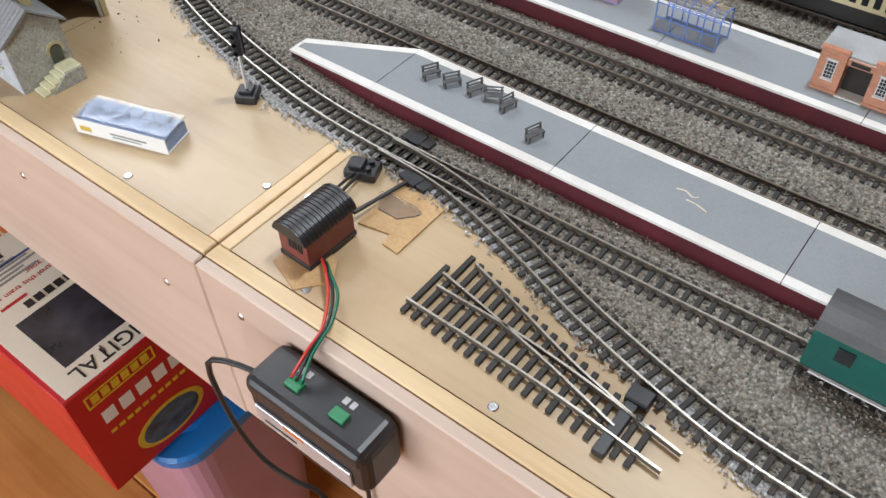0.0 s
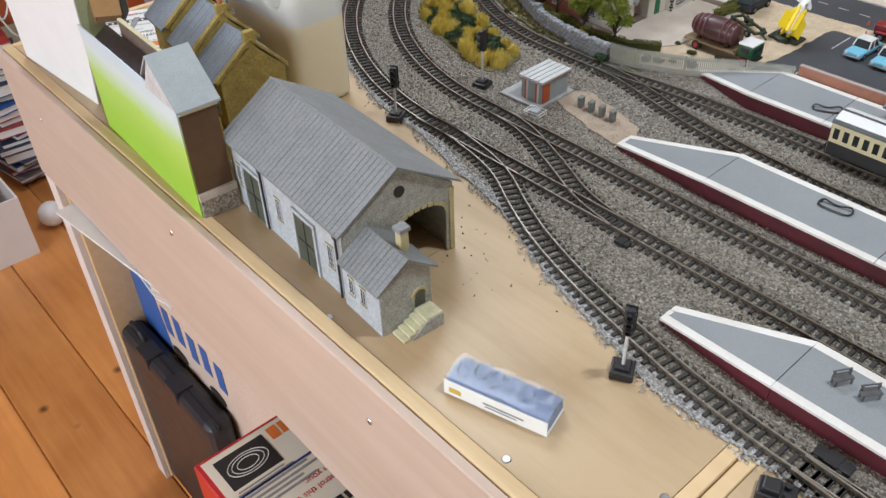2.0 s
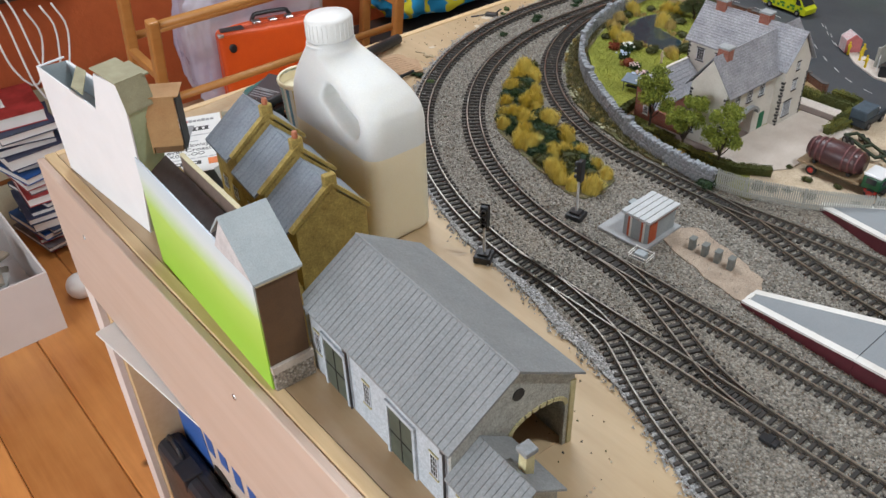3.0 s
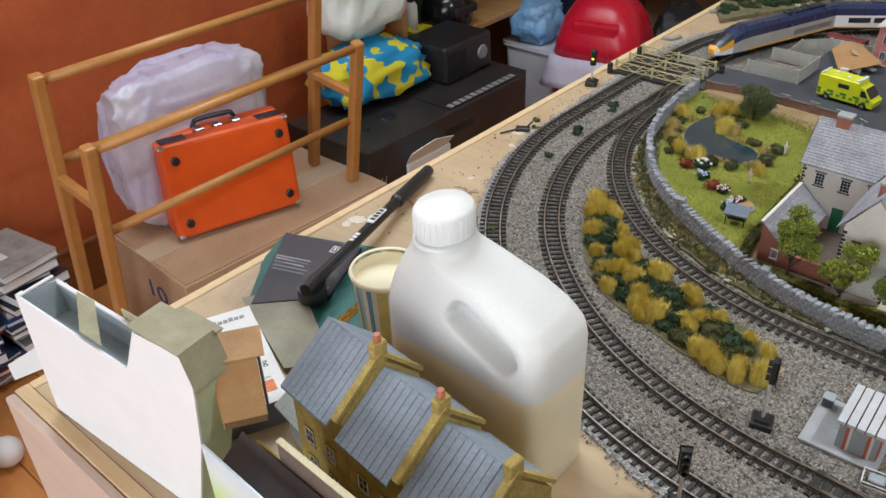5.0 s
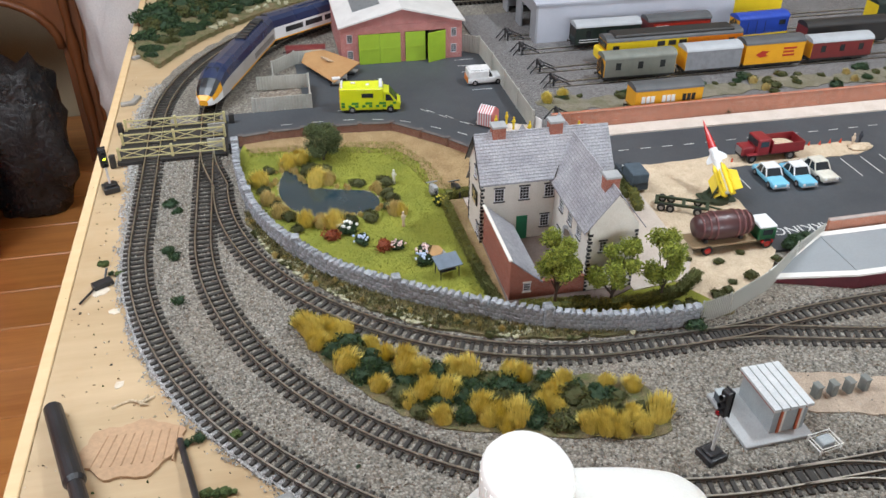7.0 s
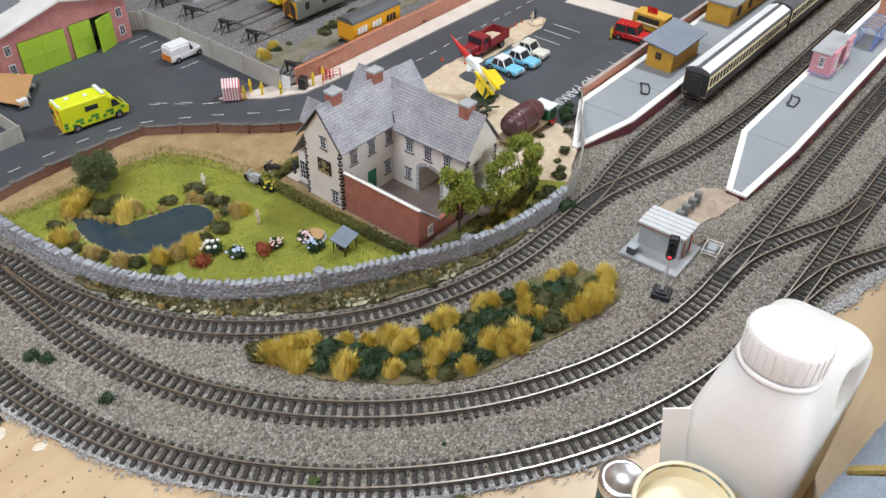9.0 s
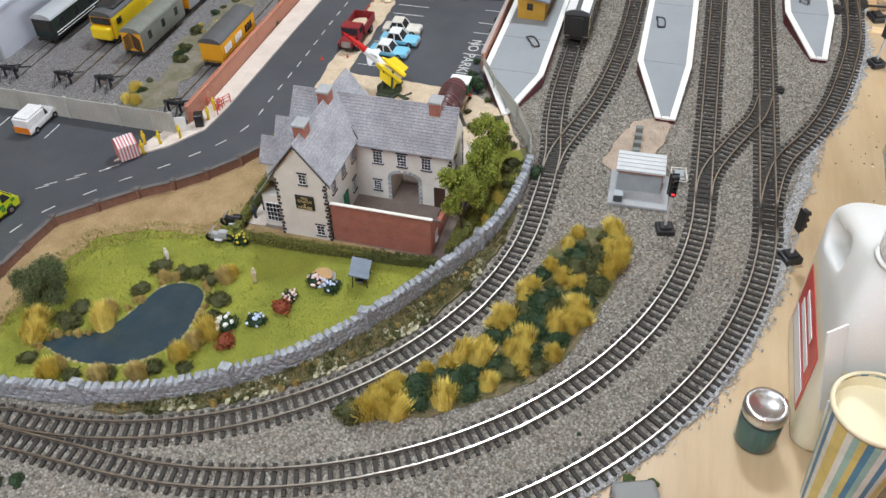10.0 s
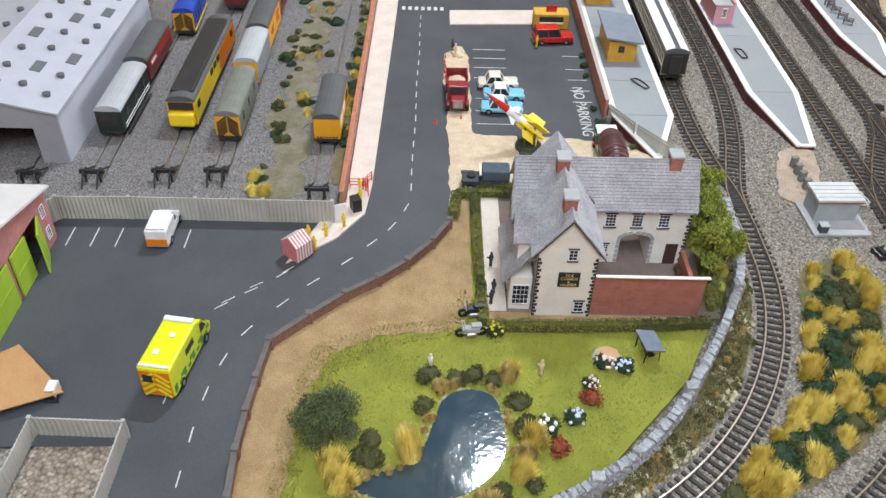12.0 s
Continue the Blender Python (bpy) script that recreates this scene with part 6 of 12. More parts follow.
part("side_wall", Shape().extrude([(0.2020, 0.0), (0.2035, 0.0), (0.2455, 0.105), (0.2630, 0.168), (0.2615, 0.168), (0.2440, 0.105)], 'y', 0.0018, 0.0280), paint("pale green card", (0.46, 0.52, 0.32), (0.40, 0.45, 0.27), 0.7, scale=40), arcade, "pale green card side", at=lean)
part("far_wall", Shape().extrude([(0.1780, 0.0), (0.2000, 0.0), (0.2420, 0.105), (0.2590, 0.195), (0.2120, 0.193), (0.1790, 0.140)], 'y', 0.0265, 0.0278), OLIVE_CARD, arcade, at=lean)
tower = thing("card_tower", "small tan card tower standing on the card roof", "card building", (-1.134, 0.2100, 0.1145), 57)
tower.scale = (1.0, 1.0, 0.72)
part("front", Shape().box((0.0, -0.0015, 0.010), (0.028, 0.0, 0.080)), KRAFT, tower, "plain tan card front")
part("base", Shape().box((0.001, 0.0002, 0.0), (0.027, 0.0240, 0.0098)), paint("brown kraft card", (0.20, 0.105, 0.042), (0.16, 0.085, 0.035), 0.7, scale=50), tower)
part("side", Shape().box((0.0282, 0.0, 0.0), (0.0295, 0.026, 0.076)), paint("dark printed card", (0.05, 0.045, 0.04)), tower)
part("side", Shape().box((-0.0015, 0.0, 0.0), (-0.0002, 0.026, 0.076)), KRAFT, tower)
part("lid", Shape().box((-0.003, -0.003, 0.0802), (0.033, 0.028, 0.0815)), KRAFT, tower)

# ---- the pub ----
pub = thing("pub", "white rendered model pub with slate roofs and black quoins", "pub", (0, 0, 0.0068))
W1 = (-1.004, -0.925, 0.8755, 0.9280)
s = Shape()
gable(s, 'x', W1[0], W1[1], W1[2], W1[3], 0.0755, 0.1125)
gable(s, 'x', -0.8764, -0.8660, W1[2], W1[3], 0.0755, 0.1125)
pieces("wall", s, RENDER, pub, "off-white rendered wing")
s = Shape()
arch = [(0.8065, 0)] + [(0.822 - 0.0155 * math.cos(radians(a)), 0.029 + 0.009 * math.sin(radians(a))) for a in range(0, 181, 20)] + [(0.8375, 0)]
s.extrude([(0.772, 0)] + arch + [(0.943, 0), (0.943, 0.073), (0.772, 0.073)], 'x', -0.9250, -0.9225)
s.extrude([(0.772, 0)] + arch + [(0.943, 0), (0.943, 0.073), (0.772, 0.073)], 'x', -0.8790, -0.8765)
for y0, y1 in ((0.772, 0.7745), (0.8040, 0.8065), (0.8375, 0.8400), (0.9405, 0.943)):
    s.box((-0.9224, y0, 0), (-0.8791, y1, 0.073 if y0 < 0.78 or y0 > 0.9 else 0.0392))
s.extrude([(-0.925, 0.073), (-0.8765, 0.073), (-0.90075, 0.1070)], 'y', 0.772, 0.7745).extrude([(-0.925, 0.073), (-0.8765, 0.073), (-0.90075, 0.1070)], 'y', 0.9405, 0.943)
s.box((-0.9224, 0.8401, 0.0384), (-0.8791, 0.9404, 0.0394)).box((-0.9224, 0.7746, 0.0384), (-0.8791, 0.8039, 0.0394)).box((-0.9224, 0.8066, 0.0384), (-0.8791, 0.8374, 0.0394))
pieces("wall", s, RENDER, pub)
arch_trim = Shape()
for (u, w), (u2, w2) in zip(arch, arch[1:]):
    ln = math.hypot(u2 - u, w2 - w)
    k = max(1, int(ln / 0.005))
    for i in range(k):
        f = (i + 0.5) / k
        arch_trim.cbox((-0.9254, u + (u2 - u) * f + (0.0012 if u > 0.822 else -0.0012), w + (w2 - w) * f + (0.0012 if w > 0.028 else 0)), (0.0010, 0.0042, 0.0038), 0, Matrix.Rotation(math.atan2(w2 - w, u2 - u), 3, 'X'))
part("arch_trim", arch_trim, CONCRETE, pub, "grey stone arch surround")
for e, rr, (a, b) in ((0.8690, 0.902, (-1.007, -0.885)), (0.9350, 0.902, (-1.007, -0.885))):
    part("roof_slope", roof_side('x', a, -0.8625, e, 0.0722, rr, 0.1140, 0.0012, 16, True), TILE, pub)
for e in (-0.9315, -0.8700):
    part("roof_slope", roof_side('y', 0.769, 0.946, e, 0.0680, -0.90075, 0.1085, 0.0012, 16, True), TILE, pub)
part("ridge", Shape().rod((-1.007, 0.902, 0.1152), (-0.886, 0.902, 0.1152), 0.0010).rod((-0.90075, 0.769, 0.1095), (-0.90075, 0.946, 0.1095), 0.0010), TILE, pub)
for ya, yb in ((0.8690, 0.9015), (0.9350, 0.9025)):
    part("valley", Shape().rod((-0.9280, ya, 0.0752), (-0.9010, yb - math.copysign(0.004, yb - 0.902), 0.1108), 0.0007, 6), DARK, pub, "dark lead valley between the roofs")
    part("verge", Shape().rod((-1.0074, ya, 0.0710), (-1.0074, yb, 0.1128), 0.0006, 6), QUOIN, pub, "dark gable verge")
part("lean_to_roof", roof_side('x', -1.000, -0.918, 0.958, 0.034, 0.934, 0.068, 0.0012, 9, True), TILE, pub)
part("lean_to", Shape().box((-0.996, 0.9300, 0), (-0.9185, 0.950, 0.040)), RENDER, pub)
for x in (-0.975, -0.940):
    g = part("dormer", Shape().extrude([(x - 0.012, 0.052), (x + 0.012, 0.052), (x + 0.012, 0.076), (x, 0.0955), (x - 0.012, 0.076)], 'y', 0.904, 0.945), RENDER, pub, "small gabled dormer")
    part("dormer_roof", roof_side('y', 0.902, 0.950, x - 0.0145, 0.0735, x, 0.0970, 0.0010), TILE, g)
    part("dormer_roof", roof_side('y', 0.902, 0.950, x + 0.0145, 0.0735, x, 0.0970, 0.0010), TILE, g)
BRICK_PUB = brick_mat("soft red brick", (0.33, 0.105, 0.068), (0.36, 0.22, 0.18))
for x, y, z in ((-0.981, 0.9030, 0.1015), (-0.920, 0.9030, 0.1015), (-0.9010, 0.793, 0.0945)):
    ch = part("chimney", Shape().box((x - 0.0068, y - 0.0056, z), (x + 0.0068, y + 0.0056, z + 0.020)), BRICK_PUB, pub, "red brick chimney")
    part("chimney_cap", Shape().rbox((x - 0.0080, y - 0.0068, z + 0.0202), (x + 0.0080, y + 0.0068, z + 0.0232), 0.0006, 0, 1), CONCRETE, ch)
for y in (0.798, 0.824, 0.850):
    window(pub, wall_at(-0.9252, y, 0.0470, 180), 0.0100, 0.0145, (2, 3), sill=QUOIN)
window(pub, wall_at(-0.9252, 0.852, 0.0120, 180), 0.0080, 0.0120, (2, 3), sill=QUOIN)
window(pub, wall_at(-0.9962, 0.940, 0.0080, 180), 0.0150, 0.0230, (3, 3))
window(pub, wall_at(-1.0042, 0.898, 0.069, 180), 0.0075, 0.0115, (1, 2), sill=QUOIN)
window(pub, wall_at(-1.0042, 0.886, 0.007, 180), 0.0085, 0.0120, (1, 2), sill=QUOIN)
for x in (-0.985, -0.958, -0.931):
    window(pub, wall_at(x, 0.8753, 0.050, -90), 0.0098, 0.0145, (2, 3), sill=QUOIN)
window(pub, wall_at(-0.986, 0.8753, 0.014, -90), 0.0092, 0.0140, (2, 3), sill=QUOIN)
window(pub, wall_at(-0.934, 0.8753, 0.014, -90), 0.0092, 0.0140, (2, 3), sill=QUOIN)
window(pub, wall_at(-0.9110, 0.7718, 0.046, -90), 0.0065, 0.011, (1, 2), sill=QUOIN)
window(pub, wall_at(-0.9165, 0.7718, 0.012, -90), 0.0065, 0.010, (1, 2), sill=QUOIN)
for y in (0.795, 0.820, 0.845):
    window(pub, wall_at(-0.8763, y, 0.049, 0), 0.0098, 0.0145, (2, 3), sill=QUOIN)
window(pub, wall_at(-0.8658, 0.900, 0.068, 0), 0.005, 0.009, (1, 2), sill=QUOIN)
window(pub, wall_at(-0.8658, 0.900, 0.042, 0), 0.008, 0.012, (2, 3), sill=QUOIN)
window(pub, wall_at(-0.8658, 0.893, 0.010, 0), 0.016, 0.018, (4, 3), sill=QUOIN)
part("green_door", Shape().box((-0.8766, 0.852, 0.0005), (-0.8756, 0.862, 0.022)), paint("bright green door", (0.015, 0.16, 0.075)), pub, "green panelled door")
part("arch_hood", Shape().extrude([(0.822 + 0.020 * math.cos(radians(a)), 0.029 + 0.013 * math.sin(radians(a))) for a in range(0, 181, 20)] + [(0.822 + 0.0165 * math.cos(radians(a)), 0.029 + 0.0095 * math.sin(radians(a))) for a in range(180, -1, -20)], 'x', -0.8764, -0.8710), CONCRETE, pub, "grey stone arch hood")
for x, y in ((-0.8660, 0.8755), (-0.8660, 0.9280)):
    for i in range(14):
        k = 0.0034 if i % 2 else 0.0020
        part("quoin", Shape().box((x - k, min(y - (0.0005 if y < 0.9 else k), y + 1), i * 0.0042 + 0.0004), (x + 0.0005, y + (k if y < 0.9 else 0.0005), i * 0.0042 + 0.0032)), QUOIN, pub)
for x in (-0.975, -0.945):
    window(pub, wall_at(x, 0.9502, 0.010, 90), 0.008, 0.012, (2, 3), sill=QUOIN)
part("green_door", Shape().box((-0.965, 0.8743, 0.0005), (-0.953, 0.8753, 0.029)), paint("bright green door", (0.015, 0.16, 0.075)), pub, "green panelled door")
part("brown_door", Shape().box((-0.9260, 0.7785, 0.0005), (-0.9252, 0.7905, 0.026)), paint("brown door", (0.06, 0.03, 0.022)), pub)
for x, y, hh in ((W1[0], W1[2], 0.0715), (W1[0], W1[3], 0.0715), (-0.925, 0.772, 0.071), (-0.8765, 0.772, 0.071), (-0.8765, 0.943, 0.071)):
    for i in range(int(hh / 0.0042)):
        k = 0.0034 if i % 2 else 0.0020
        dx, dy = (1 if x < -0.9 else -1), (1 if y in (W1[2], 0.772) else -1)
        part("quoin", Shape().box((min(x - dx * 0.0005, x + dx * k), min(y - dy * 0.0005, y + dy * k), i * 0.0042 + 0.0004), (max(x - dx * 0.0005, x + dx * k), max(y - dy * 0.0005, y + dy * k), i * 0.0042 + 0.0032)), QUOIN, pub)
sign = part("sign", Shape().rbox((-1.0058, 0.8890, 0.038), (-1.0044, 0.9085, 0.055), 0.0004, 0, 1), paint("black sign board", (0.02, 0.02, 0.018)), pub, "black board with gold lettering")
GOLD_LETTER = paint("gold lettering", (0.62, 0.50, 0.22))
for i, word in enumerate(("THE", "COACH", "&", "HORSES")):
    cu = bpy.data.curves.new("word", 'FONT')
    cu.body, cu.size, cu.extrude, cu.align_x = word, 0.0042, 0.0001, 'CENTER'
    tmp = new("word", cu)
    me = bpy.data.meshes.new_from_object(tmp)
    bpy.data.objects.remove(tmp)
    me.materials.append(GOLD_LETTER)
    part("lettering", me, None, sign, at=pose(-1.0060, 0.8988, 0.0505 - i * 0.0037, 90, 0, -90))
part("yard_wall", Shape().box((-1.001, 0.7746, 0), (-0.9985, 0.8742, 0.0460)), BRICK_PUB, pub, "soft red brick yard wall")
part("yard_wall", Shape().extrude([(-1.001, 0), (-0.9715, 0), (-0.9715, 0.0200), (-1.001, 0.0460)], 'y', 0.772, 0.7745), BRICK_PUB, pub)
part("yard_wall", Shape().box((-0.9740, 0.7746, 0), (-0.9715, 0.8742, 0.0195)), BRICK_PUB, pub)
part("low_wall", Shape().box((-0.9713, 0.772, 0), (-0.9255, 0.7745, 0.0180)), BRICK_PUB, pub)
part("shed_roof", roof_side('y', 0.7695, 0.8738, -0.9685, 0.0180, -1.0010, 0.0472, 0.0010, 8, True), TILE, pub, "slate roof of the brick outhouse")
part("wall_coping", Shape().rbox((-1.0035, 0.7695, 0.0474), (-1.0000, 0.8738, 0.0492), 0.0004, 0, 1), RENDER, pub)
part("wall_coping", Shape().rbox((-0.9680, 0.7710, 0.0181), (-0.9255, 0.7755, 0.0195), 0.0004, 0, 1), BRICK_PUB, pub)
window(pub, wall_at(-0.984, 0.7718, 0.010, -90), 0.0065, 0.009, (2, 2), sill=RENDER)
part("green_door", Shape().box((-0.9714, 0.800, 0.0005), (-0.9706, 0.810, 0.0175)), MATS["bright green door"], pub)
for i in range(2):
    part("yard_barrel", Shape().lathe([(0.0026, 0), (0.0034, 0.003), (0.0034, 0.005), (0.0026, 0.008)], 12, (-0.945 + 0.008 * i, 0.778, 0.0005)), paint("dark oak barrel", (0.09, 0.05, 0.03)), pub)

# ---- brick engine shed and grey depot ----
LIME_DOOR = paint("lime green doors", (0.30, 0.46, 0.03), (0.26, 0.40, 0.025), 0.5, scale=40)
PINK_BRICK = brick_mat("pink-red brick", (0.42, 0.15, 0.14), (0.45, 0.28, 0.26))
es = thing("engine_shed", "pink-red brick model engine shed with lime green doors", "engine shed", (-1.092 * (1 - 0.895), 0, 0.005))
es.scale = (0.895, 1, 1)
s = Shape().box((-1.092, 1.408, 0), (-1.062, 1.411, 0.060)).box((-0.908, 1.408, 0), (-0.878, 1.411, 0.060)).box((-0.988, 1.408, 0), (-0.980, 1.411, 0.060)).box((-1.0618, 1.408, 0.048), (-0.9882, 1.411, 0.060)).box((-0.9798, 1.408, 0.048), (-0.9082, 1.411, 0.060))
s.box((-1.092, 1.4112, 0), (-1.089, 1.60, 0.060)).box((-0.881, 1.4112, 0), (-0.878, 1.60, 0.060)).box((-1.0888, 1.597, 0), (-0.8812, 1.60, 0.060))
pieces("wall", s, PINK_BRICK, es)
ROOF_WHITE = paint("pale roof card", (0.62, 0.61, 0.60), (0.54, 0.53, 0.52), 0.6, scale=30)
part("roof", roof_side('y', 1.402, 1.604, -1.096, 0.060, -0.985, 0.085, 0.002), ROOF_WHITE, es, "pale grey pitched roof")
part("roof", roof_side('y', 1.402, 1.604, -0.874, 0.060, -0.985, 0.085, 0.002), ROOF_WHITE, es)
part("gable", Shape().extrude([(-1.092, 0.0602), (-0.878, 0.0602), (-0.985, 0.084)], 'y', 1.408, 1.4105), PINK_BRICK, es)
part("rooflight", Shape().cbox((-1.04, 1.50, 0.0752), (0.05, 0.10, 0.0012), 0, Matrix.Rotation(radians(-12.7), 3, 'Y')), paint("dark rooflight", (0.16, 0.18, 0.2), rough=0.3), es)
for x0, x1, swing in ((-1.0615, -1.0252, 0), (-1.0248, -0.9885, 0), (-0.9795, -0.9442, 0), (-0.9085, -0.9438, 20)):
    w = x1 - x0
    d = part("door", Shape().box((min(0, w), -0.0010, 0.0005), (max(0, w), 0.0010, 0.0475)), LIME_DOOR, es, "lime green door leaf", at=Matrix.Translation((x0, 1.4065, 0)) @ Matrix.Rotation(radians(swing), 4, 'Z'))
    part("door_rail", Shape().box((min(0, w) + 0.002, -0.0016, 0.022), (max(0, w) - 0.002, -0.0011, 0.0255)), LIME_DOOR, d)
# dark floor sheet paints the shade inside the engine shed
part("dark_inside", Shape().box((-1.06, 1.4125, 0.0005), (-0.91, 1.5950, 0.0015)), DARK, es)
for x in (-1.077, -0.893):
    for z in (0.010, 0.036):
        window(es, wall_at(x, 1.4079, z, -90), 0.009, 0.013, (1, 3))
dep = thing("grey_depot", "pale lilac-grey model train depot with roof vents", "depot", (0, 0, 0.0034))
DEP = paint("pale lilac plastic", (0.42, 0.44, 0.50), (0.37, 0.39, 0.45), 0.45, scale=20)
DEP_FRONT = paint("grey depot front", (0.30, 0.31, 0.33), (0.26, 0.27, 0.29), 0.5, scale=30)
DY0, DY1, DX0, DX1 = 1.440, 1.640, -0.765, -0.415
s = Shape().box((DX0, DY0, 0), (DX1, DY0 + 0.003, 0.066)).box((DX0, DY1 - 0.003, 0), (DX1, DY1, 0.066))
pieces("side_wall", s, DEP, dep)
s = Shape().extrude([(DY0, 0), (DY0 + 0.030, 0), (DY0 + 0.030, 0.048), (DY0 + 0.085, 0.048), (DY0 + 0.085, 0), (DY0 + 0.115, 0), (DY0 + 0.115, 0.048), (DY0 + 0.170, 0.048), (DY0 + 0.170, 0), (DY1, 0), (DY1, 0.066), ((DY0 + DY1) / 2, 0.088), (DY0, 0.066)], 'x', DX0 - 0.0035, DX0 - 0.0002)
part("front", s, DEP_FRONT, dep, "grey front with two dark openings")
# dark floor sheet paints the shade inside the depot
part("inside", Shape().box((DX0 + 0.002, DY0 + 0.004, 0.0005), (DX1, DY1 - 0.004, 0.002)), DARK, dep)
for e in (DY0 - 0.003, DY1 + 0.003):
    part("roof", roof_side('x', DX0 - 0.006, DX1 + 0.003, e, 0.066, (DY0 + DY1) / 2, 0.089, 0.002), DEP, dep, "pale lilac roof")
for i in range(8):
    for j, y in enumerate((1.458, 1.487, 1.516, 1.556)):
        x = DX0 + 0.025 + i * 0.044 + 0.012 * (j % 2)
        z = 0.0685 + 0.022 * (1 - abs(y - 1.54) / 0.1)
        if (i + j) % 3 == 2 and j < 3:
            part("roof_panel", Shape().cbox((x, y, z + 0.001), (0.024, 0.012, 0.002), 0, Matrix.Rotation(radians(12), 3, 'X')), paint("dark roof panel", (0.12, 0.13, 0.15)), dep)
        else:
            part("vent", Shape().lathe([(0.004, -0.002), (0.004, 0.0035), (0.0046, 0.0035), (0.0046, 0.005), (0.002, 0.0058)], 12, (x, y, z)), paint("dark vent", (0.10, 0.105, 0.12)), dep)

# ---- relay hut and platform buildings ----
HUT_GREY = paint("grey ribbed hut", (0.33, 0.37, 0.385), (0.28, 0.31, 0.33), 0.55, scale=60)
hut = thing("relay_hut", "grey model trackside hut with ribbed roof and red door", "hut", (-0.8315, 0.584, 0.0023), 2)
part("base", Shape().rbox((-0.039, -0.030, 0), (0.021, 0.033, 0.0035), 0.0006, 0, 1), CONCRETE, hut, "grey concrete base slab")
part("body", Shape().box((-0.0135, -0.0205, 0.0036), (0.0165, 0.0255, 0.0285)), HUT_GREY, hut)
s = Shape()
for i in range(5):
    x = -0.0160 + i * 0.0072
    s.box((x, -0.0230, 0.0287), (x + 0.0060, 0.0280, 0.0318))
s.box((-0.0160, -0.0225, 0.0281), (0.0188, 0.0275, 0.0294), 1)
pieces("roof_panel", s, [paint("pale ribbed roof", (0.55, 0.57, 0.58), (0.47, 0.49, 0.50), 0.5, scale=60), paint("red roof seams", (0.30, 0.10, 0.07))], hut, "pale ribbed roof with reddish seams")
part("door", Shape().box((0.0166, -0.0190, 0.004), (0.0175, -0.0070, 0.025)), paint("orange-red door", (0.48, 0.10, 0.035)), hut, "orange-red door")
pieces("red_stripe", Shape().box((-0.0080, -0.0216, 0.0036), (-0.0058, -0.0206, 0.0283)).box((0.0080, -0.0216, 0.0036), (0.0102, -0.0206, 0.0283)), MATS["orange-red door"], hut)
pieces("white_stripe", Shape().box((-0.0056, -0.0214, 0.0036), (-0.0036, -0.0206, 0.0283)).box((0.0104, -0.0214, 0.0036), (0.0124, -0.0206, 0.0283)), PLAT_EDGE, hut)
part("cabinet", Shape().rbox((-0.0365, 0.0180, 0.0036), (-0.0285, 0.0270, 0.0120), 0.0006, 0, 1), paint("dark slate cabinet", (0.06, 0.075, 0.095)), hut)
part("cabinet_lid", Shape().rbox((-0.0372, 0.0174, 0.0121), (-0.0278, 0.0276, 0.0132), 0.0003, 0, 1), HUT_GREY, hut)
tank = thing("small_tank", "small grey tank behind white railings beside the hut", "tank", (-0.806, 0.545, 0.0023), 8)
part("tank", Shape().rbox((-0.006, -0.005, 0.001), (0.006, 0.005, 0.008), 0.0015), HUT_GREY, tank)
r = Shape()
for z in (0.0035, 0.007):
    for a, b in (((-0.010, -0.008), (0.010, -0.008)), ((0.010, -0.008), (0.010, 0.008)), ((0.010, 0.008), (-0.010, 0.008)), ((-0.010, 0.008), (-0.010, -0.008))):
        r.rod((*a, z), (*b, z), 0.0005, 6)
for a in ((-0.010, -0.008), (0.010, -0.008), (0.010, 0.008), (-0.010, 0.008)):
    r.rod((*a, 0), (*a, 0.0078), 0.0006, 6)
part("railing", r, PLAT_EDGE, tank, "white railing")
for i in range(4):
    x = -0.782 + i * 0.0150
    t = solid("cable_post", Shape().rbox((-0.0028, -0.0040, 0), (0.0028, 0.0040, 0.0125), 0.0008, 0, 1).rbox((-0.0032, -0.0044, 0.0125), (0.0032, 0.0044, 0.0137), 0.0004, 0, 1), paint("grey-green post", (0.17, 0.18, 0.17)), "short grey post in the sandy bed", "post", (x, 0.5955, 0.0030), 8, "grey posts")


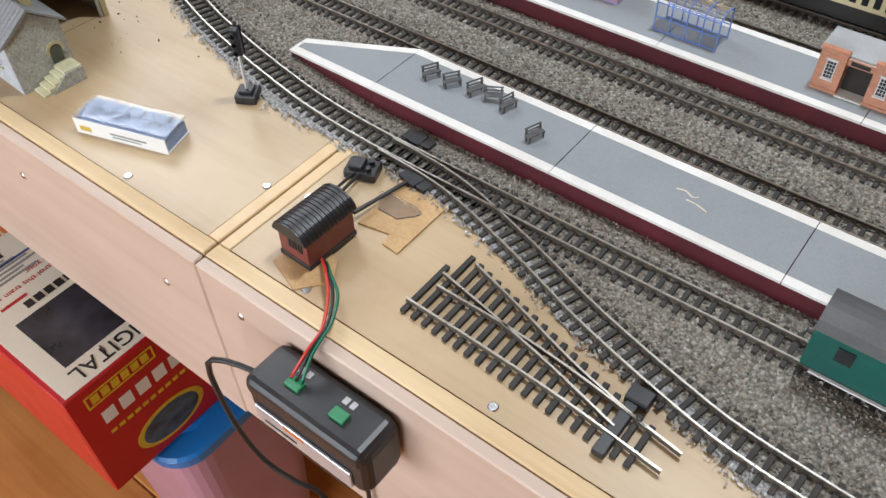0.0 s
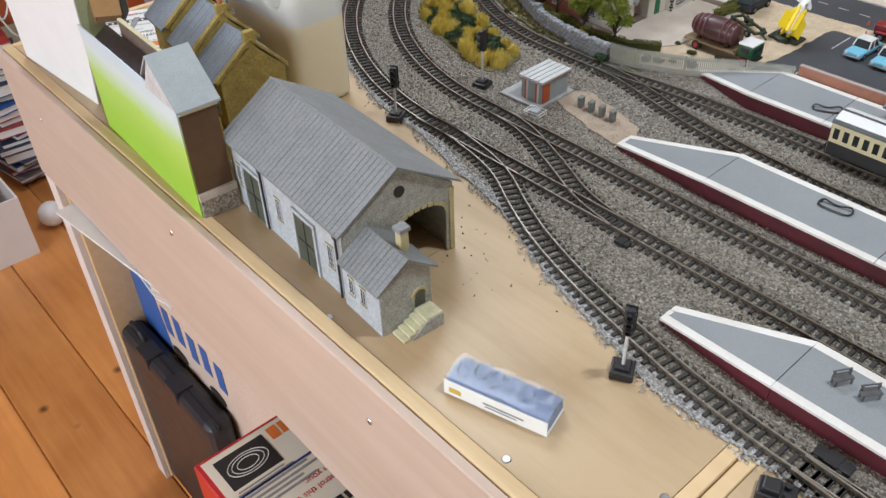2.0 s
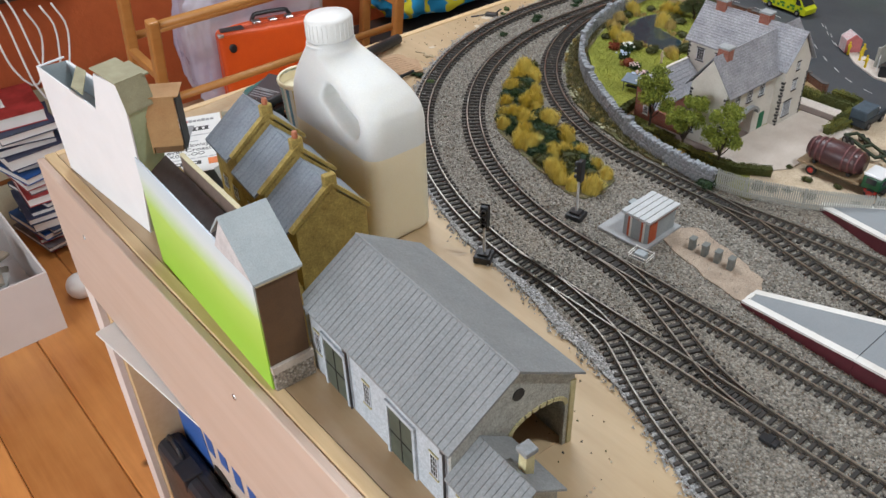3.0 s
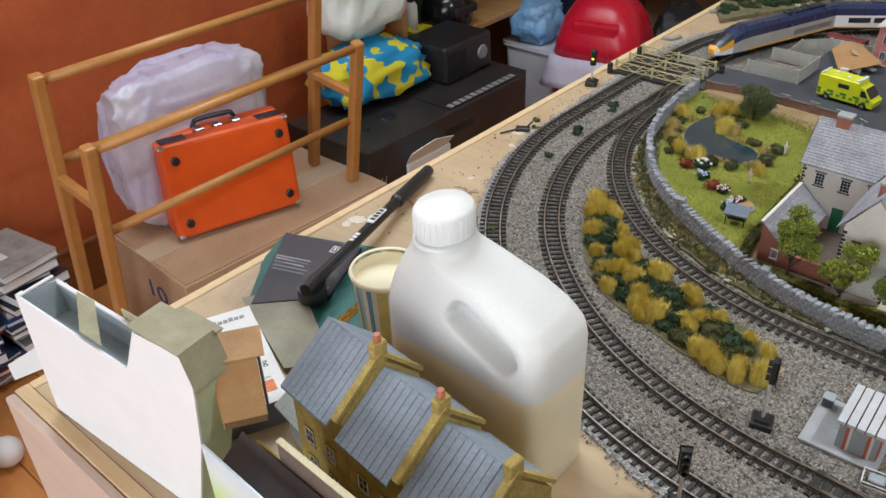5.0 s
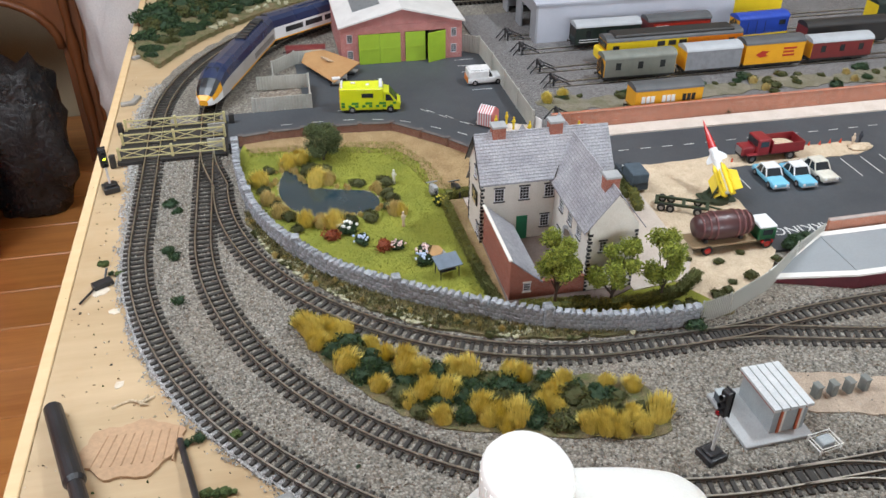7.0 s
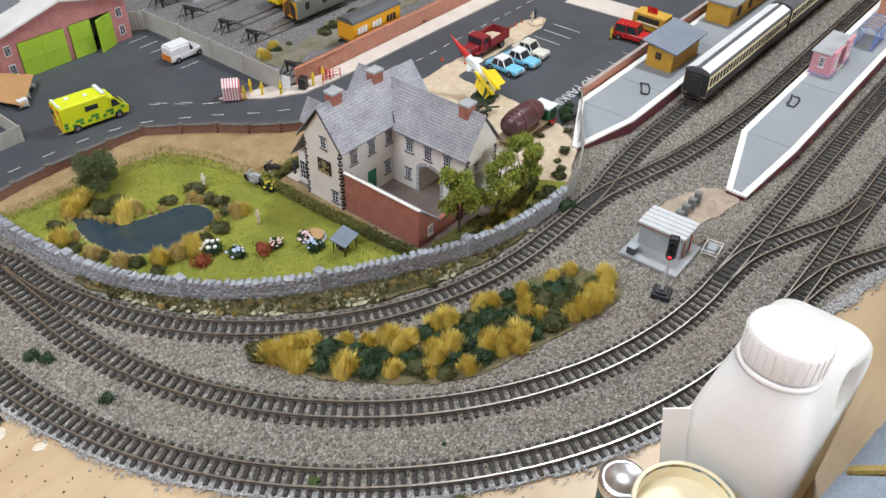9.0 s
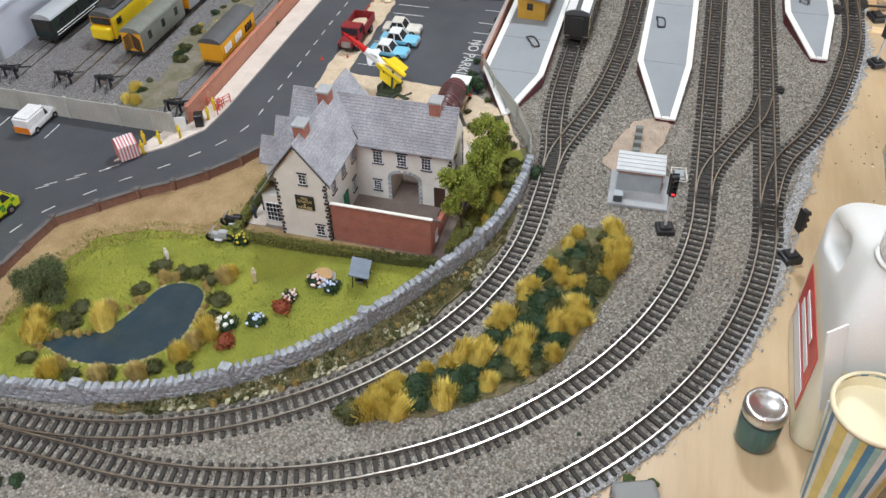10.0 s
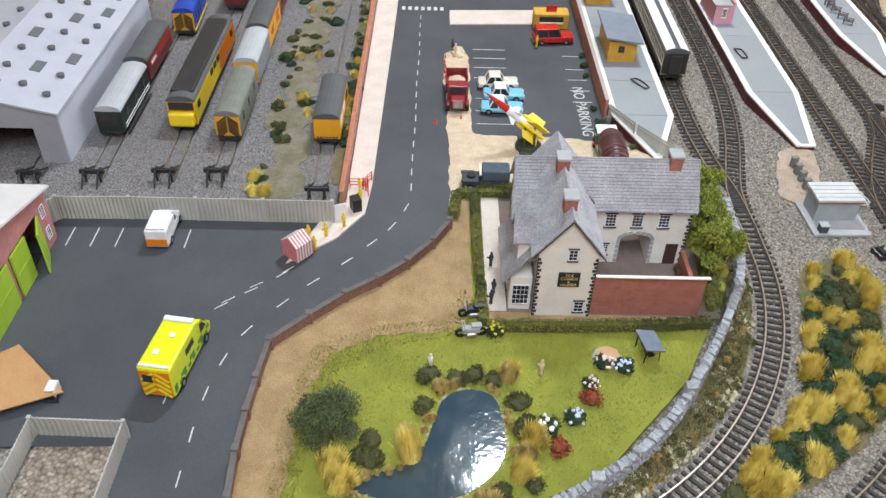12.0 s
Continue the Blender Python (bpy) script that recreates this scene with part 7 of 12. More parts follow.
def waiting_room(x, y, wide, deep, h, wall, plinth, label, turn=0):
    t = thing("waiting_room", label, "waiting room", (x, y, 0.0204), turn, "platform waiting rooms")
    f, g = -deep / 2, wide * 0.17
    for a, b in ((-wide / 2, -g), (g, wide / 2)):
        part("bay", Shape().box((a, f + 0.0026, 0), (b, deep / 2, h - 0.0040)).box((a, f, 0), (b, f + 0.0025, h + 0.0012)), wall, t)
        part("cornice", Shape().rbox((a - 0.0008, f - 0.0010, h - 0.0016), (b + 0.0008, f + 0.0032, h + 0.0018), 0.0004, 0, 1), wall, t)
        part("plinth", Shape().box((a - 0.0005, f - 0.0006, 0), (b + 0.0005, deep / 2 + 0.0006, 0.0026)), plinth, t)
    part("back_wall", Shape().box((-g + 0.0002, f + 0.010, 0), (g - 0.0002, deep / 2, h - 0.0040)), wall, t)
    # near-black panel paints the doorway's shade
    part("doorway", Shape().box((-g + 0.0006, f + 0.0092, 0.0004), (g - 0.0006, f + 0.0099, h * 0.72)), DARK, t, "dark doorway")
    part("lintel", Shape().box((-g + 0.0002, f + 0.0015, h * 0.74), (g - 0.0002, f + 0.0098, h - 0.0040)), wall, t)
    part("name_board", Shape().box((-g * 0.7, f + 0.0009, h * 0.77), (g * 0.7, f + 0.0014, h * 0.86)), DARK, t)
    part("step", Shape().box((-g + 0.0002, f - 0.0020, 0.0002), (g - 0.0002, f + 0.0090, 0.0014)), PLAT_EDGE, t)
    part("roof", Shape().rbox((-wide / 2 - 0.002, f + 0.0034, h - 0.0038), (wide / 2 + 0.002, deep / 2 + 0.003, h - 0.0018), 0.0005, 0, 1), CONCRETE, t, "flat grey roof")
    for xx in (-wide * 0.33, wide * 0.33):
        window(t, wall_at(xx, -deep / 2 - 0.0001, h * 0.34, -90), 0.0070, h * 0.42, (2, 4), sill=PLAT_EDGE)
    window(t, wall_at(-wide / 2 - 0.0001, 0, h * 0.38, 180), 0.006, h * 0.36, (2, 3), sill=PLAT_EDGE)
    return t


PINK = paint("pink printed brick", (0.55, 0.27, 0.31), (0.48, 0.22, 0.26), 0.7, scale=80)
LILAC = paint("lilac plinth", (0.38, 0.30, 0.52))
ORANGE_BRICK = brick_mat("orange brick", (0.50, 0.20, 0.11), (0.50, 0.36, 0.28))
waiting_room(-0.346, 0.596, 0.078, 0.028, 0.034, PINK, LILAC, "pink card waiting room with flat grey roof on the platform")
waiting_room(-0.098, 0.583, 0.060, 0.034, 0.036, ORANGE_BRICK, ORANGE_BRICK, "orange brick waiting room with flat grey roof on the platform")
BLUE_FRAME = paint("blue shelter frame", (0.10, 0.20, 0.55))
CLEAR = glass_mat("clear plastic", (0.93, 0.95, 1.0), 0.08, 0.95, 1.15)
sh = thing("platform_shelter", "clear plastic platform shelter with blue frame", "shelter", (-0.235, 0.578, 0.0204))
fr = Shape()
for x in (-0.028, -0.014, 0, 0.014, 0.028):
    fr.rod((x, -0.012, 0), (x, -0.012, 0.026), 0.0006, 6).rod((x, 0.012, 0), (x, 0.012, 0.026), 0.0006, 6)
    a = [(x, 0.013 * math.cos(radians(k)), 0.026 + 0.006 * math.sin(radians(k))) for k in range(0, 181, 30)]
    fr.tube(a, 0.0006, 6)
for y in (-0.012, 0.012):
    for z in (0.001, 0.013, 0.026):
        fr.rod((-0.028, y, z), (0.028, y, z), 0.0006, 6)
part("frame", fr, BLUE_FRAME, sh)
part("roof", Shape().extrude([(0.0125 * math.cos(radians(k)), 0.0262 + 0.0055 * math.sin(radians(k))) for k in range(0, 181, 20)] + [(0.0115 * math.cos(radians(k)), 0.0256 + 0.0055 * math.sin(radians(k))) for k in range(180, -1, -20)], 'x', -0.028, 0.028), CLEAR, sh)
part("pane", Shape().box((-0.028, 0.0114, 0.001), (0.028, 0.0117, 0.026)), CLEAR, sh)
YEL_HUT = paint("yellow wooden hut", (0.56, 0.33, 0.04), (0.47, 0.26, 0.03), 0.6, scale=60)
oh = thing("platform_hut", "yellow boarded platform hut with sloping grey roof", "hut", (-0.478, 0.768, 0.0203))
part("body", Shape().box((-0.034, -0.019, 0), (0.045, 0.019, 0.030)), YEL_HUT, oh)
part("roof", Shape().cbox((0.005, 0, 0.0335), (0.092, 0.052, 0.0024), 0, Matrix.Rotation(radians(8), 3, 'X')), paint("slate blue felt roof", (0.17, 0.20, 0.24), (0.14, 0.16, 0.2), 0.6, scale=30), oh, "slate blue sloping roof")
window(oh, wall_at(-0.0341, 0.002, 0.014, 180), 0.008, 0.009, (1, 1), frame=BROWN_CARD)
sb = thing("station_building", "long yellow station building with grey roof", "station building", (-0.16, 0.772, 0.0203))
part("body", Shape().box((-0.16, -0.018, 0), (0.20, 0.02, 0.030)), YEL_HUT, sb)
part("roof", Shape().rbox((-0.165, -0.024, 0.0302), (0.205, 0.026, 0.034), 0.0006, 0, 1), SLATE, sb)
for i in range(8):
    window(sb, wall_at(-0.13 + i * 0.04, -0.0181, 0.008, -90), 0.010, 0.014, (1, 1), frame=BROWN_CARD)

# ---- trains ----
NAVY = paint("navy train roof", (0.018, 0.032, 0.085), (0.013, 0.024, 0.065), 0.28, scale=20, relief=0.03, coat=0.3)
TRAIN_WHITE = paint("white train side", (0.72, 0.73, 0.74), (0.66, 0.67, 0.68), 0.35, scale=20, relief=0.03)
TRAIN_YELLOW = paint("yellow train nose", (0.75, 0.36, 0.02), (0.70, 0.32, 0.015), 0.35, scale=20, relief=0.03)
TRAIN_GREY = paint("grey-brown train side", (0.40, 0.38, 0.36), (0.34, 0.32, 0.30), 0.4, scale=30)
WHEEL = paint("dark wheel metal", (0.05, 0.048, 0.045), (0.08, 0.07, 0.06), 0.45, 0.6, scale=60)
UNDER = paint("black underframe", (0.016, 0.016, 0.017), (0.026, 0.024, 0.022), 0.6, scale=60)
RZ = 0.0078


def wheels(t, xs, gauge=0.0165, r=0.0062, z=None):
    for x in xs:
        w = part("wheelset", Shape().rod((0, -gauge / 2 - 0.001, 0), (0, gauge / 2 + 0.001, 0), 0.001, 6), WHEEL, t, at=(x, 0, (RZ if z is None else z) + r))
        for y in (-gauge / 2, gauge / 2):
            part("wheel", Shape().rod((0, y - 0.0012, 0), (0, y + 0.0012, 0), r, 16), WHEEL, w)


def bogie(t, x, spread=0.030):
    b = part("bogie", Shape().rbox((-spread / 2 - 0.008, -0.0125, 0.003), (spread / 2 + 0.008, 0.0125, 0.0085), 0.001, 0, 1), UNDER, t, "black bogie frame", at=(x, 0, RZ))
    for dx in (-spread / 2, spread / 2):
        w = part("wheel", Shape().rod((dx, -0.0094, 0.0062), (dx, 0.0094, 0.0062), 0.0062, 16), WHEEL, b)


def loft_car(length, nose):
    """A rounded car body: upper roof, white side, with an optional raked nose at +x."""
    prof = [(-0.0185, 0.010), (-0.0190, 0.026), (-0.0188, 0.031), (-0.0170, 0.042), (-0.0110, 0.0475), (0, 0.0490), (0.0110, 0.0475), (0.0170, 0.042), (0.0188, 0.031), (0.0190, 0.026), (0.0185, 0.010)]
    h = length / 2
    secs = [(-h, 1, 1), (h, 1, 1)]
    if nose:
        secs = [(-h, 1, 1), (h - 0.062, 1, 1), (h - 0.046, 0.98, 0.93), (h - 0.030, 0.93, 0.74), (h - 0.016, 0.84, 0.52), (h - 0.006, 0.66, 0.34), (h, 0.34, 0.20)]
    k = len(prof)
    v = [(x, y * ws, 0.010 + (z - 0.010) * hs) for x, ws, hs in secs for y, z in prof]
    roof, side, front = Shape(), Shape(), Shape()
    for i in range(len(secs) - 1):
        for j in range(k - 1):
            f = [v[i * k + j], v[i * k + j + 1], v[(i + 1) * k + j + 1], v[(i + 1) * k + j]]
            upper = 2 <= j <= k - 4
            dest = side if not upper else roof
            if nose and i >= 3:
                dest = front
            if nose and i in (1, 2) and not upper:
                dest = side
            zc = sum(q[2] for q in f) / 4
            dest.add(f, [(3, 2, 1, 0)], 0 if dest is not front else (2 if upper and 3 <= i <= 4 and 3 <= j <= k - 5 else 1 if zc < 0.0175 else 0))
    roof_end = Shape().add(v[:k], [tuple(range(k))])
    if nose:
        front.add(v[-k:], [tuple(range(k - 1, -1, -1))])
    else:
        roof_end.add(v[-k:], [tuple(range(k - 1, -1, -1))])
    return roof, side, front, roof_end


def express(kind, length, label):
    t = thing("train_car", label, "train carriage" if kind == "coach" else "power car", group="blue express train")
    roof, side, front, end = loft_car(length, kind == "power")
    part("roof", roof, NAVY, t, "navy blue roof and shoulders", at=(0, 0, RZ), smooth=True)
    part("side", side, TRAIN_WHITE if kind == "coach" else TRAIN_GREY, t, at=(0, 0, RZ), smooth=True)
    part("end_wall", end, UNDER, t, at=(0, 0, RZ))
    part("underframe", Shape().box((-length / 2 + 0.008, -0.0150, 0.0085), (length / 2 - (0.03 if kind == "power" else 0.008), 0.0150, 0.0118)), UNDER, t, at=(0, 0, RZ - 0.002))
    h = length / 2
    for sy in (-1, 1):
        part("yellow_line", Shape().box((-h + 0.002, sy * 0.0188 - 0.0004, 0.0100), (h - (0.06 if kind == "power" else 0.002), sy * 0.0188 + 0.0004, 0.0116)), TRAIN_YELLOW, t, at=(0, 0, RZ))
    if kind == "coach":
        for sy in (-1, 1):
            for i in range(5):
                x = -h + 0.022 + i * (length - 0.044) / 5
                part("window", Shape().box((x + 0.003, sy * 0.0190 - 0.0005, 0.0185), (x + (length - 0.044) / 5 - 0.003, sy * 0.0190 + 0.0005, 0.0272)), GLAZING, t, at=(0, 0, RZ))
        part("roof_rib", Shape().box((-h * 0.5, -0.004, 0.0486), (h * 0.5, 0.004, 0.0496)), NAVY, t, at=(0, 0, RZ))
        bogie(t, -h + 0.030), bogie(t, h - 0.030)
    else:
        part("nose", front, [TRAIN_YELLOW, TRAIN_WHITE, GLAZING], t, "yellow and white sloping nose", at=(0, 0, RZ), smooth=True)
        part("windscreen", Shape().cbox((h - 0.040, 0, 0.0415), (0.020, 0.018, 0.0016), 0, Matrix.Rotation(radians(27), 3, 'Y')), GLAZING, t, "dark raked windscreen", at=(0, 0, RZ))
        s = Shape()
        for i in range(7):
            s.rbox((-h + 0.020 + i * 0.013, -0.008, RZ + 0.0485), (-h + 0.029 + i * 0.013, 0.008, RZ + 0.0515), 0.0008, 0, 1)
        pieces("roof_gear", s, UNDER, t, "dark roof equipment")
        part("pantograph", Shape().tube([(-h + 0.05, -0.006, 0.0515), (-h + 0.075, 0, 0.0565), (-h + 0.055, 0.0, 0.0585), (-h + 0.05, 0.006, 0.0515)], 0.0006), UNDER, t, at=(0, 0, RZ))
        for sy in (-1, 1):
            part("grille", Shape().box((-h + 0.012, sy * 0.0190 - 0.0004, 0.016), (-h + 0.10, sy * 0.0190 + 0.0004, 0.024)), paint("grey grille", (0.20, 0.19, 0.18)), t, at=(0, 0, RZ))
        bogie(t, -h + 0.035), bogie(t, h - 0.065)
    return t


line_b = [(RIGHT, FARY + R2)] + arc(CX, FARY, R2, 90, 180, 1.0) + [(CX - R2, CY)]
lb = np.array(line_b)
lb_d = np.r_[0, np.cumsum(np.hypot(*np.diff(lb, axis=0).T))]
TAIL = lb_d[-2] - 0.022     # where the leading nose stands along the line


def on_line(s_):
    return Vector((np.interp(s_, lb_d, lb[:, 0]), np.interp(s_, lb_d, lb[:, 1])))


pos = TAIL
for kind, ln, lab, flip in (("power", 0.270, "navy and grey model express power car with yellow nose", False), ("coach", 0.258, "navy and white model express coach rounding the far curve", False),
                            ("coach", 0.258, "navy and white model express coach rounding the far curve", False), ("power", 0.270, "navy and grey model express power car with yellow nose", True)):
    a, b = on_line(pos - 0.02), on_line(pos - ln + 0.02)
    d = b - a
    c = express(kind, ln - 0.006, lab)
    m = (a + b) / 2
    turn = math.degrees(math.atan2(d.y, d.x)) + (0 if flip else 180)
    c.matrix_basis = pose(m.x, m.y, 0, 0, 0, turn)
    pos -= ln


def wagon(label, x, y, length, w, hh, body, roof, end=None, turn=0.0, category="wagon", stripes=False, curved=True, group="yard rolling stock", windows=0, ends2=None):
    t = thing("wagon" if category == "wagon" else "locomotive", label, category, (x, y, 0), turn, group)
    h = length / 2
    part("underframe", Shape().rbox((-h, -w / 2 + 0.003, 0.006), (h, w / 2 - 0.003, 0.0105), 0.0006, 0, 1), UNDER, t, at=(0, 0, RZ - 0.002))
    part("body", Shape().box((-h, -w / 2, 0.009), (h, w / 2, hh)), body, t, at=(0, 0, RZ))
    ang = range(0, 181, 20)
    arcp = [(w / 2 * 1.03 * math.cos(radians(a)), hh + (0.0075 if curved else 0.003) * math.sin(radians(a))) for a in ang]
    part("roof", Shape().extrude(arcp, 'x', -h - 0.0012, h + 0.0012), roof, t, at=(0, 0, RZ))
    for sx in (-1, 1):
        m_ = end if sx < 0 else (ends2 or end)
        if m_:
            part("end", Shape().box((sx * h - 0.0004 if sx > 0 else -h - 0.0006, -w / 2 + 0.0004, 0.010), (h + 0.0006 if sx > 0 else -h + 0.0004, w / 2 - 0.0004, hh + 0.002)), m_, t, at=(0, 0, RZ))
        s = Shape()
        for yy in (-0.008, 0.008):
            s.rod((sx * h, yy, 0.0085), (sx * (h + 0.005), yy, 0.0085), 0.0011, 8).rod((sx * (h + 0.005), yy, 0.0085), (sx * (h + 0.0058), yy, 0.0085), 0.0024, 10)
        part("buffer", s, UNDER, t, at=(0, 0, RZ))
    if stripes:
        st = Shape()
        for i in range(7):
            for sg in (-1, 1):
                st.cbox((-h - 0.0008, sg * (w * 0.22), 0.012 + i * (hh - 0.014) / 7), (0.0007, w * 0.50, 0.0017), 0, Matrix.Rotation(sg * radians(-38), 3, 'X'))
        part("stripes", st, paint("black stripe", (0.02, 0.02, 0.02)), t, at=(0, 0, RZ))
    for i in range(windows):
        for sy in (-1, 1):
            xx = -h + (i + 0.6) * length / (windows + 0.2)
            part("window", Shape().box((xx - 0.004, sy * w / 2 - 0.0004, hh * 0.55), (xx + 0.004, sy * w / 2 + 0.0004, hh * 0.85)), GLAZING, t, at=(0, 0, RZ))
    wheels(t, (-h * 0.6, h * 0.6))
    return t


RAIL_YELLOW = paint("rail yellow paint", (0.70, 0.34, 0.015), (0.62, 0.29, 0.012), 0.45, scale=50)
BRIGHT_YELLOW = paint("bright yellow paint", (0.78, 0.58, 0.02), (0.72, 0.52, 0.015), 0.4, scale=50)
ORANGE = paint("orange livery", (0.68, 0.20, 0.01), (0.60, 0.16, 0.01), 0.4, scale=50)
ROOF_DARK = paint("dark grey wagon roof", (0.085, 0.088, 0.092), (0.065, 0.068, 0.072), 0.6, scale=40)
ROOF_PALE = paint("pale grey wagon roof", (0.38, 0.40, 0.42), (0.32, 0.34, 0.36), 0.6, scale=40)
OLIVE_GREY = paint("olive grey engine", (0.17, 0.18, 0.155), (0.13, 0.14, 0.12), 0.6, scale=50)
MAROON = paint("maroon wagon", (0.16, 0.022, 0.022), (0.12, 0.018, 0.018), 0.5, scale=50)
DK_GREEN = paint("dark green wagon", (0.014, 0.026, 0.022), (0.011, 0.020, 0.017), 0.5, scale=50)
BLUE_PAINT = paint("bright blue engine", (0.02, 0.06, 0.38), (0.015, 0.05, 0.30), 0.4, scale=50)
COACH_GREEN = paint("teal green coach", (0.010, 0.105, 0.085), (0.008, 0.085, 0.07), 0.4, scale=40)
CREAM_PAINT = paint("cream coach", (0.66, 0.58, 0.36), (0.60, 0.52, 0.31), 0.45, scale=40)
van = wagon("yellow model railway van with dark grey roof on the end siding", -0.672, 1.150, 0.098, 0.031, 0.036, RAIL_YELLOW, ROOF_DARK, RAIL_YELLOW)
for sy in (-1, 1):
    for gx, mat in ((-0.031, TRAIN_WHITE), (-0.001, TRAIN_WHITE), (0.029, GLAZING)):
        for k in (-1, 0, 1):
            part("window", Shape().box((gx + k * 0.0068 - 0.0026, sy * 0.0155 - 0.0005, 0.0185), (gx + k * 0.0068 + 0.0026, sy * 0.0155 + 0.0005, 0.0285)), mat, van, at=(0, 0, RZ))
    part("waist_rail", Shape().box((-0.049, sy * 0.0155 - 0.0006, 0.0148), (0.049, sy * 0.0155 + 0.0006, 0.0158)), RAIL_YELLOW, van, at=(0, 0, RZ))
for k in range(7):
    part("rivet_plate", Shape().box((-0.0500, -0.0125 + k * 0.0038, 0.0105), (-0.0495, -0.0103 + k * 0.0038, 0.0122)), UNDER, van, at=(0, 0, RZ))
wagon("olive grey model shunter with striped yellow end", -0.664, 1.2665, 0.112, 0.030, 0.036, OLIVE_GREY, OLIVE_GREY, RAIL_YELLOW, category="locomotive", stripes=True, windows=3, ends2=RAIL_YELLOW)
wagon("grey model van with yellow ends", -0.545, 1.2685, 0.090, 0.031, 0.038, paint("mid grey van", (0.22, 0.23, 0.25)), ROOF_PALE, RAIL_YELLOW, ends2=RAIL_YELLOW)
van = wagon("yellow model van with dark grey roof and red printed mark", -0.443, 1.2705, 0.098, 0.031, 0.040, RAIL_YELLOW, ROOF_DARK, RAIL_YELLOW)
PRINT_RED = paint("red van print", (0.42, 0.030, 0.015), rough=0.5)
for sy in (-1, 1):
    part("printed_mark", Shape().extrude([(-0.032, 0.024), (-0.024, 0.0195), (-0.010, 0.021), (-0.016, 0.0245), (-0.009, 0.0285), (-0.022, 0.0300)], 'y', sy * 0.0155 - 0.0004, sy * 0.0155 + 0.0004), PRINT_RED, van, "red printed mark", at=(0, 0, RZ))
    for k, ln in enumerate((0.022, 0.018, 0.020)):
        part("print_bar", Shape().box((0.014, sy * 0.0155 - 0.0004, 0.030 - k * 0.0055), (0.014 + ln, sy * 0.0155 + 0.0004, 0.033 - k * 0.0055)), PRINT_RED, van, at=(0, 0, RZ))
wagon("maroon model brake van with grey roof", -0.325, 1.273, 0.105, 0.031, 0.034, MAROON, ROOF_PALE, RAIL_YELLOW, windows=3)
eng = wagon("long yellow and orange model diesel engine with dark roof", -0.583, 1.3255, 0.225, 0.034, 0.040, BRIGHT_YELLOW, ROOF_DARK, RAIL_YELLOW, category="locomotive", windows=0, ends2=RAIL_YELLOW)
part("side_panel", Shape().box((0.02, -0.0176, 0.011), (0.113, -0.0170, 0.040)).box((0.02, 0.0170, 0.011), (0.113, 0.0176, 0.040)), ORANGE, eng, "orange side panels", at=(0, 0, RZ))
part("nose", Shape().rbox((-0.1225, -0.0158, 0.0095), (-0.1131, 0.0158, 0.0285), 0.0040, 0, 3), BRIGHT_YELLOW, eng, "rounded yellow nose", at=(0, 0, RZ))
part("windscreen", Shape().cbox((-0.1140, 0, 0.0345), (0.0012, 0.0290, 0.0085)), GLAZING, eng, "dark windscreen", at=(0, 0, RZ))
for sy in (-1, 1):
    for xx in (-0.098, 0.094):
        part("cab_window", Shape().box((xx - 0.005, sy * 0.0178 - 0.0004, 0.0265), (xx + 0.005, sy * 0.0178 + 0.0004, 0.0345)), GLAZING, eng, at=(0, 0, RZ))
    part("sole_bar", Shape().box((-0.110, sy * 0.0172 - 0.0006, 0.0090), (0.110, sy * 0.0172 + 0.0006, 0.0112)), UNDER, eng, at=(0, 0, RZ))
    for k in range(3):
        part("side_grille", Shape().box((-0.030 + k * 0.018, sy * 0.0173 - 0.0006, 0.030), (-0.018 + k * 0.018, sy * 0.0173 + 0.0006, 0.0375)), UNDER, eng, at=(0, 0, RZ))
part("roof_grille", Shape().rbox((-0.10, -0.014, 0.044), (0.10, 0.014, 0.0495), 0.002, 0, 1), UNDER, eng, at=(0, 0, RZ))
part("nose_top", Shape().rbox((-0.1135, -0.0168, 0.0265), (-0.098, 0.0168, 0.0408), 0.003, 0, 2), UNDER, eng, "black nose panel", at=(0, 0, RZ))
brake = wagon("dark green model brake van with pale grey roof and white handrails", -0.660, 1.4065, 0.110, 0.031, 0.036, DK_GREEN, ROOF_PALE, DK_GREEN, windows=3)
for sy in (-1, 1):
    for z in (0.0125, 0.0165):
        part("handrail", Shape().rod((-0.050, sy * 0.0166, z), (0.050, sy * 0.0166, z), 0.0005, 6), TRAIN_WHITE, brake, "thin white handrail", at=(0, 0, RZ))
    part("step_board", Shape().box((-0.048, sy * 0.0165 - 0.0012, 0.0015), (0.048, sy * 0.0165 + 0.0012, 0.0027)), UNDER, brake, at=(0, 0, RZ))
    part("veranda_post", Shape().box((-0.0563, sy * 0.0125 - 0.0009, 0.010), (-0.0552, sy * 0.0125 + 0.0009, 0.036)), UNDER, brake, at=(0, 0, RZ))
part("veranda_opening", Shape().box((-0.0561, -0.0110, 0.0200), (-0.0557, 0.0110, 0.0340)), DARK, brake, "dark open veranda", at=(0, 0, RZ))
parcels = wagon("maroon model parcels van with dark grey roof and red side band", -0.535, 1.4095, 0.110, 0.031, 0.036, MAROON, ROOF_DARK, MAROON)
for sy in (-1, 1):
    part("side_band", Shape().box((-0.046, sy * 0.0155 - 0.0005, 0.0225), (0.053, sy * 0.0155 + 0.0005, 0.0325)), PRINT_RED, parcels, "bright red side band", at=(0, 0, RZ))
    part("print_bar", Shape().box((-0.042, sy * 0.0160 - 0.0005, 0.0255), (-0.020, sy * 0.0160 + 0.0005, 0.0295)), TRAIN_WHITE, parcels, at=(0, 0, RZ))
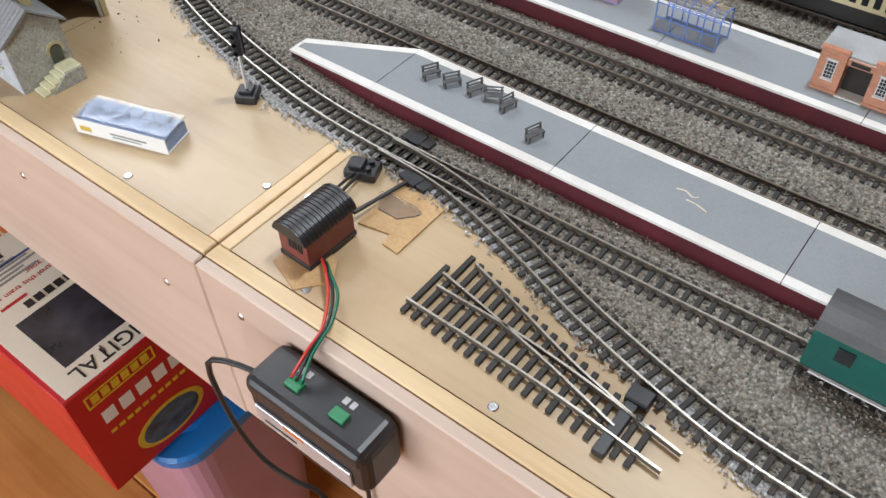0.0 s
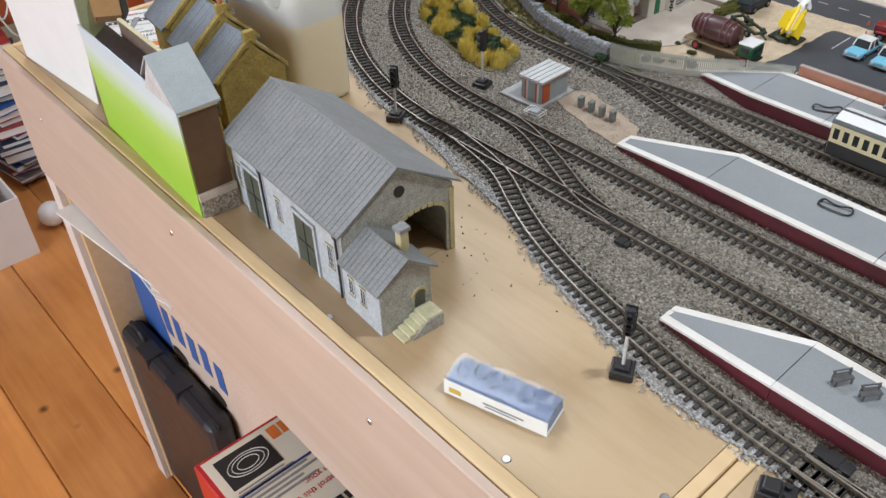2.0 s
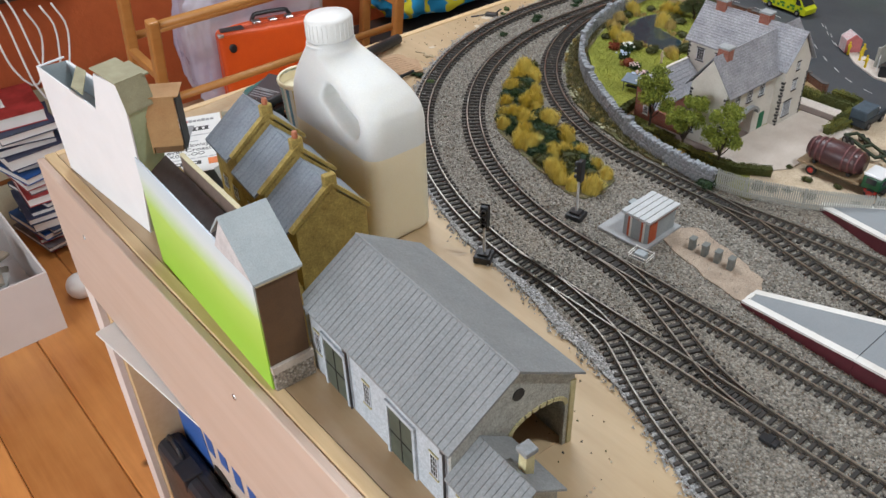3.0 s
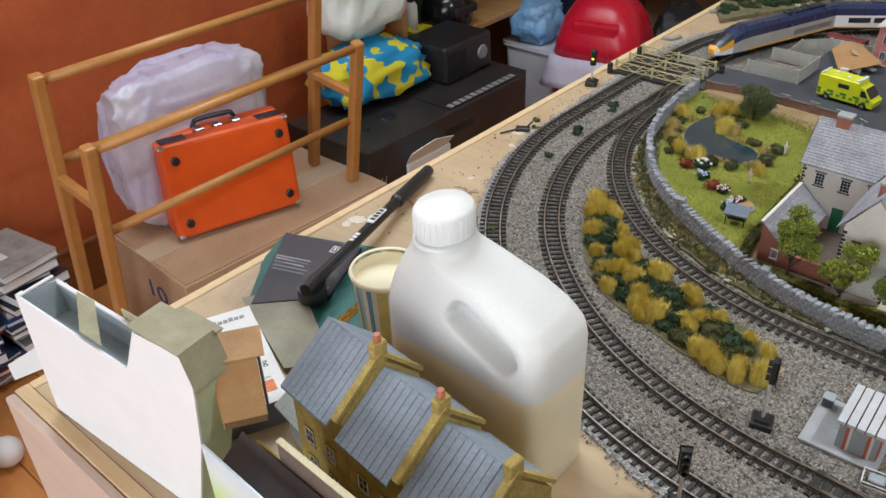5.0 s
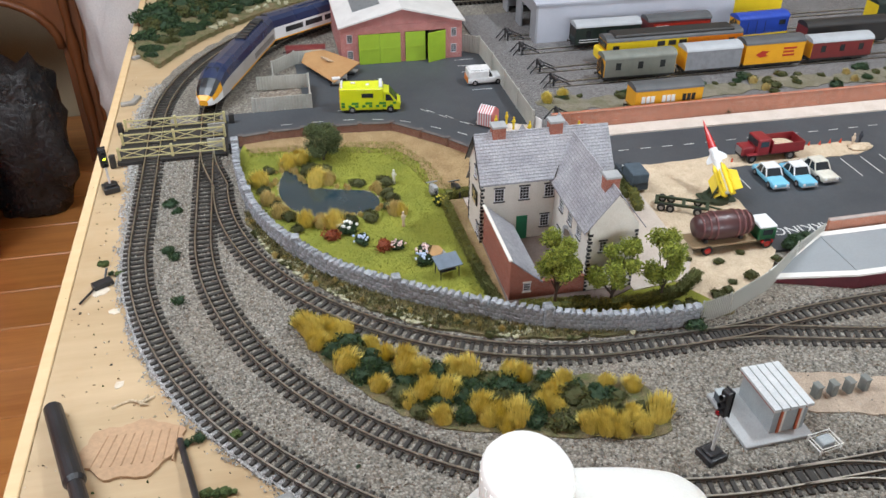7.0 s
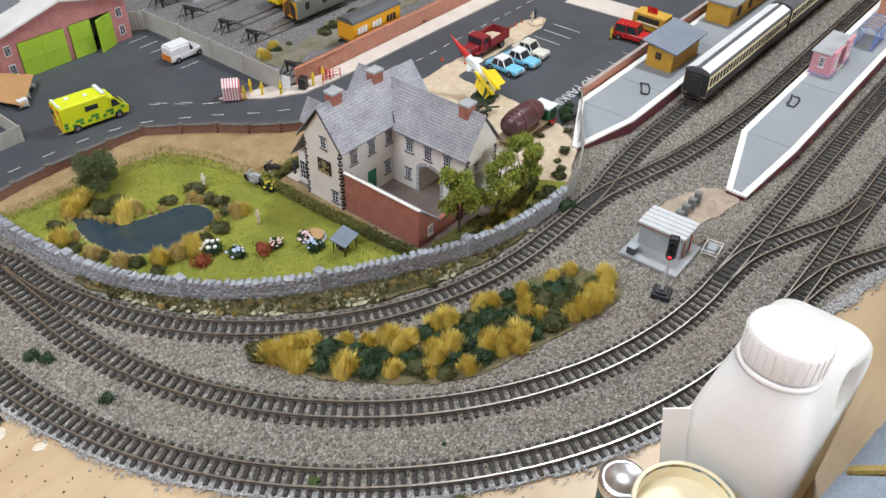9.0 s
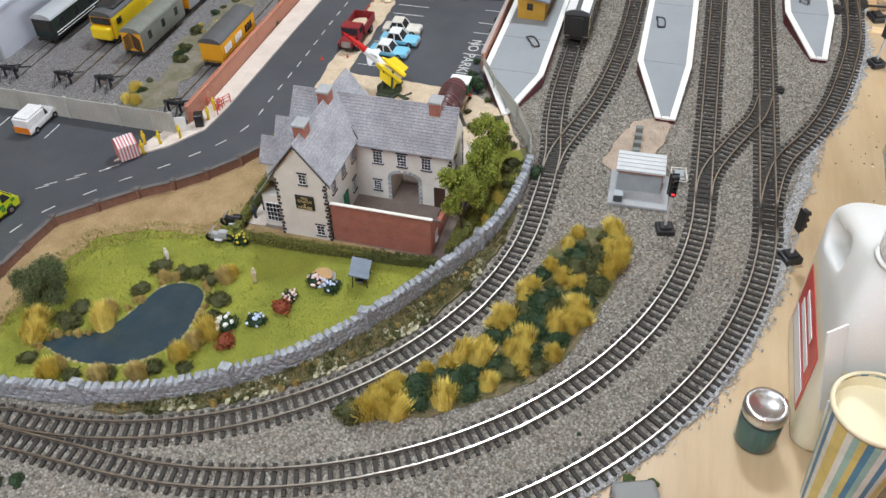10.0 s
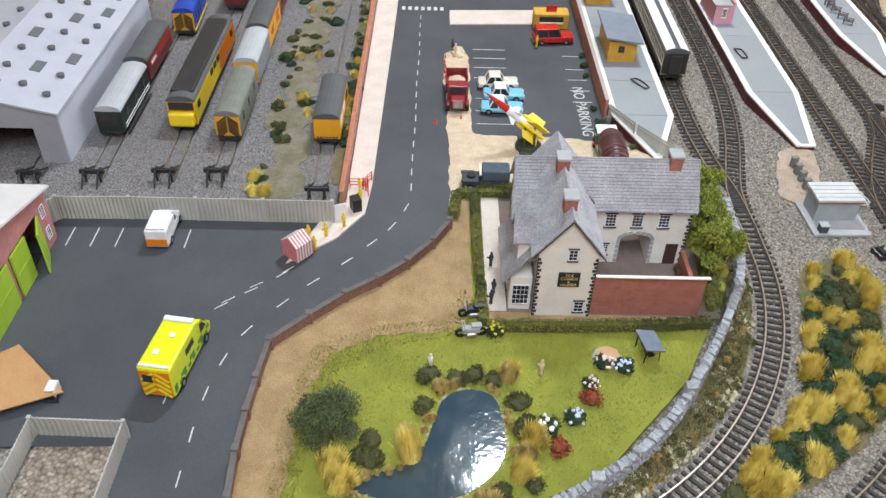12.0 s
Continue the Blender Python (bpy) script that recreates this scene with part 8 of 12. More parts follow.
shunter = wagon("bright blue model shunter with striped yellow end", -0.395, 1.388, 0.092, 0.030, 0.036, BLUE_PAINT, BLUE_PAINT, RAIL_YELLOW, category="locomotive", stripes=True, turn=3)
for sy in (-1, 1):
    part("foot_plate", Shape().box((-0.048, sy * 0.0152 - 0.0007, 0.0088), (0.048, sy * 0.0152 + 0.0007, 0.0112)), BRIGHT_YELLOW, shunter, "yellow footplate edge", at=(0, 0, RZ))
    for k in range(3):
        part("door_line", Shape().box((-0.030 + k * 0.016, sy * 0.0151 - 0.0005, 0.013), (-0.0293 + k * 0.016, sy * 0.0151 + 0.0005, 0.033)), UNDER, shunter, at=(0, 0, RZ))
    part("cab_window", Shape().box((0.028, sy * 0.0151 - 0.0005, 0.024), (0.040, sy * 0.0151 + 0.0005, 0.032)), GLAZING, shunter, at=(0, 0, RZ))
wagon("black model tank engine in the yard", -0.275, 1.332, 0.150, 0.030, 0.036, UNDER, UNDER, MAROON, category="locomotive")
wagon("dark green model diesel engine with yellow ends", -0.06, 1.398, 0.235, 0.034, 0.042, DK_GREEN, DK_GREEN, BRIGHT_YELLOW, category="locomotive", ends2=BRIGHT_YELLOW)
wagon("yellow model wagon in the far siding", -0.36, 1.492, 0.12, 0.031, 0.036, BRIGHT_YELLOW, ROOF_DARK, BRIGHT_YELLOW)


def coach(label, x, y, length, side, roof, lower, wins, turn=0.0, end=None, white_strip=False):
    t = wagon(label, x, y, length, 0.034, 0.040, side, roof, end, turn, "coach", group="platform coaches")
    t.name = "coach"
    h = length / 2
    if lower:
        part("lower_panel", Shape().box((-h + 0.0004, -0.0176, 0.009), (h - 0.0004, -0.0170, 0.020)).box((-h + 0.0004, 0.0170, 0.009), (h - 0.0004, 0.0176, 0.020)), lower, t, at=(0, 0, RZ))
    for i in range(wins):
        for sy in (-1, 1):
            xx = -h + (i + 0.6) * length / (wins + 0.2)
            half = min(0.0048, length / wins * 0.27)
            part("window", Shape().box((xx - half, sy * 0.0172 - 0.0006, 0.0245), (xx + half, sy * 0.0172 + 0.0006, 0.0355)), GLAZING, t, at=(0, 0, RZ))
    return t


c = coach("cream and brown model coach with white roof stripes at the platform", -0.408, 0.701, 0.262, CREAM_PAINT, ROOF_DARK, UNDER, 26, end=UNDER)
for yy in (-0.0092, 0.0092):
    part("roof_stripe", Shape().cbox((0, yy, 0.0462), (0.262, 0.0125, 0.0012), 0, Matrix.Rotation(radians(-21 if yy > 0 else 21), 3, 'X')), TRAIN_WHITE, c, "white roof stripe", at=(0, 0, RZ))
part("gangway", Shape().rbox((-0.1345, -0.008, 0.010), (-0.131, 0.008, 0.038), 0.0008, 0, 1), UNDER, c, at=(0, 0, RZ))
coach("cream and brown model coach with white roof stripes at the platform", -0.135, 0.701, 0.262, CREAM_PAINT, ROOF_DARK, UNDER, 26, end=UNDER)
g = coach("teal green model railcar with dark grey roof on the siding", 0.097, 0.331, 0.262, COACH_GREEN, ROOF_DARK, None, 8, end=COACH_GREEN)
part("step_board", Shape().box((-0.125, -0.0192, 0.007), (-0.05, -0.0172, 0.0082)), TRAIN_WHITE, g, at=(0, 0, RZ))

# ---- buffer stops ----
def buffer_stop(x, y):
    t = thing("buffer_stop", "black plastic buffer stop at the end of a siding", "buffer stop", (x, y, 0.004), 0, "buffer stops")
    for yy in (-0.0082, 0.0082):
        part("frame_rail", Shape().tube([(0.030, yy, 0.003), (0.004, yy, 0.016), (-0.002, yy, 0.016), (-0.014, yy, 0.002)], 0.0011, 6), BLACK, t)
        part("upright", Shape().box((0.000, yy - 0.001, 0.001), (0.0026, yy + 0.001, 0.018)), BLACK, t)
        part("buffer_head", Shape().rod((0.003, yy, 0.0145), (0.008, yy, 0.0145), 0.0026, 10), BLACK, t)
    part("beam", Shape().rbox((0.0005, -0.0135, 0.012), (0.0045, 0.0135, 0.0175), 0.0006, 0, 1), BLACK, t)


for x, y in ((-0.805, 1.402), (-0.800, 1.324), (-0.797, 1.2665), (-0.828, 1.150), (-0.81, 1.470)):
    buffer_stop(x, y)

# ---- road vehicles ----
TYRE = paint("black tyre", (0.012, 0.012, 0.013), rough=0.7)
HUBCAP = paint("grey hub", (0.35, 0.35, 0.36), rough=0.4, metal=0.6)
CAR_GLASS = paint("dark car glass", (0.02, 0.026, 0.03), (0.03, 0.035, 0.04), 0.08, scale=60, relief=0)


def road_wheels(t, spots, r=0.0042, w=0.003):
    for x, y in spots:
        o = part("wheel", Shape().rod((0, -w / 2, 0), (0, w / 2, 0), r, 14), TYRE, t, at=(x, y, r))
        part("hub", Shape().rod((0, -w / 2 - 0.0003, 0), (0, w / 2 + 0.0003, 0), r * 0.5, 10), HUBCAP, o)


def car(label, x, y, turn, colour, length=0.053, w=0.022, hh=0.0185, top=None, category="car", boxy=False, group="parked cars"):
    """A small saloon: bonnet, cabin with glass, boot, lamps, bumpers and wheels. Its nose points to +x."""
    t = thing("car" if category == "car" else category.replace(" ", "_"), label, category, (x, y, 0.0054), turn, group)
    h, b = length / 2, hh * 0.55
    part("body", Shape().rbox((-h, -w / 2, 0.003), (h, w / 2, b), 0.0022, 0, 3), colour, t, smooth=True)
    c0, c1, r0, r1 = (-h * 0.62, h * 0.30, -h * 0.45, h * 0.08) if not boxy else (-h * 0.92, h * 0.36, -h * 0.88, h * 0.18)
    iw = w / 2 * 0.80
    v = [(c0, -w / 2 * 0.94, b - 0.0005), (c1, -w / 2 * 0.94, b - 0.0005), (c1, w / 2 * 0.94, b - 0.0005), (c0, w / 2 * 0.94, b - 0.0005), (r0, -iw, hh), (r1, -iw, hh), (r1, iw, hh), (r0, iw, hh)]
    part("glass", Shape().add(v, [(4, 5, 6, 7), (0, 1, 5, 4), (1, 2, 6, 5), (2, 3, 7, 6), (3, 0, 4, 7)]), CAR_GLASS, t)
    part("roof", Shape().rbox((r0 - 0.0006, -iw - 0.0006, hh - 0.0006), (r1 + 0.0006, iw + 0.0006, hh + 0.0010), 0.0006, 0, 2), top or colour, t)
    for sy in (-1, 1):
        for xa, xb in ((c0, r0), (c1, r1), ((c0 + c1) / 2, (r0 + r1) / 2)):
            part("pillar", Shape().rod((xa, sy * w / 2 * 0.95, b), (xb, sy * iw, hh), 0.0008, 5), top or colour, t)
    for sy in (-1, 1):
        part("headlamp", Shape().rod((h - 0.0006, sy * w * 0.34, b * 0.72), (h + 0.0005, sy * w * 0.34, b * 0.72), 0.0017, 10), TRAIN_WHITE, t)
        part("tail_lamp", Shape().rbox((-h - 0.0005, sy * w * 0.36 - 0.0012, b * 0.6), (-h + 0.0006, sy * w * 0.36 + 0.0012, b * 0.9), 0.0003, 0, 1), paint("red lamp", (0.4, 0.01, 0.01)), t)
    part("bumper", Shape().rbox((h - 0.0004, -w / 2, 0.0036), (h + 0.0010, w / 2, 0.0052), 0.0005, 0, 1), HUBCAP, t)
    part("bumper", Shape().rbox((-h - 0.0010, -w / 2, 0.0036), (-h + 0.0004, w / 2, 0.0052), 0.0005, 0, 1), HUBCAP, t)
    road_wheels(t, [(sx * h * 0.62, sy * (w / 2 - 0.001)) for sx in (-1, 1) for sy in (-1, 1)])
    return t


SKY = paint("pale blue car paint", (0.18, 0.50, 0.68), (0.16, 0.45, 0.62), 0.25, scale=60, relief=0, coat=0.5)
IVORY = paint("ivory car paint", (0.66, 0.64, 0.56), rough=0.25, relief=0, coat=0.5)
CAR_WHITE = paint("white car paint", (0.78, 0.79, 0.80), rough=0.25, relief=0, coat=0.5)
CAR_RED = paint("red car paint", (0.50, 0.015, 0.015), rough=0.25, relief=0, coat=0.5)
car("pale blue and white model police car in the car park", -0.628, 0.938, -92, SKY, top=CAR_WHITE)
car("pale blue model saloon with white roof in the car park", -0.594, 0.934, -90, SKY, top=CAR_WHITE)
car("ivory rounded model saloon in the car park", -0.563, 0.940, -88, IVORY)
car("bright red model off-road car by the food kiosk", -0.424, 0.853, -84, CAR_RED, 0.058, 0.024, 0.023, boxy=True)
v = car("white model van with orange striped rear door", -0.890, 1.300, 0, CAR_WHITE, 0.056, 0.023, 0.0235, boxy=True, category="van", group="yard vehicles")
part("rear_chevron", Shape().box((-0.0288, -0.0105, 0.004), (-0.0283, 0.0105, 0.013)), ORANGE, v, "orange chevron panel")
part("load_side", Shape().rbox((-0.0275, -0.0112, 0.010), (0.004, 0.0112, 0.0225), 0.0012, 0, 2), CAR_WHITE, v)

HI_YELLOW = paint("bright lime yellow paint", (0.66, 0.72, 0.015), (0.60, 0.66, 0.012), 0.3, scale=60, relief=0, coat=0.3)
HI_GREEN = paint("green check", (0.05, 0.26, 0.04), rough=0.35)
a = thing("ambulance", "bright yellow model ambulance with green checks parked in the yard", "ambulance", (-1.070, 1.241, 0.0054), -8)
part("box_body", Shape().rbox((-0.042, -0.0145, 0.004), (0.018, 0.0145, 0.0365), 0.002, 0, 3), HI_YELLOW, a, smooth=False)
part("cab", Shape().extrude([(0.0182, 0.004), (0.040, 0.004), (0.0415, 0.0125), (0.036, 0.0165), (0.026, 0.029), (0.0182, 0.031)], 'y', -0.0135, 0.0135), HI_YELLOW, a)
part("windscreen", Shape().cbox((0.0312, 0, 0.0232), (0.0158, 0.024, 0.0008), 0, Matrix.Rotation(radians(50), 3, 'Y')), CAR_GLASS, a)
for sy in (-1, 1):
    part("cab_window", Shape().extrude([(0.021, 0.0175), (0.032, 0.0175), (0.0265, 0.0262), (0.021, 0.0270)], 'y', sy * 0.0137 - 0.0003, sy * 0.0137 + 0.0003), CAR_GLASS, a)
    part("side_window", Shape().box((-0.012, sy * 0.0147 - 0.0003, 0.023), (0.004, sy * 0.0147 + 0.0003, 0.029)), CAR_GLASS, a)
    ck = Shape()
    for i in range(8):
        ck.box((-0.0405 + i * 0.0095 + (0.0047 if i % 2 else 0), sy * 0.0147 - 0.0002, 0.0128), (-0.0358 + i * 0.0095 + (0.0047 if i % 2 else 0), sy * 0.0147 + 0.0002, 0.0162))
        ck.box((-0.0405 + i * 0.0095, sy * 0.0147 - 0.0002, 0.0085), (-0.0358 + i * 0.0095, sy * 0.0147 + 0.0002, 0.0120))
    pieces("green_check", ck, HI_GREEN, a)
part("rear_panel", Shape().box((-0.0426, -0.013, 0.005), (-0.0421, 0.013, 0.033)), ORANGE, a, "orange and red chevron rear doors")
for sy in (-1, 1):
    for k in range(4):
        part("chevron", Shape().cbox((-0.0428, sy * 0.0063, 0.0085 + k * 0.0062), (0.0005, 0.0138, 0.0022), 0, Matrix.Rotation(sy * radians(-38), 3, 'X')), HI_YELLOW, a, "lime yellow chevron")
part("rear_window", Shape().box((-0.0434, 0.002, 0.021), (-0.0427, 0.010, 0.029)), CAR_GLASS, a)
pieces("light_bar", Shape().rbox((0.012, -0.013, 0.0366), (0.017, 0.013, 0.0395), 0.0006, 0, 1).rbox((-0.041, -0.013, 0.0366), (-0.038, 0.013, 0.0385), 0.0006, 0, 1), CAR_WHITE, a)
part("roof_hatch", Shape().rbox((-0.027, 0.002, 0.0366), (-0.021, 0.007, 0.0380), 0.0005, 0, 1).rbox((-0.006, -0.004, 0.0366), (-0.001, 0.001, 0.0380), 0.0005, 0, 1), CAR_WHITE, a)
road_wheels(a, [(sx, sy * 0.0135) for sx in (-0.026, 0.027) for sy in (-1, 1)], 0.0050)

tr = thing("tipper_lorry", "old dark red model tipper lorry beside the road works", "lorry", (-0.600, 0.995, 0.0058), 181)
RED_OLD = paint("dark red lorry paint", (0.24, 0.020, 0.026), (0.18, 0.016, 0.02), 0.4, scale=60)
part("chassis", Shape().box((-0.040, -0.008, 0.006), (0.040, 0.008, 0.009)), UNDER, tr)
part("cab", Shape().rbox((0.006, -0.013, 0.009), (0.023, 0.013, 0.031), 0.0016, 0, 2), RED_OLD, tr)
part("bonnet", Shape().rbox((0.0232, -0.009, 0.009), (0.041, 0.009, 0.020), 0.0016, 0, 2), RED_OLD, tr)
part("grille", Shape().box((0.0411, -0.006, 0.010), (0.0417, 0.006, 0.0185)), HUBCAP, tr)
part("cab_window", Shape().box((0.0232, -0.011, 0.021), (0.0236, 0.011, 0.029)).box((0.009, -0.0134, 0.021), (0.020, -0.0131, 0.028)).box((0.009, 0.0131, 0.021), (0.020, 0.0134, 0.028)), CAR_GLASS, tr)
part("tipper_body", Shape().box((-0.041, -0.0145, 0.0115), (0.004, -0.0133, 0.024)).box((-0.041, 0.0133, 0.0115), (0.004, 0.0145, 0.024)).box((-0.041, -0.0132, 0.0115), (-0.0398, 0.0132, 0.024)).box((0.0028, -0.0132, 0.0115), (0.004, 0.0132, 0.028)).box((-0.0397, -0.0132, 0.0115), (0.0027, 0.0132, 0.0128)), RED_OLD, tr)
part("load", Shape().blob((-0.018, 0, 0.016), (0.019, 0.012, 0.004), 0, 0.4, 2, 3), SAND, tr)
part("mudguard", Shape().rbox((0.022, -0.0145, 0.010), (0.036, -0.0095, 0.013), 0.001, 0, 1).rbox((0.022, 0.0095, 0.010), (0.036, 0.0145, 0.013), 0.001, 0, 1), RED_OLD, tr)
road_wheels(tr, [(x, sy * 0.012) for x in (-0.024, 0.029) for sy in (-1, 1)], 0.0062, 0.0045)

lr = thing("army_jeep", "dark navy model army truck with canvas back", "jeep", (-0.796, 0.965, 0.0060), 90)
NAVY_DULL = paint("dull navy paint", (0.030, 0.040, 0.052), (0.024, 0.032, 0.042), 0.6, scale=60)
part("body", Shape().rbox((-0.026, -0.0108, 0.0045), (0.026, 0.0108, 0.0135), 0.001, 0, 2), NAVY_DULL, lr)
part("canvas", Shape().rbox((-0.0265, -0.0104, 0.0137), (0.004, 0.0104, 0.0265), 0.0016, 0, 2), paint("blue-grey canvas", (0.06, 0.085, 0.11), (0.05, 0.07, 0.09), 0.85, scale=80), lr, "blue-grey canvas cover")
part("windscreen", Shape().box((0.0055, -0.0095, 0.0137), (0.0065, 0.0095, 0.0215)), CAR_GLASS, lr)
part("windscreen_frame", Shape().box((0.0050, -0.0102, 0.0215), (0.0070, 0.0102, 0.0226)).box((0.0050, -0.0005, 0.0137), (0.0070, 0.0005, 0.0215)), TRAIN_WHITE, lr)
part("spare_wheel", Shape().rod((0.016, 0, 0.0136), (0.016, 0, 0.0162), 0.005, 14), TYRE, lr)
for sy in (-1, 1):
    part("wing", Shape().rbox((0.012, sy * 0.0085 - 0.0025, 0.0118), (0.0275, sy * 0.0085 + 0.0025, 0.0145), 0.0008, 0, 1), NAVY_DULL, lr)
road_wheels(lr, [(x, sy * 0.0100) for x in (-0.016, 0.017) for sy in (-1, 1)], 0.0052, 0.0036)

bw = thing("barrel_lorry", "green model dray lorry carrying a large red barrel", "lorry", (-0.742, 0.818, 0.0062), 0)
part("chassis", Shape().box((-0.050, -0.008, 0.007), (0.045, 0.008, 0.0095)), UNDER, bw)
part("deck", Shape().rbox((-0.053, -0.0135, 0.0096), (0.020, 0.0135, 0.0125), 0.0006, 0, 1), paint("tan lorry deck", (0.30, 0.21, 0.12)), bw, "tan wooden deck")
part("cab", Shape().rbox((0.0215, -0.0125, 0.0096), (0.042, 0.0125, 0.0245), 0.0018, 0, 2), paint("bottle green cab", (0.012, 0.10, 0.04), rough=0.35), bw)
part("cab_roof", Shape().rbox((0.0212, -0.0127, 0.0247), (0.0415, 0.0127, 0.0272), 0.0012, 0, 2), TRAIN_WHITE, bw, "white cab roof")
part("cab_window", Shape().box((0.0421, -0.010, 0.0165), (0.0425, 0.010, 0.0228)).box((0.026, -0.0129, 0.0165), (0.037, -0.0126, 0.0228)).box((0.026, 0.0126, 0.0165), (0.037, 0.0129, 0.0228)), CAR_GLASS, bw)
part("wing", Shape().rbox((0.026, -0.0138, 0.006), (0.040, -0.0105, 0.0098), 0.001, 0, 1).rbox((0.026, 0.0105, 0.006), (0.040, 0.0138, 0.0098), 0.001, 0, 1), CAR_RED, bw, "red wings")
prof = [(0.0105, -0.031), (0.0135, -0.020), (0.0152, -0.008), (0.0155, 0), (0.0152, 0.008), (0.0135, 0.020), (0.0105, 0.031)]
part("barrel", Shape().lathe(prof, 24, (-0.016, 0, 0.028), 0, Matrix.Rotation(radians(90), 3, 'Y')), paint("dark barrel red", (0.075, 0.030, 0.031), (0.050, 0.020, 0.022), 0.36, scale=60), bw, "dark red staved barrel", smooth=True)
hp = Shape()
for xx, rr in ((-0.026, 0.0122), (-0.019, 0.0138), (-0.012, 0.0149), (0.012, 0.0149), (0.019, 0.0138), (0.026, 0.0122)):
    hp.lathe([(rr, -0.0011), (rr + 0.0008, -0.0008), (rr + 0.0008, 0.0008), (rr, 0.0011)], 24, (-0.016 + xx, 0, 0.028), 0, Matrix.Rotation(radians(90), 3, 'Y'), False)
pieces("barrel_hoop", hp, paint("dull barrel hoop", (0.15, 0.055, 0.055)), bw)
part("barrel_chock", Shape().box((-0.038, -0.009, 0.0126), (-0.034, 0.009, 0.0165)).box((0.002, -0.009, 0.0126), (0.006, 0.009, 0.0165)), UNDER, bw)
for w_ in [(x, sy * 0.0118) for x in (-0.035, 0.033) for sy in (-1, 1)]:
    o = part("wheel", Shape().rod((0, -0.002, 0), (0, 0.002, 0), 0.0058, 16), TYRE, bw, at=(*w_, 0.0058))
    part("hub", Shape().rod((0, -0.0023, 0), (0, 0.0023, 0), 0.0034, 12), CAR_RED, o)

# missile on its launcher
ml = thing("missile_launcher", "dark green model missile launcher with raised white and yellow missile", "missile launcher", (-0.713, 0.910, 0.0060), 0)
ARMY = paint("army green", (0.030, 0.045, 0.022), (0.022, 0.034, 0.017), 0.6, scale=80)
part("base", Shape().lathe([(0.016, 0), (0.016, 0.004), (0.012, 0.006)], 18).rbox((-0.020, -0.012, 0.0005), (0.020, 0.012, 0.004), 0.001, 0, 1), ARMY, ml)
fr = Shape()
for sy in (-0.006, 0.006):
    fr.rod((-0.010, sy, 0.004), (0.0, sy, 0.028), 0.0014, 6).rod((0.010, sy, 0.004), (0.0, sy, 0.028), 0.0014, 6).rod((-0.006, sy, 0.012), (0.006, sy, 0.012), 0.001, 6)
part("frame", fr, ARMY, ml)
axis = Vector((-0.008, 0.072, 0.061)).normalized()
q = axis.to_track_quat('Z', 'Y').to_matrix()
root = Vector((0.006, -0.014, 0.015))
ms = part("missile", Shape().lathe([(0.0040, 0), (0.0052, 0.004), (0.0052, 0.050), (0.0046, 0.056)], 18, root, 0, q), TRAIN_WHITE, ml, "white missile body", smooth=True)
part("nose_cone", Shape().lathe([(0.0045, 0.0562), (0.0036, 0.068), (0.0018, 0.082), (0.0003, 0.092)], 16, root, 0, q), CAR_RED, ms, "red pointed nose")
for k in range(4):
    a4 = math.radians(45 + 90 * k)
    o = q @ Vector((math.cos(a4), math.sin(a4), 0))
    fin = Shape()
    for z0, z1, rr in ((0.002, 0.022, 0.017),):
        p = [root + axis * z0 + o * 0.004, root + axis * (z1 + 0.008) + o * 0.004, root + axis * z1 + o * rr, root + axis * (z0 - 0.002) + o * rr]
        nrm = o.cross(axis) * 0.0005
        fin.add([u - nrm for u in p] + [u + nrm for u in p], [(3, 2, 1, 0), (4, 5, 6, 7), (0, 1, 5, 4), (1, 2, 6, 5), (2, 3, 7, 6), (3, 0, 4, 7)])
    part("fin", fin, BRIGHT_YELLOW, ms, "yellow tail fin")
    fin = Shape()
    p = [root + axis * 0.040 + o * 0.0045, root + axis * 0.052 + o * 0.0045, root + axis * 0.044 + o * 0.012, root + axis * 0.040 + o * 0.012]
    nrm = o.cross(axis) * 0.0004
    fin.add([u - nrm for u in p] + [u + nrm for u in p], [(3, 2, 1, 0), (4, 5, 6, 7), (0, 1, 5, 4), (1, 2, 6, 5), (2, 3, 7, 6), (3, 0, 4, 7)])
    part("wing", fin, TRAIN_WHITE, ms)
    bo = q @ Vector((math.cos(a4 + 0.785), math.sin(a4 + 0.785), 0))
    part("booster", Shape().lathe([(0.0022, -0.002), (0.0026, 0.001), (0.0026, 0.030), (0.0006, 0.036)], 12, root + bo * 0.0068, 0, q), BRIGHT_YELLOW, ms, "yellow booster tube")
tl = thing("trailer", "dark green empty model trailer beside the launcher", "trailer", (-0.762, 0.898, 0.0060), -28)
part("bed", Shape().box((-0.030, -0.009, 0.007), (0.030, -0.006, 0.0095)).box((-0.030, 0.006, 0.007), (0.030, 0.009, 0.0095)).box((-0.030, -0.0058, 0.007), (-0.026, 0.0058, 0.0092)).box((0.000, -0.0058, 0.007), (0.004, 0.0058, 0.0092)).box((0.026, -0.0058, 0.007), (0.030, 0.0058, 0.0092)), ARMY, tl)
part("drawbar", Shape().rod((0.030, 0, 0.008), (0.044, 0, 0.006), 0.0012, 6), ARMY, tl)
road_wheels(tl, [(x, sy * 0.0108) for x in (-0.022, -0.012, 0.018) for sy in (-1, 1)], 0.0048, 0.003)

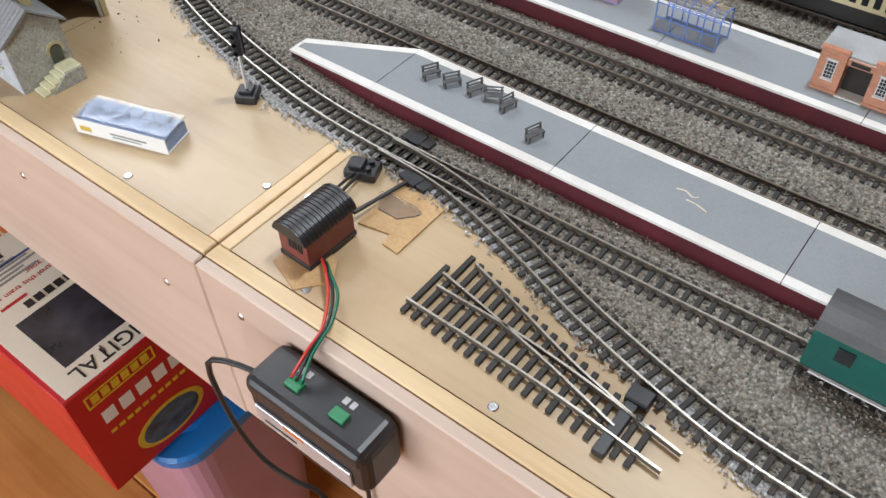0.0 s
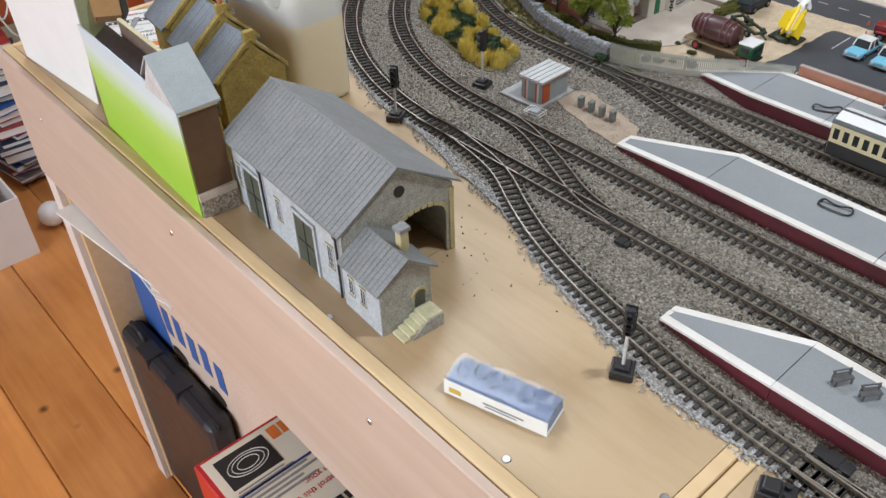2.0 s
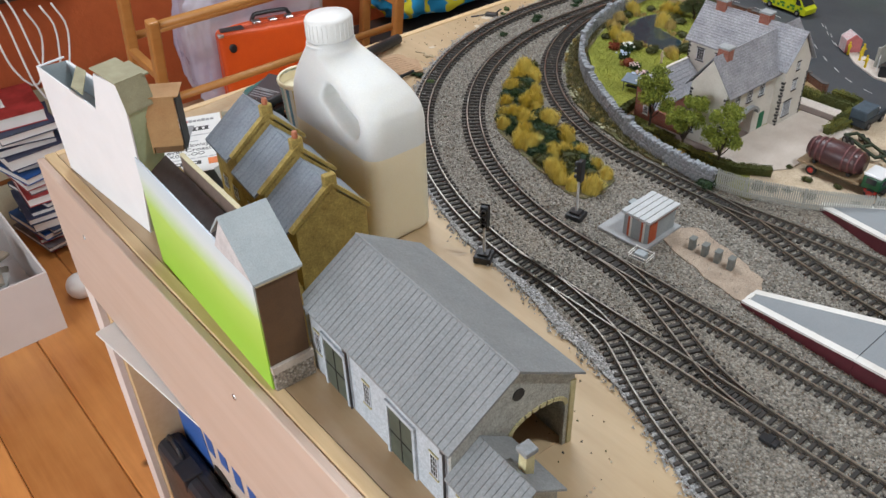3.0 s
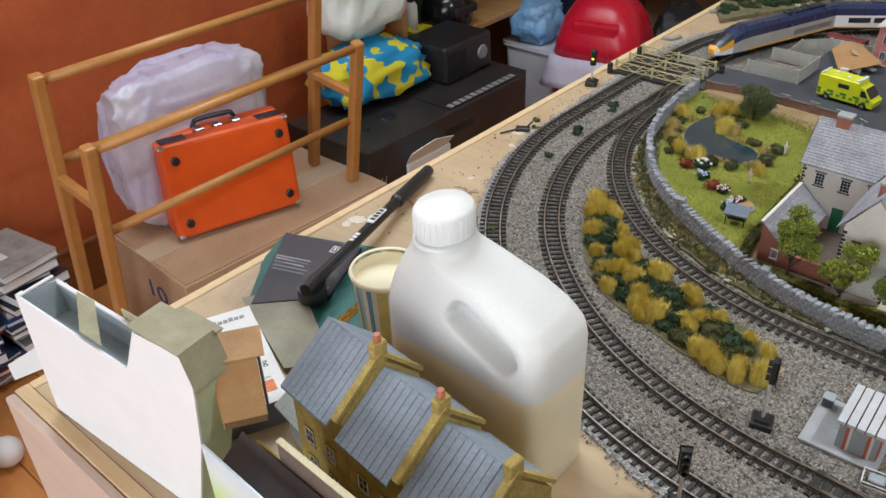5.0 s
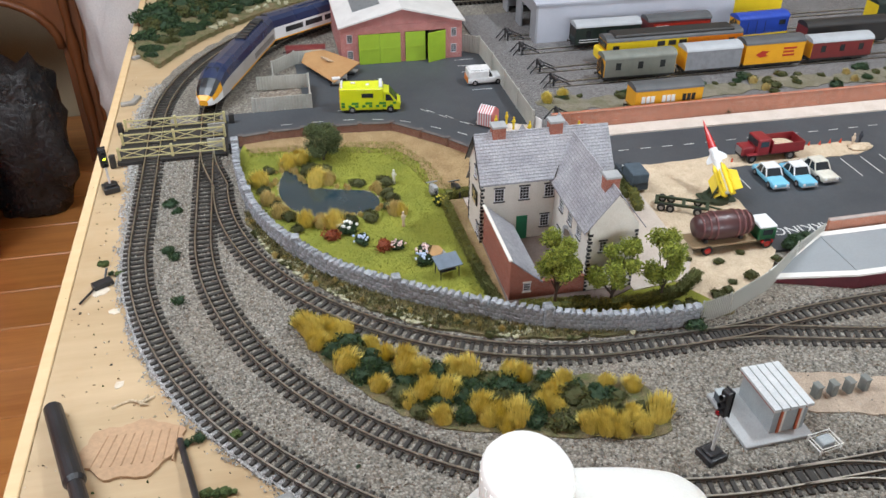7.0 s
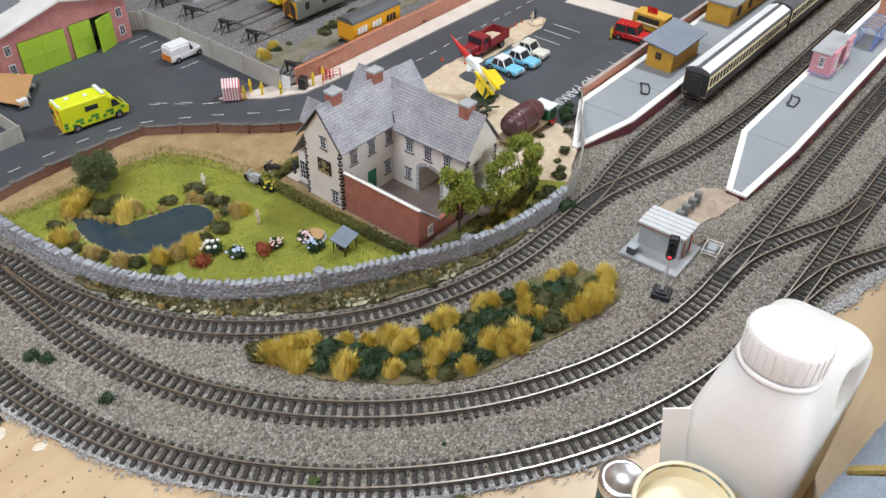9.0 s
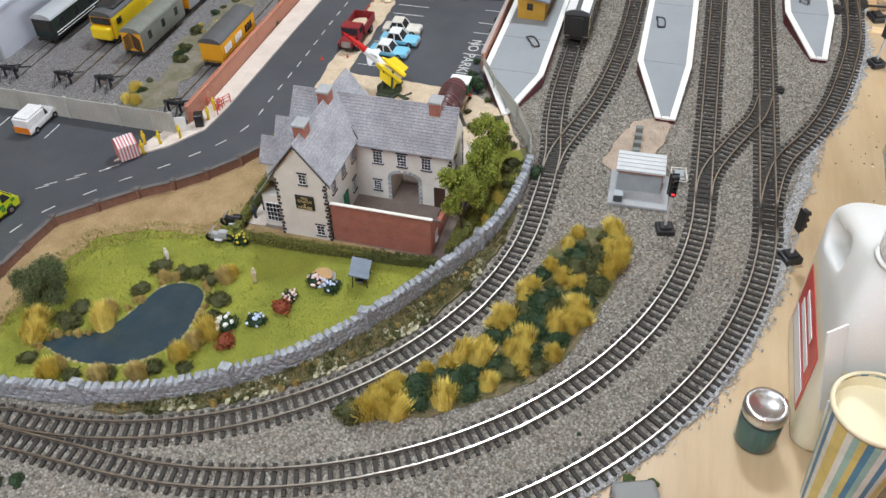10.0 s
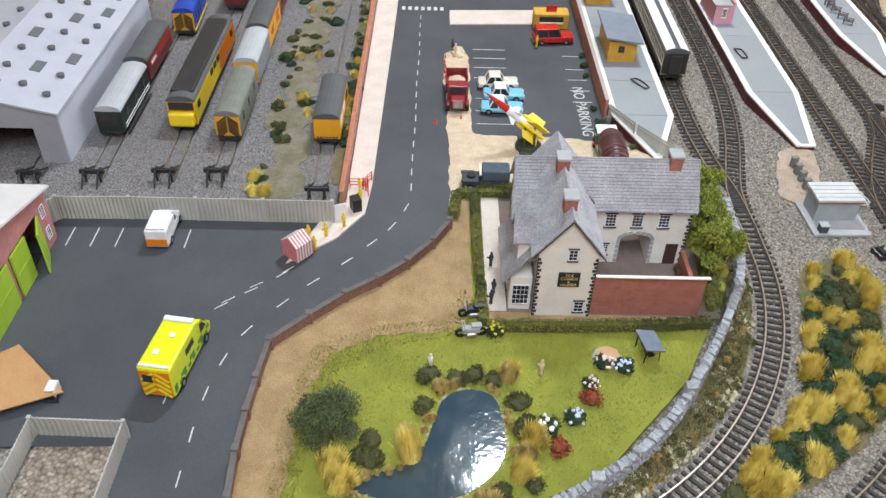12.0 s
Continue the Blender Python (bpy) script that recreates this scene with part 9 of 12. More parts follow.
# kiosk, tent, cones, barriers
kk = thing("food_kiosk", "yellow model food kiosk at the end of the car park", "kiosk", (-0.372, 0.852, 0.0066))
part("box", Shape().rbox((-0.013, -0.026, 0), (0.013, 0.026, 0.024), 0.001, 0, 1), YEL_HUT, kk)
part("counter", Shape().box((-0.0165, -0.018, 0.010), (-0.0131, 0.018, 0.0115)), CREAM_CARD, kk)
# near-black panel paints the shade behind the hatch
part("hatch", Shape().box((-0.0134, -0.018, 0.0120), (-0.0131, 0.018, 0.020)), DARK, kk)
part("sign_board", Shape().box((-0.004, -0.008, 0.0242), (-0.002, 0.008, 0.033)), CAR_RED, kk, "red roof sign")
tent = thing("work_tent", "red and white striped model workmen's tent", "tent", (-0.922, 1.158, 0.0073), -40)
RED_STRIPE = paint("pale red stripe", (0.62, 0.20, 0.20), rough=0.8)
part("cover", Shape().extrude([(-0.011, 0), (0.011, 0), (0.011, 0.018), (0, 0.026), (-0.011, 0.018)], 'x', -0.011, 0.011), RED_STRIPE, tent, "pale red cover")
st = Shape()
for i in range(6):
    x = -0.0105 + i * 0.0036
    for sgn in (-1, 1):
        st.cbox((x + 0.0009, sgn * 0.0056, 0.0223), (0.0017, 0.0142, 0.0005), 0, Matrix.Rotation(sgn * radians(-36), 3, 'X'))
        st.box((x, sgn * 0.0112 - 0.0002, 0.0004), (x + 0.0017, sgn * 0.0112 + 0.0002, 0.018))
part("stripes", st, TRAIN_WHITE, tent, "white stripes")
cone = Shape().lathe([(0.0024, 0), (0.0024, 0.0004), (0.0016, 0.0005), (0.0003, 0.0062)], 12).mesh("traffic_cone", paint("cone red", (0.55, 0.06, 0.02)))
for i, (x, y) in enumerate(((-0.662, 1.022), (-0.545, 1.010), (-0.53, 1.011), (-0.515, 1.010), (-0.50, 1.011), (-0.485, 1.010), (-0.65, 0.99))):
    ob = part("traffic_cone", cone, None)
    ob.matrix_basis = pose(x, y, 0.0056)
    tagged(ob, "tiny red traffic cone by the road works", "traffic cone", "traffic cones")
solid("rubble_heap", Shape().blob((0, 0, 0), (0.017, 0.009, 0.006), 0, 0.6, 3, 2), SAND, "heap of sandy rubble by the road works", "rubble", (-0.468, 0.992, 0.006), 0)
bar = Shape()
for z in (0.004, 0.0085, 0.012):
    bar.rod((-0.010, 0, z), (0.010, 0, z), 0.0005, 5)
for x in (-0.010, 0, 0.010):
    bar.rod((x, 0, 0), (x, 0, 0.0125), 0.0006, 5)
bm_ = bar.mesh("barrier", paint("red barrier", (0.55, 0.04, 0.03)))
for x, y, a in ((-0.812, 1.098, 20), (-0.806, 1.106, 90), (-0.80, 1.097, -25)):
    ob = part("barrier", bm_, None)
    ob.matrix_basis = pose(x, y, 0.0073, 0, 0, a)
    tagged(ob, "small red work barrier on the pavement", "barrier", "work barriers")
solid("cabinet_box", Shape().rbox((-0.006, -0.005, 0), (0.006, 0.005, 0.016), 0.0005, 0, 1), BLACK, "small black open cabinet on the pavement", "cabinet", (-0.846, 1.106, 0.0072), 25)
solid("white_board", Shape().rbox((-0.0006, -0.007, 0), (0.0006, 0.007, 0.020), 0.0002, 0, 1), TRAIN_WHITE, "white board leaning at the wall end", "panel", (-0.862, 1.122, 0.0055), 20)
# painted figurines: plain shapes
fig = Shape().lathe([(0.0022, 0), (0.0018, 0.004), (0.0016, 0.008), (0.0028, 0.0145), (0.0022, 0.0170), (0.0009, 0.0178), (0.0015, 0.0192), (0.0015, 0.0210), (0.0006, 0.0222)], 10)
fig.cbox((0.0022, 0.0012, 0.0125), (0.0050, 0.0014, 0.0016))
for nm, colr in (("yellow", (0.72, 0.52, 0.02)), ("dark", (0.03, 0.035, 0.05)), ("pale", (0.60, 0.48, 0.36)), ("white", (0.7, 0.68, 0.6))):
    me = fig.mesh("figurine", paint("figurine " + nm, colr, rough=0.6), True)
    spots = {"yellow": ((-0.898, 1.150, 30), (-0.915, 1.142, 60), (-0.893, 1.133, 100), (-0.876, 1.116, 190), (-0.832, 1.102, 40), (-0.812, 1.104, 0), (-0.445, 0.878, 0)), "dark": ((-0.975, 0.963, 10), (-0.935, 0.964, 50), (-0.99, 0.966, 80), (-0.465, 1.0, 0)), "pale": ((-1.078, 0.926, 30), (-0.478, 0.996, 70)), "white": ((-1.073, 1.022, 10),)}[nm]
    for x, y, a_ in spots:
        ob = part("figurine", me, None)
        ob.matrix_basis = pose(x, y, 0.0065, 0, 0, a_)
        tagged(ob, "tiny plain " + nm + " painted figurine standing outdoors", "figurine", "figurines")
        ob.scale = (0.9, 0.9, 0.86)
for x, y, m_ in ((-1.006, 0.983, BLACK), (-1.032, 0.986, CONCRETE)):
    t = thing("motorcycle", "tiny model motorcycle parked by the hedge", "motorcycle", (x, y, 0.0066), 98, "motorcycles")
    t.scale = (1.2, 1.6, 1.15)
    part("engine", Shape().rbox((-0.0035, -0.0030, 0.0015), (0.0040, 0.0030, 0.0055), 0.0008, 0, 1), HUBCAP, t)
    part("handlebar", Shape().rod((0.0065, -0.0045, 0.0118), (0.0065, 0.0045, 0.0118), 0.0004, 6).rod((0.0065, 0, 0.0118), (0.0080, 0, 0.0042), 0.0006, 6), HUBCAP, t)
    for xx in (-0.008, 0.008):
        part("wheel", Shape().lathe([(0.0026, -0.0008), (0.0042, -0.0006), (0.0042, 0.0006), (0.0026, 0.0008)], 14, (xx, 0, 0.0042), 0, Matrix.Rotation(radians(90), 3, 'X'), False), TYRE, t)
    part("body", Shape().rbox((-0.007, -0.002, 0.004), (0.007, 0.002, 0.010), 0.0012, 0, 2).rod((0.005, -0.004, 0.012), (0.005, 0.004, 0.012), 0.0005, 6).rbox((-0.008, -0.0018, 0.010), (0.000, 0.0018, 0.0125), 0.0006, 0, 1), m_, t)
gt = thing("garden_table", "tiny tan garden table with grey base", "table", (-1.057, 0.865, 0.0064))
part("tabletop", Shape().lathe([(0.0105, 0.004), (0.0105, 0.0055)], 8), paint("tan table", (0.45, 0.27, 0.12)), gt)
part("base", Shape().lathe([(0.0135, 0), (0.0135, 0.0018)], 8).rod((0, 0, 0.0018), (0, 0, 0.004), 0.003, 8), CONCRETE, gt)
sw = thing("garden_swing", "small garden swing seat with slate grey canopy", "swing seat", (-1.050, 0.828, 0.0064), 12)
part("canopy", Shape().cbox((0, 0, 0.0165), (0.026, 0.019, 0.0014), 0, Matrix.Rotation(radians(14), 3, 'X')), paint("slate blue canopy", (0.14, 0.18, 0.23)), sw, "slate grey sloping canopy")
lg = Shape()
for xx in (-0.010, 0.010):
    for yy in (-0.006, 0.006):
        lg.rod((xx, yy * 1.2, 0), (xx, yy, 0.0165 + yy * 0.25), 0.0006, 5)
part("frame", lg, BLACK, sw)
part("seat", Shape().rbox((-0.009, -0.003, 0.005), (0.009, 0.003, 0.0065), 0.0005, 0, 1).rbox((-0.009, 0.003, 0.0066), (0.009, 0.0042, 0.012), 0.0004, 0, 1), BLACK, sw)

# phone boxes, wrecked plane, stack by the engine shed
wr = thing("wreckage", "grey and tan wrecked model aircraft pieces on the yard", "wreckage", (-1.085, 1.372, 0.0054), 0)
tan = Shape()
tan.add([(-0.055, 0.081, 0.022), (-0.070, 0.034, 0.012), (-0.028, -0.047, 0.008), (0.017, 0.005, 0.016), (-0.055, 0.081, 0.0208), (-0.070, 0.034, 0.0108), (-0.028, -0.047, 0.0068), (0.017, 0.005, 0.0148)], [(0, 1, 2, 3), (7, 6, 5, 4), (0, 4, 5, 1), (1, 5, 6, 2), (2, 6, 7, 3), (3, 7, 4, 0)])
part("card_scrap", tan, paint("tan card", (0.42, 0.24, 0.10)), wr, "bent tan card scrap")
part("tan_panel", Shape().cbox((-0.012, 0.032, 0.010), (0.055, 0.022, 0.0012), 0, (Matrix.Rotation(radians(25), 3, 'Z') @ Matrix.Rotation(radians(20), 3, 'Y'))), paint("tan card sheet", (0.50, 0.37, 0.24), (0.43, 0.31, 0.2), 0.7, scale=40), wr)
part("wing", Shape().cbox((-0.004, 0.004, 0.006), (0.034, 0.010, 0.0022), 0, Matrix.Rotation(radians(-30), 3, 'Z')), CONCRETE, wr)
part("body", Shape().rbox((-0.030, -0.006, 0.0005), (0.008, 0.006, 0.006), 0.002, 0, 2), BLACK, wr)
for x, y in ((-0.012, -0.018), (-0.024, -0.036)):
    part("screen_frame", Shape().box((x - 0.006, y - 0.004, 0.0005), (x + 0.006, y - 0.003, 0.011)).box((x - 0.006, y + 0.003, 0.0005), (x + 0.006, y + 0.004, 0.011)).box((x - 0.006, y - 0.0028, 0.010), (x + 0.006, y + 0.0028, 0.011)), TRAIN_WHITE, wr)
    part("dark_block", Shape().rbox((x - 0.010, y - 0.006, 0.0004), (x + 0.004, y + 0.006, 0.003), 0.0008, 0, 1), BLACK, wr)
wagon("dark red model wagon beside the engine shed", -1.145, 1.445, 0.060, 0.020, 0.018, MAROON, MAROON, MAROON, turn=-4, curved=False)

# ---- level crossing ----
lc = thing("level_crossing", "model level crossing with pale yellow lattice gates and dark deck", "level crossing")
part("deck", Shape().box((-1.352 + 0.001, 1.142, 0.0045), (-1.303, 1.238, 0.0070)), UNDER, lc, "dark grey deck")
pieces("deck", Shape().box((-1.402, 1.142, 0.0023), (-1.371, 1.238, 0.0070)).box((-1.285, 1.142, 0.0023), (-1.268, 1.238, 0.0070)), UNDER, lc)
GATE = paint("pale yellow gate", (0.55, 0.50, 0.26), (0.48, 0.44, 0.22), 0.6, scale=100)


def gate(y):
    g_ = part("gate", Shape().box((-1.398, y - 0.0006, 0.0205), (-1.272, y + 0.0006, 0.0222)).box((-1.398, y - 0.0006, 0.0095), (-1.272, y + 0.0006, 0.0110)), GATE, lc, "pale yellow lattice gate")
    for i in range(4):
        x = -1.398 + i * 0.0315
        s = Shape()
        for a_, b_ in (((x, 0.0105), (x + 0.0315, 0.0212)), ((x, 0.0212), (x + 0.0315, 0.0105))):
            s.rod((a_[0], y, a_[1]), (b_[0], y, b_[1]), 0.0006, 5)
        part("lattice", s, GATE, g_)
    for x in (-1.399, -1.335, -1.271):
        part("gate_post", Shape().rbox((x - 0.0016, y - 0.0016, 0.0072), (x + 0.0016, y + 0.0016, 0.0245), 0.0004, 0, 1), GATE, g_)


gate(1.148), gate(1.190), gate(1.232)
for x, y in ((-1.407, 1.143), (-1.407, 1.236), (-1.262, 1.150), (-1.262, 1.236)):
    part("post", Shape().rbox((x - 0.0035, y - 0.0035, 0.001), (x + 0.0035, y + 0.0035, 0.018), 0.0008, 0, 1), UNDER, lc, "dark gate post")
for y in (1.160, 1.205):
    part("white_rail", Shape().box((-1.292, y, 0.0072), (-1.270, y + 0.002, 0.020)), FENCE_GREY, lc)

# ---- colour light signals ----
LAMP_RED, LAMP_YEL = glow_mat("lit red lamp", (1.0, 0.02, 0.03), 6.0), glow_mat("lit yellow lamp", (0.75, 0.9, 0.05), 3.0)


def signal(x, y, turn, lit=None, hh=0.058, label="black model colour light signal on a silver post", z=0.0):
    t = thing("signal", label, "signal", (x, y, z), turn, "colour light signals")
    part("base", Shape().rbox((-0.009, -0.009, 0), (0.009, 0.009, 0.008), 0.0012, 0, 2).rbox((-0.006, -0.006, 0.008), (0.006, 0.006, 0.0105), 0.0008, 0, 1), BLACK, t, "black plastic base")
    part("post", Shape().rod((0, 0, 0.0105), (0, 0, hh - 0.012), 0.0014, 10), paint("silver post", (0.6, 0.6, 0.6), rough=0.4), t, "silver post")
    hd = part("head", Shape().rbox((-0.0038, -0.0020, hh - 0.020), (0.0038, 0.0030, hh + 0.004), 0.0010, 0, 2), BLACK, t, "black signal head")
    part("backplate", Shape().rbox((-0.0046, 0.0030, hh - 0.021), (0.0046, 0.0038, hh + 0.005), 0.0006, 0, 1), BLACK, hd)
    for i in range(3):
        zz = hh - 0.016 + i * 0.0075
        part("hood", Shape().lathe([(0.0022, 0), (0.0026, 0), (0.0026, 0.0030), (0.0022, 0.0030)], 12, (0, -0.0020, zz), 0, Matrix.Rotation(radians(90), 3, 'X'), False), BLACK, hd)
        part("lens", Shape().rod((0, -0.0019, zz), (0, -0.0024, zz), 0.0019, 10), lit if lit and i == (0 if lit == LAMP_RED else 1) else GLAZING, hd)
    return t


signal(-0.494, 0.312, 30, None, 0.062, "black model signal with unlit lamps beside the siding")
signal(-0.911, 0.431, 30, None, 0.060)
signal(-0.899, 0.553, -75, LAMP_RED, 0.068, "black model signal with a red light by the hut")
signal(-1.404, 1.085, 20, LAMP_YEL, 0.052, "black model signal with a yellow light at the table edge")
# benches on the platforms
bench = Shape()
for z_, d_ in ((0.0058, 0.0), (0.0085, 0.0030), (0.0112, 0.0036)):
    bench.rbox((-0.0075, d_ - 0.0016 if z_ > 0.006 else -0.0030, z_ - 0.0006), (0.0075, d_ - 0.0006 if z_ > 0.006 else 0.0026, z_ + 0.0006), 0.0002, 0, 1)
for x in (-0.0062, 0.0062):
    bench.box((x - 0.0007, -0.0026, 0), (x + 0.0007, -0.0014, 0.0053)).box((x - 0.0007, 0.0016, 0), (x + 0.0007, 0.0028, 0.0115)).box((x - 0.0007, -0.0013, 0.0042), (x + 0.0007, 0.0015, 0.0053))
bench_me = bench.mesh("bench", paint("dark grey bench", (0.085, 0.085, 0.09), (0.12, 0.12, 0.12), 0.6, scale=200))
for x, y, a_ in ((-0.372, 0.401, 60), (-0.352, 0.402, 55), (-0.331, 0.405, 65), (-0.315, 0.406, 30), (-0.300, 0.404, 75), (-0.264, 0.386, 70)):
    ob = part("bench", bench_me, None)
    ob.matrix_basis = pose(x, y, 0.0203, 0, 0, a_)
    tagged(ob, "tiny dark grey bench standing on the platform", "bench", "platform benches")
loop = Shape()
loop.tube(smooth_path([(-0.015, 0.003, 0.0012), (-0.012, 0.006, 0.0030), (0.000, 0.0045, 0.0014), (0.012, 0.006, 0.0030), (0.015, 0.003, 0.0012), (0.013, -0.004, 0.0012), (0.004, -0.0055, 0.0012), (-0.008, -0.0045, 0.0012), (-0.014, -0.003, 0.0012)], 0.002), 0.0010, 6)
loop.tube([(-0.014, -0.003, 0.0012), (-0.015, 0.001, 0.0020), (-0.013, 0.0045, 0.0012)], 0.0010, 6)
loop_me = loop.mesh("wire_loop", BLACK)
for x, y, a_ in ((-0.480, 0.592, 8), (-0.575, 0.752, 30)):
    ob = part("wire_loop", loop_me, None)
    ob.matrix_basis = pose(x, y, 0.0203, 0, 0, a_)
    tagged(ob, "small loop of black wire lying on the platform", "wire", "wire loops")

# ---- loose things on the table ----
def words(name, body, size, mat, parent, m, align='LEFT'):
    """Raised lettering in the built-in font."""
    cu = bpy.data.curves.new(name, 'FONT')
    cu.body, cu.size, cu.align_x, cu.extrude = body, size, align, size * 0.01
    tmp = new(name + "_tmp", cu)
    me = bpy.data.meshes.new_from_object(tmp.evaluated_get(bpy.context.evaluated_depsgraph_get()))
    bpy.data.objects.remove(tmp)
    me.materials.clear()
    me.materials.append(mat)
    return part(name, me, None, parent, at=m)


def slab(pts, z0, z1, s=None):
    return (s or Shape()).prism(pts, z0, z1)


def bars(parent, mat, m, rows, name="print_bar"):
    """Plain bars for print: rows of (x, y, w, h) on the local plane of m."""
    for x, y, w, h in rows:
        part(name, Shape().box((x, y, 0), (x + w, y + h, 0.0004)), mat, parent, at=m)


CAP_WHITE = paint("white cap plastic", (0.82, 0.82, 0.80), (0.78, 0.78, 0.76), 0.4, scale=30, relief=0.05)
HDPE = paint("milky plastic", (0.74, 0.745, 0.72), (0.69, 0.695, 0.67), 0.45, scale=14, relief=0)
FILLED = paint("milky plastic filled with cream glue", (0.85, 0.77, 0.57), (0.81, 0.72, 0.52), 0.4, scale=12, relief=0)
for m_ in (HDPE, FILLED):
    b_ = m_.node_tree.nodes["Principled BSDF"]
    b_.inputs["Subsurface Weight"].default_value = 0.85
    b_.inputs["Subsurface Radius"].default_value = (1.0, 0.95, 0.85)
    b_.inputs["Subsurface Scale"].default_value = 0.030
CARD_GREY = paint("grey green card", (0.30, 0.32, 0.29), (0.26, 0.28, 0.25), 0.7, scale=30, grain=400)
CARD_OLIVE = paint("olive card", (0.36, 0.34, 0.25), (0.31, 0.29, 0.21), 0.75, scale=30, grain=400)
CARDBOARD = paint("brown corrugated card", (0.46, 0.30, 0.18), (0.40, 0.255, 0.15), 0.8, scale=8, grain=260, relief=0.25)
PAPER = paint("white paper", (0.80, 0.80, 0.78), (0.76, 0.76, 0.74), 0.7, scale=20)
INK = paint("black print", (0.02, 0.02, 0.022), rough=0.5)
GREY_INK = paint("grey print", (0.30, 0.30, 0.31), rough=0.6)
RED_INK = paint("red print", (0.55, 0.03, 0.03), rough=0.6)
PALE_INK = paint("pale grey print", (0.55, 0.55, 0.56), rough=0.6)
ORANGE_INK = paint("orange print", (0.75, 0.20, 0.04), rough=0.5)
CLEAR = glass_mat("clear plastic", (0.96, 0.97, 0.98), 0.06, 0.95, 1.25)
BLUE_CARD = paint("pale blue card", (0.22, 0.32, 0.58), (0.30, 0.40, 0.62), 0.6, scale=60)
MAT_GREEN = paint("green cutting mat", (0.012, 0.115, 0.095), (0.010, 0.10, 0.082), 0.55, scale=40, grain=700)
MAT_LINE = paint("pale mat lines", (0.45, 0.55, 0.45), rough=0.7)
FOAM = paint("dark green foam", (0.045, 0.075, 0.018), (0.08, 0.11, 0.03), 0.95, scale=160, grain=900, relief=0.9, depth=0.002, fine=0.3)
STRIPES = [paint("cup " + n_, c, rough=0.45, scale=60) for n_, c in (("white", (0.78, 0.76, 0.68)), ("blue", (0.10, 0.26, 0.40)), ("yellow", (0.70, 0.55, 0.18)), ("aqua", (0.34, 0.52, 0.46)))]
CUP_CREAM = paint("cream cup lining", (0.80, 0.72, 0.50), (0.76, 0.68, 0.46), 0.5, scale=40)


def hull(sections, seg=6):
    """A lofted body through rounded rectangles (z, x0, x1, half depth, radius)."""
    s, rings = Shape(), []
    for z, x0, x1, hy, r in sections:
        ring = []
        for cx_, cy_, a0 in ((x1 - r, hy - r, 0), (x0 + r, hy - r, 90), (x0 + r, -hy + r, 180), (x1 - r, -hy + r, 270)):
            for j in range(seg + 1):
                a = radians(a0 + 90 * j / seg)
                ring.append((cx_ + r * math.cos(a), cy_ + r * math.sin(a), z))
        rings.append(ring)
    k = len(rings[0])
    f = [(i * k + j, i * k + (j + 1) % k, (i + 1) * k + (j + 1) % k, (i + 1) * k + j) for i in range(len(rings) - 1) for j in range(k)]
    f += [tuple(range(k - 1, -1, -1)), tuple((len(rings) - 1) * k + j for j in range(k))]
    return s.add([p for r_ in rings for p in r_], f)


jug = thing("plastic_jug", "milky plastic jug of cream glue with white screw cap, half full", "jug", (-1.0680, 0.4000, 0.0), -1.0)
jug.scale = (1.09, 1.25, 0.945)
s = hull([(0.0, -0.064, 0.064, 0.026, 0.012), (0.004, -0.068, 0.068, 0.0295, 0.013), (0.135, -0.068, 0.068, 0.0295, 0.013), (0.148, -0.067, 0.066, 0.0285, 0.014), (0.160, -0.065, 0.057, 0.0265, 0.015),
          (0.170, -0.062, 0.040, 0.0250, 0.017), (0.179, -0.059, 0.016, 0.0230, 0.018), (0.188, -0.056, -0.012, 0.0205, 0.019), (0.204, -0.052, -0.018, 0.0168, 0.0166)])
jb = new("jug_block", s.mesh("jug_block", HDPE))
cut = Shape()
pocket = Shape().rbox((-0.030, -0.0165, -0.0125), (0.032, 0.0165, 0.0120), 0.008, 0, 3)
for sy in (-1, 1):
    cut.add([Matrix.Rotation(radians(25), 3, 'Y') @ Vector(p) + Vector((0.021, sy * 0.029, 0.146)) for p in pocket.v], pocket.f)
jc = new("jug_pocket", cut.mesh("jug_pocket", HDPE))
bo = jb.modifiers.new("pocket", 'BOOLEAN')
bo.operation, bo.object, bo.solver = 'DIFFERENCE', jc, 'EXACT'
me = bpy.data.meshes.new_from_object(jb.evaluated_get(bpy.context.evaluated_depsgraph_get()))
bpy.data.objects.remove(jb)
bpy.data.objects.remove(jc)
jb = new("jug_block", me)
rm = jb.modifiers.new("blend", 'REMESH')
rm.mode, rm.voxel_size = 'VOXEL', 0.0022
sm = jb.modifiers.new("soften", 'SMOOTH')
sm.factor, sm.iterations = 0.6, 8
me = bpy.data.meshes.new_from_object(jb.evaluated_get(bpy.context.evaluated_depsgraph_get()))
bpy.data.objects.remove(jb)
me.materials.clear()
me.materials.append(HDPE)
me.materials.append(FILLED)
for f in me.polygons:
    f.use_smooth = True
    f.material_index = 1 if f.center.z < 0.106 else 0
part("body", me, None, jug, "milky plastic body, cream with glue up to half")
part("cap", Shape().lathe([(0.0185, 0.196), (0.0195, 0.198), (0.0195, 0.218), (0.018, 0.221), (0.006, 0.2215)], 32, (-0.035, 0, 0)), CAP_WHITE, jug, "white ribbed screw cap", smooth=True)
rib_me = Shape().cbox((0, 0, 0), (0.0006, 0.0014, 0.018)).mesh("rib", CAP_WHITE)
for i in range(30):
    a = 2 * math.pi * i / 30
    part("rib", rib_me, None, jug, at=Matrix.Translation((-0.035 + 0.0196 * math.cos(a), 0.0196 * math.sin(a), 0.208)) @ Matrix.Rotation(a, 4, 'Z'))
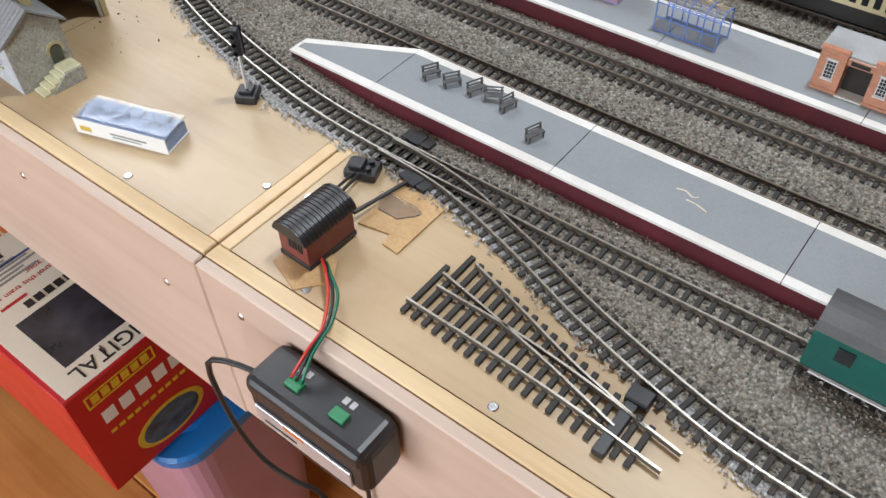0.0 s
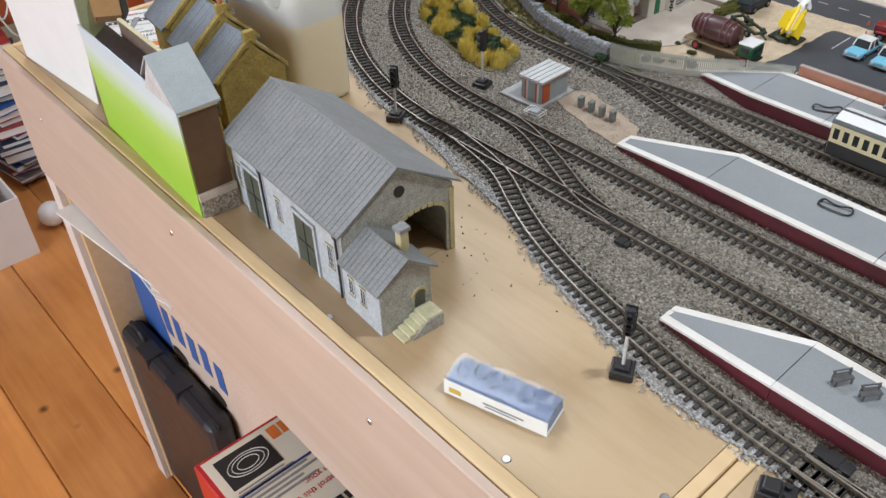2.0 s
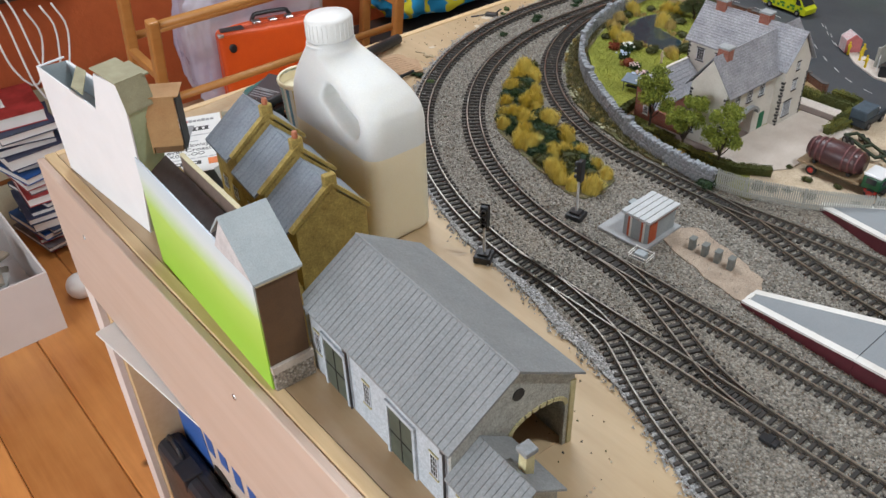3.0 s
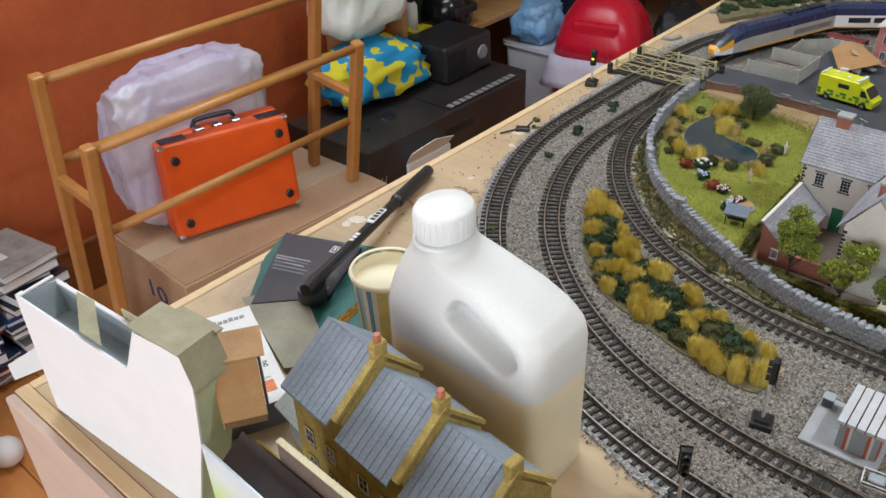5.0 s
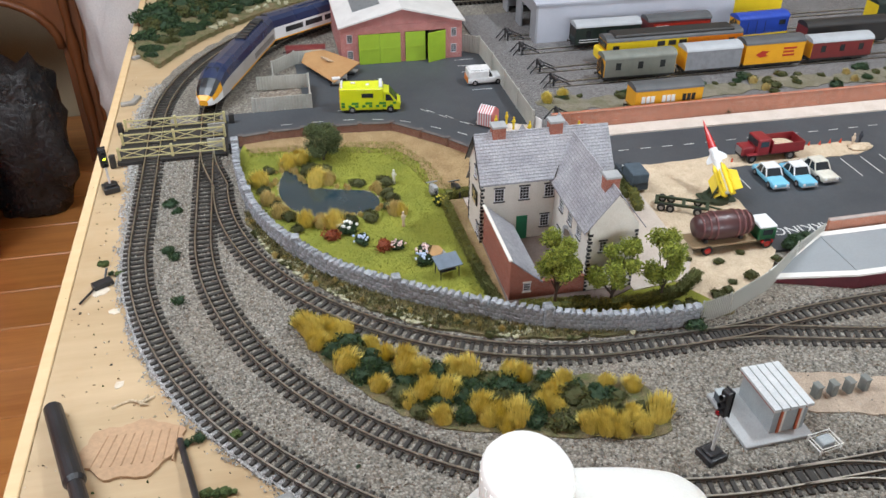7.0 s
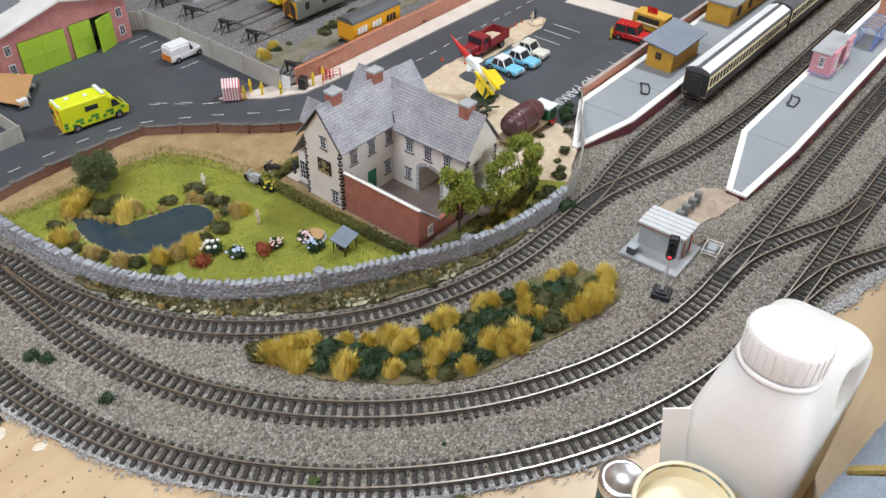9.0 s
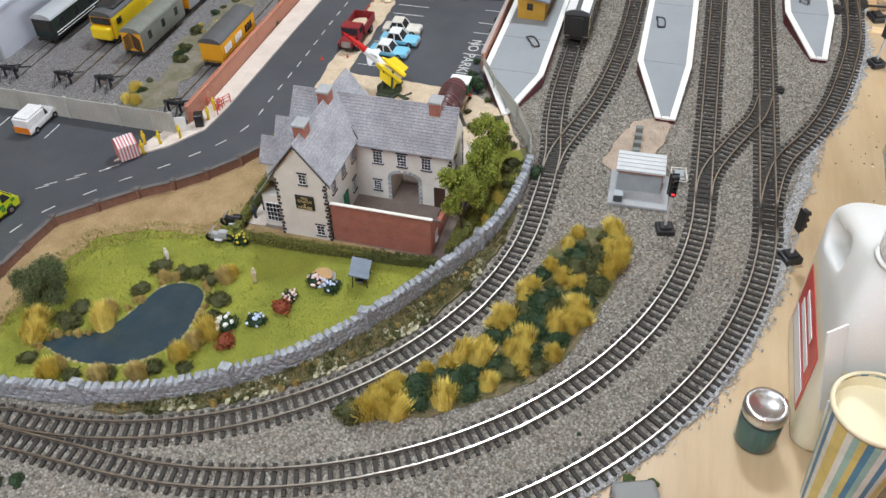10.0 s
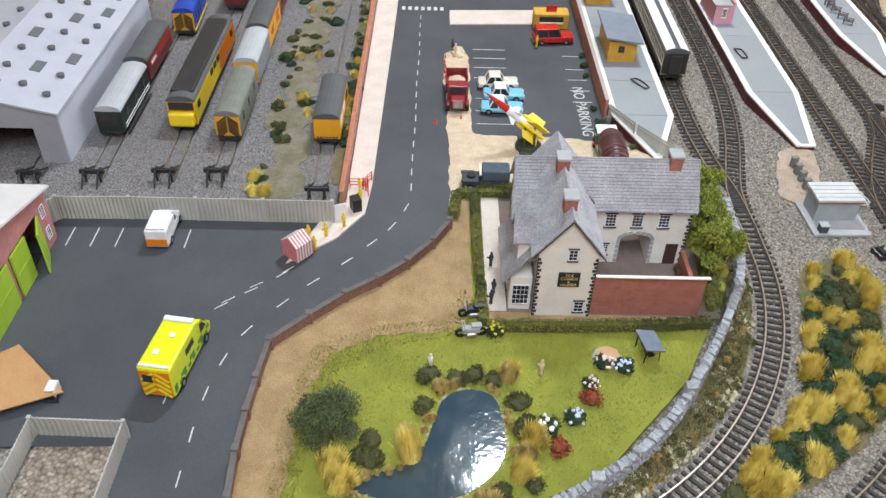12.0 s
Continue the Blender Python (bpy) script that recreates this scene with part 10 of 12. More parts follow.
part("neck_ring", Shape().lathe([(0.018, 0.190), (0.0205, 0.191), (0.0205, 0.1945), (0.018, 0.1955)], 28, (-0.035, 0, 0)), CAP_WHITE, jug, smooth=True)
lab = part("label", Shape().box((-0.048, 0.0291, 0.025), (0.050, 0.0299, 0.092)), paint("red label", (0.62, 0.05, 0.03), (0.55, 0.04, 0.03), 0.4, scale=30), jug, "red and white paper label")
bars(lab, PAPER, Matrix.Translation((0, 0.0300, 0)) @ pose(0, 0, 0, 90, 0, 180), [(-0.046, 0.029, 0.09, 0.018), (-0.036, 0.056, 0.07, 0.010), (-0.03, 0.074, 0.05, 0.007)])

cup = thing("paper_cup", "cream paper cup with blue and yellow stripes", "cup", (-1.181, 0.409, 0.0))
cup.scale = (0.96, 0.96, 0.93)
s = Shape()
for j in range(40):
    a, b = 2 * math.pi * j / 40, 2 * math.pi * (j + 1) / 40
    q = [(r * math.cos(t_), r * math.sin(t_), z) for r, z in ((0.0225, 0.0), (0.0310, 0.122)) for t_ in (a, b)]
    s.add(q, [(0, 1, 3, 2)], (0, 1, 0, 2, 2, 0, 3, 0, 1, 3)[j % 10] if j % 10 != 7 else 2)
part("body", s, STRIPES, cup, "blue, yellow and aqua upright stripes")
part("lining", Shape().lathe([(0.0302, 0.1215), (0.0222, 0.006), (0.0001, 0.006)], 40, cap=False), CUP_CREAM, cup, "cream inside", smooth=True)
part("rim", Shape().lathe([(0.0300, 0.1205), (0.0325, 0.1205), (0.0332, 0.1235), (0.0318, 0.126), (0.0300, 0.1245)], 40, cap=False), CUP_CREAM, cup, smooth=True)
part("glue", Shape().lathe([(0.0292, 0.1105), (0.0296, 0.1120)], 36), CUP_CREAM, cup, "cream glue inside")
part("base", Shape().lathe([(0.0222, 0.0), (0.0222, 0.003)], 40), CUP_CREAM, cup)
spat = solid("spatula", Shape().cbox((0, 0, 0), (0.0015, 0.017, 0.075), 0, None).rod((0, 0, -0.105), (0, 0, -0.03), 0.0028, 8), CAP_WHITE, "white plastic spatula standing in the cup", "spatula")
spat.matrix_basis = pose(-1.1440, 0.434, 0.105, -6, 10, 35)
jar = thing("glass_jar", "small glass jar of teal paint with silver lid", "jar", (-1.137, 0.464, 0.0))
part("glass", Shape().lathe([(0.0150, 0.0), (0.0165, 0.003), (0.0165, 0.032), (0.0145, 0.036)], 28), CLEAR, jar, smooth=True)
part("paint", Shape().lathe([(0.0140, 0.002), (0.0150, 0.004), (0.0150, 0.030)], 24), paint("teal paint", (0.01, 0.14, 0.12), rough=0.4), jar, "teal paint inside")
SILVER = paint("brushed lid metal", (0.68, 0.69, 0.70), (0.6, 0.61, 0.62), 0.3, 1.0, scale=60, relief=0.05)
part("lid", Shape().lathe([(0.0168, 0.035), (0.0172, 0.036), (0.0172, 0.044), (0.0162, 0.046), (0.0125, 0.0455), (0.0118, 0.0445), (0.0001, 0.0445)], 32, cap=False), SILVER, jar, "silver metal lid", smooth=True)
pot = solid("plastic_case", Shape().rbox((-0.030, -0.017, 0.0), (0.030, 0.017, 0.022), 0.004, 0, 3), glass_mat("smoky plastic", (0.55, 0.56, 0.56), 0.15, 0.6, 1.2), "smoky clear plastic parts case on the cutting mat", "plastic case", (-1.243, 0.545, 0.002), 20)

# cutting mat with ruled edge, cards and packet on it
cm = thing("cutting_mat", "green cutting mat with pale ruled edges, half buried in clutter", "cutting mat", (-1.443, 0.501, 0.0), 22.5)
part("sheet", slab([(0, 0), (0.203, 0), (0.203, -0.02), (0.155, -0.16), (0.12, -0.175), (0.03, -0.15), (0.0, -0.05)], 0.0, 0.0022), MAT_GREEN, cm)
for i in range(38):
    part("ruled_line", Shape().box((0.006 + i * 0.005, -0.003 - (0.007 if i % 5 == 0 else 0.003), 0.0022), (0.0064 + i * 0.005, -0.003, 0.0025)), MAT_LINE, cm)
part("ruled_line", Shape().box((0.004, -0.0032, 0.0022), (0.199, -0.0028, 0.0025)), MAT_LINE, cm)
pk = thing("card_packet", "black glossy card packet with grey print", "packet", (-1.438, 0.497, 0.0026), 20)
part("card", slab([(0, 0), (0.096, 0), (0.105, -0.095), (0.035, -0.13)], 0.0, 0.004), paint("glossy black card", (0.014, 0.011, 0.013), (0.022, 0.014, 0.019), 0.45, scale=20), pk)
bars(pk, GREY_INK, Matrix.Translation((0, 0, 0.004)), [(0.014 + 0.002 * i, -0.045 - 0.006 * i, 0.042 - 0.003 * (i % 3), 0.0022) for i in range(5)])
bars(pk, PAPER, Matrix.Translation((0, 0, 0.004)), [(0.066, -0.020, 0.012, 0.001), (0.066, -0.009, 0.012, 0.001), (0.066, -0.020, 0.001, 0.012), (0.077, -0.020, 0.001, 0.012), (0.069, -0.017, 0.002, 0.007), (0.073, -0.017, 0.002, 0.007)])
bars(pk, ORANGE_INK, Matrix.Translation((0, 0, 0.004)), [(0.085, -0.105, 0.006, 0.018), (0.095, -0.100, 0.003, 0.020)])
bag = solid("clear_bag", Shape().prism([(0, 0), (0.10, 0.01), (0.115, -0.06), (0.05, -0.10), (0.0, -0.07)], 0.0, 0.006), glass_mat("clear film", (0.99, 0.99, 0.99), 0.04, 1.0, 1.04), "clear plastic bag lying over the black packet", "plastic bag", (-1.405, 0.452, 0.0075), 8)
wc = solid("phone_card", Shape().rbox((-0.030, -0.020, 0.0), (0.030, 0.020, 0.003), 0.0015, 0, 2), PAPER, "white plastic card with rounded corners on the mat", "card", (-1.300, 0.517, 0.0066), 30)
gc = solid("grey_card", slab([(-0.030, -0.018), (0.026, -0.022), (0.034, 0.012), (-0.018, 0.022)], 0.0, 0.0022), CARD_GREY, "grey card offcut on the mat", "card", (-1.262, 0.528, 0.010), 12)

# felt pen, from its tip on the table to where it rests on the packet
pen = thing("marker_pen", "black marker pen with white lettering bars, lying on the clutter", "pen")
a_, b_ = Vector((-1.408, 0.708, 0.0075)), Vector((-1.306, 0.415, 0.032))
u = (b_ - a_).normalized()
part("barrel", Shape().rod(a_ + u * 0.100, b_, 0.0062, 18), BLACK, pen, smooth=False)
part("cap", Shape().rod(a_, a_ + u * 0.096, 0.0075, 18, 0, 0.0085).rod(a_ + u * 0.096, a_ + u * 0.100, 0.0085, 18, 0, 0.0065), BLACK, pen, "glossy black cap")
mp_ = Matrix.Translation(a_ + u * 0.15 + Vector((0, 0, 0.0062))) @ u.to_track_quat('X', 'Z').to_matrix().to_4x4()
part("label_patch", Shape().box((-0.018, -0.0042, -0.0006), (0.018, 0.0042, 0.0006)), PAPER, pen, "white label patch", at=mp_)
bars(pen, INK, mp_ @ Matrix.Translation((0, 0, 0.0007)), [(-0.015 + i * 0.0075, -0.0028, 0.005, 0.0056) for i in range(4)])
bars(pen, PAPER, mp_ @ Matrix.Translation((0.045, 0, 0.0)), [(i * 0.007, -0.0025, 0.0045, 0.005) for i in range(3)])
tape = solid("tape_roll", Shape().lathe([(0.006, 0), (0.0145, 0), (0.015, 0.001), (0.015, 0.014), (0.0145, 0.015), (0.006, 0.015), (0.006, 0)], 28, cap=False), BLACK, "roll of black tape under the pen", "tape", (-1.318, 0.432, 0.0068))
brush = thing("glue_brush", "paint brush with brass ferrule leaning on the clutter", "brush")
part("handle", Shape().rod((-1.305, 0.655, 0.004), (-1.262, 0.470, 0.020), 0.0026, 8), BLACK, brush)
part("ferrule", Shape().rod((-1.262, 0.470, 0.020), (-1.243, 0.395, 0.030), 0.0032, 10, 0, 0.0045), paint("brass", (0.70, 0.48, 0.12), (0.6, 0.4, 0.1), 0.25, 1.0), brush, "shiny brass ferrule")
part("bristles", Shape().rod((-1.243, 0.395, 0.030), (-1.238, 0.375, 0.033), 0.0045, 10, 0, 0.0055), paint("brown bristle", (0.16, 0.13, 0.08)), brush)

# instruction sheet and card offcuts
sh = thing("instruction_sheet", "white printed instruction sheet on an added dark block", "paper", (-1.371, 0.273, 0.0005), 67)
# added block holds the sheet up; its dark colour stands for shade there
part("packet", slab([(0.004, -0.136), (0.097, -0.136), (0.097, -0.004), (0.004, -0.004)], 0.0, 0.0282), paint("dark packet card", (0.10, 0.10, 0.11)), sh, "dark flat packet")
part("sheet", slab([(0, -0.141), (0.101, -0.139), (0.101, 0.001), (0, 0)], 0.0285, 0.0293), PAPER, sh)
ms = Matrix.Translation((0, 0, 0.0294))
words("lettering", "Slip Walkway /", 0.0112, INK, sh, ms @ Matrix.Translation((0.022, -0.079, 0)))
words("lettering", "an Level Crossing", 0.0112, INK, sh, ms @ Matrix.Translation((0.0135, -0.0905, 0)))
words("lettering", "LX051-OO", 0.0098, INK, sh, ms @ Matrix.Translation((0.030, -0.1005, 0)))
part("logo_mark", Shape().prism([(0.012, -0.0165), (0.026, -0.0135), (0.023, -0.009)], 0.0, 0.0004), INK, sh, at=ms)
bars(sh, GREY_INK, ms, [(0.029 + i * 0.0052, -0.0155, 0.0042, 0.0042 if i % 3 else 0.0056) for i in range(4)] + [(0.062 + i * 0.0052, -0.0155, 0.0042, 0.0042 if i % 3 else 0.0056) for i in range(6)])
bars(sh, RED_INK, ms, [(0.050 + i * 0.004, -0.0155, 0.0032, 0.0042) for i in range(3)])
bars(sh, INK, ms, [(0.020 + i * 0.0075, -0.0385, 0.0042, 0.0068) for i in range(9)] + [(0.020, -0.0318, 0.065, 0.0012), (0.020, -0.0395, 0.065, 0.0012)])
bars(sh, GREY_INK, ms @ Matrix.Translation((0.052, -0.062, 0.0004)) @ Matrix.Rotation(radians(-14), 4, 'Z'), [(0, 0, 0.0075, 0.038)])
bars(sh, PALE_INK, ms, [(0.020, -0.047, 0.028, 0.0014), (0.062, -0.052, 0.030, 0.0014), (0.040, -0.0665, 0.030, 0.0012)])
bars(sh, PALE_INK, ms, [(0.012 + i * 0.0135, -0.1085, 0.0115, 0.0016) for i in range(6)])
bars(sh, INK, ms, [(0.010, -0.1225, 0.060, 0.0075)])
bars(sh, PAPER, ms @ Matrix.Translation((0, 0, 0.0003)), [(0.014 + i * 0.009, -0.1205, 0.006, 0.003) for i in range(6)])
part("orange_mark", Shape().rbox((0.078, -0.126, 0.0), (0.092, -0.112, 0.0005), 0.0002), ORANGE_INK, sh, "orange square mark", at=ms)
rng = random.Random(11)
for label, pts, z, mat in (("olive card offcut beside the sheet", [(-1.378, 0.388), (-1.343, 0.438), (-1.231, 0.380), (-1.26, 0.345)], 0.003, CARD_OLIVE),
                           ("grey card roof offcut beside the cup", [(-1.215, 0.345), (-1.175, 0.372), (-1.085, 0.318), (-1.12, 0.275), (-1.2, 0.29)], 0.035, CARD_GREY),
                           ("olive card building part", [(-1.405, 0.285), (-1.385, 0.305), (-1.362, 0.262), (-1.38, 0.248)], 0.004, CARD_OLIVE)):
    solid("card_offcut", slab(pts, z, z + 0.002), mat, label, "card offcut", group="card offcuts")
solid("card_stack", slab([(-1.20, 0.34), (-1.175, 0.362), (-1.10, 0.318), (-1.13, 0.285), (-1.19, 0.295)], 0.0, 0.035), CARD_GREY, "stacked grey card parts under the offcut", "card stack")
solid("orange_chip", Shape().rbox((-0.006, -0.004, 0), (0.006, 0.004, 0.003), 0.001), ORANGE_INK, "small orange plastic bit on the grey card", "scrap", (-1.135, 0.305, 0.037), 20)
for p, q, r_, h in ((-1.395, 0.270, 0.030, 0.006), (-1.372, 0.262, 0.026, 0.010), (-1.335, 0.262, 0.022, 0.012)):
    solid("olive_part", Shape().rbox((-r_ / 2, -0.006, 0), (r_ / 2, 0.006, h), 0.001), CARD_OLIVE, "olive card building piece lying loose", "card piece", (p, q, 0.0005), rng.uniform(0, 90), "card pieces")

# torn cardboard, scraps and glue
torn = Shape()
tp = ragged([(-1.387, 0.653), (-1.372, 0.678), (-1.332, 0.686), (-1.300, 0.668), (-1.306, 0.650), (-1.327, 0.624), (-1.36, 0.628), (-1.387, 0.653)], 0.004, 0.004, 120)[:-1]
tc_ = solid("torn_cardboard", torn.prism(tp, 0.0, 0.0028), CARDBOARD, "torn piece of brown corrugated cardboard", "cardboard")
for i in range(9):
    a = i / 8
    part("flute", Shape().rod((-1.372 + 0.062 * a, 0.640 - 0.004 * a, 0.0028), (-1.362 + 0.055 * a, 0.672 - 0.002 * a, 0.0028), 0.0009, 6), CARDBOARD, tc_)
for x, y, ln, a, z in ((-1.363, 0.706, 0.035, 8, 0.001), (-1.350, 0.712, 0.018, -30, 0.0015), (-1.340, 0.705, 0.012, 60, 0.001), (-1.335, 0.645, 0.02, 75, 0.001)):
    solid("twig", Shape().tube(smooth_path([(0, 0, z), (ln * 0.4, ln * 0.1, z), (ln * 0.7, -ln * 0.05, z + 0.001), (ln, ln * 0.08, z)], 0.003), 0.0011, 6), paint("dry twig", (0.60, 0.50, 0.36), (0.4, 0.31, 0.2), 0.9, scale=200), "dry broken twig on the plywood", "twig", (x, y, 0), a, "twigs")


def foam_clump(label, x, y, rx, ry, rz, n, seed, category="foam clump"):
    s_, g = Shape(), random.Random(seed)
    for i in range(n):
        s_.blob((x + g.gauss(0, rx * 0.45), y + g.gauss(0, ry * 0.45), rz * g.uniform(0.3, 0.9)), (g.uniform(0.002, 0.0045),) * 3, 0, 0.6, 1, seed + i)
    return solid("foam_clump", s_, FOAM, label, category, group="foam clumps")


foam_clump("dark green foam foliage clump loose on the plywood", -1.214, 0.553, 0.013, 0.016, 0.009, 34, 3)
foam_clump("thin strip of green foam on the plywood", -1.278, 0.596, 0.018, 0.003, 0.004, 16, 4)
foam_clump("small green foam crumb by the ballast", -1.262, 0.652, 0.006, 0.004, 0.004, 8, 5)
foam_clump("green foam crumbs near the table edge", -1.395, 0.925, 0.005, 0.003, 0.003, 6, 6)
foam_clump("green foam crumbs near the table edge", -1.375, 0.905, 0.005, 0.003, 0.003, 5, 7)
GLUE = paint("dried white glue", (0.70, 0.64, 0.54), (0.60, 0.51, 0.39), 0.45, scale=200, relief=0.3)
for x, y, r_, k in ((-1.401, 0.575, 0.012, 1), (-1.391, 0.590, 0.008, 2), (-1.405, 0.560, 0.007, 3), (-1.375, 0.842, 0.006, 4), (-1.392, 0.878, 0.009, 5), (-1.36, 0.735, 0.005, 6)):
    pts = [((r_ * (1 + 0.45 * noise.noise((math.cos(a) * 2, math.sin(a) * 2, k)))) * math.cos(a), 0.7 * r_ * (1 + 0.5 * noise.noise((math.cos(a) * 2, k, math.sin(a) * 2))) * math.sin(a)) for a in [2 * math.pi * i / 24 for i in range(24)]]
    solid("glue_spot", Shape().prism(pts, 0.0, 0.0005), GLUE, "dried white glue spot on the plywood", "glue spot", (x, y, 0), 40 * k, "glue spots")


def crumbs(label, count, spots, mats, size, seed):
    return loose_stones("crumbs", count, spots, mats, label, size, seed)


cr = crumbs("crumbs of foam, glue and ballast scattered on the plywood", 420, lambda g, k: np.concatenate([
    np.c_[g.normal(-1.33, 0.05, k // 3), g.normal(0.66, 0.10, k // 3)], np.c_[g.normal(-1.395, 0.018, k // 3), g.uniform(0.60, 1.45, k // 3)],
    np.c_[g.normal(-0.70, 0.06, k // 7), g.normal(0.32, 0.02, k // 7)]]).clip((-1.425, 0.19), (-0.2, 1.9)),
    [FOAM, GLUE, paint("brown crumb", (0.22, 0.14, 0.07)), paint("dark crumb", (0.05, 0.045, 0.04))], (0.0006, 0.0017), 8)
cr.location.z = -0.0018
# fallen signal, clips and bits by the table edge
sg = thing("fallen_signal", "small black plastic signal part lying by the track", "signal part", (-1.391, 0.888, 0.0), 30)
part("base", Shape().rbox((-0.010, -0.005, 0), (0.010, 0.005, 0.006), 0.001), BLACK, sg)
part("post", Shape().rod((-0.005, 0, 0.003), (-0.030, -0.016, 0.002), 0.0012, 6), BLACK, sg)
part("arm", Shape().rod((0.004, 0.004, 0.003), (0.012, 0.015, 0.008), 0.0012, 6), BLACK, sg)
for x, y, a in ((-1.408, 1.335, 10), (-1.398, 1.348, 70), (-1.41, 1.52, 40), (-1.39, 1.55, 15), (-1.37, 1.60, 80), (-1.40, 1.62, 30)):
    o = solid("loose_part", Shape().rbox((-0.010, -0.004, 0), (0.010, 0.004, 0.005), 0.001).rod((0, 0, 0.004), (0.013, 0.009, 0.003), 0.001, 6), paint("grey plastic bit", (0.34, 0.33, 0.31), (0.2, 0.19, 0.17), 0.6, scale=100), "small grey plastic part lying near the table edge", "plastic part", (x, y, 0), a, "loose parts")

# clear packet with pale blue insert
FILM = glass_mat("thin clear film", (0.97, 0.98, 1.0), 0.06, 1.0, 1.06)
bx = thing("clear_packet", "clear plastic packet with blue card insert and white printed front", "packet", (-0.536, 0.2275, 0.0), 17)
bx.scale = (0.92, 0.88, 0.88)
part("tray", Shape().rbox((-0.046, -0.016, 0.0), (0.046, 0.016, 0.0012), 0.0003, 0, 1), PAPER, bx)
part("front_panel", Shape().box((-0.046, -0.0168, 0.0), (0.046, -0.0160, 0.016)), PAPER, bx, "white printed front")
part("insert", Shape().extrude([(-0.0155, 0.0014), (0.0155, 0.0014), (0.0150, 0.014), (0.002, 0.017), (-0.0155, 0.0140)], 'x', -0.0448, 0.0448), BLUE_CARD, bx, "crumpled pale blue insert")
for i in range(6):
    part("blister", Shape().blob((-0.034 + i * 0.0135, 0.001 + 0.004 * (i % 2), 0.0195), (0.0062, 0.010, 0.0042), 0, 0.5, 2, i * 1.3), FILM, bx, "clear crumpled blister")
part("sleeve", Shape().rbox((-0.0468, -0.0152, 0.0174), (0.0468, 0.0166, 0.0186), 0.0004, 0, 1), CLEAR, bx, "clear plastic top")
bars(bx, GREY_INK, Matrix.Translation((0, -0.0169, 0)) @ pose(0, 0, 0, 90), [(-0.010, 0.007, 0.036, 0.0016), (-0.008, 0.004, 0.028, 0.0012)])
part("gold_mark", Shape().box((-0.041, -0.0173, 0.004), (-0.030, -0.0169, 0.009)), paint("gold print", (0.65, 0.45, 0.08)), bx, "gold logo patch")

# red guard's hut covering the point wiring, with its card patches
KRAFT = paint("worn kraft card", (0.56, 0.36, 0.17), (0.48, 0.29, 0.13), 0.6, scale=60, grain=400, relief=0.2)
solid("card_patch", slab([(-0.347, 0.196), (-0.318, 0.186), (-0.301, 0.206), (-0.312, 0.222), (-0.345, 0.232)], 0.0003, 0.0016), KRAFT, "brown card patch under the red hut", "card patch", group="card patches")
solid("card_patch", slab([(-0.330, 0.322), (-0.284, 0.312), (-0.284, 0.251), (-0.298, 0.252), (-0.300, 0.262), (-0.325, 0.257)], 0.0003, 0.0016), KRAFT, "brown card patch with shiny glue by the point", "card patch", group="card patches")
solid("glue_film", Shape().prism([(-0.331 + 0.016 * math.cos(a) * (1 + 0.3 * math.sin(3 * a)), 0.290 + 0.012 * math.sin(a) * (1 + 0.3 * math.cos(2 * a))) for a in [math.pi * i / 12 for i in range(24)]], 0.0017, 0.0026), CLEAR, "clear dried glue on the card patch", "glue", at=(0.018, -0.006, 0))
hut = thing("guards_hut", "red wooden model hut with ribbed black curved roof", "model hut", (-0.333, 0.2265, 0.0016), 88)
HUT_RED = paint("hut red plastic", (0.20, 0.050, 0.040), (0.16, 0.038, 0.030), 0.5, scale=80)
part("end_wall", Shape().box((-0.0215, -0.0135, 0.003), (-0.0205, 0.0135, 0.026)), HUT_RED, hut)
part("end_wall", Shape().box((0.0205, -0.0135, 0.003), (0.0215, 0.0135, 0.026)), HUT_RED, hut)
part("side_wall", Shape().box((-0.0205, -0.0135, 0.003), (0.0205, -0.0125, 0.026)), HUT_RED, hut)
part("side_wall", Shape().box((-0.0205, 0.0125, 0.003), (0.0205, 0.0135, 0.026)), HUT_RED, hut)
part("base_frame", Shape().rbox((-0.0225, -0.0145, 0.0), (0.0225, 0.0145, 0.004), 0.0006, 0, 1), BLACK, hut, "black base frame")
part("roof", Shape().extrude([(0.0155 * math.cos(radians(a)), 0.0245 + 0.0105 * math.sin(radians(a))) for a in range(0, 181, 12)], 'x', -0.024, 0.024), BLACK, hut, "black ribbed roof")
for i in range(14):
    x = -0.022 + i * 0.0034
    part("roof_rib", Shape().extrude([(0.0161 * math.cos(radians(a)), 0.0245 + 0.0111 * math.sin(radians(a))) for a in range(0, 181, 15)], 'x', x - 0.0005, x + 0.0005), BLACK, hut)
for i in range(5):
    part("grille_bar", Shape().box((-0.0222, -0.009 + i * 0.0028, 0.013), (-0.0215, -0.0072 + i * 0.0028, 0.022)), BLACK, hut)
pm = solid("point_lever", Shape().rbox((-0.0125, -0.0085, 0.0), (0.0125, 0.0085, 0.0075), 0.001).rbox((-0.0095, -0.0058, 0.0070), (0.0020, 0.0058, 0.0115), 0.001).rod((0.006, -0.004, 0.007), (0.006, -0.004, 0.0105), 0.0022, 10).rod((0.006, 0.004, 0.007), (0.006, 0.004, 0.0105), 0.0022, 10), BLACK, "black plastic point motor box beside the track", "point motor", (-0.357, 0.299, 0.0), 20)
solid("operating_rod", Shape().tube([(-0.354, 0.291, 0.006), (-0.349, 0.262, 0.009), (-0.345, 0.248, 0.010)], 0.0012, 6), BLACK, "thin black rod from the hut to the point", "rod", group="operating rods")
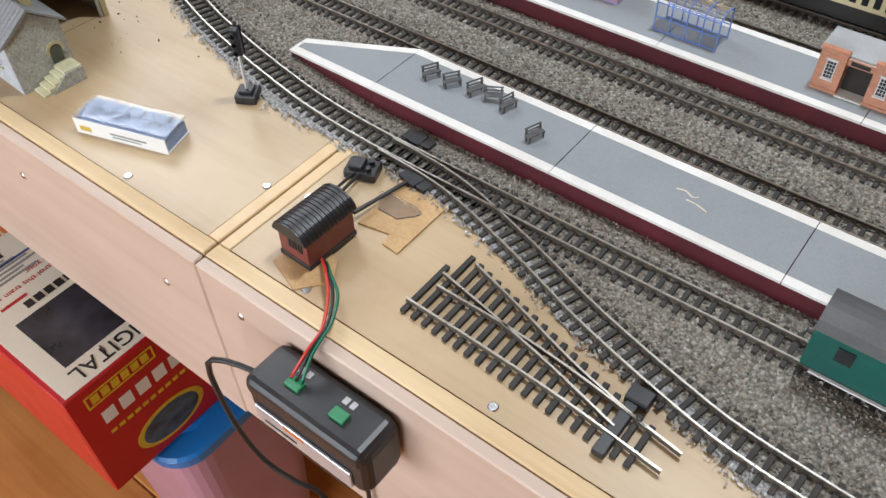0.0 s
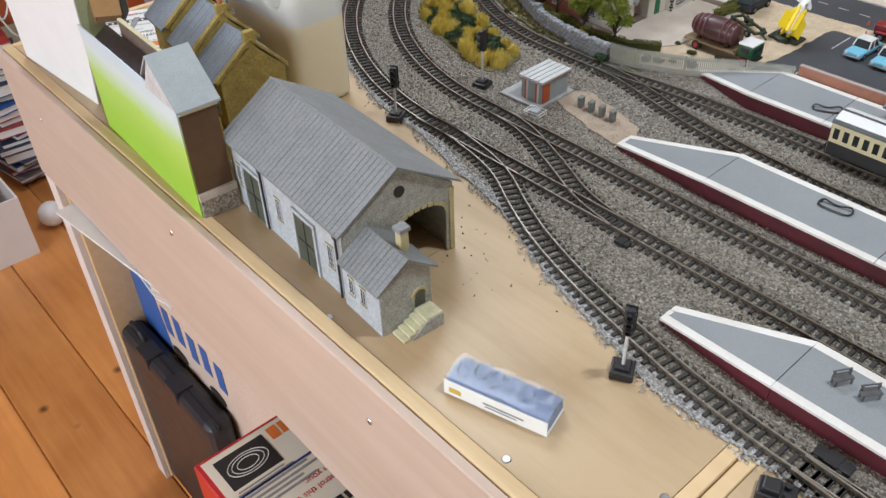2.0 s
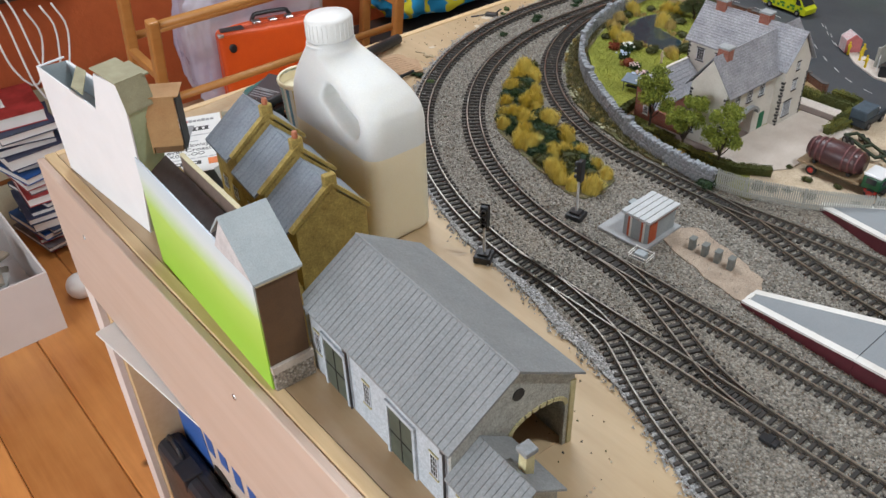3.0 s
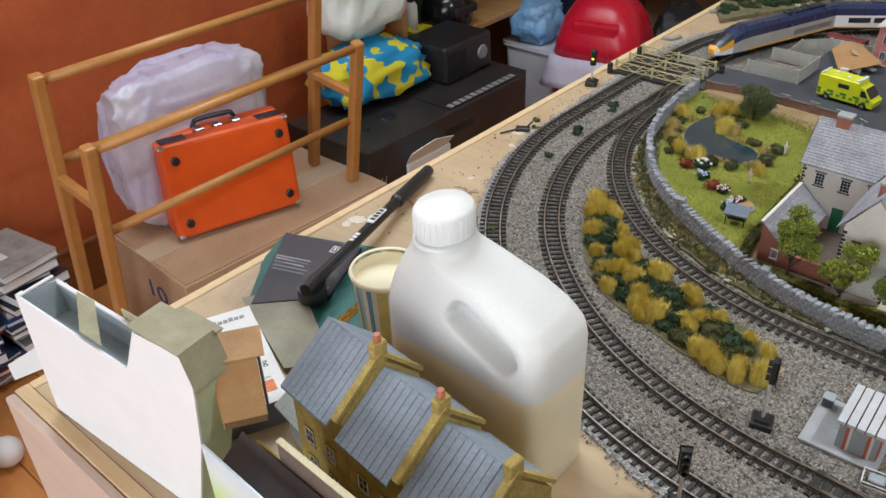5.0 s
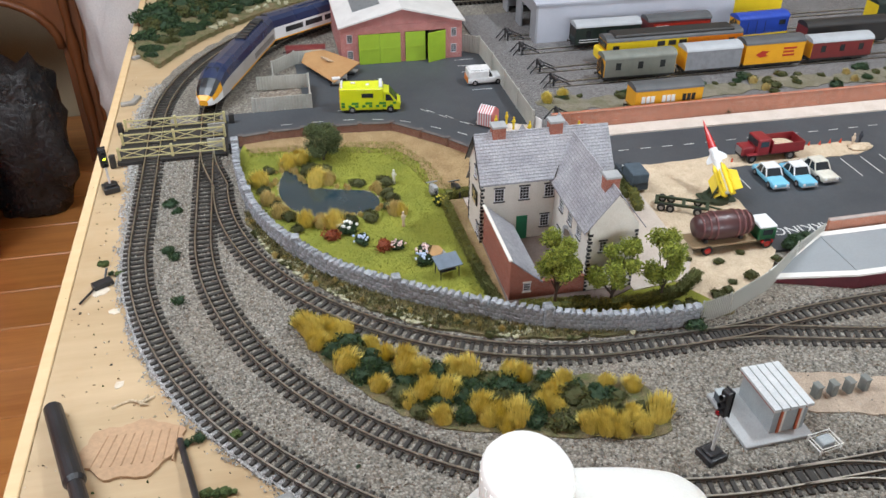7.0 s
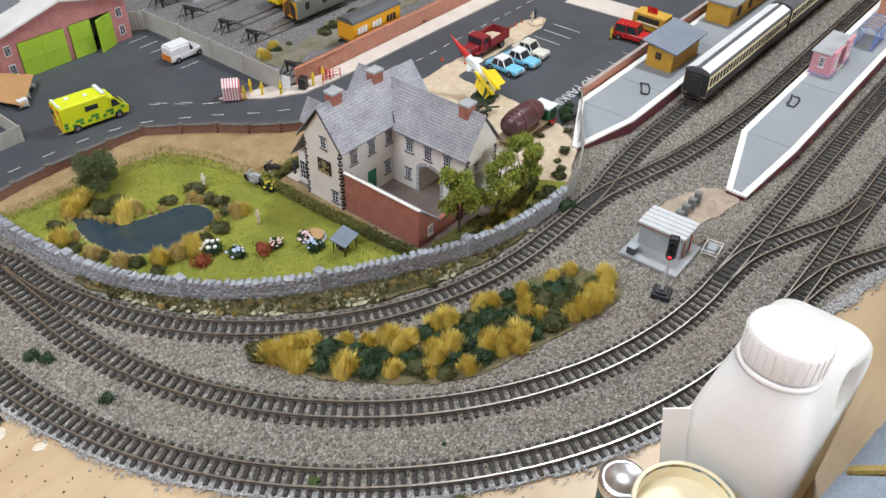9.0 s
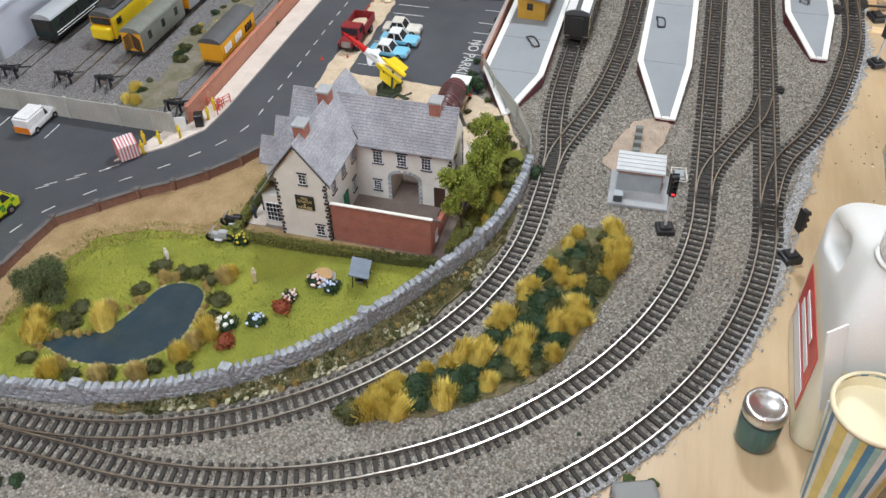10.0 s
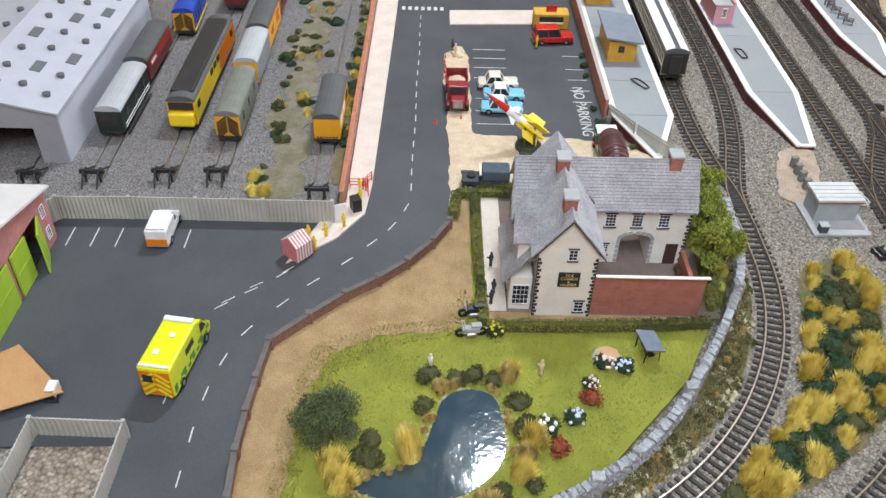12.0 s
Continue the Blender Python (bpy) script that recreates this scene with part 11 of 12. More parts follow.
solid("operating_rod", Shape().tube([(-0.358, 0.291, 0.006), (-0.355, 0.262, 0.009), (-0.352, 0.248, 0.010)], 0.0012, 6), BLACK, "thin black rod from the hut to the point", "rod", group="operating rods")
solid("operating_rod", Shape().rod((-0.329, 0.258, 0.008), (-0.322, 0.308, 0.004), 0.0016, 8).rbox((-0.325, 0.306, 0.0), (-0.319, 0.313, 0.006), 0.001), BLACK, "black lever arm lying on the card patch", "rod", group="operating rods")

# loose turnout on the board
lt = thing("loose_turnout", "loose length of turnout track lying on the plywood", "track", group="turnouts")
A0, A1 = (-0.252, 0.222), (-0.078, 0.212)
B0 = (-0.238, 0.270)
left = smooth_path([A0, (-0.19, 0.2205), (-0.13, 0.2175), (-0.066, 0.211)], 0.01)
righ = smooth_path([(-0.243, 0.242), (-0.185, 0.2415), (-0.13, 0.237), (-0.062, 0.227)], 0.01)
dv1 = smooth_path([(-0.246, 0.253), (-0.20, 0.244), (-0.15, 0.233), (-0.10, 0.220)], 0.01)
dv2 = smooth_path([(-0.234, 0.272), (-0.19, 0.259), (-0.14, 0.243), (-0.085, 0.230)], 0.01)
for path in (left, righ, dv1, dv2):
    q, h = resample(path, 0.008)
    part("rail", rail_shape(q, h, 0.0), [STEEL, RAIL_SIDE], lt, at=(0, 0, -0.0012))
for i in range(20):
    a = i / 19
    x = -0.249 + 0.166 * a
    y0, y1 = 0.214 - 0.010 * a, (0.281 - 0.046 * a if a > 0.05 else 0.262)
    part("sleeper", Shape().rbox((x - 0.002, y0, 0.0004), (x + 0.002, y1, 0.0034), 0.0004, 0, 1), SLEEPER, lt)
part("tie_bar", Shape().rbox((-0.103, 0.200, 0.001), (-0.095, 0.246, 0.0055), 0.0008).rbox((-0.105, 0.240, 0.001), (-0.090, 0.252, 0.008), 0.001), BLACK, lt, "black tie bar and spring cover")

# controller hung on the skirt, its wires and lead
ctl = thing("train_controller", "black plastic train controller hung on the table skirt", "controller", (-0.258, 0.1625, -0.064))
part("body", Shape().rbox((-0.051, -0.037, 0.0), (0.051, -0.0003, 0.046), 0.008, 0, 3), BLACK, ctl, smooth=False)
part("lid", Shape().rbox((-0.049, -0.0385, 0.030), (0.049, -0.001, 0.0475), 0.006, 0, 3), BLACK, ctl, "glossy black top")
part("label_strip", Shape().rbox((-0.042, -0.0392, 0.007), (0.040, -0.0370, 0.024), 0.0005, 0, 1), paint("silver label", (0.62, 0.63, 0.66), (0.5, 0.51, 0.55), 0.3, 0.5, scale=40), ctl, "silver label strip")
bars(ctl, ORANGE_INK, Matrix.Translation((0, -0.0393, 0)) @ pose(0, 0, 0, 90), [(-0.016, 0.020, 0.017, 0.0028)])
bars(ctl, INK, Matrix.Translation((0, -0.0393, 0)) @ pose(0, 0, 0, 90), [(-0.040, 0.004, 0.078, 0.0022), (-0.034, 0.012, 0.028, 0.0014)])
GREEN_PLUG = paint("green terminal plastic", (0.02, 0.22, 0.09), rough=0.45)
for x in (-0.017, 0.020):
    pl = part("terminal_block", Shape().rbox((x - 0.006, -0.026, 0.0470), (x + 0.006, -0.018, 0.0505), 0.0006, 0, 1), GREEN_PLUG, ctl, "green terminal block")
    bars(ctl, paint("pale grey print", (0.55, 0.56, 0.56)), Matrix.Translation((0, 0, 0.0476)), [(x - 0.006 + 0.006 * i, -0.014, 0.004, 0.005) for i in range(2)])
WIRES = [paint("red wire", (0.62, 0.045, 0.03), rough=0.4), paint("black wire", (0.015, 0.015, 0.016), rough=0.4), paint("green wire", (0.01, 0.16, 0.09), rough=0.4)]
for i, m_ in enumerate(WIRES):
    o = 0.0022 * (i - 1)
    solid("wire", Shape().tube(smooth_path([(-0.316 + o, 0.214, 0.006), (-0.302 + o, 0.204, 0.012), (-0.288 + o, 0.193 + o, 0.010), (-0.276 + o, 0.174 + o, 0.006 + 0.002 * i), (-0.274 + o, 0.156, 0.002), (-0.275 + 2 * o, 0.142, -0.013)], 0.004), 0.0011, 8), m_,
          ("red", "black", "green")[i] + " insulated wire from the hut to the controller", "wire", group="controller wires", smooth=True)
CABLE = paint("black cable", (0.013, 0.013, 0.014), rough=0.45)
solid("power_lead", Shape().tube(smooth_path([(-0.305, 0.140, -0.034), (-0.322, 0.135, -0.030), (-0.342, 0.128, -0.032), (-0.347, 0.125, -0.050), (-0.338, 0.125, -0.105), (-0.325, 0.130, -0.150), (-0.300, 0.136, -0.165), (-0.282, 0.145, -0.185), (-0.265, 0.152, -0.30), (-0.262, 0.158, -0.55), (-0.30, 0.17, -0.885), (-0.20, 0.30, -0.895)], 0.008), 0.0021, 8), CABLE, "black power lead looping down from the controller", "cable", smooth=True)
solid("cable", Shape().tube(smooth_path([(-0.248, 0.160, -0.06), (-0.246, 0.158, -0.2), (-0.25, 0.16, -0.6), (-0.22, 0.22, -0.893)], 0.02), 0.0018, 8), CABLE, "thin black cable hanging below the controller", "cable", smooth=True)

# ---- under the table ----
RED_BOX = paint("red carton print", (0.50, 0.012, 0.018), (0.46, 0.010, 0.015), 0.35, scale=20)
CREAM_BOX = paint("cream carton print", (0.80, 0.75, 0.63), (0.76, 0.71, 0.59), 0.4, scale=20)
ts = thing("train_set_box", "red and cream train set box with picture of a black device", "box", (-0.574, 0.082, -0.4255))
part("carton", Shape().rbox((-0.275, 0.0, 0.0), (0.0, 0.33, 0.172), 0.0015, 0, 1), RED_BOX, ts)
part("top_panel", Shape().box((-0.270, 0.006, 0.172), (-0.003, 0.327, 0.1728)), CREAM_BOX, ts, "cream printed top")
mt = Matrix.Translation((0, 0, 0.1731))
part("device_picture", Shape().box((-0.120, 0.028, 0.1729), (-0.034, 0.104, 0.1733)), paint("dark picture", (0.015, 0.015, 0.02), (0.06, 0.06, 0.08), 0.3, scale=25), ts, "printed dark device picture")
bars(ts, INK, mt, [(-0.030, 0.064, 0.012, 0.0012)])
words("lettering", "DIGITAL", 0.026, INK, ts, mt @ Matrix.Translation((-0.027, 0.122, 0)) @ Matrix.Rotation(radians(-90), 4, 'Z'))
bars(ts, INK, mt, [(-0.140, 0.050 + 0.012 * i, 0.011, 0.009) for i in range(5)])
bars(ts, RED_BOX, mt, [(-0.150, 0.03, 0.004, 0.03)])
bars(ts, GREY_INK, mt, [(-0.156 - 0.0065 * i, 0.016, 0.003, 0.09 - 0.012 * (i % 3)) for i in range(4, 9)])
words("lettering", "Control this train set", 0.0105, RED_BOX, ts, mt @ Matrix.Translation((-0.166, 0.118, 0)) @ Matrix.Rotation(radians(-90), 4, 'Z'))
words("lettering", "with your", 0.0105, RED_BOX, ts, mt @ Matrix.Translation((-0.179, 0.118, 0)) @ Matrix.Rotation(radians(-90), 4, 'Z'))
pn = part("diagram_panel", Shape().box((-0.262, 0.016, 0.1729), (-0.216, 0.076, 0.1733)), INK, ts, "black track diagram panel")
for r_ in (0.010, 0.015, 0.019):
    part("track_outline", Shape().tube([(r_ * 0.75 * math.cos(2 * math.pi * i / 32) * 1.0, 1.25 * r_ * math.sin(2 * math.pi * i / 32), 0) for i in range(33)], 0.0006, 4), PAPER, pn, at=(-0.239, 0.046, 0.1734))
bars(ts, GREY_INK, mt, [(-0.212 + 0.006 * i, 0.018, 0.002, 0.055) for i in range(2)])
bars(ts, paint("blue print", (0.03, 0.07, 0.25)), mt, [(-0.206, 0.012, 0.003, 0.11)])
bars(ts, ORANGE_INK, mt, [(-0.264, 0.082 + 0.014 * i, 0.018, 0.011) for i in range(5)])
me_ = pose(0, 0, 0, 90, 0, 90)
mx = Matrix.Translation((0.0003, 0, 0)) @ me_
bars(ts, paint("yellow print", (0.75, 0.52, 0.03)), mx, [(0.018, 0.141, 0.082, 0.002), (0.018, 0.158, 0.082, 0.002), (0.018, 0.143, 0.002, 0.015), (0.098, 0.143, 0.002, 0.015)])
bars(ts, paint("yellow print", (0.75, 0.52, 0.03)), mx, [(0.024 + 0.012 * i, 0.145, 0.009, 0.011) for i in range(6)])
bars(ts, PAPER, mx, [(0.026 + 0.021 * i, 0.107, 0.015, 0.019) for i in range(11)])
bars(ts, paint("yellow print", (0.75, 0.52, 0.03)), mx, [(0.026 + 0.010 * i, 0.088, 0.007, 0.005) for i in range(14)])
ov = part("oval_picture", Shape().lathe([(0.030, 0.0), (0.030, 0.0004)], 32), paint("yellow print", (0.75, 0.52, 0.03)), ts, "oval yellow and blue picture", at=mx @ Matrix.Translation((0.088, 0.040, 0)) @ Matrix.Diagonal((1.5, 0.95, 1, 1)))
part("oval_field", Shape().lathe([(0.025, 0.0), (0.025, 0.0004)], 32), paint("dusk blue picture", (0.08, 0.16, 0.22), (0.03, 0.03, 0.05), 0.4, scale=60), ov, at=(0, 0, 0.0005))
tub = thing("storage_tub", "pinkish storage tub with bright blue lid on the floor", "tub", (-0.675, 0.245, FZ))
part("tub_body", hull([(0.0, -0.095, 0.095, 0.075, 0.04), (0.01, -0.10, 0.10, 0.08, 0.04), (0.445, -0.118, 0.118, 0.098, 0.04)]), paint("pink tub plastic", (0.46, 0.26, 0.33), (0.42, 0.22, 0.30), 0.35, scale=5), tub, "pinkish plastic body")
part("lid", hull([(0.445, -0.130, 0.130, 0.110, 0.045), (0.462, -0.132, 0.132, 0.112, 0.045), (0.466, -0.128, 0.128, 0.108, 0.042)]), paint("bright blue lid plastic", (0.015, 0.22, 0.66), (0.012, 0.19, 0.60), 0.35, scale=10), tub, "bright blue lid")
part("lid_panel", hull([(0.466, -0.105, 0.105, 0.085, 0.04), (0.474, -0.103, 0.103, 0.083, 0.04)]), MATS["bright blue lid plastic"], tub)
bn = thing("fruit_box", "brown and white fruit box with blue print and oval hand holes", "box", (-1.19, 0.226, FZ))
BOX_FACE = paint("pale carton print", (0.62, 0.50, 0.42), (0.58, 0.46, 0.38), 0.7, scale=10, grain=200)
part("carton", Shape().rbox((-0.20, 0.0, 0.30), (0.25, 0.25, 0.72), 0.002, 0, 1), BOX_FACE, bn)
BLUE_INK = paint("carton blue print", (0.03, 0.10, 0.34), (0.04, 0.12, 0.38), 0.6, scale=60)
mb = Matrix.Translation((0, -0.0005, 0)) @ pose(0, 0, 0, 90)
part("blue_band", Shape().prism([(-0.198, 0.305), (-0.13, 0.305), (-0.10, 0.40), (-0.13, 0.615), (-0.198, 0.615)], 0, 0.0004), BLUE_INK, bn, "blue printed band", at=mb)
bars(bn, BLUE_INK, mb, [(-0.10 + i * 0.042, 0.44 + 0.006 * (i % 2), 0.024, 0.055) for i in range(5)])
for i in range(3):
    part("print_wave", Shape().tube([(-0.18 + 0.02 * j, 0.56 - 0.02 * i + 0.008 * math.sin(j * 1.2), 0.0006) for j in range(8)], 0.003, 4), PAPER, bn, at=mb)
# flat dark discs paint the shade of the hand holes
for x in (-0.07, 0.05):
    part("hand_hole", Shape().lathe([(0.015, 0.0), (0.015, 0.0005)], 24), BLACK_GAP, bn, "dark oval hand hole", at=mb @ Matrix.Translation((x, 0.405, 0)) @ Matrix.Diagonal((1.7, 0.8, 1, 1)))
part("lower_carton", Shape().rbox((-0.19, 0.01, 0.0), (0.24, 0.25, 0.2995), 0.002, 0, 1), CARDBOARD, bn)
ch = thing("tool_case", "black plastic tool case with two clasps, standing on edge", "tool case", (-1.25, 0.200, FZ))
ch.scale = (1.1, 0.7, 0.80)
part("shell", Shape().rbox((-0.15, -0.032, 0.0), (0.15, 0.032, 0.505), 0.022, 0, 3), paint("dark case plastic", (0.018, 0.020, 0.026), (0.028, 0.03, 0.036), 0.4, scale=30), ch)
part("seam", Shape().box((-0.148, -0.006, 0.02), (0.148, -0.002, 0.5058)), BLACK_GAP, ch)
for x in (-0.05, 0.04):
    part("clasp", Shape().rbox((x - 0.018, -0.034, 0.475), (x + 0.018, 0.012, 0.511), 0.003, 0, 2), MATS["dark case plastic"], ch, "moulded clasp")
part("handle", Shape().tube(smooth_path([(-0.12, -0.005, 0.50), (-0.11, -0.005, 0.522), (-0.085, -0.005, 0.522), (-0.075, -0.005, 0.50)], 0.01), 0.006, 8), BLACK, ch)
sheet = solid("white_sheet", Shape().prism([(-1.318, 0.138), (-1.045, 0.170), (-1.045, 0.21), (-1.335, 0.24)], -0.1985, -0.195), PAPER, "white card sheet slid in under the skirt", "card sheet")
for x in (-1.30, -1.08):
    part("batten", Shape().box((x, 0.18, -0.1949), (x + 0.02, 0.20, -0.187)), PINE, sheet)

# glue marks and a crumb on the platforms
plt = 0.0204
for pts in ([(-0.1565, 0.400), (-0.150, 0.4015), (-0.1435, 0.3985), (-0.140, 0.401)], [(-0.146, 0.394), (-0.138, 0.3935), (-0.130, 0.391)]):
    solid("glue_trail", Shape().tube([(x, y, plt) for x, y in smooth_path(pts, 0.002)], 0.0005, 5), GLUE, "thin dried glue trail on the platform", "glue trail", group="glue trails")

# ---- things in the room beyond the table ----
RACK = wood_mat("varnished pine rod", (0.52, 0.25, 0.075), (0.42, 0.18, 0.045), (6, 60, 60), 1.0, 0.4, relief=0.08)
rk = thing("clothes_rack", "varnished pine folding clothes rack beside the red wall", "clothes rack", (-0.005, 0.034, 0))


def bar(name, a, b, w):
    """A square rail with eased edges from a to b."""
    a, b = Vector(a), Vector(b)
    d = b - a
    s_ = Shape().rbox((-w / 2, -w / 2, 0), (w / 2, w / 2, d.length), w * 0.2, 0, 2)
    return part(name, s_, RACK, rk, at=Matrix.Translation(a) @ d.to_track_quat('Z', 'Y').to_matrix().to_4x4())


for y, front, back in ((0.570, (-2.293, FZ), (-2.439, FZ)), (1.244, (-2.219, -0.5295), (-2.367, -0.5295))):
    bar("post", (front[0], y + 0.010, front[1]), (-2.141, y, -0.140), 0.026)
    bar("post", (back[0], y + 0.008, back[1]), (-2.269, y, -0.035), 0.026)
    bar("stretcher", (-2.317, y, -0.259), (-2.172, y, -0.277), 0.020)
for x, z in ((-2.144, -0.154), (-2.272, -0.0485), (-2.194, -0.3505), (-2.320, -0.2315)):
    part("rail", Shape().rod((x, 0.579, z), (x, 1.238, z), 0.0096, 12), RACK, rk, smooth=True)

cbx = thing("cardboard_box", "large brown cardboard box with blue printing, taped shut", "box", (-2.325, 1.042, FZ), -2.8)
cbx.scale = (1.3, 1.03, 0.871)
part("carton", Shape().rbox((-0.145, -0.295, 0.0), (0.135, 0.292, 0.42), 0.004, 0, 2), CARDBOARD, cbx)
part("flap", Shape().box((-0.142, -0.29, 0.4205), (-0.004, 0.288, 0.4235)), CARDBOARD, cbx)
part("flap", Shape().box((-0.001, -0.29, 0.4205), (0.132, 0.288, 0.4235)), CARDBOARD, cbx)
part("tape", Shape().box((-0.028, -0.2965, 0.424), (0.026, 0.2935, 0.4246)), glass_mat("brown tape", (0.75, 0.6, 0.42), 0.2, 0.4, 1.3), cbx, "shiny parcel tape")
NAVY_INK = paint("navy box print", (0.045, 0.055, 0.16), (0.06, 0.07, 0.19), 0.7, scale=80)
mc = Matrix.Translation((0.1355, 0, 0)) @ pose(0, 0, 0, 90, 0, 90)
bars(cbx, NAVY_INK, mc, [(-0.035 + 0.040 * i, 0.295, 0.028, 0.052) for i in range(6)])
part("print_mark", Shape().prism([(-0.135, 0.27), (-0.10, 0.285), (-0.10, 0.345), (-0.135, 0.355)], 0, 0.0005), NAVY_INK, cbx, "blue printed mark", at=mc)
part("print_mark", Shape().prism([(-0.093, 0.28), (-0.065, 0.30), (-0.065, 0.365), (-0.093, 0.35)], 0, 0.0005), NAVY_INK, cbx, at=mc)
bars(cbx, NAVY_INK, mc, [(-0.12, 0.215, 0.05, 0.02)])
words("hand_written_number", "10", 0.075, NAVY_INK, cbx, Matrix.Translation((0.02, -0.2956, 0.30)) @ pose(0, 0, 0, 90, 0, 0), 'CENTER')

ORANGE_CASE = paint("orange leatherette", (0.78, 0.105, 0.012), (0.72, 0.090, 0.010), 0.42, scale=14, grain=500, relief=0.25)
oc = thing("orange_case", "orange record player case with silver corners and black feet", "case", (-2.313, 0.982, -0.530), -17)
oc.scale = (0.95, 0.865, 0.97)
tilt = Matrix.Rotation(radians(-5), 4, 'Y')
part("lid_half", Shape().rbox((0.002, -0.178, 0.006), (0.055, 0.178, 0.246), 0.012, 0, 3), ORANGE_CASE, oc, at=tilt)
part("back_half", Shape().rbox((-0.050, -0.178, 0.004), (-0.001, 0.178, 0.246), 0.012, 0, 3), ORANGE_CASE, oc, at=tilt)
for y in (-0.176, 0.176):
    for z in (0.008, 0.244):
        part("corner_guard", Shape().rbox((0.034, min(y, y * 0.90), min(z, z * 0.92 + 0.010)), (0.0565, max(y, y * 0.90) + (0.002 if y > 0 else -0.0), max(z, z * 0.92 + 0.012)), 0.004, 0, 2), SILVER, oc, "silver metal corner", at=tilt)
for y in (-0.140, 0.145):
    for z in (0.045, 0.205):
        part("foot", Shape().lathe([(0.011, 0), (0.011, 0.006), (0.008, 0.008)], 18), BLACK, oc, "black rubber foot", at=tilt @ Matrix.Translation((0.055, y, z)) @ pose(0, 0, 0, 0, 90))
for y in (-0.05, 0.0, 0.05):
    part("latch", Shape().rbox((-0.012, y - 0.012, 0.245), (0.018, y + 0.012, 0.252), 0.002, 0, 1), SILVER, oc, at=tilt)
for y in (-0.13, 0.135):
    part("top_plate", Shape().rbox((0.008, y - 0.035, 0.246), (0.045, y + 0.035, 0.2485), 0.001, 0, 1), BLACK, oc, at=tilt)
part("handle", Shape().tube(smooth_path([(-0.02, -0.06, 0.246), (-0.02, -0.05, 0.262), (-0.02, 0.05, 0.262), (-0.02, 0.06, 0.246)], 0.01), 0.006, 8), BLACK, oc, at=tilt)

BAG_WHITE = paint("thin lilac white polythene", (0.48, 0.42, 0.56), (0.66, 0.65, 0.72), 0.3, scale=7, grain=40, relief=0.12, depth=0.003, fine=0.03)


def crumpled(name, label, c, r, mat, seed, category="plastic bag", lump=0.55, group="", boxy=0.75, folds=0.0):
    """A crumpled soft bag resting on its base."""
    bm = bmesh.new()
    bmesh.ops.create_icosphere(bm, subdivisions=5 if folds else 4, radius=1)
    for q in bm.verts:
        n1 = noise.noise(q.co * 1.6 + Vector((seed, 0, 0)))
        n2 = noise.ridged_multi_fractal(q.co * 2.2 + Vector((0, seed, 0)), 1.0, 2.0, 4, 1.0, 2.0)
        k = 1 + lump * 0.42 * n1 - 0.055 * n2
        k += 0.13 * max(0.0, 1 - 5 * abs(noise.noise(q.co * 2.4 + Vector((seed * 2, seed, 3))))) + 0.05 * noise.noise(q.co * 7 + Vector((seed, 1, 2)))
        if folds:
            f1 = noise.noise(Vector((q.co.x * 2.5, q.co.y * 4.0 + 0.8 * q.co.z, q.co.z * 0.9 + seed)))
            f2 = noise.noise(Vector((q.co.x * 4 + seed, q.co.y * 1.2 + 2.2 * q.co.z, q.co.z * 2.6)))
            k = 1 + lump * 0.3 * n1 + folds * max(0.0, 1 - 4.5 * abs(f1)) + 0.7 * folds * max(0.0, 1 - 6 * abs(f2))
        e = Vector((abs(q.co.x) ** boxy * (1 if q.co.x > 0 else -1), abs(q.co.y) ** boxy * (1 if q.co.y > 0 else -1), abs(q.co.z) ** boxy * (1 if q.co.z > 0 else -1)))
        q.co = Vector((e.x * r[0] * k, e.y * r[1] * k, max(-r[2], e.z * r[2] * k)))
    me = bpy.data.meshes.new(name)
    bm.to_mesh(me)
    bm.free()
    me.polygons.foreach_set("use_smooth", [True] * len(me.polygons))
    me.materials.append(mat)
    ob_ = new(name, me)
    ob_.matrix_basis = Matrix.Translation((c[0], c[1], c[2] + r[2]))
    return tagged(ob_, label, category, group)


pb = crumpled("plastic_bag", "crumpled pale lilac plastic bag behind the orange case", (-2.440, 0.985, -0.530), (0.062, 0.205, 0.186), BAG_WHITE, 2.0, lump=0.3, boxy=0.5, folds=0.05)
part("paper_label", Shape().box((0.062, -0.085, 0.075), (0.065, 0.02, 0.150)), PAPER, pb, "white paper label", at=Matrix.Rotation(radians(-24), 4, 'Y'))

gb = crumpled("gift_bag", "pink and white paper bag on the floor with a yellow band", (-2.20, 0.505, FZ), (0.075, 0.075, 0.165), paint("pink and white paper", (0.74, 0.70, 0.72), (0.72, 0.30, 0.40), 0.5, scale=11, relief=0.1), 4.0, "bag", 0.3, boxy=0.6, folds=0.03)
part("yellow_band", Shape().lathe([(0.079, 0.06), (0.082, 0.062), (0.082, 0.078), (0.079, 0.080)], 28), paint("mustard ribbon", (0.52, 0.33, 0.03)), gb, "mustard yellow band")
part("paper", Shape().prism([(-0.02, -0.11), (0.015, -0.115), (0.03, 0.0), (-0.03, 0.005)], 0.0, 0.001), PAPER, gb, "white paper sticking out", at=Matrix.Translation((-0.05, -0.02, 0.155)) @ Matrix.Rotation(radians(35), 4, 'Y'))

# black carton with a document pouch
BLACK_CARTON = paint("black printed carton", (0.020, 0.018, 0.018), (0.035, 0.030, 0.030), 0.4, scale=8)
bc = thing("black_carton", "large black printed carton with a white document pouch", "box", (-2.365, 1.692, FZ), 0)
part("carton", Shape().rbox((-0.17, -0.36, 0.0), (0.16, 0.33, 0.43), 0.004, 0, 2), BLACK_CARTON, bc)
part("top_panel", Shape().box((-0.16, -0.02, 0.4302), (0.15, 0.325, 0.434)), BLACK_CARTON, bc)
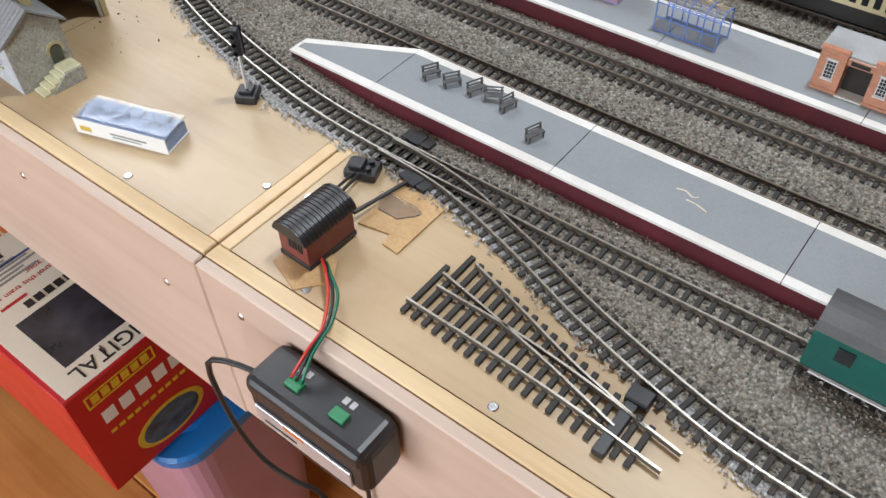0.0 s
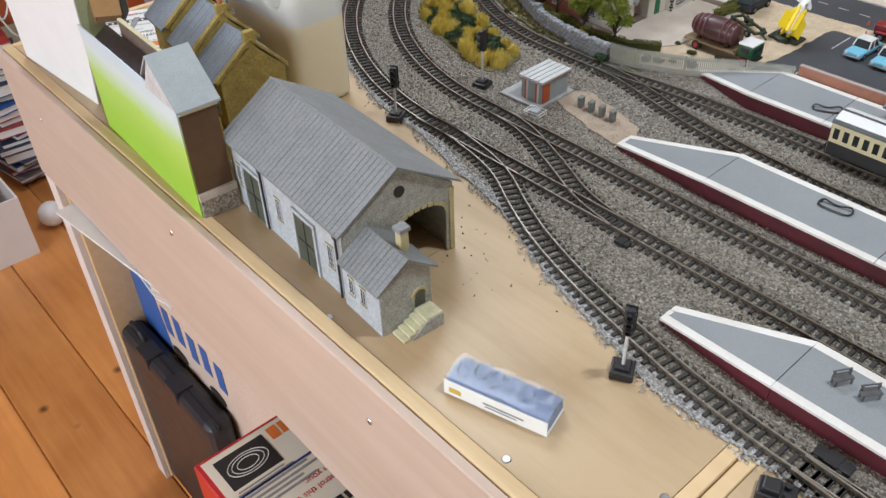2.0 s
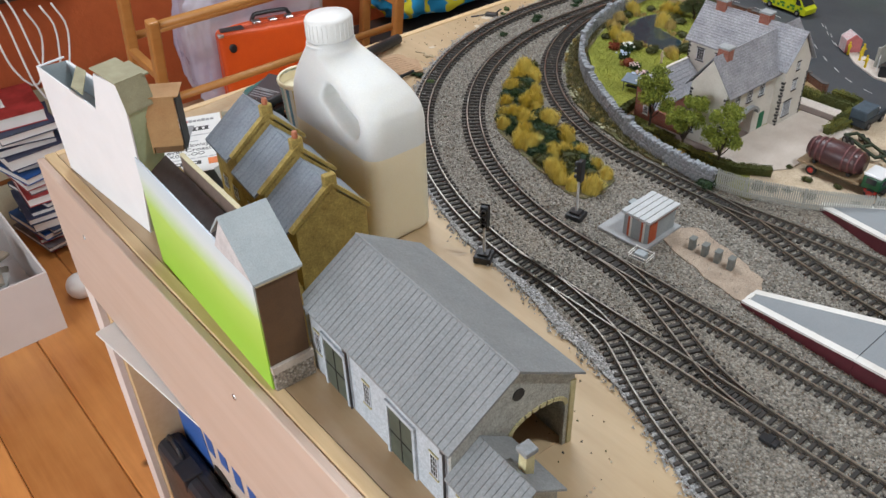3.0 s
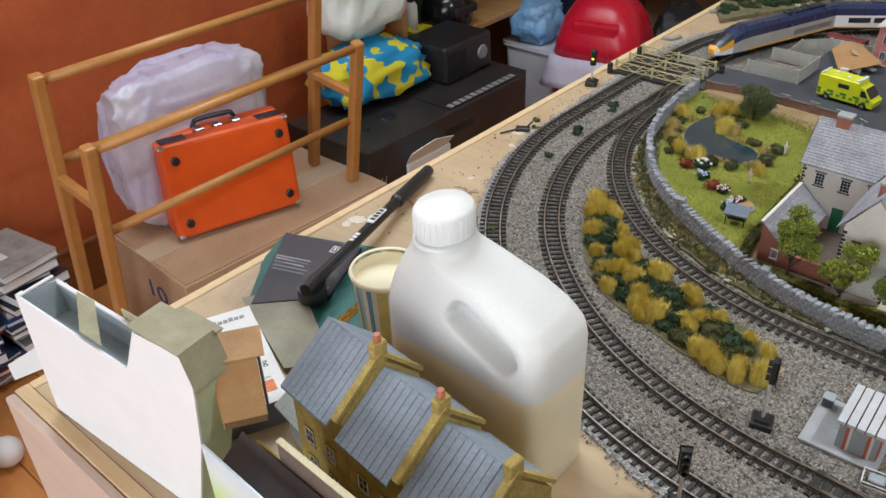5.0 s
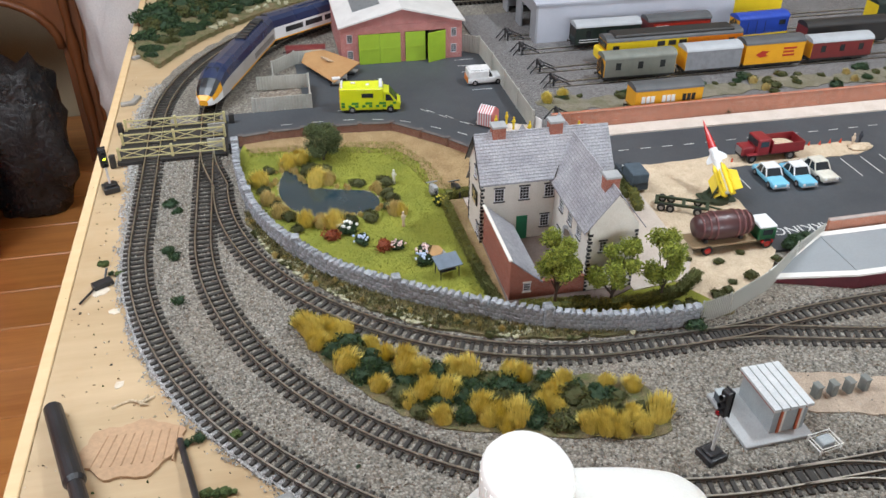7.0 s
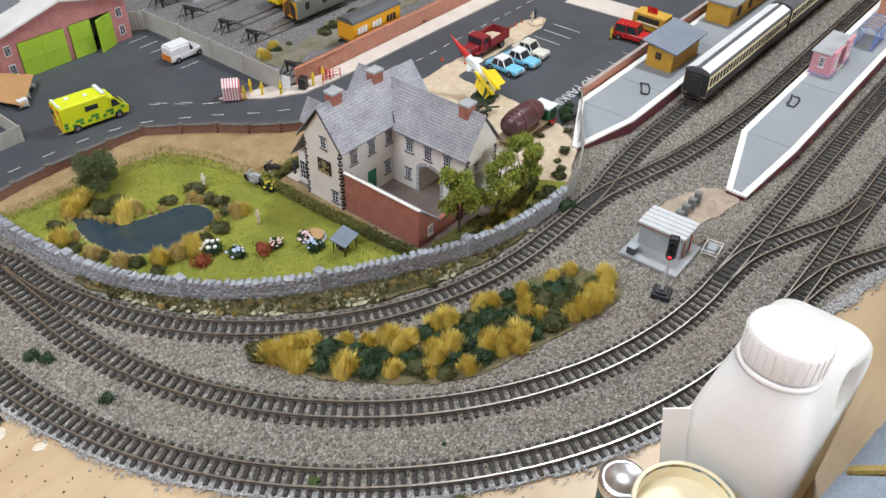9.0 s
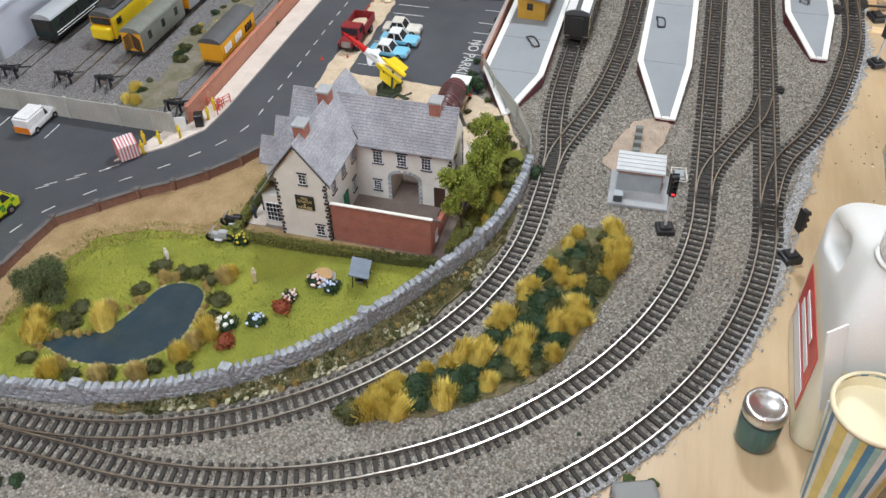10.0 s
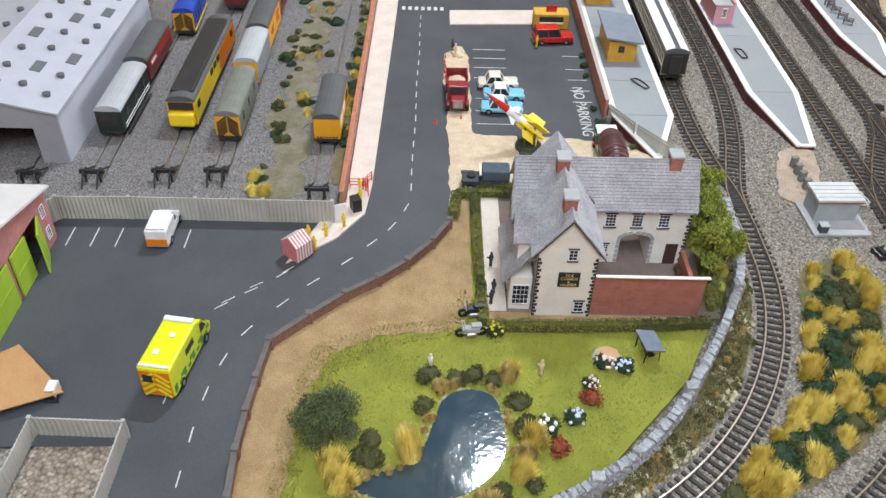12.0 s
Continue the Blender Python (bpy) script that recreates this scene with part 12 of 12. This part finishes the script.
for i in range(12):
    part("print_bar", Shape().box((0.125, -0.01 + i * 0.026, 0.4342), (0.147, 0.008 + i * 0.026, 0.4346)), GREY_INK, bc)
for y in (-0.26, -0.16):
    part("moulding", Shape().lathe([(0.03, 0.430), (0.028, 0.436), (0.015, 0.434)], 20), BLACK, bc, at=(0.03, y, 0))
# a dark plate paints the shade of the grip hole
part("grip_hole", Shape().rbox((0.155, -0.05, 0.36), (0.1615, 0.07, 0.385), 0.002), BLACK_GAP, bc, "dark grip hole")
po = part("document_pouch", Shape().rbox((0.161, -0.225, 0.15), (0.172, -0.045, 0.345), 0.003, 0, 1), PAPER, bc, "white document pouch", at=Matrix.Rotation(radians(0), 4, 'X'))
part("red_strip", Shape().box((0.1722, -0.215, 0.285), (0.1728, -0.055, 0.307)), RED_BOX, po, "red printed strip")
part("open_flap", Shape().prism([(0, -0.225), (0.055, -0.235), (0.075, -0.15), (0.03, -0.045), (0, -0.05)], -0.001, 0.001), PAPER, po, "open paper flap", at=Matrix.Translation((0.165, 0, 0.347)) @ Matrix.Rotation(radians(-55), 4, 'Y'))
bars(po, GREY_INK, Matrix.Translation((0.1722, 0, 0)) @ pose(0, 0, 0, 90, 0, 90), [(-0.20, 0.19 + 0.022 * i, 0.09 - 0.02 * i, 0.005) for i in range(3)])
words("printed_mark", "//", 0.06, GREY_INK, bc, Matrix.Translation((0.1605, -0.33, 0.30)) @ pose(0, 0, 0, 90, 0, 90))
PICTURE = paint("dark red picture carton", (0.06, 0.02, 0.02), (0.03, 0.03, 0.05), 0.4, scale=18)
solid("picture_box", Shape().rbox((-0.12, -0.07, 0.0), (0.10, 0.07, 0.38), 0.003), PICTURE, "dark picture printed box beside the black carton", "box", (-2.40, 2.085, FZ))
dv = thing("electric_heater", "black ribbed electrical unit standing on the black carton", "appliance", (-2.42, 1.90, FZ + 0.4346))
part("body", Shape().rbox((-0.09, -0.11, 0), (0.09, 0.11, 0.115), 0.012, 0, 3), BLACK, dv)
for i in range(9):
    part("rib", Shape().rbox((0.088, -0.095 + i * 0.009, 0.015), (0.094, -0.091 + i * 0.009, 0.095), 0.001, 0, 1), BLACK, dv)
part("dial", Shape().lathe([(0.022, 0), (0.02, 0.006)], 20), GREY_INK, dv, at=Matrix.Translation((0.09, 0.06, 0.06)) @ pose(0, 0, 0, 0, 90))
crumpled("white_bag", "crumpled white and green carrier bag", (-2.56, 1.66, FZ + 0.585), (0.12, 0.14, 0.115), paint("white carrier bag", (0.74, 0.76, 0.72), (0.62, 0.68, 0.60), 0.4, scale=16, grain=18, relief=0.4, depth=0.006), 5.0)
crumpled("green_bag", "crumpled green and white carrier bag on top of the pile", (-2.60, 1.60, FZ + 0.80), (0.09, 0.10, 0.06), paint("green carrier bag", (0.16, 0.34, 0.08), (0.66, 0.70, 0.62), 0.4, scale=22, grain=60, relief=0.6, depth=0.01), 7.5)
FABRIC, fn, fl, fb = nodes_of("blue cloth with yellow flowers")
fb.inputs["Roughness"].default_value = 0.85
fl.new(ramp(fn, fl, noise_tex(fn, fl, coords(fn, fl), 17.0, 1), [(0.53, (0.015, 0.27, 0.52)), (0.56, (0.66, 0.60, 0.03))]), fb.inputs["Base Color"])
crumpled("flowered_cloth", "bright blue cloth with yellow flowers, bundled", (-2.47, 1.615, FZ + 0.4347), (0.11, 0.19, 0.078), FABRIC, 9.0, "cloth", 0.5)

# shelf unit with its load
SHELF_WOOD = wood_mat("honey pine shelf", (0.50, 0.29, 0.12), (0.40, 0.21, 0.075), (3, 40, 40), 1.0, 0.5)
su = thing("shelf_unit", "honey pine shelf unit full of odds and ends", "shelf")
for y in (1.79, 2.56):
    part("side_panel", Shape().rbox((-2.86, y, FZ), (-2.50, y + 0.022, 0.42), 0.002, 0, 1), SHELF_WOOD, su)
for z in (FZ + 0.05, -0.425, -0.05, 0.30):
    part("shelf", Shape().rbox((-2.858, 1.8125, z), (-2.50, 2.5595, z + 0.02), 0.002, 0, 1), SHELF_WOOD, su)
part("back_panel", Shape().box((-2.872, 1.80, FZ), (-2.861, 2.575, 0.42)), SHELF_WOOD, su)
hm = thing("helmet", "glossy black helmet on the pine shelf", "helmet", (-2.59, 2.10, -0.405))
part("shell", Shape().lathe([(0.0001, 0.125), (0.035, 0.122), (0.065, 0.105), (0.082, 0.075), (0.086, 0.040), (0.080, 0.006), (0.075, 0.0)], 28, cap=False), paint("glossy black", (0.012, 0.012, 0.014), rough=0.12), hm, smooth=True)
part("visor", Shape().rbox((0.055, -0.055, 0.045), (0.088, 0.055, 0.075), 0.008, 0, 2), BLACK, hm)
solid("tape_roll", Shape().lathe([(0.028, 0), (0.045, 0), (0.045, 0.035), (0.028, 0.035), (0.028, 0)], 24, cap=False), paint("yellow tape", (0.62, 0.58, 0.02), (0.55, 0.5, 0.02), 0.4, scale=40), "roll of yellow tape on the pine shelf", "tape", (-2.56, 1.93, -0.405))
rng = random.Random(5)
for i in range(4):
    c_ = thing("spray_can", "dark spray can on the pine shelf", "spray can", (-2.62 + 0.02 * (i % 2), 1.845 + 0.05 * i * 0.6, -0.405), group="spray cans")
    part("can", Shape().lathe([(0.020, 0), (0.020, 0.10), (0.013, 0.112)], 18), [BLACK, paint("navy can", (0.03, 0.05, 0.12)), paint("red can", (0.25, 0.03, 0.03)), PAPER][i], c_, smooth=True)
    part("nozzle", Shape().lathe([(0.010, 0.112), (0.010, 0.128), (0.006, 0.130)], 14), [PAPER, BLACK, BLACK, BLACK][i], c_)
for i in range(16):
    w_, h_ = rng.uniform(0.018, 0.04), rng.uniform(0.14, 0.22)
    col = rng.choice([(0.10, 0.02, 0.02), (0.03, 0.03, 0.04), (0.35, 0.32, 0.28), (0.04, 0.07, 0.16), (0.05, 0.12, 0.06), (0.45, 0.40, 0.10)])
    bk = solid("book", Shape().rbox((-0.11, 0, 0), (0.0, w_ - 0.002, h_), 0.002, 0, 1), paint("book cover %d" % (i % 6), col, rough=0.45), "book standing on the pine shelf", "book", (-2.66, 1.83 + i * 0.042, -0.405), rng.uniform(-3, 3), "books on the shelf")
    ledge = solid("case_box", Shape().rbox((-0.13, 0, 0), (0.0, 0.038, rng.uniform(0.10, 0.19)), 0.002, 0, 1), paint("box spine %d" % (i % 5), rng.choice([(0.02, 0.02, 0.025), (0.12, 0.02, 0.02), (0.28, 0.26, 0.22), (0.03, 0.06, 0.03), (0.04, 0.05, 0.10)]), rough=0.4), "slim box standing on the upper shelf", "box", (-2.53, 1.83 + i * 0.044, -0.03), rng.uniform(-3, 3), "boxes on the shelf")
gt = thing("white_tub", "white plastic tub with crumpled blue bag in it", "tub", (-2.44, 2.47, FZ), 0)
part("tub_body", hull([(0.0, -0.09, 0.09, 0.10, 0.02), (0.25, -0.10, 0.10, 0.11, 0.02), (0.36, -0.105, 0.105, 0.115, 0.02)]), paint("white tub plastic", (0.70, 0.72, 0.76), (0.64, 0.66, 0.70), 0.4, scale=10), gt)
part("rim", hull([(0.36, -0.115, 0.115, 0.125, 0.022), (0.375, -0.115, 0.115, 0.125, 0.022)]), MATS["white tub plastic"], gt)
crumpled("blue_bag", "crumpled pale blue plastic bag in the white tub", (-2.45, 2.43, FZ + 0.3755), (0.08, 0.10, 0.07), paint("pale blue polythene", (0.16, 0.38, 0.66), (0.30, 0.50, 0.74), 0.35, scale=16, grain=60, relief=0.6, depth=0.01), 12.0)

# red swing bin
BIN_RED = paint("glossy red bin plastic", (0.60, 0.010, 0.035), (0.55, 0.008, 0.030), 0.28, scale=6)
bn2 = thing("swing_bin", "red plastic swing bin with white liner folded over the rim", "bin", (-2.17, 2.42, FZ), 12)
part("bucket", hull([(0.0, -0.115, 0.115, 0.095, 0.04), (0.01, -0.112, 0.112, 0.094, 0.04), (0.40, -0.148, 0.148, 0.128, 0.05)]), BIN_RED, bn2, smooth=True)
part("liner", hull([(0.300, -0.178, 0.182, 0.156, 0.03), (0.325, -0.172, 0.170, 0.150, 0.04), (0.360, -0.166, 0.166, 0.146, 0.05), (0.402, -0.158, 0.158, 0.138, 0.05)]), BAG_WHITE, bn2, "white bin liner", smooth=True)
part("lid", hull([(0.400, -0.150, 0.150, 0.130, 0.06), (0.45, -0.146, 0.146, 0.126, 0.07), (0.51, -0.132, 0.132, 0.112, 0.08), (0.555, -0.108, 0.108, 0.088, 0.075), (0.585, -0.072, 0.072, 0.056, 0.05), (0.598, -0.03, 0.03, 0.018, 0.015)]), BIN_RED, bn2, "domed red lid", smooth=True)
part("flap", Shape().rbox((-0.08, -0.130, 0.445), (0.08, -0.100, 0.525), 0.012, 0, 2), BIN_RED, bn2, "red swing flap", at=Matrix.Translation((0, 0.012, 0.0)))

# dark coats and carved chair beyond
crumpled("dark_coat", "dark navy coat hanging beside the shelf unit", (-2.62, 2.80, FZ + 0.02), (0.16, 0.13, 0.55), paint("navy cloth", (0.018, 0.024, 0.05), (0.012, 0.014, 0.03), 0.9, scale=12, grain=300, relief=0.4, depth=0.004), 15.0, "coat", 0.4)
CARVED = wood_mat("carved brown wood", (0.24, 0.085, 0.03), (0.14, 0.045, 0.015), (30, 30, 4), 1.0, 0.35)
cc = thing("carved_sideboard", "carved brown wooden sideboard with an arched opening", "sideboard", (-2.10, 2.95, FZ), 6)
AW, AH, TW, TH = 0.24, 0.42, 0.36, 0.92
arch_p = [(AW * math.cos(radians(a)), AH + AW * 0.75 * math.sin(radians(a))) for a in range(0, 181, 12)]
part("front_panel", Shape().extrude([(TW, 0), (TW, TH), (-TW, TH), (-TW, 0)] + [(-AW, 0)] + arch_p[::-1] + [(AW, 0)], 'y', 0.0, 0.035), CARVED, cc)
part("top_board", Shape().rbox((-TW - 0.03, -0.03, TH), (TW + 0.03, 0.36, TH + 0.035), 0.01, 0, 2), CARVED, cc)
for sx in (-1, 1):
    part("side_panel", Shape().box((sx * TW - 0.02, 0.036, 0), (sx * TW + 0.02, 0.34, TH - 0.001)), CARVED, cc)
    for dx in (0.0, 0.05):
        part("turned_post", Shape().lathe([(0.016, 0), (0.020, 0.05), (0.012, 0.10), (0.018, 0.22), (0.013, 0.34), (0.020, 0.42), (0.012, 0.50), (0.018, 0.62), (0.012, 0.75), (0.020, 0.90)], 12, (sx * (AW + 0.035 + dx), -0.016, 0)), CARVED, cc, smooth=True)
part("arch_moulding", Shape().tube([(x, -0.006, z) for x, z in arch_p], 0.014, 8), CARVED, cc, "carved arch moulding", smooth=True)
for i in range(15):
    part("flute", Shape().rbox((-0.23 + i * 0.033, -0.008, 0.66), (-0.212 + i * 0.033, 0.0, 0.80), 0.003, 0, 1), CARVED, cc)
part("rail", Shape().rbox((-TW, -0.02, 0.82), (TW, 0.0, 0.86), 0.006, 0, 1), CARVED, cc)
crumpled("black_bag", "black plastic rubbish bag in front of the carved sideboard", (-2.00, 2.70, FZ), (0.16, 0.13, 0.25), paint("black polythene", (0.012, 0.012, 0.014), (0.02, 0.02, 0.022), 0.28, scale=10, grain=50, relief=0.8, depth=0.012), 21.0)
crumpled("white_cloth", "white sheet bundled beside the sideboard", (-1.60, 2.80, FZ), (0.15, 0.14, 0.44), paint("white cotton sheet", (0.70, 0.70, 0.70), (0.62, 0.62, 0.63), 0.9, scale=8, grain=200, relief=0.4, depth=0.006), 25.0, "sheet", 0.35)

# white box, books and clutter on the floor by the red wall
wb = thing("open_box", "open white cardboard box of papers on the floor", "box", (-2.49, 0.075, FZ), 0)
WHITE_CARD = paint("white carton card", (0.72, 0.68, 0.66), (0.66, 0.62, 0.60), 0.7, scale=8)
for a, b in (((-0.20, -0.18, 0), (-0.195, 0.18, 0.18)), ((0.195, -0.18, 0), (0.20, 0.18, 0.18)), ((-0.195, -0.18, 0), (0.195, -0.175, 0.18)), ((-0.195, 0.175, 0), (0.195, 0.18, 0.18))):
    part("side_panel", Shape().box(a, b), WHITE_CARD, wb)
part("base_panel", Shape().box((-0.195, -0.175, 0), (0.195, 0.175, 0.004)), WHITE_CARD, wb)
for i in range(14):
    c0 = rng.choice([(0.70, 0.68, 0.64), (0.42, 0.05, 0.05), (0.10, 0.09, 0.08), (0.30, 0.26, 0.2), (0.60, 0.58, 0.55), (0.05, 0.10, 0.12)])
    o = solid("loose_booklet", Shape().rbox((-0.08, -0.055, 0), (0.08, 0.055, rng.uniform(0.006, 0.02)), 0.002, 0, 1), paint("booklet cover %d" % i, c0, tuple(v * 0.6 for v in c0), 0.5, scale=20), "printed booklet lying in the white box", "booklet", group="booklets in the box")
    o.matrix_basis = pose(-2.49 + rng.uniform(-0.07, 0.07), 0.08 + rng.uniform(-0.06, 0.06), FZ + 0.025 + 0.0115 * i, rng.uniform(-6, 6), rng.uniform(-6, 6), rng.uniform(0, 180))
for k, (px_, py_, n_) in enumerate(((-2.74, 0.40, 19), (-2.66, -0.24, 13), (-2.74, 0.58, 15))):
    z = FZ
    for i in range(n_):
        h_ = rng.uniform(0.012, 0.035)
        c0 = rng.choice([(0.03, 0.03, 0.04), (0.02, 0.10, 0.34), (0.40, 0.04, 0.04), (0.40, 0.38, 0.36), (0.16, 0.15, 0.15), (0.05, 0.06, 0.12), (0.03, 0.05, 0.10), (0.20, 0.17, 0.18)])
        bk = thing("book", "book or boxed disc in a leaning floor pile", "book", (px_ + rng.uniform(-0.02, 0.02), py_ + rng.uniform(-0.02, 0.02), z), rng.uniform(-14, 14), "floor pile of books")
        cov = paint("pile cover %d" % (i % 9 + 9 * k), c0, tuple(v * 0.6 for v in c0), 0.4, scale=25)
        part("cover", Shape().box((-0.10, -0.075, 0), (0.10, 0.075, 0.002)).box((-0.10, -0.075, h_ - 0.002), (0.10, 0.075, h_)).box((-0.10, -0.075, 0.0021), (-0.098, 0.075, h_ - 0.0021)), cov, bk)
        part("page_block", Shape().box((-0.0979, -0.073, 0.0021), (0.097, 0.073, h_ - 0.0021)), PAPER, bk, "pale page edges")
        bars(bk, PAPER, Matrix.Translation((0, 0, h_ + 0.0001)), [(-0.06, -0.03, 0.09, 0.02)])
        z += h_ + 0.0006
solid("white_ball", Shape().blob((0, 0, 0.036), (0.036,) * 3, 0, 0.0, 3), CAP_WHITE, "small white plastic ball on the floorboards", "ball", (-2.389, 0.335, FZ), smooth=True)
bd = thing("cream_board", "cream painted board with dark edge leaning on the wall", "board", (-2.84, 0.33, FZ), 0)
part("panel", Shape().box((-0.012, -0.35, 0.0), (0.0, 0.26, 0.50)), CREAM_WALL, bd, at=Matrix.Rotation(radians(-6), 4, 'Y'))
part("edge", Shape().rbox((-0.016, 0.2602, 0.0), (0.004, 0.275, 0.52), 0.002, 0, 1), paint("dark board edge", (0.06, 0.045, 0.04)), bd, "dark edge", at=Matrix.Rotation(radians(-6), 4, 'Y'))
solid("wall_beam", Shape().rbox((-2.878, -1.5, -0.23), (-2.76, 0.66, -0.10), 0.01, 0, 2), wood_mat("dark stained beam", (0.07, 0.045, 0.03), (0.04, 0.026, 0.018), (40, 3, 40)), "dark stained beam along the red wall", "beam", kind="structure")
for k, (y, zb) in enumerate(((0.40, -0.38), (0.44, -0.44), (0.47, -0.40))):
    solid("white_cable", Shape().tube(smooth_path([(-2.742, y - 0.03, -0.165), (-2.73, y, -0.24), (-2.71, y + 0.02, zb), (-2.72, y + 0.07, zb - 0.06), (-2.745, y + 0.12, -0.33), (-2.75, y + 0.10, -0.25)], 0.02), 0.0028, 8), CAP_WHITE, "white cable hanging in a loop from the beam", "cable", group="white cables", smooth=True)
solid("adaptor", Shape().rbox((-0.03, -0.05, 0), (0.03, 0.03, 0.05), 0.008, 0, 2), CAP_WHITE, "white plug adaptor on the beam", "adaptor", (-2.745, 0.37, -0.0995))
